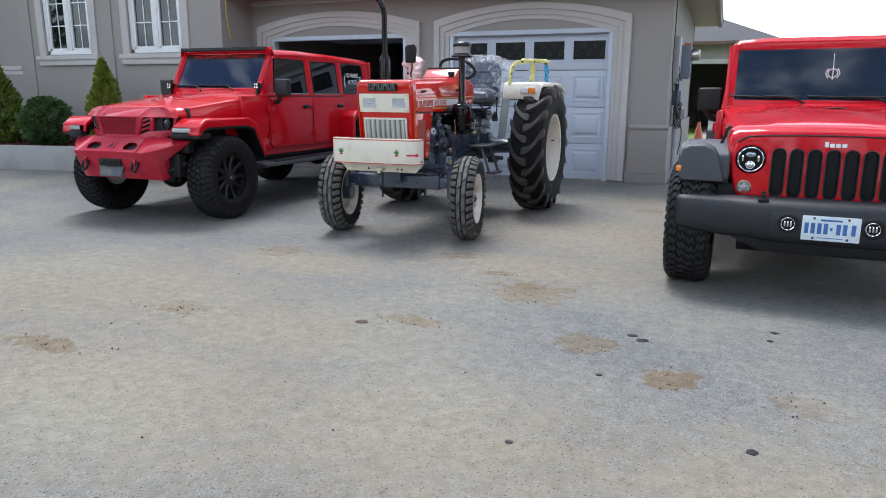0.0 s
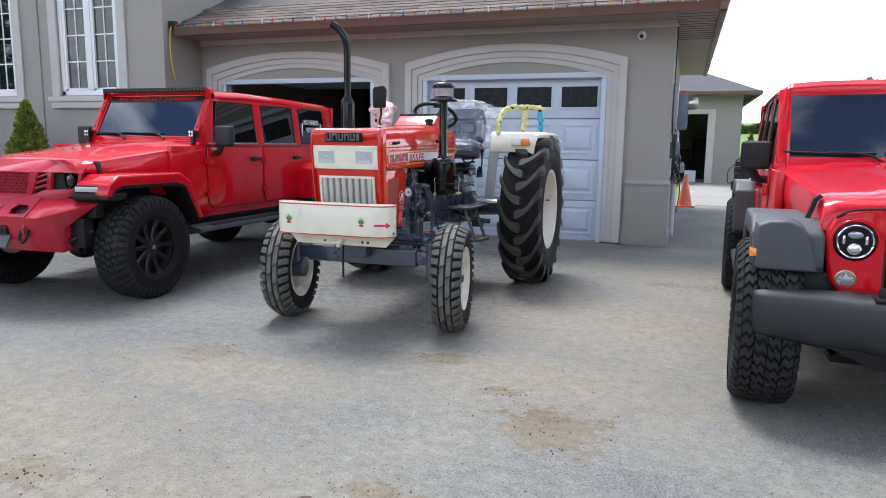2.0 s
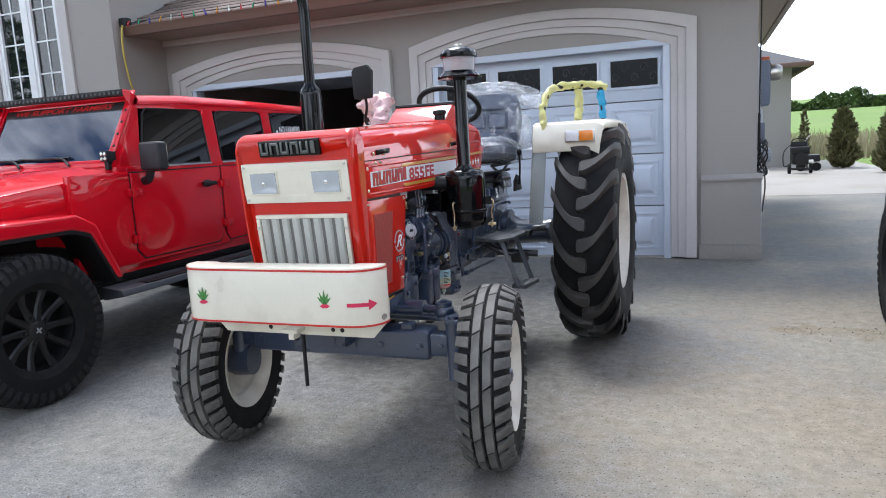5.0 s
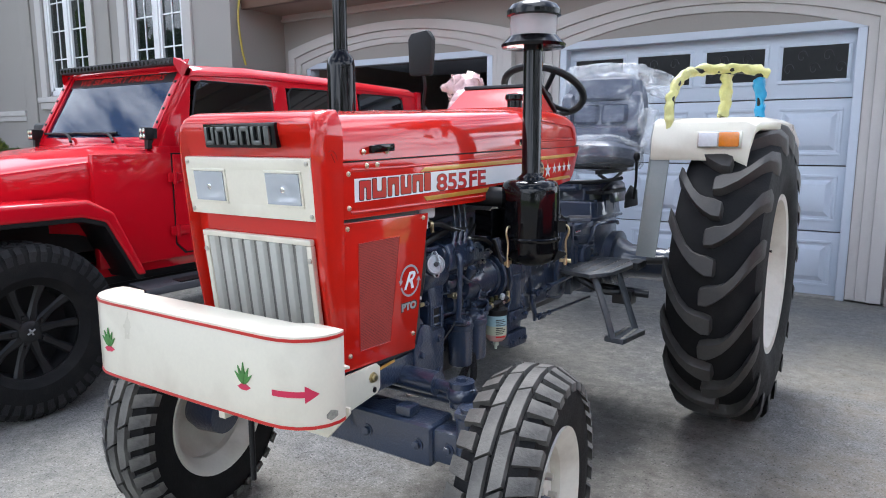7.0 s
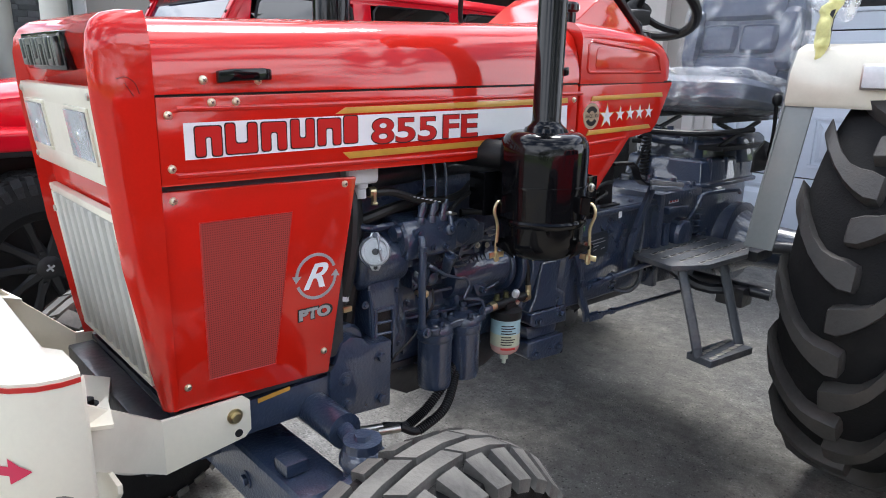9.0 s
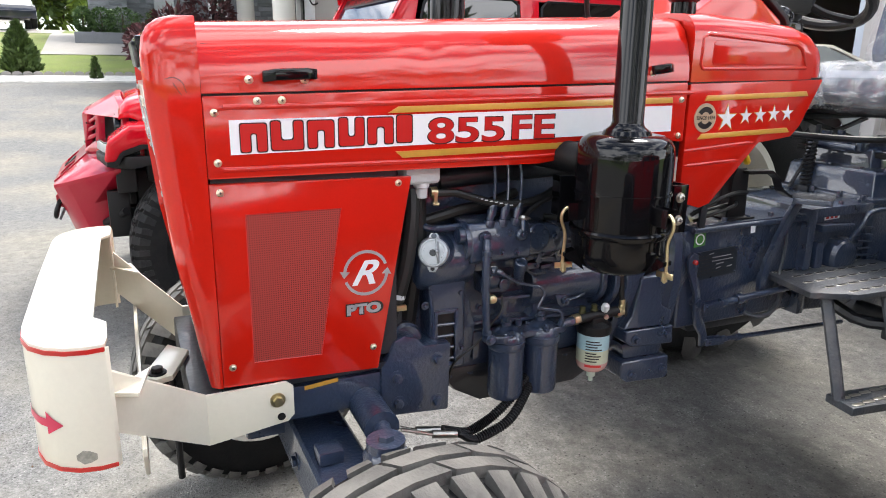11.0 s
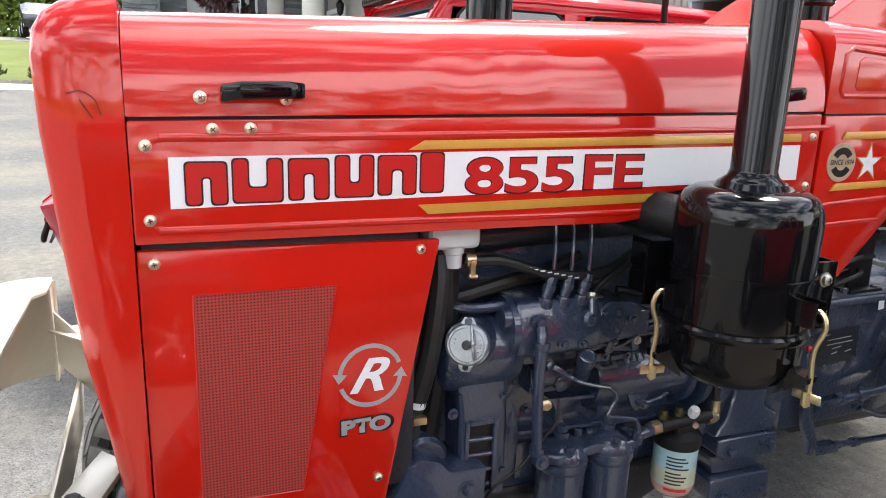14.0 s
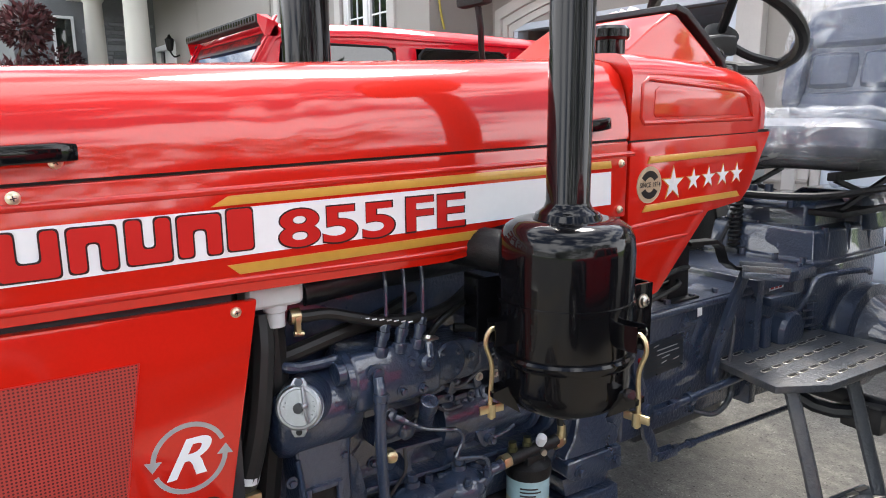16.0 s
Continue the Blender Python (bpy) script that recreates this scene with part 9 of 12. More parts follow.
gl = part("gear_lever_base", joined(box(0.02, 0.155, 1.315, 1.415, 0.908, 0.914, 0.002), prism("x", [(1.33, 0.912), (1.40, 0.912), (1.395, 1.03), (1.385, 1.05), (1.352, 1.05), (1.338, 1.03)], 0.128, 0.134, 0.002), box(0.05, 0.130, 1.390, 1.397, 0.912, 1.045, 0.002), turned([(0, 0.050), (0.012, 0.048), (0.040, 0.030), (0.075, 0.024), (0.080, 0.018)], (0.02, 1.44, 0.908), (0, 0, 1), 26)), BLACK_MATT, TR, "black gear lever bracket")
part("turret_rings", joined(*[turned([(-0.004, 0.030), (0, 0.033), (0.004, 0.030)], (0.03, 1.33, 1.04 + q * 0.010), (0.1, 0.1, 1), 20) for q in range(4)]), BLACK_MATT, gl)
part("pull_knob", turned([(0, 0.006), (0.040, 0.006), (0.042, 0.016), (0.050, 0.020), (0.056, 0.019), (0.060, 0.012)], (0.05, 1.40, 1.048), (0.45, 0.55, 0.30), 20), material("yellow_knob", (0.78, 0.56, 0.02), 0.35), TR, "yellow pull knob")
part("gear_lever", joined(tube([(0.0, 1.46, 0.98), (0.0, 1.50, 1.10), (0.02, 1.56, 1.22)], 0.009, 8, 4), turned([(-0.02, 0.014), (0.0, 0.02), (0.03, 0.016), (0.036, 0.006)], (0.02, 1.56, 1.22), (0.1, 0.4, 0.9), 16)), BLACK_MATT, TR)
for p_, q_ in (([(0.13, 1.20, 0.93), (0.15, 1.25, 0.965), (0.15, 1.33, 0.985), (0.13, 1.40, 0.98)], 0.006), ([(0.14, 1.20, 0.915), (0.165, 1.26, 0.94), (0.165, 1.32, 0.955), (0.12, 1.36, 0.95), (0.10, 1.28, 0.93)], 0.005), ([(0.10, 1.18, 0.93), (0.12, 1.26, 1.0), (0.10, 1.34, 1.02)], 0.006)):
    part("control_cable", tube(p_, q_, 8, 5), CABLE, TR)
part("clutch_lever", prism("x", [(1.195, 0.895), (1.215, 0.895), (1.218, 0.955), (1.205, 0.965), (1.195, 0.955)], 0.162, 0.170, 0.002), ENGINE_DARK, TR)
# brake lever: black bent flat bar from the bracket, and the clutch pedal with its tread
part("brake_lever", bevelled(loft([[(0.145 + o, y, z), (0.175 + o, y, z), (0.175 + o, y + 0.004, z - 0.010), (0.145 + o, y + 0.004, z - 0.010)] for o, y, z in ((-0.02, 1.37, 1.045), (0.0, 1.44, 1.046), (0.005, 1.462, 1.030), (0.01, 1.475, 0.995), (0.015, 1.50, 0.978), (0.02, 1.58, 0.962), (0.02, 1.63, 0.955))]), 0.002), BLACK_MATT, TR, "black bent brake lever")
pedal = part("clutch_pedal", joined(prism("x", [(1.430, 0.70), (1.452, 0.70), (1.468, 0.79), (1.530, 0.90), (1.566, 0.960), (1.545, 0.972), (1.505, 0.915), (1.445, 0.80), (1.428, 0.74)], 0.176, 0.192, 0.003), moved(box(-0.048, 0.048, -0.010, 0.010, -0.085, 0.085, 0.003), pose(0.222, 1.56, 0.960, 82, 0, 34))), ENGINE, TR, "blue-grey clutch pedal")
for z0, z1 in ((0.078, 0.086), (-0.086, -0.080)):
    part("pedal_lip", moved(box(-0.050, 0.050, 0.006, 0.020, z0, z1, 0.002), pose(0.222, 1.56, 0.960, 82, 0, 34)), STEP_GREY, pedal)
part("pedal_return", tube([(0.17, 1.50, 0.66), (0.182, 1.512, 0.74), (0.180, 1.525, 0.82), (0.172, 1.53, 0.88)], 0.0045, 8, 5), STEP_GREY, TR)


def clevis_rod(p0, p1, r):
    """A link rod with a forked end, a lock nut and an adjuster."""
    a, b = Vector(p0), Vector(p1)
    d_ = (b - a).normalized()
    lk = part("link_rod", joined(cyl(a + d_ * 0.05, b, r, n=12), bevelled(cyl(a + d_ * 0.050, a + d_ * 0.066, r * 1.5, n=6), 0.001), cyl(a + d_ * 0.105, a + d_ * 0.122, r * 1.55, n=14)), ENGINE, TR, "blue-grey link rod")
    part("clevis", joined(*[bevelled(loft([[a + d_ * t_ + Vector((o + w_, 0, h_)) for w_, h_ in ((-0.002, -0.010), (0.002, -0.010), (0.002, 0.010), (-0.002, 0.010))] for t_ in (-0.014, 0.052)]), 0.001) for o in (-0.010, 0.010)], cyl(a - Vector((0.018, 0, 0)), a + Vector((0.018, 0, 0)), 0.006, n=12)), ENGINE, lk)
    return lk


clevis_rod((0.184, 1.235, 0.680), (0.215, 1.60, 0.712), 0.0095)
clevis_rod((0.184, 1.258, 0.572), (0.20, 1.80, 0.556), 0.0070)
crank = part("bell_crank", prism("x", [(1.162, 0.822), (1.176, 0.838), (1.194, 0.832), (1.200, 0.80), (1.196, 0.772), (1.214, 0.735), (1.222, 0.690), (1.226, 0.655), (1.246, 0.625), (1.262, 0.585), (1.262, 0.556), (1.240, 0.556), (1.236, 0.590), (1.214, 0.620), (1.204, 0.655), (1.196, 0.720), (1.176, 0.765), (1.164, 0.795)], 0.168, 0.180, 0.003), ENGINE, TR, "blue-grey clutch crank")
part("crank_shaft", joined(cyl((0.0, 1.215, 0.690), (0.186, 1.215, 0.690), 0.014, n=16), cyl((0.0, 1.19, 0.80), (0.174, 1.185, 0.815), 0.010, n=14)), ENGINE, crank)
part("grease_cap", turned([(0, 0.007), (0.008, 0.007), (0.011, 0.004)], (0.180, 1.182, 0.812), (1, 0, 0), 12), RED_LENS, crank, "red grease cap")
part("breather_pipe", tube([(0.155, 1.42, 0.625), (0.185, 1.46, 0.618), (0.190, 1.51, 0.645), (0.182, 1.53, 0.70), (0.165, 1.53, 0.74)], 0.007, 8, 5), STEP_GREY, TR)
part("brake_hoop", tube([(0.175, 1.80, 0.80), (0.205, 1.81, 0.86), (0.215, 1.83, 0.905), (0.235, 1.90, 0.915), (0.26, 1.99, 0.915), (0.25, 2.04, 0.90)], 0.008, 8, 5), ENGINE, TR, "blue-grey brake cross pipe")

# foot step: perforated plate, two slanted bars, lower tread
fs = part("foot_step", bevelled(prism("z", [(0.125, 1.50), (0.335, 1.45), (0.40, 1.56), (0.415, 1.80), (0.35, 1.95), (0.12, 1.93)], 0.722, 0.740), 0.004), STEP_GREY, TR, "grey perforated foot step")
slot = mesh_of("slot", joined(prism("z", [(-0.012, -0.004), (0.012, -0.004), (0.016, 0), (0.012, 0.004), (-0.012, 0.004), (-0.016, 0)], 0.7402, 0.7410)), BLACK_MATT)
rim_slot = mesh_of("slot_rim", prism("z", [(-0.015, -0.007), (0.015, -0.007), (0.020, 0), (0.015, 0.007), (-0.015, 0.007), (-0.020, 0)], 0.739, 0.7406, 0.0008), STEEL)
for i in range(9):
    for j in range(5):
        x, y = 0.165 + 0.052 * j, 1.525 + 0.047 * i + (0.02 if j % 2 else 0)
        if 1.46 + (0.335 - x) * 0.25 + 0.02 < y < 1.90 and (x < 0.33 or y > 1.57):
            piece("slot_rim", rim_slot, fs, pose(x, y, 0, 0, 0, 90))
            piece("slot", slot, fs, pose(x, y, 0.0004, 0, 0, 90))
part("step_bar", tube([(0.33, 1.52, 0.725), (0.40, 1.50, 0.56), (0.435, 1.495, 0.455)], 0.016, 8, 2, 0.5), STEP_GREY, fs)
part("step_bar", tube([(0.37, 1.715, 0.725), (0.43, 1.705, 0.56), (0.475, 1.69, 0.455)], 0.016, 8, 2, 0.5), STEP_GREY, fs)
rung = part("lower_tread", bevelled(moved(box(-0.045, 0.045, -0.11, 0.11, -0.012, 0.012), pose(0.455, 1.598, 0.45, 0, 0, -8)), 0.004), STEP_GREY, fs)
for i in range(5):
    for j in range(2):
        piece("tread_slot", rim_slot, rung, pose(0.435 + 0.04 * j, 1.515 + 0.042 * i, -0.2765, 0, 0, 82))
part("step_bracket", joined(box(0.10, 0.16, 1.62, 1.86, 0.66, 0.722, 0.004), tube([(0.15, 1.66, 0.70), (0.30, 1.70, 0.62), (0.40, 1.76, 0.62)], 0.018, 8, 3), box(0.36, 0.42, 1.86, 1.98, 0.70, 0.735, 0.004)), ENGINE_DARK, fs)
part("brake_linkage", joined(cyl((0.20, 1.86, 0.60), (0.46, 1.92, 0.58), 0.022, n=12), box(0.30, 0.40, 1.84, 1.92, 0.53, 0.60, 0.01), cyl((0.42, 1.98, 0.735), (0.50, 2.0, 0.74), 0.022, n=12)), ENGINE_DARK, TR)

# ---- tractor: seat, fenders, handrail ----
seat = part("seat_pan", joined(box(-0.22, 0.22, 1.98, 2.36, 1.172, 1.20, 0.010), tube([(-0.20, 1.80, 1.12), (0.0, 1.72, 1.12), (0.20, 1.80, 1.12), (0.24, 2.1, 1.125)], 0.010, 8, 4)), BLACK_MATT, TR, "black seat suspension")
for sx in (0.17, -0.17):
    part("seat_rail", box(sx - 0.012, sx + 0.012, 1.94, 2.36, 1.148, 1.170, 0.003), BLACK_MATT, seat)
    part("scissor_arm", prism("x", [(1.99, 1.068), (2.01, 1.060), (2.31, 1.140), (2.29, 1.150)], sx - 0.006, sx + 0.006, 0.002), BLACK_MATT, seat)
    part("scissor_arm", prism("x", [(2.31, 1.068), (2.29, 1.060), (1.99, 1.140), (2.01, 1.150)], sx - 0.020, sx - 0.008, 0.002), BLACK_MATT, seat)
part("seat_base", box(-0.19, 0.19, 1.98, 2.33, 1.045, 1.062, 0.004), BLACK_MATT, seat)


def pad(w, h, d, n=10, crown=0.25):
    """A stuffed pad: w wide, h high, d thick, with soft rounded rims."""
    bm = bm_new()
    bmesh.ops.create_cube(bm, size=2)
    bmesh.ops.subdivide_edges(bm, edges=bm.edges, cuts=n, use_grid_fill=True)
    for v in bm.verts:
        x, y, z = v.co
        k = (1 - min(1, (x * x) ** 3)) * (1 - min(1, (z * z) ** 3))
        q = Vector((x, y * (0.45 + 0.55 * k ** 0.4), z))
        l_ = max(abs(x), abs(z))
        r_ = math.hypot(x, z)
        if r_ > 1:
            s_ = (1 + (l_ / r_ - 1) * 0.0) * (1 - 0.10 * (r_ - 1) / 0.414)
            q.x *= s_
            q.z *= s_
        v.co = Vector((q.x * w / 2, q.y * d / 2, q.z * h / 2))
    return bm


def rounded(bm, k=0.22):
    """Rounds off the upper corners of a pad."""
    top = max(v.co.z for v in bm.verts)
    half = max(abs(v.co.x) for v in bm.verts)
    for v in bm.verts:
        f = max(0.0, v.co.z / top)
        v.co.z -= top * k * f * (v.co.x / half) ** 4
        v.co.x *= 1 - 0.07 * f * f
    return bm


back = part("seat_back", moved(joined(rounded(pad(0.47, 0.42, 0.12))), pose(0.02, 2.42, 1.475, -10, 0, 0)), SEAT_VINYL, TR, "navy vinyl seat back")
for dx, dz, w, h, d in ((0, 0.115, 0.33, 0.13, 0.075), (-0.080, -0.020, 0.150, 0.115, 0.070), (0.080, -0.020, 0.150, 0.115, 0.070), (0, -0.135, 0.36, 0.10, 0.075), (-0.195, -0.02, 0.070, 0.24, 0.085), (0.195, -0.02, 0.070, 0.24, 0.085)):
    part("seat_panel", moved(pad(w, h, d, 8), pose(0.02 + dx, 2.372 + dz * 0.17, 1.475 + dz, -10, 0, 0)), SEAT_VINYL, back)
part("seat_cushion", moved(pad(0.48, 0.42, 0.11), pose(0.02, 2.16, 1.245, 84, 0, 0)), SEAT_VINYL, TR, "navy vinyl seat cushion")
wrap = part("seat_wrap", moved(rounded(pad(0.53, 0.47, 0.215, 24)), pose(0.02, 2.42, 1.480, -10, 0, 0)), CLEAR_WRAP, TR, "clear crinkled packing film over the seat")
part("seat_wrap_lower", moved(pad(0.54, 0.48, 0.165, 20), pose(0.02, 2.16, 1.245, 84, 0, 0)), LOOSE_WRAP, wrap, "bunched white packing film")
part("film_tail", moved(pad(0.20, 0.13, 0.07, 10), pose(0.32, 2.44, 1.61, -10, 24, 0)), LOOSE_WRAP, wrap)
part("film_tail", moved(pad(0.13, 0.24, 0.10, 10), pose(0.285, 2.38, 1.36, -10, -8, 20)), LOOSE_WRAP, wrap)
part("film_crown", moved(rounded(pad(0.50, 0.10, 0.20, 12)), pose(0.02, 2.455, 1.672, -10, 0, 0)), LOOSE_WRAP, wrap)
for w_ in [wrap] + list(wrap.children):
    for v in w_.data.vertices:
        v.co += noise.noise_vector(v.co * 17) * 0.012 + noise.noise_vector(v.co * 55) * 0.006

for sg in (1, -1):
    arc = []
    for a in range(-20, 100, 8):
        r_ = 0.745
        arc.append((2.06 - r_ * math.cos(radians(a + 20)), RR + r_ * math.sin(radians(a + 20))))
    ftop = [(1.705, 1.245, 0.895), (1.715, 1.33, 0.905), (1.75, 1.395, 0.915), (1.80, 1.412, 0.925), (1.95, 1.414, 0.96), (2.50, 1.412, 0.965), (2.80, 1.33, 0.965)]
    x0 = 0.50
    bm = loft([[(x * sg, y, z) for x, y, z in ((x0, p[0], p[1]), (p[2] - 0.04, p[0], p[1] + 0.0), (p[2], p[0] + 0.01, p[1] - 0.02), (p[2] - 0.001, p[0] + 0.012, p[1] - 0.05))] + [(x * sg, y + 0.006, z - 0.006) for x, y, z in ((p[2] - 0.006, p[0] + 0.012, p[1] - 0.05), (p[2] - 0.01, p[0] + 0.01, p[1] - 0.026), (p[2] - 0.045, p[0], p[1] - 0.008), (x0, p[0], p[1] - 0.008))] for p in ftop])
    fe = part("fender", bevelled(bm, 0.002), CREAM, TR, "cream enamel rear fender")
    inner = [(1.715, 1.25), (1.575, 0.82), (1.61, 0.815), (1.64, 0.93), (1.74, 1.10), (1.86, 1.24), (2.10, 1.32), (2.40, 1.28), (2.62, 1.10), (2.74, 0.95), (2.76, 1.32), (2.45, 1.405), (1.80, 1.405), (1.75, 1.39), (1.717, 1.33)]
    # cream-grey plate: the shade under the fender is put into its enamel colour
    part("fender_inner", prism("x", inner, (x0 - 0.006) * sg, x0 * sg, 0.001), material("shade_darkened_enamel", (0.20, 0.215, 0.21), 0.4, 0, 0.2, 0.06, 6, 90, 0, 0, (0.3, 0.28, 0.24), 0.3, 5) if sg > 0 else bpy.data.materials["shade_darkened_enamel"], fe, "cream-grey inner fender plate, colour darkened for shade")
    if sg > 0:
        part("fender_flange", prism("x", [(1.720, 1.245), (1.572, 0.82), (1.580, 0.818), (1.728, 1.245)], 0.50, 0.58, 0.002), bpy.data.materials["shade_darkened_enamel"], fe)
        for y, z in ((1.595, 0.84), (1.62, 0.84), (1.715, 1.15), (1.685, 1.06), (1.655, 0.96)):
            bolt("plate_bolt", 0.50, y, z, fe, 0.009, STEEL)
    lamp = part("indicator", joined(box(min(0.70 * sg, 0.875 * sg), max(0.70 * sg, 0.875 * sg), 1.685, 1.71, 1.285, 1.355, 0.006)), STEEL, TR, "clear and amber indicator lamp")
    part("clear_lens", box(min(0.708 * sg, 0.785 * sg), max(0.708 * sg, 0.785 * sg), 1.672, 1.686, 1.290, 1.350, 0.006), material("frosted_clear_lens", (0.72, 0.73, 0.75), 0.2, 0, 0.5) if sg > 0 else bpy.data.materials["frosted_clear_lens"], lamp)
    part("amber_lens", box(min(0.788 * sg, 0.867 * sg), max(0.788 * sg, 0.867 * sg), 1.672, 1.686, 1.290, 1.350, 0.006), AMBER, lamp)
    FILM = YELLOW_WRAP if sg > 0 else PINK_WRAP
    rl = part("fender_rail", tube([(0.56 * sg, 1.77, 1.40), (0.555 * sg, 1.80, 1.50), (0.57 * sg, 1.90, 1.60), (0.62 * sg, 2.05, 1.635), (0.76 * sg, 2.15, 1.64), (0.86 * sg, 2.20, 1.62)], 0.017, 10, 6), BLACK_MATT, TR, "black handrail wrapped in packing film")
    part("rail_post", tube([(0.72 * sg, 2.13, 1.635), (0.715 * sg, 2.12, 1.52), (0.71 * sg, 2.10, 1.41)], 0.014, 10, 4), BLACK_MATT, rl)
    part("rail_post", tube([(0.84 * sg, 2.20, 1.62), (0.85 * sg, 2.21, 1.52), (0.855 * sg, 2.22, 1.41)], 0.014, 10, 4), BLACK_MATT, rl)
    y1 = part("yellow_wrap", tube([(0.56 * sg, 1.755, 1.36), (0.56 * sg, 1.765, 1.42), (0.553 * sg, 1.80, 1.50), (0.57 * sg, 1.90, 1.60), (0.62 * sg, 2.05, 1.635), (0.76 * sg, 2.15, 1.645), (0.88 * sg, 2.20, 1.625)], 0.022 if sg > 0 else 0.048, 14, 9), FILM, rl, "crinkled yellow packing film" if sg > 0 else "crinkled pink packing film")
    y2 = part("yellow_wrap", tube([(0.72 * sg, 2.13, 1.62), (0.715 * sg, 2.12, 1.52), (0.71 * sg, 2.10, 1.425)], 0.026, 14, 8), FILM, rl)
    y3 = part("blue_wrap", tube([(0.84 * sg, 2.20, 1.60), (0.85 * sg, 2.21, 1.52), (0.855 * sg, 2.22, 1.425)], 0.022, 14, 8), BLUE_WRAP if sg > 0 else PINK_WRAP, rl, "crinkled blue packing film" if sg > 0 else "")
    for w_ in (y1, y2, y3):
        for v in w_.data.vertices:
            v.co += noise.noise_vector(v.co * 28) * (0.015 if sg > 0 else 0.036)
part("toolbox", box(0.43, 0.50, 2.20, 2.42, 1.22, 1.42, 0.01), BLACK_MATT, TR, "black control box beside the seat")
part("draft_lever", joined(tube([(0.30, 2.12, 1.02), (0.315, 2.10, 1.12), (0.32, 2.08, 1.22)], 0.007, 8, 3), ball((0.32, 2.08, 1.235), (0.017, 0.017, 0.024))), BLACK_MATT, TR, "black hydraulic lever")
part("quadrant", prism("x", [(2.02, 0.98), (2.22, 0.98), (2.20, 1.06), (2.10, 1.09), (2.03, 1.05)], 0.285, 0.293, 0.002), BLACK_MATT, TR)
part("rear_box", box(-0.52, -0.15, 1.75, 2.3, 1.18, 1.26, 0.02), CREAM, TR, "cream far-side fender shelf")
part("far_lamp", joined(box(-0.46, -0.28, 1.50, 1.56, 1.02, 1.13, 0.02), cyl((-0.36, 1.50, 1.0), (-0.36, 1.46, 0.99), 0.05, n=18)), BLACK_MATT, TR, "black horn and lamp on the far fender")
part("fender_sticker", box(-0.494, -0.4925, 1.80, 1.90, 1.28, 1.38), material("yellow_sticker", (0.8, 0.7, 0.02), 0.4), TR, "yellow warning sticker")

# ---- the two off-roaders ----
# own axes: x to the right as seen from the front of the yard, y towards the rear, origin under the front axle
def pierced_plate(outline, holes, thick, place):
    """A plate with holes in it; place(u, v, w) sets each vertex, w running from 0 to thick."""
    bm = bm_new()
    edges = []
    for loop in [outline] + holes:
        vs = [bm.verts.new((u, v, 0)) for u, v in loop]
        edges += [bm.edges.new((a, b)) for a, b in zip(vs, vs[1:] + vs[:1])]
    bmesh.ops.triangle_fill(bm, use_beauty=True, edges=edges)
    grown = bmesh.ops.extrude_face_region(bm, geom=bm.faces[:])
    for v in [q for q in grown["geom"] if isinstance(q, bmesh.types.BMVert)]:
        v.co.z = thick
    for v in bm.verts:
        v.co = place(*v.co)
    bmesh.ops.recalc_face_normals(bm, faces=bm.faces)
    return bm


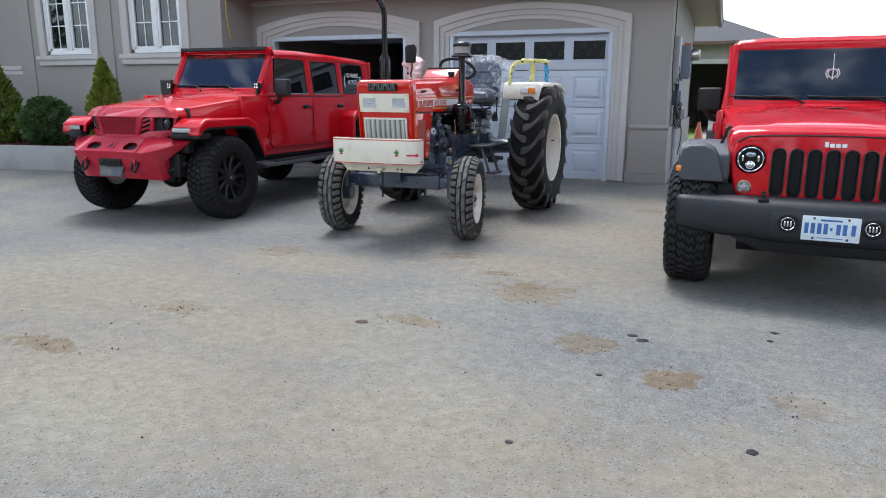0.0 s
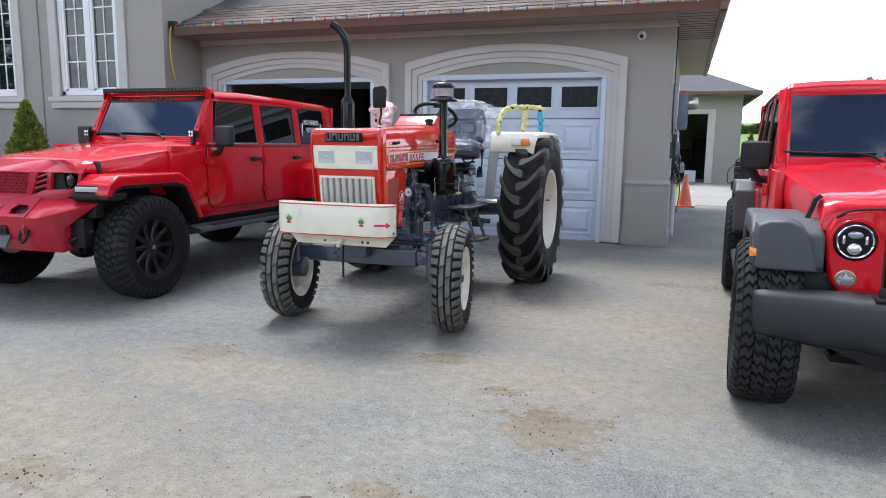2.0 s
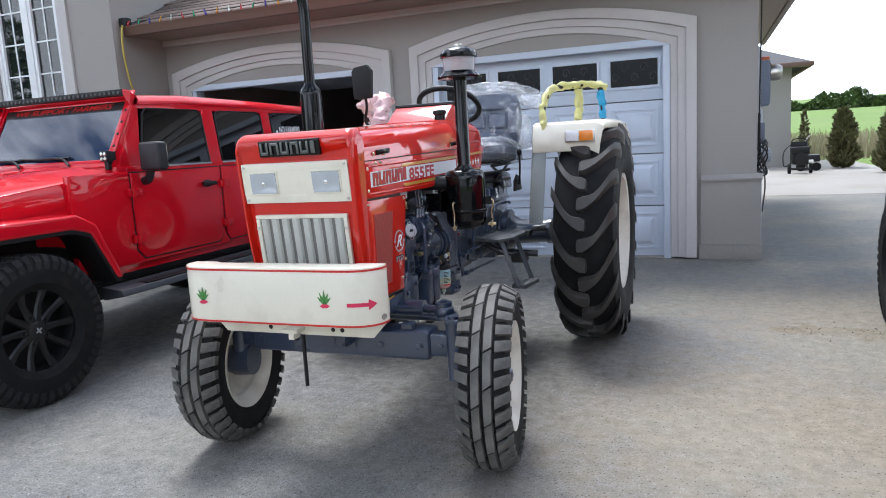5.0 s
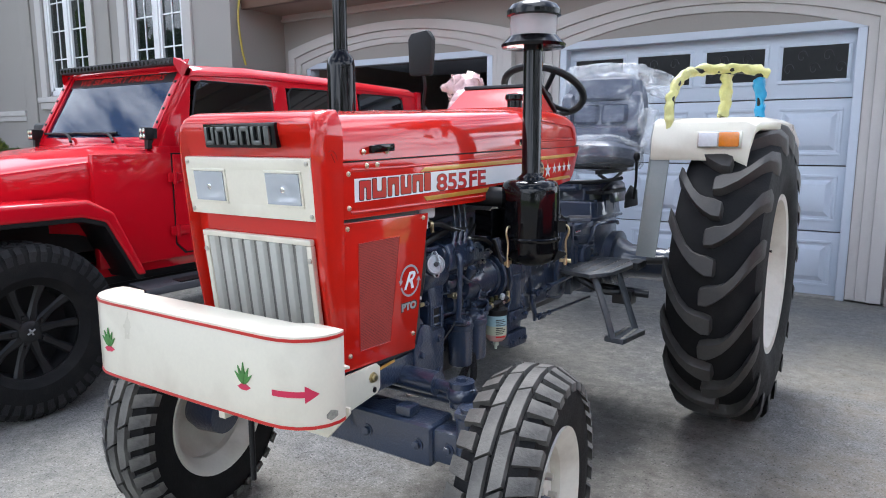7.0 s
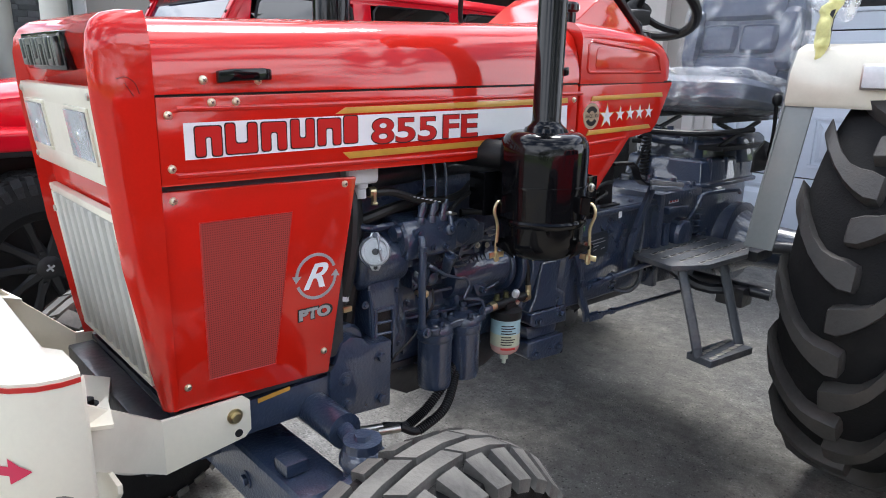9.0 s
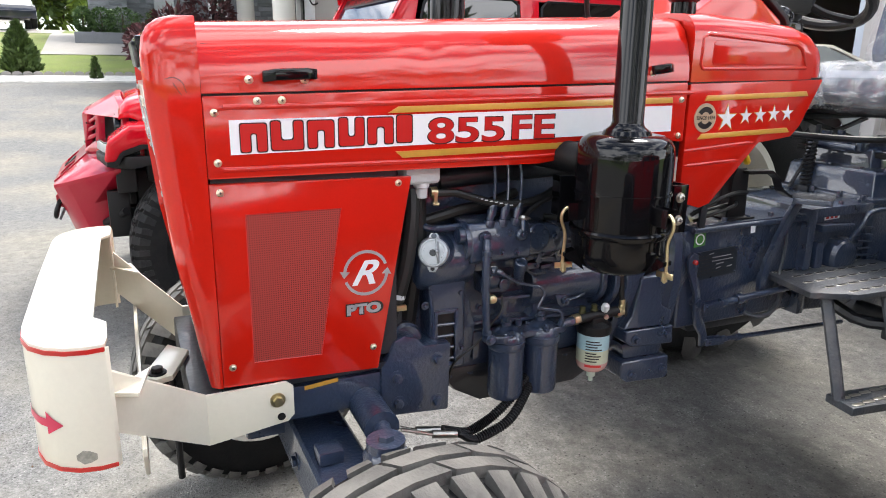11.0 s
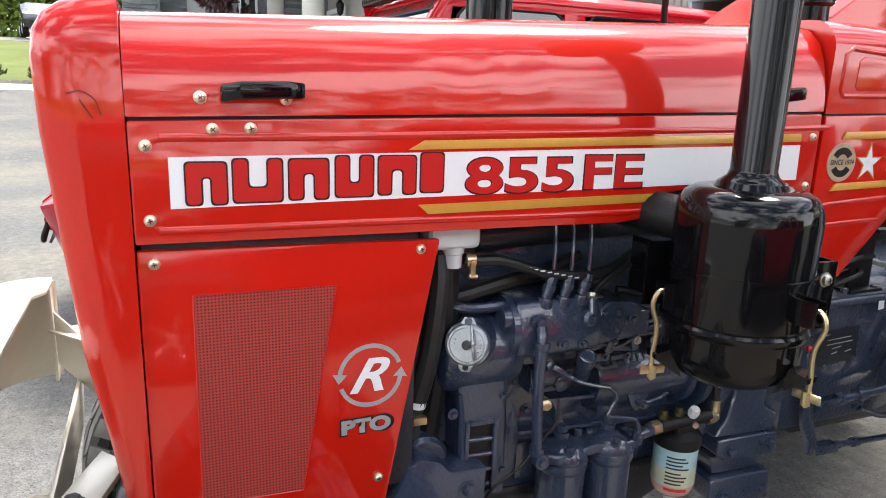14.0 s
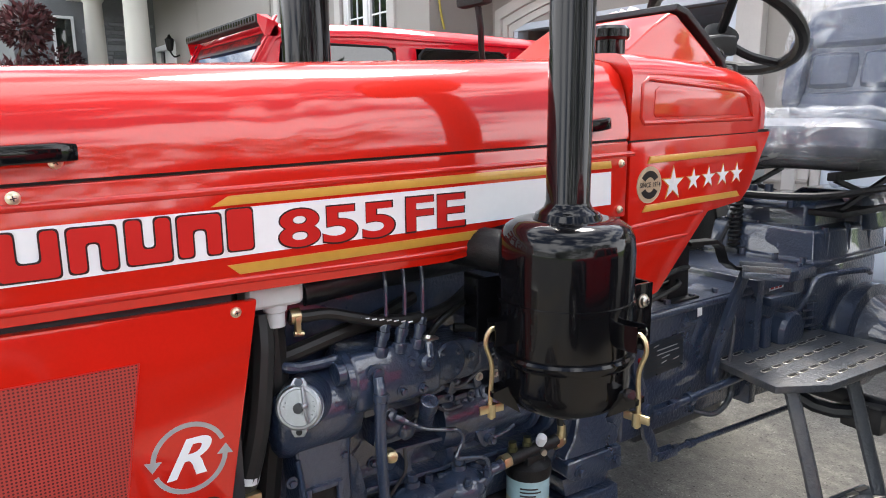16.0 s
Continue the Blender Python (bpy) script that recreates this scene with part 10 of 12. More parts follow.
def off_road_tyre(R, W, rim_r):
    """Carcass with side lugs and four rows of zigzag tread blocks."""
    w = W / 2
    bms = [turned([(-w * 0.78, rim_r - 0.01), (-w * 0.98, rim_r + 0.03), (-w, (R + rim_r) / 2), (-w * 0.97, R - 0.05), (-w * 0.88, R - 0.018), (0, R - 0.013), (w * 0.88, R - 0.018), (w * 0.97, R - 0.05), (w, (R + rim_r) / 2), (w * 0.98, rim_r + 0.03), (w * 0.78, rim_r - 0.01)], (0, 0, 0), (1, 0, 0), 72, closed=True)]
    verts, faces = [], []

    def block(x0, x1, a0, a1, s0, s1, r0, r1, low):
        k = len(verts)
        for x, s, r in ((x0, s0, r0), (x1, s1, r1)):
            for a in (a0 + s, a1 + s):
                verts.append((x, -r * math.cos(a), r * math.sin(a)))
                verts.append((x, -(r - low) * math.cos(a), (r - low) * math.sin(a)))
        faces.extend([(k, k + 2, k + 6, k + 4), (k, k + 1, k + 3, k + 2), (k + 4, k + 6, k + 7, k + 5), (k, k + 4, k + 5, k + 1), (k + 2, k + 3, k + 7, k + 6)])

    n = 44
    da = 2 * math.pi / n
    for k in range(n):
        a = k * da
        for side in (1, -1):
            o = a + (da * 0.5 if side > 0 else 0.0)
            for x0, x1, s0, s1, wide, shift in ((0.02, 0.15, 0.045, -0.020, 0.60, 0.0), (0.15, 0.25, -0.020, 0.030, 0.60, 0.0), (0.25, 0.39, 0.030, -0.035, 0.60, 0.0),
                                                (0.44, 0.55, -0.045, 0.015, 0.66, 0.35), (0.55, 0.66, 0.015, -0.030, 0.66, 0.35), (0.66, 0.80, -0.030, 0.025, 0.66, 0.35)):
                drop = 0.006 * max(0.0, x1 - 0.5) / 0.3
                args = (x0, x1, s0 * side, s1 * side, R - drop * 0.5, R - drop)
                if side < 0:
                    args = (-x1, -x0, args[3], args[2], args[5], args[4])
                block(args[0] * w, args[1] * w, o + da * shift, o + da * (shift + wide), args[2], args[3], args[4], args[5], 0.014)
        block(-w * 1.015, -w * 0.83, a, a + da * (0.5 if k % 2 else 0.66), 0, 0, R - 0.040, R - 0.008, 0.02)
        block(w * 0.83, w * 1.015, a, a + da * (0.66 if k % 2 else 0.5), 0, 0, R - 0.008, R - 0.040, 0.02)
        block(-w * 1.02, -w * 0.97, a, a + da * 0.6, 0, 0, R - 0.075, R - 0.04, 0.012)
        block(w * 0.97, w * 1.02, a, a + da * 0.6, 0, 0, R - 0.04, R - 0.075, 0.012)
    me = bpy.data.meshes.new("tread")
    me.from_pydata(verts, [], faces)
    b2 = bm_new()
    b2.from_mesh(me)
    bmesh.ops.recalc_face_normals(b2, faces=b2.faces)
    bpy.data.meshes.remove(me)
    return bms[0], b2


def add_wheel(car, x, y, R, W, rim_r, sg, mat, spokes, lip_mat):
    wl_ = part("wheel", turned([(-W * 0.36, rim_r), (-W * 0.40, rim_r + 0.018), (-W * 0.36, rim_r + 0.018), (W * 0.36, rim_r + 0.018), (W * 0.40, rim_r + 0.018), (W * 0.38, rim_r), (W * 0.20, rim_r - 0.02), (-W * 0.3, rim_r - 0.02)], (0, 0, 0), (sg, 0, 0), 48, closed=True), mat, car)
    wl_.matrix_basis = Matrix.Translation((x, y, R))
    carcass, tread = off_road_tyre(R, W, rim_r)
    part("tyre", carcass, RUBBER, wl_, "black all-terrain tyre", 30)
    tagged(part("tread", tread, TREAD_RUBBER, wl_, "blocky all-terrain tread", 30), "blocky all-terrain tread", kind="stuff")
    part("rim_back", turned([(0, rim_r - 0.015), (0.01, rim_r - 0.02), (0.01, 0.05)], (-sg * W * 0.05, 0, 0), (sg, 0, 0), 36), BLACK_MATT, wl_)
    for k in range(spokes):
        a = 2 * math.pi * k / spokes
        c, s = math.cos(a), math.sin(a)
        bm = loft([[(sg * (W * o + t), r * c - q * s, r * s + q * c) for t, q in ((0, -h), (0.012, -h * 0.55), (0.012, h * 0.55), (0, h))] for r, o, h in ((0.05, 0.25, 0.028), (rim_r * 0.6, 0.20, 0.018), (rim_r - 0.01, 0.28, 0.026))])
        part("spoke", bm, mat, wl_)
    part("lip", turned([(W * 0.37, rim_r + 0.018), (W * 0.41, rim_r + 0.012), (W * 0.38, rim_r - 0.012), (W * 0.33, rim_r - 0.01)], (0, 0, 0), (sg, 0, 0), 48, closed=True), lip_mat, wl_)
    part("hub_cap", turned([(W * 0.22, 0.055), (W * 0.30, 0.052), (W * 0.33, 0.035), (W * 0.335, 0.005)], (0, 0, 0), (sg, 0, 0), 24), mat, wl_)
    part("cap_mark", joined(box(-0.001, 0.002, -0.02, 0.02, -0.004, 0.004), box(-0.002, 0.002, -0.004, 0.004, -0.018, 0.018)), SILVER_DECAL, wl_).matrix_basis = pose(sg * W * 0.338, 0, 0, 30, 0, 0)
    for k in range(5):
        a = 2 * math.pi * (k + 0.5) / 5
        part("wheel_nut", bevelled(cyl((sg * W * 0.24, 0.075 * math.cos(a), 0.075 * math.sin(a)), (sg * W * 0.32, 0.075 * math.cos(a), 0.075 * math.sin(a)), 0.010, n=6), 0.001), BLACK_RIM, wl_)
    part("brake_disc", turned([(0, 0.15), (0.02, 0.15)], (-sg * 0.06, 0, 0), (sg, 0, 0), 28), STEEL, wl_)


def flare_poly(r_in, r_out, y0, y1, top, zfront, zrear, thick):
    """Side outline of a flat-topped wheel flare: outer edge forward to back, then inner edge."""
    out = [(-y0 - 0.02, zfront), (-y0, top - 0.07), (-y0 + 0.10, top), (r_out * 0.55, top), (r_out * 0.78, top - 0.07), (y1, zrear)]
    inn = [(y1 - 0.05, zrear), (r_out * 0.70, top - 0.12), (r_out * 0.48, top - thick), (-y0 + 0.14, top - thick), (-y0 + 0.055, top - thick - 0.03), (-y0 + 0.03, zfront)]
    return out + inn


def side_window(car, sg, x0, x1, ys, z0, z1, lean, glass, seal, slant0=0.0, slant1=0.0):
    """A framed side pane: lean is how far the top edge lies inwards."""
    y0, y1 = ys
    ring = [(y0 + slant0 * 0, z0), (y1, z0), (y1 - slant1, z1 - 0.03), (y1 - slant1 - 0.04, z1), (y0 + slant0 + 0.05, z1), (y0 + slant0 + 0.01, z1 - 0.04)]
    xx = lambda z: x0 + (x1 - x0) * (z - z0) / (z1 - z0)
    bm = loft([[(sg * (xx(z) + o), y, z) for y, z in ring] for o in (0.000, 0.004)])
    p = part("side_glass", bm, glass, car)
    part("window_seal", tube([(sg * (xx(z) + 0.004), y, z) for y, z in ring + ring[:2]], 0.009, 6, 1), seal, p)
    return p


def off_roader(name, label, m, c):
    car = thing(name, m, label, "car")
    P, hw = c["paint"], c["hw"]
    wb, R, W, tx = c["wb"], c["R"], c["W"], c["tx"]
    zs, zb, zr = c["sill"], c["belt"], c["roof"]
    cy, hy = c["cowl"], c["header"]
    rear = c["rear"]
    gw = c["gw"]
    # tub with wheel arches cut out of the sides
    def tub_outline(fr, bk):
        pts = [(fr, zs), (wb - 0.50, zs), (wb - 0.44, zs + 0.20), (wb - 0.30, zs + 0.36), (wb + 0.30, zs + 0.36), (wb + 0.42, zs + 0.18), (wb + 0.46, zs + 0.05), (bk, zs + 0.05), (bk, zb), (fr, zb)]
        return pts
    tub = part("body_tub", joined(prism("x", tub_outline(cy - 0.42, rear), -hw, -hw + 0.05, 0.012), prism("x", tub_outline(cy - 0.42, rear), hw - 0.05, hw, 0.012), box(-hw, hw, rear - 0.05, rear, zs + 0.05, zb, 0.012), box(-hw + 0.04, hw - 0.04, cy - 0.42, rear - 0.04, zs - 0.05, zs + 0.02)), P, car, c["paint_label"] + " body")
    part("floor_pan", box(-hw + 0.06, hw - 0.06, -0.3, rear - 0.1, zs - 0.10, zs + 0.0, 0.02), BLACK_MATT, car)
    part("firewall", box(-hw + 0.06, hw - 0.06, cy - 0.12, cy - 0.08, zs, zb), BLACK_MATT, car)
    part("chassis", joined(*[box(min(s * 0.42, s * 0.52), max(s * 0.42, s * 0.52), -0.40, rear, R - 0.02, R + 0.12, 0.01) for s in (1, -1)], cyl((-tx, 0, R), (tx, 0, R), 0.05), cyl((-tx, wb, R), (tx, wb, R), 0.05), ball((0.12, 0, R), (0.16, 0.14, 0.14)), ball((0.0, wb, R), (0.18, 0.16, 0.16)), cyl((-0.6, -0.18, R + 0.05), (0.6, -0.12, R + 0.08), 0.02), box(-0.35, 0.35, 0.3, 1.2, R - 0.05, R + 0.15, 0.03)), BLACK_MATT, car, "black chassis and axles")
    for s in (1, -1):
        part("shock_absorber", joined(cyl((s * 0.56, 0.08, R - 0.05), (s * 0.50, 0.16, zs + 0.25), 0.035, n=14), cyl((s * 0.5, -0.02, R + 0.02), (s * 0.5, -0.02, zs + 0.2), 0.07, n=16)), STEP_GREY, car)
    hf = c["hood_front"]
    for s in (1, -1):
        part("inner_arch", box(min(s * 0.45, s * (hw - 0.06)), max(s * 0.45, s * (hw - 0.06)), hf + 0.10, cy - 0.1, zs + 0.1, c["fender"] - 0.02, 0.02), BLACK_MATT, car)
        part("inner_arch", box(min(s * 0.45, s * (hw - 0.06)), max(s * 0.45, s * (hw - 0.06)), wb - 0.45, wb + 0.42, zs + 0.1, zs + 0.40, 0.02), BLACK_MATT, car)
    # added black plates that keep sunlight from leaking under the car
    for s in (1, -1):
        part("arch_liner", box(min(s * 0.50, s * 0.56), max(s * 0.50, s * 0.56), hf + 0.05, 0.55, 0.40, zs + 0.15, 0.01), BLACK_MATT, car)
    part("engine_bay", box(-0.45, 0.45, hf + 0.10, cy - 0.1, zs, c["fender"] + 0.02), BLACK_MATT, car)
    # hood
    hf, h0, h1, fw, bw = c["hood_front"], c["hood_z0"], c["hood_z1"], c["hood_w0"], c["hood_w1"]
    secs = []
    for f in (0.0, 0.012, 0.035, 0.08, 0.18, 0.3, 0.55, 0.8, 1.0):
        y = hf + (cy - 0.03 - hf) * f
        zt = h0 + (h1 - h0) * f - c["nose"].get(f, 0)
        ww = fw + (bw - fw) * f
        sk = c["skirt"].get(f, 0.165)
        dome = min(1.0, f / 0.3)
        half = [(ww, zt - sk), (ww, zt - min(0.06, sk * 0.6)), (ww - 0.015, zt - 0.025), (ww - 0.06, zt - 0.004), (ww * 0.62, zt + 0.006), (ww * 0.55, zt + 0.008 + 0.014 * dome), (ww * 0.2, zt + 0.014 + 0.016 * dome)]
        secs.append([(x, y, z) for x, z in half] + [(-x, y, z) for x, z in reversed(half)])
    hood_ = part("hood", loft(secs), P, car, c["paint_label"] + " hood")
    part("cowl", joined(box(-bw, bw, cy - 0.035, cy + 0.06, h1 - 0.12, h1 + 0.012, 0.01)), P, car)
    part("cowl_vent", box(-bw * 0.8, bw * 0.8, cy - 0.028, cy + 0.03, h1 + 0.012, h1 + 0.018, 0.003), BLACK_MATT, car)
    for s in (1, -1):
        kx_, ky_, kz_ = c["catch"]
        part("hood_catch", joined(bevelled(loft([[(s * (kx_ + dx), ky_ - hwid, kz_ + dz), (s * (kx_ + dx + 0.018), ky_ - hwid, kz_ + dz + 0.012), (s * (kx_ + dx + 0.018), ky_ + hwid, kz_ + dz + 0.012), (s * (kx_ + dx), ky_ + hwid, kz_ + dz)] for dx, dz, hwid in ((-0.015, 0.022, 0.026), (0.008, 0.0, 0.026), (0.016, -0.035, 0.016), (0.030, -0.075, 0.016), (0.034, -0.085, 0.022), (0.040, -0.110, 0.022))]), 0.004)), BLACK_MATT, hood_, "black rubber hood catch")
        part("fender_side", prism("x", [(hf + 0.06, zs + 0.22), (hf + 0.02, c["fender"] - 0.02), (hf + 0.06, h0 - 0.14), (cy - 0.02, h1 - 0.14), (cy - 0.02, zs + 0.02), (cy - 0.30, zs + 0.02), (cy - 0.42, c["fender"] - 0.1)], s * (fw - 0.03), s * (fw + 0.005)), P, car)
        part("cowl_side", loft([[(s * (fw - 0.004), hf + 0.12, z) for z in (c["fender"] - 0.1, h0 - 0.14)] + [(s * (fw - 0.03), hf + 0.12, z) for z in (h0 - 0.14, c["fender"] - 0.1)], [(s * (fw + (bw - fw) * 0.6 - 0.004), cy - 0.5, z) for z in (zs + 0.2, h1 - 0.17)] + [(s * (fw - 0.03), cy - 0.5, z) for z in (h1 - 0.17, zs + 0.2)], [(s * (bw + 0.004), cy - 0.02, z) for z in (zs + 0.03, h1 - 0.12)] + [(s * (bw - 0.03), cy - 0.02, z) for z in (h1 - 0.12, zs + 0.03)], [(s * (hw - 0.002), cy + 0.07, z) for z in (zs + 0.03, zb)] + [(s * (hw - 0.03), cy + 0.07, z) for z in (zb, zs + 0.03)]]), P, car)
    # flares
    for s in (1, -1):
        for ay, tag_ in ((0.0, "front"), (wb, "rear")):
            top = c["fender"] if tag_ == "front" else c["fender_r"]
            y0, y1 = (c["fl_front"], c["fl_back"]) if tag_ == "front" else (0.45, 0.52)
            poly = [(ay + y, z) for y, z in flare_poly(R, 0.56, y0, y1, top, c["fl_z"] if tag_ == "front" else zs + 0.02, zs - 0.02, c["fl_thick"])]
            xi = (fw - 0.02) if tag_ == "front" else hw - 0.03
            fl_ = part("wheel_flare", prism("x", poly, s * xi, s * c["fl_x"], 0.042 if c["flare_mat"] is GREY_PLASTIC else 0.025, 4), c["flare_mat"], car, c["flare_label"])
            part("flare_liner", prism("x", [(ay + (y - ay) * 0.985, z - 0.022) for y, z in poly], s * xi, s * (c["fl_x"] - 0.012), 0.01), BLACK_MATT, fl_)
    # windscreen frame, glass, roof
    gz0, gz1 = c["gz0"], c["gz1"]
    wf0, wf1 = (cy + 0.0, gz0), (hy, gz1)

    def on_screen(u, v, o=0.0):
        """u across in metres, v from 0 at the bottom to 1 at the top of the glass."""
        k = Vector((0, gz1 - gz0, -(hy - cy))).normalized()
        return Vector((u, cy + (hy - cy) * v, gz0 + (gz1 - gz0) * v)) - Vector((0, k.y, k.z)) * o
    def quad(u0, u1, v0, v1, o0, o1, taper=0.0):
        return loft([[on_screen(u0, v0, o), on_screen(u1, v0, o), on_screen(u1 - taper, v1, o), on_screen(u0 + taper, v1, o)] for o in (o0, o1)])
    g0 = gw
    frame_bm = joined(quad(-g0 - 0.075, -g0, -0.12, 1.06, -0.03, 0.012, 0), quad(g0, g0 + 0.075, -0.12, 1.06, -0.03, 0.012, 0), quad(-g0, g0, 1.0, 1.12, -0.03, 0.010), quad(-g0, g0, -0.13, 0.0, -0.03, 0.010))
    part("screen_frame", bevelled(frame_bm, 0.006), P, car, c["paint_label"] + " windscreen frame")
    part("windscreen", quad(-g0, g0, 0.0, 1.0, -0.006, 0.0), c["screen"], car, "windscreen reflecting clouds")
    part("screen_band", quad(-g0, g0, c["band"], 1.0, 0.0005, 0.002), BLACK_DECAL, car, "black windscreen band")
    zr0 = zr - 0.045
    rw = c["rw"]
    roof_secs = []
    for y, dz in ((hy - 0.005, -0.035), (hy + 0.04, 0.0), (hy + 0.5, 0.02), (hy + 1.3, 0.012), (rear - 0.10, -0.012), (rear - 0.02, -0.05)):
        roof_secs.append([(x, y, z + dz) for x, z in ((rw, zr0 - 0.03), (rw - 0.01, zr0 + 0.0), (rw - 0.06, zr - 0.008), (rw * 0.6, zr + 0.006), (-rw * 0.6, zr + 0.006), (-rw + 0.06, zr - 0.008), (-rw + 0.01, zr0), (-rw, zr0 - 0.03))])
    part("roof", bevelled(loft(roof_secs), 0.025, 3, 20), c["roof_mat"], car, "hard top roof")
    part("headliner", box(-rw + 0.05, rw - 0.05, hy + 0.05, rear - 0.06, zr0 - 0.05, zr0 - 0.035), BLACK_MATT, car)
    # pillars between the side panes
    lean = c["lean"]
    panes = c["panes"]
    wz0, wz1 = zb + 0.035, c["wtop"]
    for s in (1, -1):
        edges = [cy + 0.02] + [q for p_ in panes for q in p_] + [rear]
        pill = []
        xb, xt = hw - 0.01, hw - lean
        def post(a0, a1, b0, b1):
            pill.append(loft([[(s * xb, a0, zb - 0.01), (s * xb, a1, zb - 0.01), (s * (xb - 0.04), a1, zb - 0.01), (s * (xb - 0.04), a0, zb - 0.01)], [(s * xt, b0, zr0), (s * xt, b1, zr0), (s * (xt - 0.04), b1, zr0), (s * (xt - 0.04), b0, zr0)]]))
        post(cy - 0.02, panes[0][0], hy - 0.01, panes[0][0] + c["slant"])
        for i in range(len(panes) - 1):
            post(panes[i][1], panes[i + 1][0], panes[i][1], panes[i + 1][0])
        post(panes[-1][1], rear, panes[-1][1] - 0.03, rear - 0.05)
        pill.append(loft([[(s * xb, cy, zb - 0.01), (s * xb, rear, zb - 0.01), (s * xb * 0.997, rear, wz0), (s * xb * 0.997, cy, wz0)], [(s * (xb - 0.04), cy, zb - 0.01), (s * (xb - 0.04), rear, zb - 0.01), (s * (xb - 0.04), rear, wz0), (s * (xb - 0.04), cy, wz0)]]))
        xq = xb + (xt - xb) * (wz1 - zb) / (zr0 - zb)
        pill.append(loft([[(s * xq, hy, wz1), (s * xq, rear - 0.04, wz1), (s * xt, rear - 0.05, zr0), (s * xt, hy, zr0)], [(s * (xq - 0.04), hy, wz1), (s * (xq - 0.04), rear - 0.04, wz1), (s * (xt - 0.04), rear - 0.05, zr0), (s * (xt - 0.04), hy, zr0)]]))
        for q in pill:
            part("pillar", bevelled(q, 0.006), P, car)
        for i, (a, b_) in enumerate(panes):
            side_window(car, s, xb - 0.012, xq - 0.012, (a + 0.01, b_ - 0.01), wz0 - 0.005, wz1 + 0.005, lean, CAR_GLASS, BLACK_MATT, c["slant"] if i == 0 else 0, 0.03 if i == len(panes) - 1 else 0)
        if c["belt_line"]:
            for a, b_ in panes[:2]:
                part("belt_trim", box(min(s * (xb - 0.004), s * (xb + 0.006)), max(s * (xb - 0.004), s * (xb + 0.006)), a, b_, wz0 - 0.016, wz0 - 0.004, 0.002), ALU, car, "silver trim line under the pane")
        # doors
        for i, (d0, d1) in enumerate(c["doors"]):
            zd = zs + 0.03
            poly = [(d0 + 0.06, zd), (d1 - 0.06, zd), (d1 - 0.015, zd + 0.05), (d1, zb - 0.01), (d0, zb - 0.01), (d0, zd + 0.06)]
            if i == 1:
                poly = [(d0 + 0.04, zd), (d1 - 0.20, zd), (d1 - 0.12, zd + 0.12), (d1, zd + 0.36), (d1, zb - 0.01), (d0, zb - 0.01), (d0, zd + 0.06)]
            dr = part("door", prism("x", poly, s * (hw - 0.01), s * (hw + 0.012), 0.008), P, car, c["paint_label"] + " door")
            part("door_gap", prism("x", [(y + (0.008 if y > (d0 + d1) / 2 else -0.008), z + (0.008 if z > (zs + zb) / 2 else -0.008)) for y, z in poly], s * (hw - 0.004), s * (hw + 0.003)), BLACK_MATT, dr)
            part("door_handle", joined(box(min(s * (hw + 0.02), s * (hw + 0.045)), max(s * (hw + 0.02), s * (hw + 0.045)), d1 - 0.22, d1 - 0.07, zb - 0.145, zb - 0.115, 0.006), ball((s * (hw + 0.014), d1 - 0.15, zb - 0.13), (0.008, 0.06, 0.028), 12)), BLACK_MATT, dr, "black door handle")
            for hz0 in (zs + 0.14, zb - 0.17):
                part("hinge", joined(box(min(s * (hw + 0.008), s * (hw + 0.03)), max(s * (hw + 0.008), s * (hw + 0.03)), d0 - 0.045, d0 + 0.075, hz0, hz0 + 0.055, 0.008), cyl((s * (hw + 0.03), d0 - 0.005, hz0 - 0.008), (s * (hw + 0.03), d0 - 0.005, hz0 + 0.063), 0.014, n=12)), P, dr)
        # mirrors
        my, mo = c["mirror_y"], c["mirror_out"]
        mi = part("mirror", joined(box(min(s * (hw + mo), s * (hw + mo + 0.19)), max(s * (hw + mo), s * (hw + mo + 0.19)), my - 0.06, my + 0.03, c["mirror_z"], c["mirror_z"] + 0.19, 0.03, 3), tube([(s * (hw - 0.01), my + 0.03, c["mirror_z"] - 0.065), (s * (hw + 0.07), my + 0.01, c["mirror_z"] - 0.06), (s * (hw + 0.13), my - 0.01, c["mirror_z"] + 0.03)], 0.028, 10, 4)), c["mirror_mat"], car, "dark door mirror")
        part("mirror_glass", box(min(s * (hw + mo + 0.015), s * (hw + mo + 0.175)), max(s * (hw + mo + 0.015), s * (hw + mo + 0.175)), my + 0.0305, my + 0.034, c["mirror_z"] + 0.015, c["mirror_z"] + 0.175), CHROME, mi)
        for wy in (c["axle"], wb):
            add_wheel(car, s * tx, wy, R, W, c["rim_r"], s, c["rim_mat"], c["spokes"], c["lip_mat"])
        part("side_step", bevelled(loft([[(s * x, y, z) for x, z in ((hw - 0.02, zs - 0.10), (hw + 0.16, zs - 0.12), (hw + 0.17, zs - 0.16), (hw - 0.02, zs - 0.19))] for y in (0.62, 0.72, wb - 0.72, wb - 0.60)]), 0.01), c["step_mat"], car, "dark side step")
        part("step_tread", box(min(s * (hw + 0.03), s * (hw + 0.15)), max(s * (hw + 0.03), s * (hw + 0.15)), 0.85, wb - 0.85, zs - 0.118, zs - 0.108, 0.003), BLACK_MATT, car)
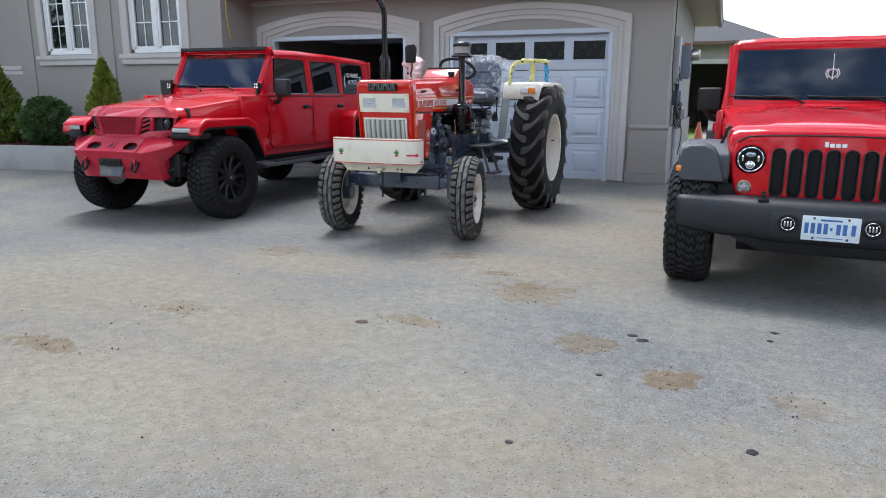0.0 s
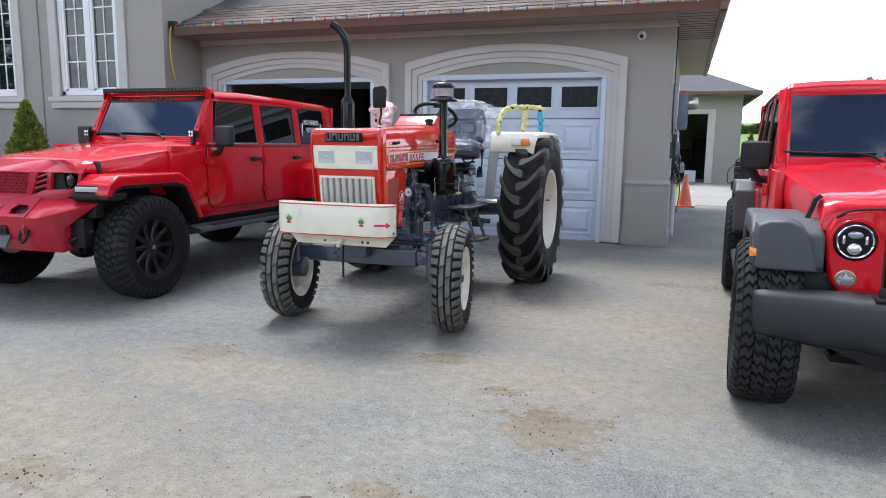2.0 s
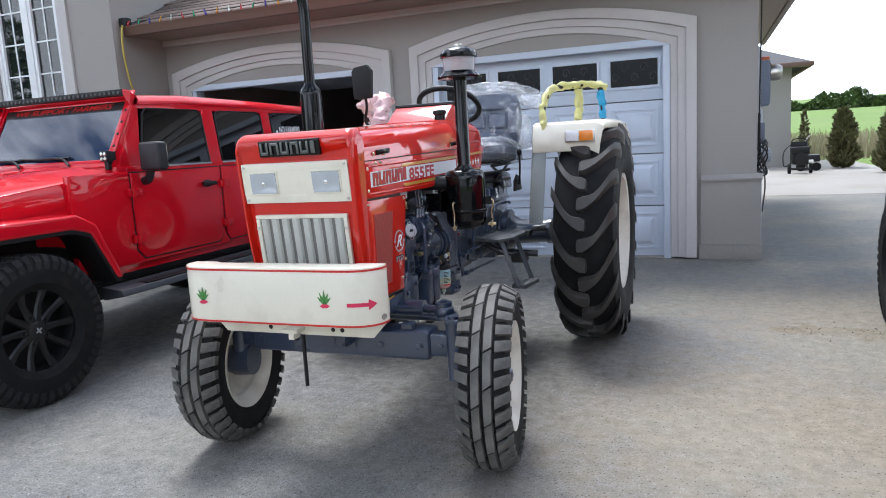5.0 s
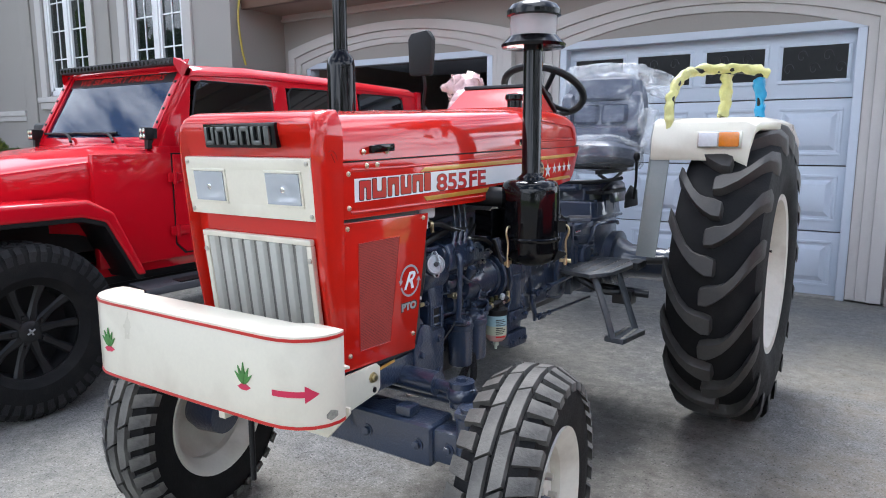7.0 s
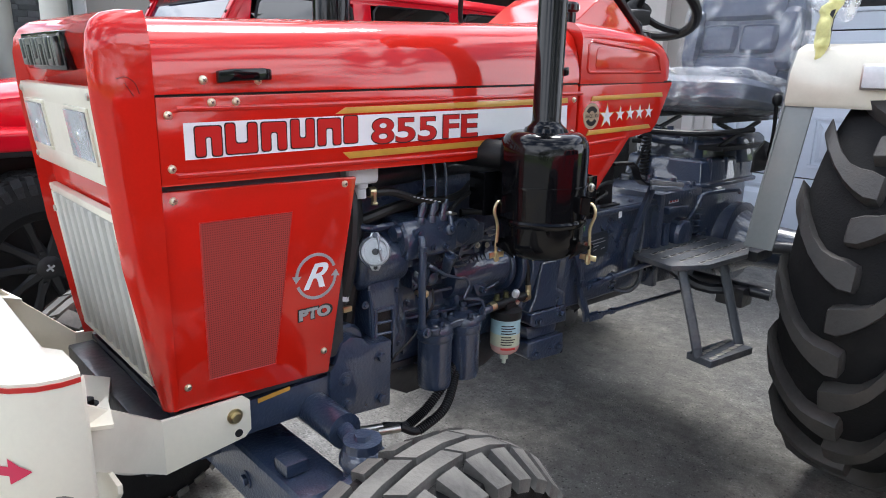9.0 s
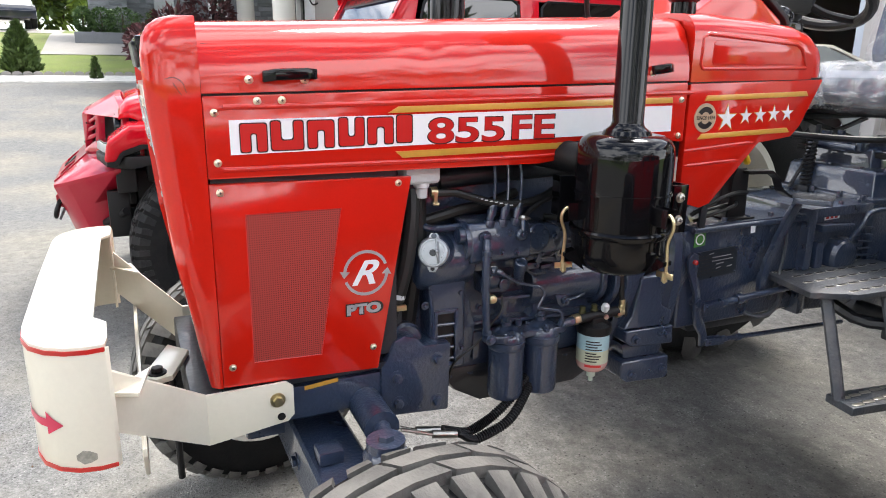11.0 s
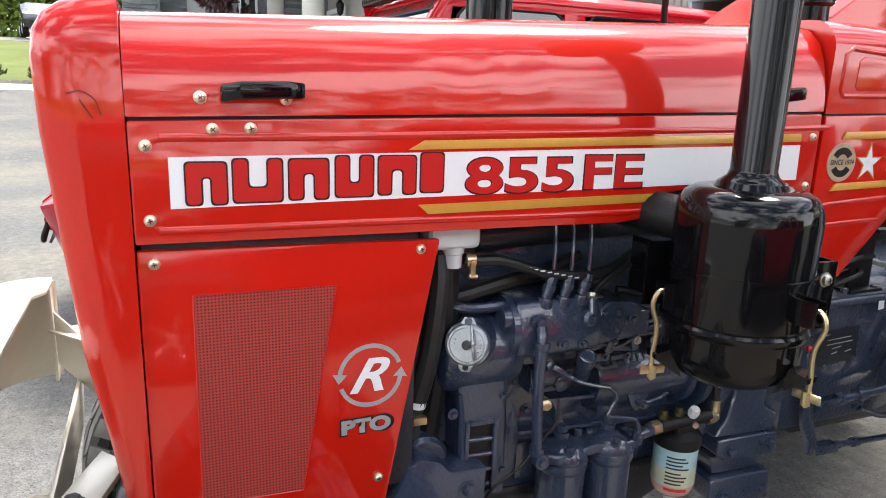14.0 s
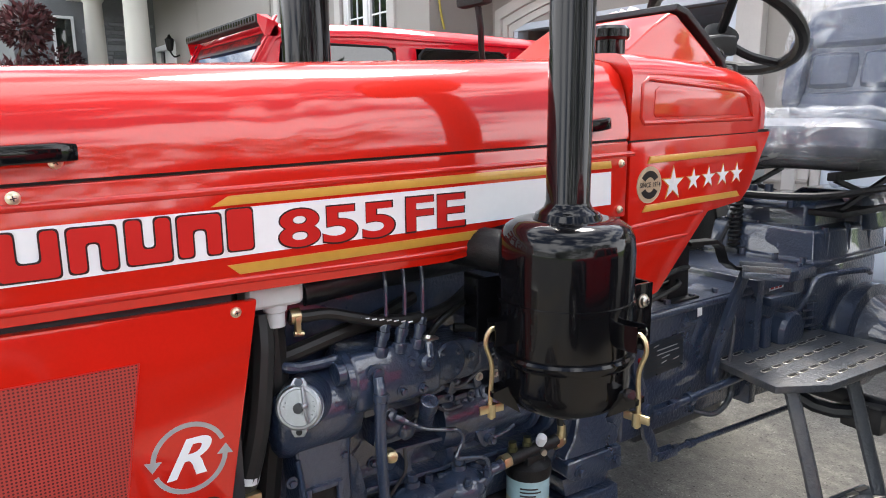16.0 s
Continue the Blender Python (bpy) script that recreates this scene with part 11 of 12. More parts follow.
    # wipers, interior
    for u in c["wipers"]:
        wp = part("wiper_arm", tube([on_screen(u, -0.10, 0.03), on_screen(u - 0.10, 0.02, 0.03), on_screen(u - 0.30, 0.05, 0.02)], 0.009, 8, 4), BLACK_MATT, car, "black wiper")
        part("wiper_blade", tube([on_screen(u - 0.56, 0.07, 0.012), on_screen(u - 0.30, 0.05, 0.014), on_screen(u - 0.04, 0.06, 0.012)], 0.008, 6, 3), BLACK_MATT, wp)
    part("dashboard", box(-hw + 0.08, hw - 0.08, cy + 0.06, cy + 0.40, zb - 0.25, zb - 0.02, 0.05), BLACK_MATT, car)
    part("mirror_inside", joined(box(-0.12, 0.12, hy + 0.03, hy + 0.06, gz1 - 0.16, gz1 - 0.09, 0.012), cyl((0, hy + 0.04, gz1 - 0.09), (0, hy + 0.03, gz1 - 0.01), 0.012)), BLACK_MATT, car)
    u_ = [(-0.36 + 0.19 * math.cos(q * math.pi / 10), cy + 0.50 + 0.05 * math.sin(q * math.pi / 10), zb - 0.06 + 0.18 * math.sin(q * math.pi / 10)) for q in range(21)]
    part("steering_wheel", tube([(-p_[0] if c["lhd"] > 0 else p_[0], p_[1], p_[2]) for p_ in u_], 0.016, 8, 1), BLACK_MATT, car)
    for s in (1, -1):
        for sy_ in (cy + 0.85, cy + 1.75):
            st = part("seat", joined(moved(pad(0.50, 0.62, 0.16, 5), pose(s * 0.37, sy_, zb - 0.10, -14, 0, 0)), moved(pad(0.50, 0.50, 0.16, 5), pose(s * 0.37, sy_ - 0.28, zb - 0.40, 84, 0, 0))), BLACK_MATT, car)
            part("headrest", moved(pad(0.27, 0.19, 0.10, 5), pose(s * 0.37, sy_ + 0.10, zb + 0.28, -10, 0, 0)), BLACK_MATT, st)
    # rear
    part("tailgate_glass", box(-rw + 0.10, rw - 0.10, rear - 0.03, rear - 0.02, zb + 0.06, zr0 - 0.08), CAR_GLASS, car)
    part("rear_pillar", joined(box(-hw + 0.04, -rw + 0.10, rear - 0.06, rear - 0.01, zb, zr0), box(rw - 0.10, hw - 0.04, rear - 0.06, rear - 0.01, zb, zr0), box(-rw + 0.10, rw - 0.10, rear - 0.06, rear - 0.01, zb, zb + 0.06), box(-rw + 0.10, rw - 0.10, rear - 0.06, rear - 0.01, zr0 - 0.08, zr0)), P, car)
    part("rear_bumper", box(-0.8, 0.8, rear + 0.02, rear + 0.18, zs - 0.12, zs + 0.04, 0.02), BUMPER_PLASTIC, car)
    sp = part("spare_wheel", turned([(-W / 2, 0.2), (-W / 2, R - 0.05), (-W * 0.4, R), (W * 0.4, R), (W / 2, R - 0.05), (W / 2, 0.2)], (0, rear + 0.17, zb - 0.12), (0, 1, 0), 40), RUBBER, car)
    for s in (1, -1):
        part("tail_lamp", box(min(s * (hw - 0.12), s * hw), max(s * (hw - 0.12), s * hw), rear, rear + 0.05, zb - 0.28, zb - 0.06, 0.012), RED_LENS, car)
    return car, on_screen, quad


# -- off-roader with the armoured bumper, beside the tractor --
CL = dict(axle=0.0, belt_line=True, catch=(0.622, -0.27, 1.100), nose={0.0: 0.055, 0.012: 0.028, 0.035: 0.010, 0.08: 0.002}, skirt={0.0: 0.042, 0.012: 0.06, 0.035: 0.08, 0.08: 0.115}, paint=CAR_RED, paint_label="glossy red", hw=0.735, wb=3.0, R=0.425, W=0.30, tx=0.82, sill=0.63, belt=1.25, roof=1.775, cowl=0.88, header=1.11, rear=3.52, gw=0.615,
          hood_front=-0.412, hood_z0=1.132, hood_z1=1.275, hood_w0=0.635, hood_w1=0.728, fender=1.03, fender_r=1.06, fl_front=0.47, fl_back=0.60, fl_z=0.87, fl_thick=0.085, fl_x=0.965,
          flare_mat=CAR_RED, flare_label="red wheel flare with a black underside", gz0=1.335, gz1=1.73, screen=WINDSCREEN, band=0.84, rw=0.675, roof_mat=CAR_RED, lean=0.075,
          panes=((1.06, 1.79), (1.92, 2.56), (2.68, 3.30)), wtop=1.675, slant=0.10, doors=((0.94, 1.84), (1.87, 2.66)), mirror_y=1.03, mirror_out=0.07, mirror_z=1.25, mirror_mat=BUMPER_PLASTIC,
          rim_r=0.235, rim_mat=BLACK_RIM, spokes=10, lip_mat=BLACK_RIM, step_mat=GREY_PLASTIC, wipers=(0.30, -0.20), lhd=1)
car1, scr1, quad1 = off_roader("red_off_roader", "glossy red off-road car with an armoured bumper and light bar", pose(-5.73, 5.87, 0.0) @ Matrix.Diagonal((0.93, 1, 1, 1)), CL)
# armour mask: raked brow, honeycomb panel, slanted slits and deep-set lamps, folded back at the sides
WIDE = 1 / 0.93


def on_mask(x, z, d=0.0):
    fold = 0.638 * max(0.0, abs(x) - 0.25)
    y = -0.585 + fold
    if z > 1.046:
        y += (z - 1.046) * (-0.420 - y) / 0.092
    if z < 0.868:
        y -= (0.868 - z) * 0.3
    return Vector((x * WIDE, y + d, z))


def mask_panel(poly, d0=0.0, d1=0.03):
    return bevelled(loft([[on_mask(x, z, d) for x, z in poly] for d in (d0, d1)]), 0.003)


mirrored = lambda poly: [(-x, z) for x, z in reversed(poly)]
mask_bits = [mask_panel([(-0.25, 1.046), (0.25, 1.046), (0.25, 1.138), (-0.25, 1.138)]), mask_panel([(-0.205, 0.868), (0.205, 0.868), (0.225, 0.825), (-0.225, 0.825)])]
for poly in ([(0.25, 1.046), (0.55, 1.038), (0.565, 1.078), (0.42, 1.138), (0.25, 1.138)], [(0.247, 1.046), (0.295, 1.046), (0.245, 0.868), (0.195, 0.868)],
             [(0.205, 0.868), (0.235, 0.868), (0.325, 0.910), (0.492, 0.915), (0.500, 0.870), (0.43, 0.825), (0.225, 0.825)],
             [(0.535, 1.036), (0.565, 1.078), (0.548, 0.950), (0.500, 0.870), (0.490, 0.912), (0.522, 0.955)], [(0.352, 1.044), (0.374, 1.044), (0.362, 0.912), (0.335, 0.912)]):
    for q_ in (poly, mirrored(poly)):
        mask_bits.append(mask_panel(q_))
for z in (0.925, 0.968, 1.011):
    sl = [(0.262 + (z - 0.925) * 0.25, z - 0.016), (0.360, z + 0.020), (0.362, z + 0.040), (0.270 + (z - 0.925) * 0.25, z + 0.006)]
    for q_ in (sl, mirrored(sl)):
        mask_bits.append(mask_panel(q_, 0.004, 0.024))
mask = part("grille_mask", joined(*mask_bits), BUMPER_RED, car1, "red armoured grille mask")
part("grille_backing", loft([[on_mask(x, z, d) for d, z in ((0.055, 0.83), (0.055, 1.044), (0.075, 1.044), (0.075, 0.83))] for x in (-0.56, -0.25, 0.25, 0.56)]), BLACK_MATT, mask)
holes = []
for j in range(7):
    cz = 0.8885 + j * 0.0237
    for i in range(-9, 10):
        cx = (i + (0.5 if j % 2 else 0.0)) * 0.0275
        if abs(cx) < 0.188 + (cz - 0.872) * 0.30:
            holes.append([(cx + 0.0112 * math.sin(q * math.pi / 3), cz + 0.0122 * math.cos(q * math.pi / 3)) for q in range(6)])
part("honeycomb", pierced_plate([(-0.215, 0.860), (0.215, 0.860), (0.262, 1.052), (-0.262, 1.052)], holes, 0.008, lambda u, v, w: Vector((u * WIDE, -0.577 + w, v))), BUMPER_RED, mask, "red honeycomb mesh")
for x, z in ((0.20, 1.062), (-0.20, 1.062), (0.28, 1.0), (-0.28, 1.0), (0.10, 0.85), (-0.10, 0.85), (0.235, 0.90), (-0.235, 0.90)):
    part("mask_bolt", turned([(0.002, 0.006), (-0.004, 0.005)], on_mask(x, z), (0, 1, 0), 8), BLACK_MATT, mask)
for s in (1, -1):
    hx_ = s * 0.437 * WIDE
    hl_ = part("headlamp", turned([(0.05, 0.080), (-0.015, 0.080), (-0.022, 0.072), (-0.010, 0.066)], (hx_, -0.415, 0.980), (0, 1, 0), 30), BLACK_GLOSS, car1, "round dark headlamp")
    part("lens", turned([(0, 0.068), (-0.012, 0.052), (-0.018, 0.02), (-0.019, 0.001)], (hx_, -0.412, 0.980), (0, 1, 0), 30), CAR_GLASS, hl_, "smoked lens")
    part("halo", turned([(-0.012, 0.064), (-0.016, 0.061), (-0.012, 0.058)], (hx_, -0.414, 0.980), (0, 1, 0), 30, closed=True), ALU, hl_)
    dl = part("running_lamp", bevelled(loft([[(s * x, y, z) for y, z in ((o, 0.893), (o + 0.004, 0.950), (o + 0.06, 0.950), (o + 0.06, 0.893))] for x, o in ((0.645, -0.515), (0.82, -0.488), (0.885, -0.455), (0.915, -0.395))]), 0.004), BLACK_GLOSS, car1, "daytime running lamp")
    part("lens", bevelled(loft([[(s * x, y - 0.005, z) for y, z in ((o, 0.904), (o + 0.003, 0.942), (o + 0.02, 0.942), (o + 0.02, 0.904))] for x, o in ((0.655, -0.514), (0.82, -0.488), (0.880, -0.457))]), 0.003), SILVER_DECAL, dl, "clear silver lens")
    part("flare_lip", bevelled(loft([[(s * x, y, z) for y, z in ((o + 0.01, 0.832), (o - 0.012, 0.852), (o - 0.012, 0.893), (o + 0.1, 0.893), (o + 0.1, 0.85))] for x, o in ((0.625, -0.515), (0.82, -0.488), (0.895, -0.452), (0.945, -0.385))]), 0.008), BLACK_MATT, car1, "black flare lip")
    cb = part("cube_lamp", joined(box(s * 0.67 - 0.034, s * 0.67 + 0.034, 0.80, 0.85, 1.325, 1.393, 0.005), box(s * 0.67 - 0.018, s * 0.67 + 0.018, 0.82, 0.87, 1.27, 1.33, 0.006), *[box(s * 0.67 - 0.034 + q * 0.0105, s * 0.67 - 0.030 + q * 0.0105, 0.85, 0.875, 1.33, 1.388) for q in range(7)]), BLACK_MATT, car1, "black cube work lamp on the cowl")
    for i in range(2):
        for j in range(2):
            part("emitter", turned([(0, 0.0125), (-0.003, 0.010)], (s * 0.67 - 0.0155 + 0.031 * i, 0.80, 1.344 + 0.031 * j), (0, 1, 0), 12), REFLECTOR, cb)
    part("pillar_bracket", bevelled(loft([[scr1(s * (0.635 + a), v, o) for a, o in ((0.0, 0.014), (0.055, 0.014), (0.055, 0.022), (0.0, 0.022))] for v in (-0.05, 0.5, 1.15)]), 0.003), CAR_RED, car1, "red bolted pillar bracket")
    for q in range(6):
        part("bracket_bolt", turned([(0, 0.010), (0.006, 0.008)], scr1(s * 0.662, 0.0 + q * 0.2, 0.022), scr1(0, 0, 1) - scr1(0, 0, 0), 8), BLACK_MATT, car1)
    part("fender_vent", prism("x", [(0.53, 1.06), (0.66, 1.03), (0.71, 0.95), (0.66, 0.97), (0.55, 1.04)], s * 0.655, s * 0.690, 0.004), BLACK_MATT, car1, "black fender vent")
    part("badge", turned([(0, 0.026), (0.004, 0.024)], (s * 0.70, 0.80, 1.13), (s, 0, 0), 20), ALU, car1, "round silver badge")
# faceted bumper: sloping deck with two open vents, upright face, swept wings
fb_ = []
for s in (1, -1):
    fb_.append(loft([[(s * x * WIDE, y, z) for y, z in q] for x, q in (
        (0.0, ((-0.44, 0.805), (-0.580, 0.805), (-0.730, 0.680), (-0.732, 0.672), (-0.675, 0.455), (-0.60, 0.445), (-0.44, 0.47))),
        (0.335, ((-0.44, 0.805), (-0.580, 0.805), (-0.730, 0.680), (-0.732, 0.672), (-0.672, 0.455), (-0.60, 0.445), (-0.44, 0.47))),
        (0.340, ((-0.44, 0.846), (-0.580, 0.848), (-0.740, 0.713), (-0.739, 0.700), (-0.672, 0.455), (-0.60, 0.445), (-0.44, 0.47))),
        (0.455, ((-0.44, 0.850), (-0.530, 0.840), (-0.738, 0.715), (-0.736, 0.702), (-0.620, 0.447), (-0.58, 0.44), (-0.44, 0.47))),
        (0.515, ((-0.44, 0.847), (-0.500, 0.836), (-0.676, 0.735), (-0.670, 0.718), (-0.578, 0.440), (-0.55, 0.44), (-0.44, 0.47))),
        (0.530, ((-0.44, 0.846), (-0.495, 0.835), (-0.660, 0.741), (-0.650, 0.724), (-0.562, 0.625), (-0.54, 0.63), (-0.44, 0.66))),
        (0.735, ((-0.425, 0.822), (-0.435, 0.822), (-0.456, 0.814), (-0.455, 0.802), (-0.450, 0.797), (-0.445, 0.797), (-0.425, 0.806))))]))
bum = part("bumper", bevelled(joined(*fb_), 0.003), BUMPER_RED, car1, "faceted red steel bumper")
vents = [[(sg_ * x, v) for x, v in ((0.145, 0.075), (0.175, 0.130), (0.275, 0.130), (0.322, 0.085), (0.300, 0.035), (0.170, 0.030))] for sg_ in (1, -1)]
on_deck = lambda u, v, w: Vector((u * WIDE, -0.740 + v * 0.764 - w * 0.645, 0.7125 + v * 0.645 + w * 0.764))
part("deck", pierced_plate([(-0.341, 0.0), (0.341, 0.0), (0.341, 0.212), (-0.341, 0.212)], vents, 0.006, on_deck), BUMPER_RED, bum, "sloping bumper deck with two open vents")
part("face_top", loft([[(x * WIDE, y, z) for y, z in ((-0.7405, 0.7145), (-0.7405, 0.700), (-0.7325, 0.671), (-0.727, 0.690))] for x in (-0.341, 0.341)]), BUMPER_RED, bum)
for vent in vents:
    part("bumper_vent", loft([[on_deck(u, v, -0.026) for u, v in vent], [on_deck(u, v, -0.030) for u, v in vent]]), BLACK_MATT, bum, "black bumper vent")
for s in (1, -1):
    part("inner_bracket", joined(box(min(s * 0.50, s * 0.70), max(s * 0.50, s * 0.70), -0.50, -0.40, 0.47, 0.70, 0.01), box(min(s * 0.54, s * 0.78), max(s * 0.54, s * 0.78), -0.45, -0.36, 0.70, 0.82, 0.01), cyl((s * 0.56, -0.52, 0.52), (s * 0.72, -0.42, 0.60), 0.02)), BLACK_MATT, car1)
    sh = part("shackle_mount", prism("x", [(-0.66, 0.55), (-0.745, 0.590), (-0.745, 0.640), (-0.69, 0.69)], s * 0.332, s * 0.357, 0.004), BUMPER_RED, bum)
    part("shackle", joined(tube([(s * 0.318, -0.728, 0.615), (s * 0.308, -0.748, 0.565), (s * 0.3445, -0.756, 0.530), (s * 0.382, -0.748, 0.565), (s * 0.372, -0.728, 0.615)], 0.012, 10, 5), cyl((s * 0.303, -0.728, 0.615), (s * 0.387, -0.728, 0.615), 0.011, n=12)), BLACK_MATT, sh, "black bow shackle")
part("fairlead", joined(box(-0.15, 0.15, -0.735, -0.68, 0.580, 0.648, 0.006), *[box(-0.10 + q * 0.033, -0.085 + q * 0.033, -0.740, -0.73, 0.598, 0.630, 0.003) for q in range(7)]), BLACK_MATT, bum, "black winch fairlead")
part("tow_plate", bevelled(loft([[(-0.17, -0.715, 0.578), (0.17, -0.715, 0.578), (0.17, -0.700, 0.572), (-0.17, -0.700, 0.572)], [(-0.125, -0.760, 0.482), (0.165, -0.760, 0.482), (0.165, -0.75, 0.474), (-0.125, -0.75, 0.474)]]), 0.003), STEP_GREY, bum, "grey folded steel plate")
part("bumper_mark", joined(*[tube([on_deck(u, v, 0.008) for u, v in pts], 0.004, 6, 1) for pts in (((-0.045, 0.05), (-0.01, 0.12), (0.005, 0.05)), ((0.015, 0.05), (0.032, 0.05), (0.040, 0.12)))]), BLACK_DECAL, bum)
part("sway_bar", joined(cyl((-0.6, -0.35, 0.52), (0.6, -0.35, 0.52), 0.018), box(0.50, 0.60, -0.42, -0.32, 0.45, 0.60, 0.02), box(-0.60, -0.50, -0.42, -0.32, 0.45, 0.60, 0.02)), BLACK_MATT, car1)
# light bar above the windscreen
lb = part("light_bar", joined(box(-0.66, 0.66, 1.03, 1.09, 1.760, 1.802, 0.006), *[box(-0.65 + q * 0.02, -0.643 + q * 0.02, 1.09, 1.11, 1.763, 1.80) for q in range(65)]), BLACK_MATT, car1, "long black light bar over the windscreen")
for q in range(30):
    part("emitter", turned([(0, 0.013), (-0.002, 0.011)], (-0.63 + q * 0.0434, 1.03, 1.781), (0, 1, 0), 10), BLACK_GLOSS, lb)
for s in (1, -1):
    part("bar_bracket", loft([[(s * 0.66, y, z) for y, z in ((1.04, 1.762), (1.09, 1.762), (1.09, 1.80), (1.04, 1.80))], [(s * 0.69, y, z) for y, z in ((1.06, 1.70), (1.13, 1.70), (1.13, 1.76), (1.08, 1.78))]]), CAR_RED, lb)
kx = Vector((0, CL["header"] - CL["cowl"], CL["gz1"] - CL["gz0"]))
tilt = math.degrees(math.atan2(kx.z, kx.y))
p0 = scr1(-0.50, 0.872, 0.004)
lettering("banner_text", "WE SUPPORT FARMERS", RED_DECAL, car1, Matrix.Translation(p0) @ pose(0, 0, 0, tilt, 0, 0), 0.042, 1.0, shear=0.25, bold=0.02)
part("quarter_decal", joined(*[tube([(0.700 - 0.0, 2.76 + 0.02 * math.cos(a), 1.44 + 0.1 * math.sin(a)) for a in (2.2, 2.8, 3.4, 4.0)], 0.008, 5, 3), tube([(0.700, 3.16 + 0.02 * math.cos(a), 1.44 + 0.1 * math.sin(a)) for a in (0.9, 0.3, -0.3, -0.9)], 0.008, 5, 3)]), WHITE_DECAL, car1, "white wheat-ear decal")
for s_t, zz in (("NO FARMERS", 1.50), ("NO FOOD", 1.41)):
    w_ = 0.34 if "FARM" in s_t else 0.24
    lettering("decal_text", s_t, WHITE_DECAL, car1, Matrix.Translation((0.706 - (zz - 1.40) * 0.06, 2.96 - w_ / 2, zz)) @ Matrix.Rotation(radians(-9), 4, "Y") @ SIDE_TEXT, 0.06, w_, bold=0.02)

# -- second off-roader, facing the camera --
CK = dict(axle=-0.06, belt_line=False, catch=(0.604, -0.16, 1.048), nose={0.0: 0.060, 0.012: 0.034, 0.035: 0.016, 0.08: 0.005}, skirt={}, paint=CAR_RED, paint_label="glossy red", hw=0.735, wb=2.947, R=0.422, W=0.285, tx=0.800, sill=0.57, belt=1.16, roof=1.735, cowl=1.10, header=1.32, rear=3.50, gw=0.632,
          hood_front=-0.262, hood_z0=1.074, hood_z1=1.190, hood_w0=0.600, hood_w1=0.722, fender=0.965, fender_r=1.00, fl_front=0.31, fl_back=0.62, fl_z=0.74, fl_thick=0.10, fl_x=0.900,
          flare_mat=GREY_PLASTIC, flare_label="grey textured plastic wheel flare", gz0=1.240, gz1=1.655, screen=WINDSCREEN_CLEAR, band=0.999, rw=0.695, roof_mat=CAR_RED, lean=0.06,
          panes=((1.28, 1.95), (2.08, 2.62), (2.74, 3.30)), wtop=1.650, slant=0.09, doors=((1.15, 2.0), (2.03, 2.68)), mirror_y=1.27, mirror_out=-0.005, mirror_z=1.152, mirror_mat=BLACK_MATT,
          rim_r=0.225, rim_mat=CHROME, spokes=5, lip_mat=CHROME, step_mat=BUMPER_PLASTIC, wipers=(-0.11, 0.46), lhd=1)
car2, scr2, quad2 = off_roader("red_off_roader", "glossy red off-road car with grey flares and plain bumper", pose(0.455, 5.20, 0.0, 0, 0, -2.1), CK)
ky = -0.31


def slot_ring(cx, z0, z1, w):
    top = [(cx + w * math.cos(radians(a)), z1 - w + w * math.sin(radians(a))) for a in range(0, 181, 30)]
    bot = [(cx + w * math.cos(radians(a)), z0 + w + w * math.sin(radians(a))) for a in range(180, 361, 30)]
    return top + bot


def circle(cx, cz, r, n=28):
    return [(cx + r * math.cos(2 * math.pi * k / n), cz + r * math.sin(2 * math.pi * k / n)) for k in range(n)]


# grille: one pressed panel with rounded shoulders, seven slots and two lamp openings
slots = [(-0.300 + 0.100 * k) for k in range(7)]
gz_0, gz_1 = 0.652, 0.950
HEAD_X, HEAD_Z = 0.462, 0.877
half = [(0.30, 0.604), (0.43, 0.612), (0.500, 0.635), (0.535, 0.690), (0.556, 0.780), (0.566, 0.870), (0.560, 0.930), (0.540, 0.972), (0.500, 1.002), (0.44, 1.014), (0.25, 1.022), (0.0, 1.025)]
outline = half + [(-x, z) for x, z in reversed(half[:-1])] + [(0.0, 0.604)]
openings = [slot_ring(cx, gz_0, gz_1, 0.036) for cx in slots] + [circle(s * HEAD_X, HEAD_Z, 0.090) for s in (1, -1)]
lean_back = lambda z: 0.05 * (z - 0.80)
skin = pierced_plate(outline, openings, 0.012, lambda u, v, w: Vector((u, ky + w + lean_back(v), v)))
edge = loft([[(x * kx, ky + d + lean_back(z), z) for x, z in outline] for kx, d in ((1.0, 0.0), (1.010, 0.003), (1.022, 0.012), (1.030, 0.030), (1.032, 0.16))], caps=False)
gpan = part("grille", joined(skin, edge), CAR_RED, car2, "red grille with seven upright slots")
part("hood_seam", tube([(x, ky + 0.018, z + 0.008) for x, z in [(-0.545, 0.975), (-0.50, 1.004), (-0.44, 1.016), (-0.25, 1.024), (0.0, 1.027), (0.25, 1.024), (0.44, 1.016), (0.50, 1.004), (0.545, 0.975)]], 0.006, 6, 3), BLACK_MATT, gpan, "black gap under the hood edge")
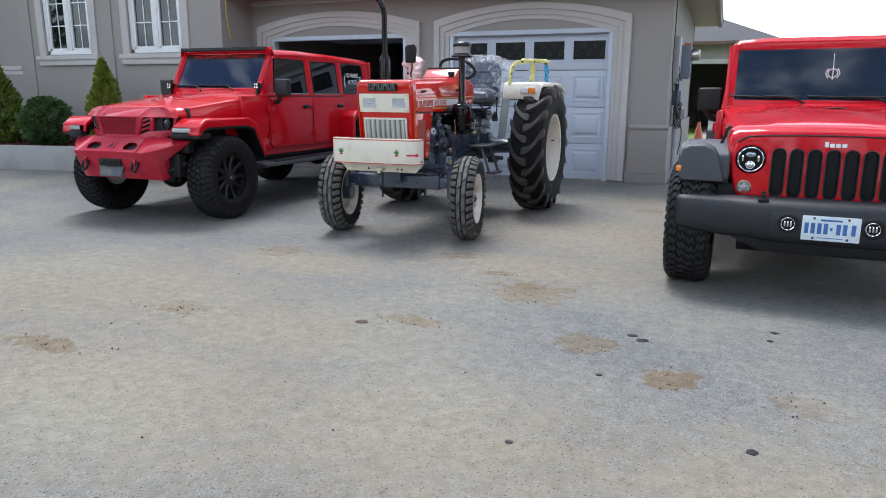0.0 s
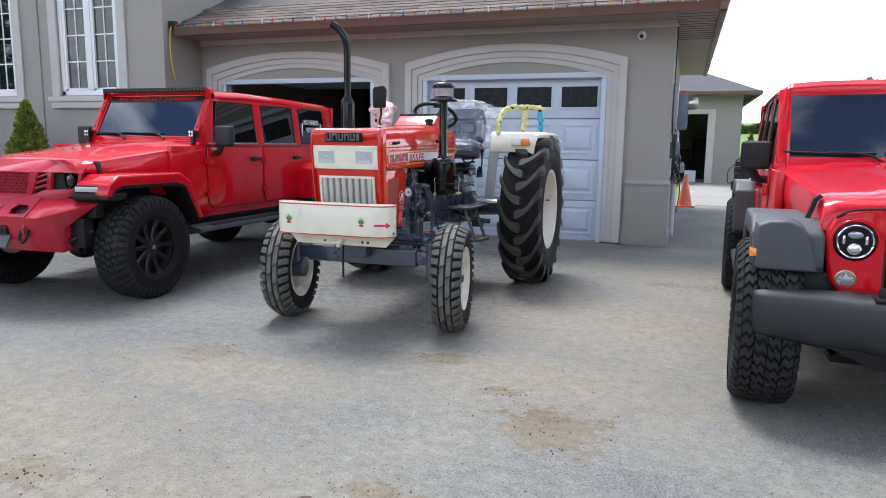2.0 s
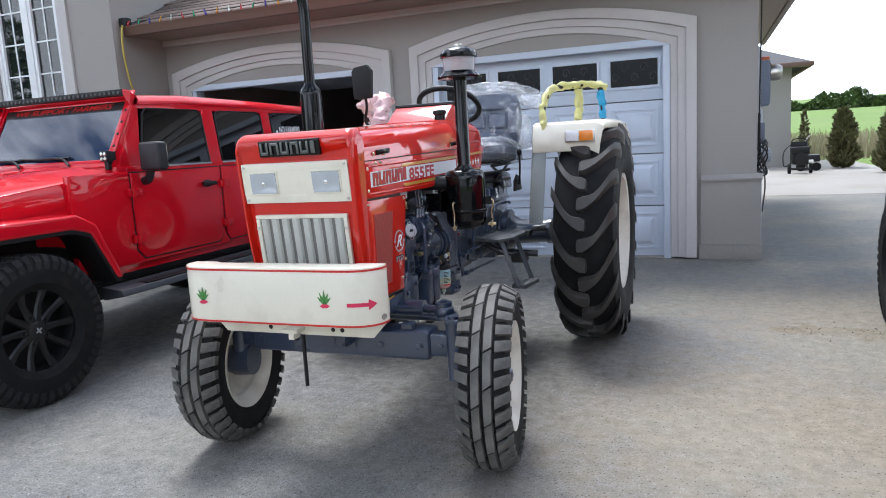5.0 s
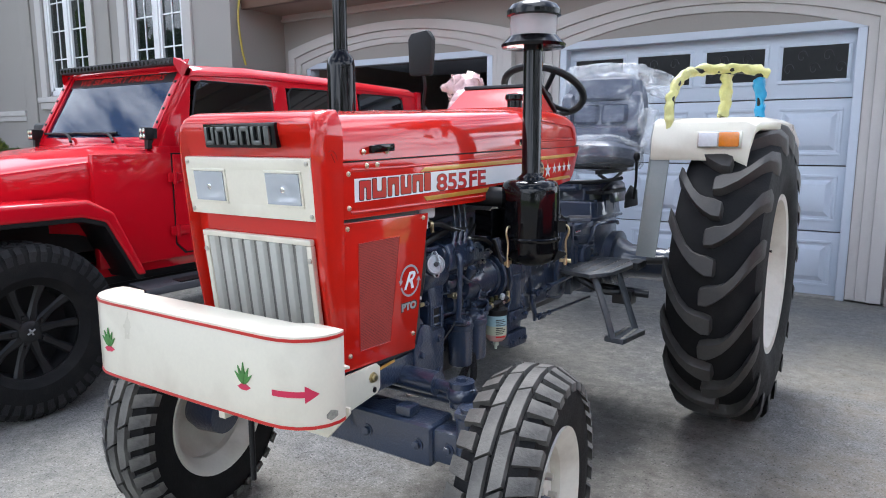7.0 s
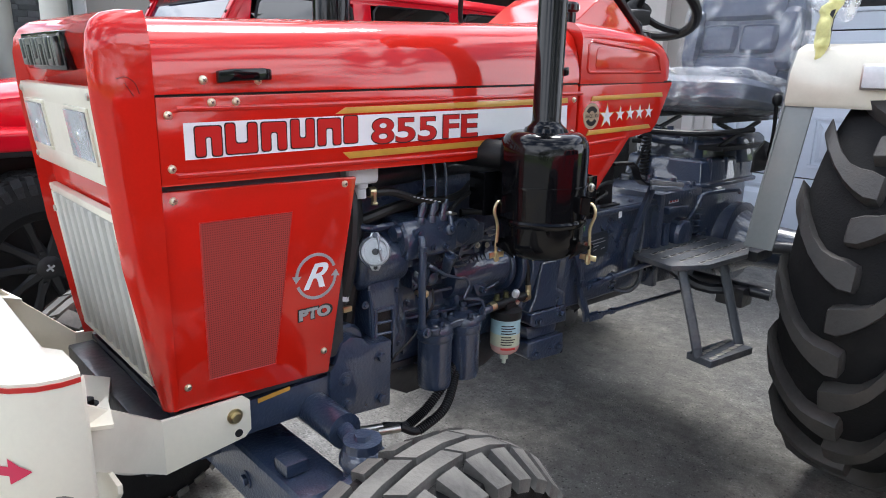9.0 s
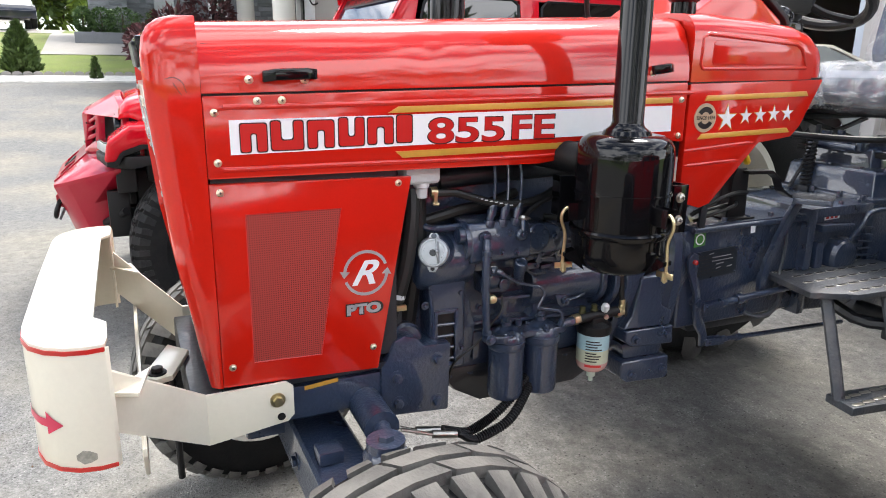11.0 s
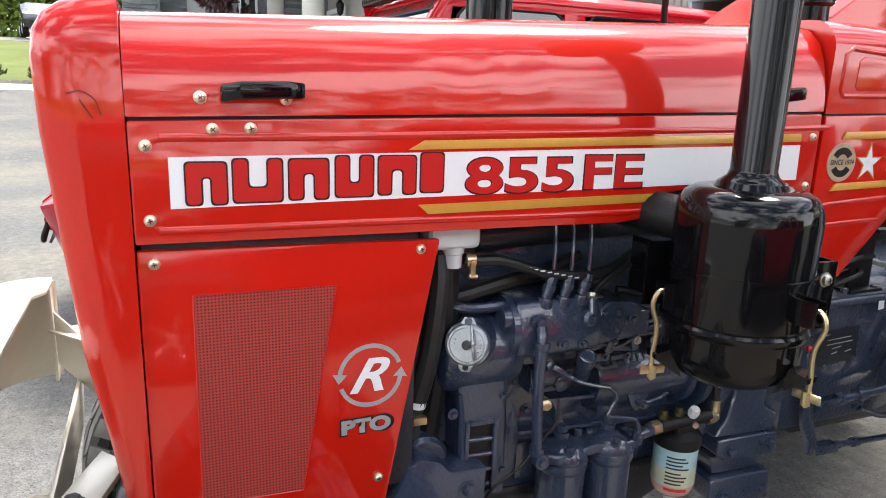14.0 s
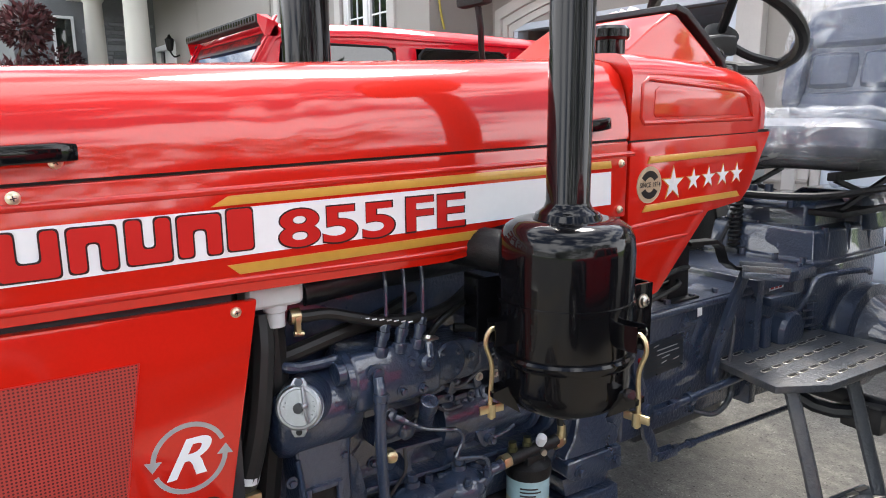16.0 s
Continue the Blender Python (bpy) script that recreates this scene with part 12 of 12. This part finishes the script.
for cx in slots:
    si = part("slot_insert", loft([[(p[0], ky + y + lean_back(p[1]), p[1]) for p in slot_ring(cx, gz_0 - 0.008 + o, gz_1 + 0.008 - o, 0.044 - o)] for y, o in ((0.004, 0.0), (-0.006, 0.002), (-0.007, 0.007), (0.020, 0.014))], caps=False), BUMPER_PLASTIC, gpan, "black slot insert")
    cells = []
    for i in range(-1, 2):
        for j in range(15):
            px, pz = cx + i * 0.0175, gz_0 + 0.018 + j * 0.0195 + (0.00975 if i % 2 else 0)
            if pz < gz_1 - 0.014:
                cells.append(tube([(px + 0.0108 * math.cos(q * math.pi / 3), ky + 0.016, pz + 0.0108 * math.sin(q * math.pi / 3)) for q in range(7)], 0.0020, 4, 1))
    part("slot_mesh", joined(*cells), BLACK_MATT, si)
part("grille_backing", box(-0.36, 0.36, ky + 0.024, ky + 0.032, 0.63, 0.975), BLACK_MATT, gpan)
for a, b, z1 in ((-0.056, -0.034, 1.000), (-0.028, -0.002, 0.990), (0.004, 0.030, 0.990), (0.037, 0.063, 0.990)):
    part("emblem_bar", box(a, b, ky - 0.004, ky + 0.012, 0.968, z1, 0.003), WHITE_DECAL, gpan)
BOWL = material("smoked_lamp_bowl", (0.30, 0.34, 0.40), 0.25, 0.8, 0.6, 0.1, 30, 90)
for s in (1, -1):
    hx_ = s * HEAD_X
    h2 = part("headlamp", turned([(0.03, 0.0895), (0.004, 0.0895), (-0.002, 0.086), (-0.004, 0.082), (0.004, 0.080)], (hx_, ky, HEAD_Z), (0, 1, 0), 40), BLACK_GLOSS, car2, "round led headlamp")
    part("halo", turned([(0.006, 0.081), (-0.006, 0.079), (-0.010, 0.075), (-0.006, 0.070), (0.004, 0.069)], (hx_, ky, HEAD_Z), (0, 1, 0), 40, closed=True), REFLECTOR, h2, "bright lamp ring")
    part("bowl", turned([(0.006, 0.070), (0.016, 0.055), (0.018, 0.001)], (hx_, ky, HEAD_Z), (0, 1, 0), 30), BOWL, h2)
    part("low_projector", ball((hx_, ky + 0.006, HEAD_Z - 0.034), (0.030, 0.014, 0.028)), REFLECTOR, h2)
    part("high_projector", ball((hx_, ky + 0.010, HEAD_Z + 0.030), (0.040, 0.010, 0.022)), BOWL, h2)
    for q in (-1, 1):
        part("light_strip", box(hx_ + q * 0.046 - 0.006, hx_ + q * 0.046 + 0.006, ky - 0.002, ky + 0.012, HEAD_Z - 0.012, HEAD_Z + 0.026, 0.003), REFLECTOR, h2)
    part("lamp_dish", turned([(0.0035, 0.1035), (-0.0015, 0.1000), (-0.0015, 0.0930), (0.003, 0.0900)], (hx_, ky + lean_back(HEAD_Z) - 0.002, HEAD_Z), (0, 1, 0), 40), CAR_RED, gpan)
    t2 = part("turn_lamp", turned([(0.01, 0.045), (-0.008, 0.045), (-0.012, 0.040), (-0.006, 0.036), (-0.005, 0.001)], (s * 0.488, ky, 0.700), (0, 1, 0), 28), BRASS, car2, "round turn lamp with a star guard")
    part("star", prism("y", [(s * 0.488 + (0.038 if q % 2 == 0 else 0.0155) * math.sin(q * math.pi / 5), 0.700 + (0.038 if q % 2 == 0 else 0.0155) * math.cos(q * math.pi / 5)) for q in range(10)], ky - 0.014, ky - 0.006, 0.001), ALU, t2, "grey star guard")
    part("lens", turned([(-0.001, 0.036), (-0.0062, 0.034), (-0.0064, 0.001)], (s * 0.488, ky, 0.700), (0, 1, 0), 24), BOWL, t2)
    part("side_marker", bevelled(loft([[(s * x, y, z) for y, z in ((-0.375, 0.790), (-0.305, 0.790), (-0.305, 0.828), (-0.370, 0.828))] for x in (0.872, 0.903)]), 0.004), AMBER, car2, "amber side marker")
    # rounded flare end: flat-topped, sloping to the grille, wider below than above
    face = [(0.600, 0.722), (0.618, 0.800), (0.650, 0.900), (0.680, 0.945), (0.740, 0.972), (0.830, 0.968), (0.878, 0.945), (0.896, 0.880), (0.886, 0.735), (0.870, 0.722)]
    cxf, czf = 0.76, 0.86
    part("flare_front", bevelled(loft([[(s * (cxf + (x - cxf) * k), y - 0.045 * max(0.0, 0.985 - z) * (y < -0.25), czf + (z - czf) * (k if z < czf else 1.45 * k - 0.45)) for x, z in face] for y, k in ((-0.362, 0.88), (-0.356, 0.925), (-0.338, 0.962), (-0.30, 0.988), (-0.25, 1.0), (-0.18, 1.0))]), 0.004), GREY_PLASTIC, car2, "grey rounded flare end")
    part("fender_edge", prism("x", [(-0.20, 0.66), (-0.255, 0.72), (-0.255, 0.93), (-0.20, 1.0), (0.05, 1.02), (0.05, 0.66)], s * 0.585, s * 0.606, 0.004), CAR_RED, car2)
    part("wheel_well", box(min(s * 0.42, s * 0.66), max(s * 0.42, s * 0.66), -0.26, -0.20, 0.50, 0.72, 0.01), BLACK_MATT, car2)


def bumper_section(x, y0, zt, zb, deep=1.0):
    return [(x, y0 + y * deep, z) for y, z in ((0.16, zt + 0.014), (0.060, zt + 0.004), (0.022, zt - 0.014), (0.005, zt - 0.048), (0.0, zt - 0.10), (0.004, zb + 0.07), (0.022, zb + 0.024), (0.060, zb + 0.004), (0.16, zb))]


ends = [(0.880, -0.455, 0.622, 0.462, 0.1), (0.872, -0.488, 0.630, 0.452, 0.22), (0.845, -0.506, 0.636, 0.444, 0.32), (0.780, -0.516, 0.640, 0.434, 0.4), (0.600, -0.526, 0.643, 0.405, 0.8), (0.425, -0.530, 0.643, 0.398, 1.0), (0.385, -0.540, 0.645, 0.392, 1.0)]
rows_ = [(-q[0],) + q[1:] for q in ends] + list(reversed(ends))
bm2 = part("bumper", loft([bumper_section(*q) for q in rows_]), BUMPER_PLASTIC, car2, "dark grey plastic bumper", 50)
part("bumper_centre", loft([bumper_section(*q) for q in ((-0.318, -0.544, 0.622, 0.388), (-0.308, -0.549, 0.622, 0.386), (0.308, -0.549, 0.622, 0.386), (0.318, -0.544, 0.622, 0.388))]), BUMPER_PLASTIC, bm2, "", 50)
# added plate: blocks light that would brighten the ground below
part("skid_plate", bevelled(loft([[(x, y, z) for x in (-0.5, 0.5)] + [(x, y, z + 0.03) for x in (0.5, -0.5)] for y, z in ((-0.42, 0.36), (-0.2, 0.27), (0.9, 0.27), (1.2, 0.36))]), 0.006), BLACK_MATT, car2, "added black plate that darkens the ground under the car")
part("lower_valance", bevelled(loft([[(x, y, z) for x, y, z in ((-0.56, -0.485, 0.415), (0.56, -0.485, 0.415), (0.56, -0.36, 0.415), (-0.56, -0.36, 0.415))], [(x, y, z) for x, y, z in ((-0.36, -0.475, 0.325), (0.36, -0.475, 0.325), (0.36, -0.36, 0.325), (-0.36, -0.36, 0.325))]]), 0.01), BLACK_MATT, bm2)
for s in (1, -1):
    fx, fz = s * 0.222, 0.520
    fg = part("fog_lamp", turned([(0.002, 0.062), (-0.004, 0.060), (-0.006, 0.048), (0.0, 0.041)], (fx, -0.549, fz), (0, 1, 0), 28), BLACK_MATT, bm2, "round fog lamp with three bars")
    part("ring", turned([(-0.006, 0.041), (-0.010, 0.038), (-0.006, 0.034)], (fx, -0.549, fz), (0, 1, 0), 28, closed=True), REFLECTOR, fg)
    part("face", turned([(-0.001, 0.040), (-0.003, 0.038), (-0.003, 0.001)], (fx, -0.549, fz), (0, 1, 0), 24), BLACK_GLOSS, fg)
    for q in (-1, 0, 1):
        part("bar", box(fx + q * 0.017 - 0.005, fx + q * 0.017 + 0.005, -0.554, -0.548, fz - 0.017, fz + 0.017, 0.002), REFLECTOR, fg)
    part("tow_hook", joined(box(s * 0.367 - 0.030, s * 0.367 + 0.030, -0.51, -0.42, 0.640, 0.656, 0.004), box(s * 0.367 - 0.013, s * 0.367 + 0.013, -0.485, -0.465, 0.650, 0.700, 0.005)), BLACK_MATT, bm2, "black tow hook")
npl = part("number_plate", box(-0.146, 0.160, -0.558, -0.552, 0.433, 0.580, 0.008), material("pale_plate", (0.66, 0.74, 0.78), 0.4), bm2, "pale blue-white number plate with plain blue bars")
blue = material("blue_plate_print", (0.05, 0.15, 0.42), 0.4)
for x in (-0.132, -0.098, -0.064, -0.030, 0.036, 0.070, 0.114):
    part("plate_bar", box(x, x + 0.022, -0.5600, -0.5585, 0.474, 0.538), blue, npl)
part("plate_mark", box(0.004, 0.016, -0.5600, -0.5585, 0.496, 0.514), blue, npl)
part("plate_word", box(-0.050, 0.064, -0.5600, -0.5585, 0.551, 0.562), blue, npl)
part("plate_foot", box(-0.060, 0.075, -0.5600, -0.5585, 0.449, 0.453), blue, npl)
for x in (-0.083, 0.097):
    for z in (0.447, 0.566):
        part("plate_screw", turned([(0, 0.008), (-0.004, 0.006)], (x, -0.558, z), (0, 1, 0), 10), STEP_GREY, npl)
for x in (-0.256, 0.412):
    part("hood_bumper", box(x - 0.022, x + 0.022, 0.78, 0.82, 1.150, 1.186, 0.006), BLACK_MATT, car2, "black hood stop")
part("hood_staple", tube([(0.010, 0.67, 1.166), (0.018, 0.65, 1.186), (0.118, 0.65, 1.186), (0.126, 0.67, 1.166)], 0.006, 6, 4), BLACK_MATT, car2, "black footman loop on the hood")
part("aerial", cyl((-0.665, 0.92, 1.03), (-0.675, 0.98, 1.72), 0.0025, 0.0015, 6), BLACK_MATT, car2, "thin aerial mast")
orn = part("mirror_ornament", turned([(-0.002, 0.036), (0.002, 0.036), (0.002, 0.030), (-0.002, 0.030)], (0.06, 1.15, 1.45), (0, 1, 0.2), 28, closed=True), WHITE_DECAL, car2, "round white hanging mirror ornament")
part("ornament_cord", cyl((0.06, 1.15, 1.50), (0.06, 1.19, 1.60), 0.002, n=6), WHITE_DECAL, orn)
part("ornament_pin", joined(tube([(0.06, 1.146, 1.40), (0.06, 1.146, 1.50)], 0.003, 6, 1), tube([(0.03, 1.146, 1.41), (0.012, 1.146, 1.45), (0.03, 1.146, 1.485)], 0.003, 6, 4), tube([(0.09, 1.146, 1.41), (0.108, 1.146, 1.45), (0.09, 1.146, 1.485)], 0.003, 6, 4)), WHITE_DECAL, orn)

# ---- dark cars on the side drive beyond the lawn ----
def far_car(x, y, z, yaw, label):
    t = thing("parked_car", pose(x, y, z, 0, 0, yaw), label, "car", "cars beyond the lawn")
    navy = bpy.data.materials.get("navy_car_paint") or flake_paint("navy_car_paint", (0.012, 0.016, 0.03), 0.3)
    half = [(-2.2, 0.35), (-2.25, 0.65), (-2.1, 0.85), (-1.2, 0.98), (-0.5, 1.38), (0.3, 1.45), (1.2, 1.36), (1.85, 1.05), (2.2, 0.98), (2.25, 0.5), (2.15, 0.32)]
    part("body", bevelled(loft([[(s * w, yy, zz if zz < 1.1 else zz - d) for yy, zz in half] for s, w, d in ((-1, 0.86, 0.10), (-1, 0.62, 0.0), (1, 0.62, 0.0), (1, 0.86, 0.10))]), 0.03), navy, t, "dark navy car body")
    for s in (-1, 1):
        part("side_glass", prism("x", [(-0.95, 1.0), (-0.42, 1.30), (0.3, 1.36), (1.1, 1.27), (1.5, 1.02)], s * 0.80, s * 0.868), CAR_GLASS, t)
        for wy in (-1.35, 1.4):
            w_ = part("wheel", turned([(-0.1, 0.2), (-0.11, 0.30), (-0.08, 0.325), (0.08, 0.325), (0.11, 0.30), (0.1, 0.2)], (s * 0.80, wy, 0.325), (1, 0, 0), 30), RUBBER, t)
            part("rim", turned([(0.0, 0.21), (0.02 * s, 0.2), (0.01 * s, 0.05)], (s * 0.895, wy, 0.325), (1, 0, 0), 24), ALU, w_)
            for q in range(5):
                a = q * 1.2566
                part("spoke", cyl((s * 0.91, wy, 0.325), (s * 0.91, wy + 0.2 * math.cos(a), 0.325 + 0.2 * math.sin(a)), 0.022, n=8), ALU, w_)
    return t


far_car(-36.5, 1.5, ground_height(-36.5, 0) + 0.03, 100, "dark navy sedan parked beyond the lawn")
far_car(-35.0, -1.9, ground_height(-35.5, 0) + 0.03, 85, "dark navy estate car parked beyond the lawn")
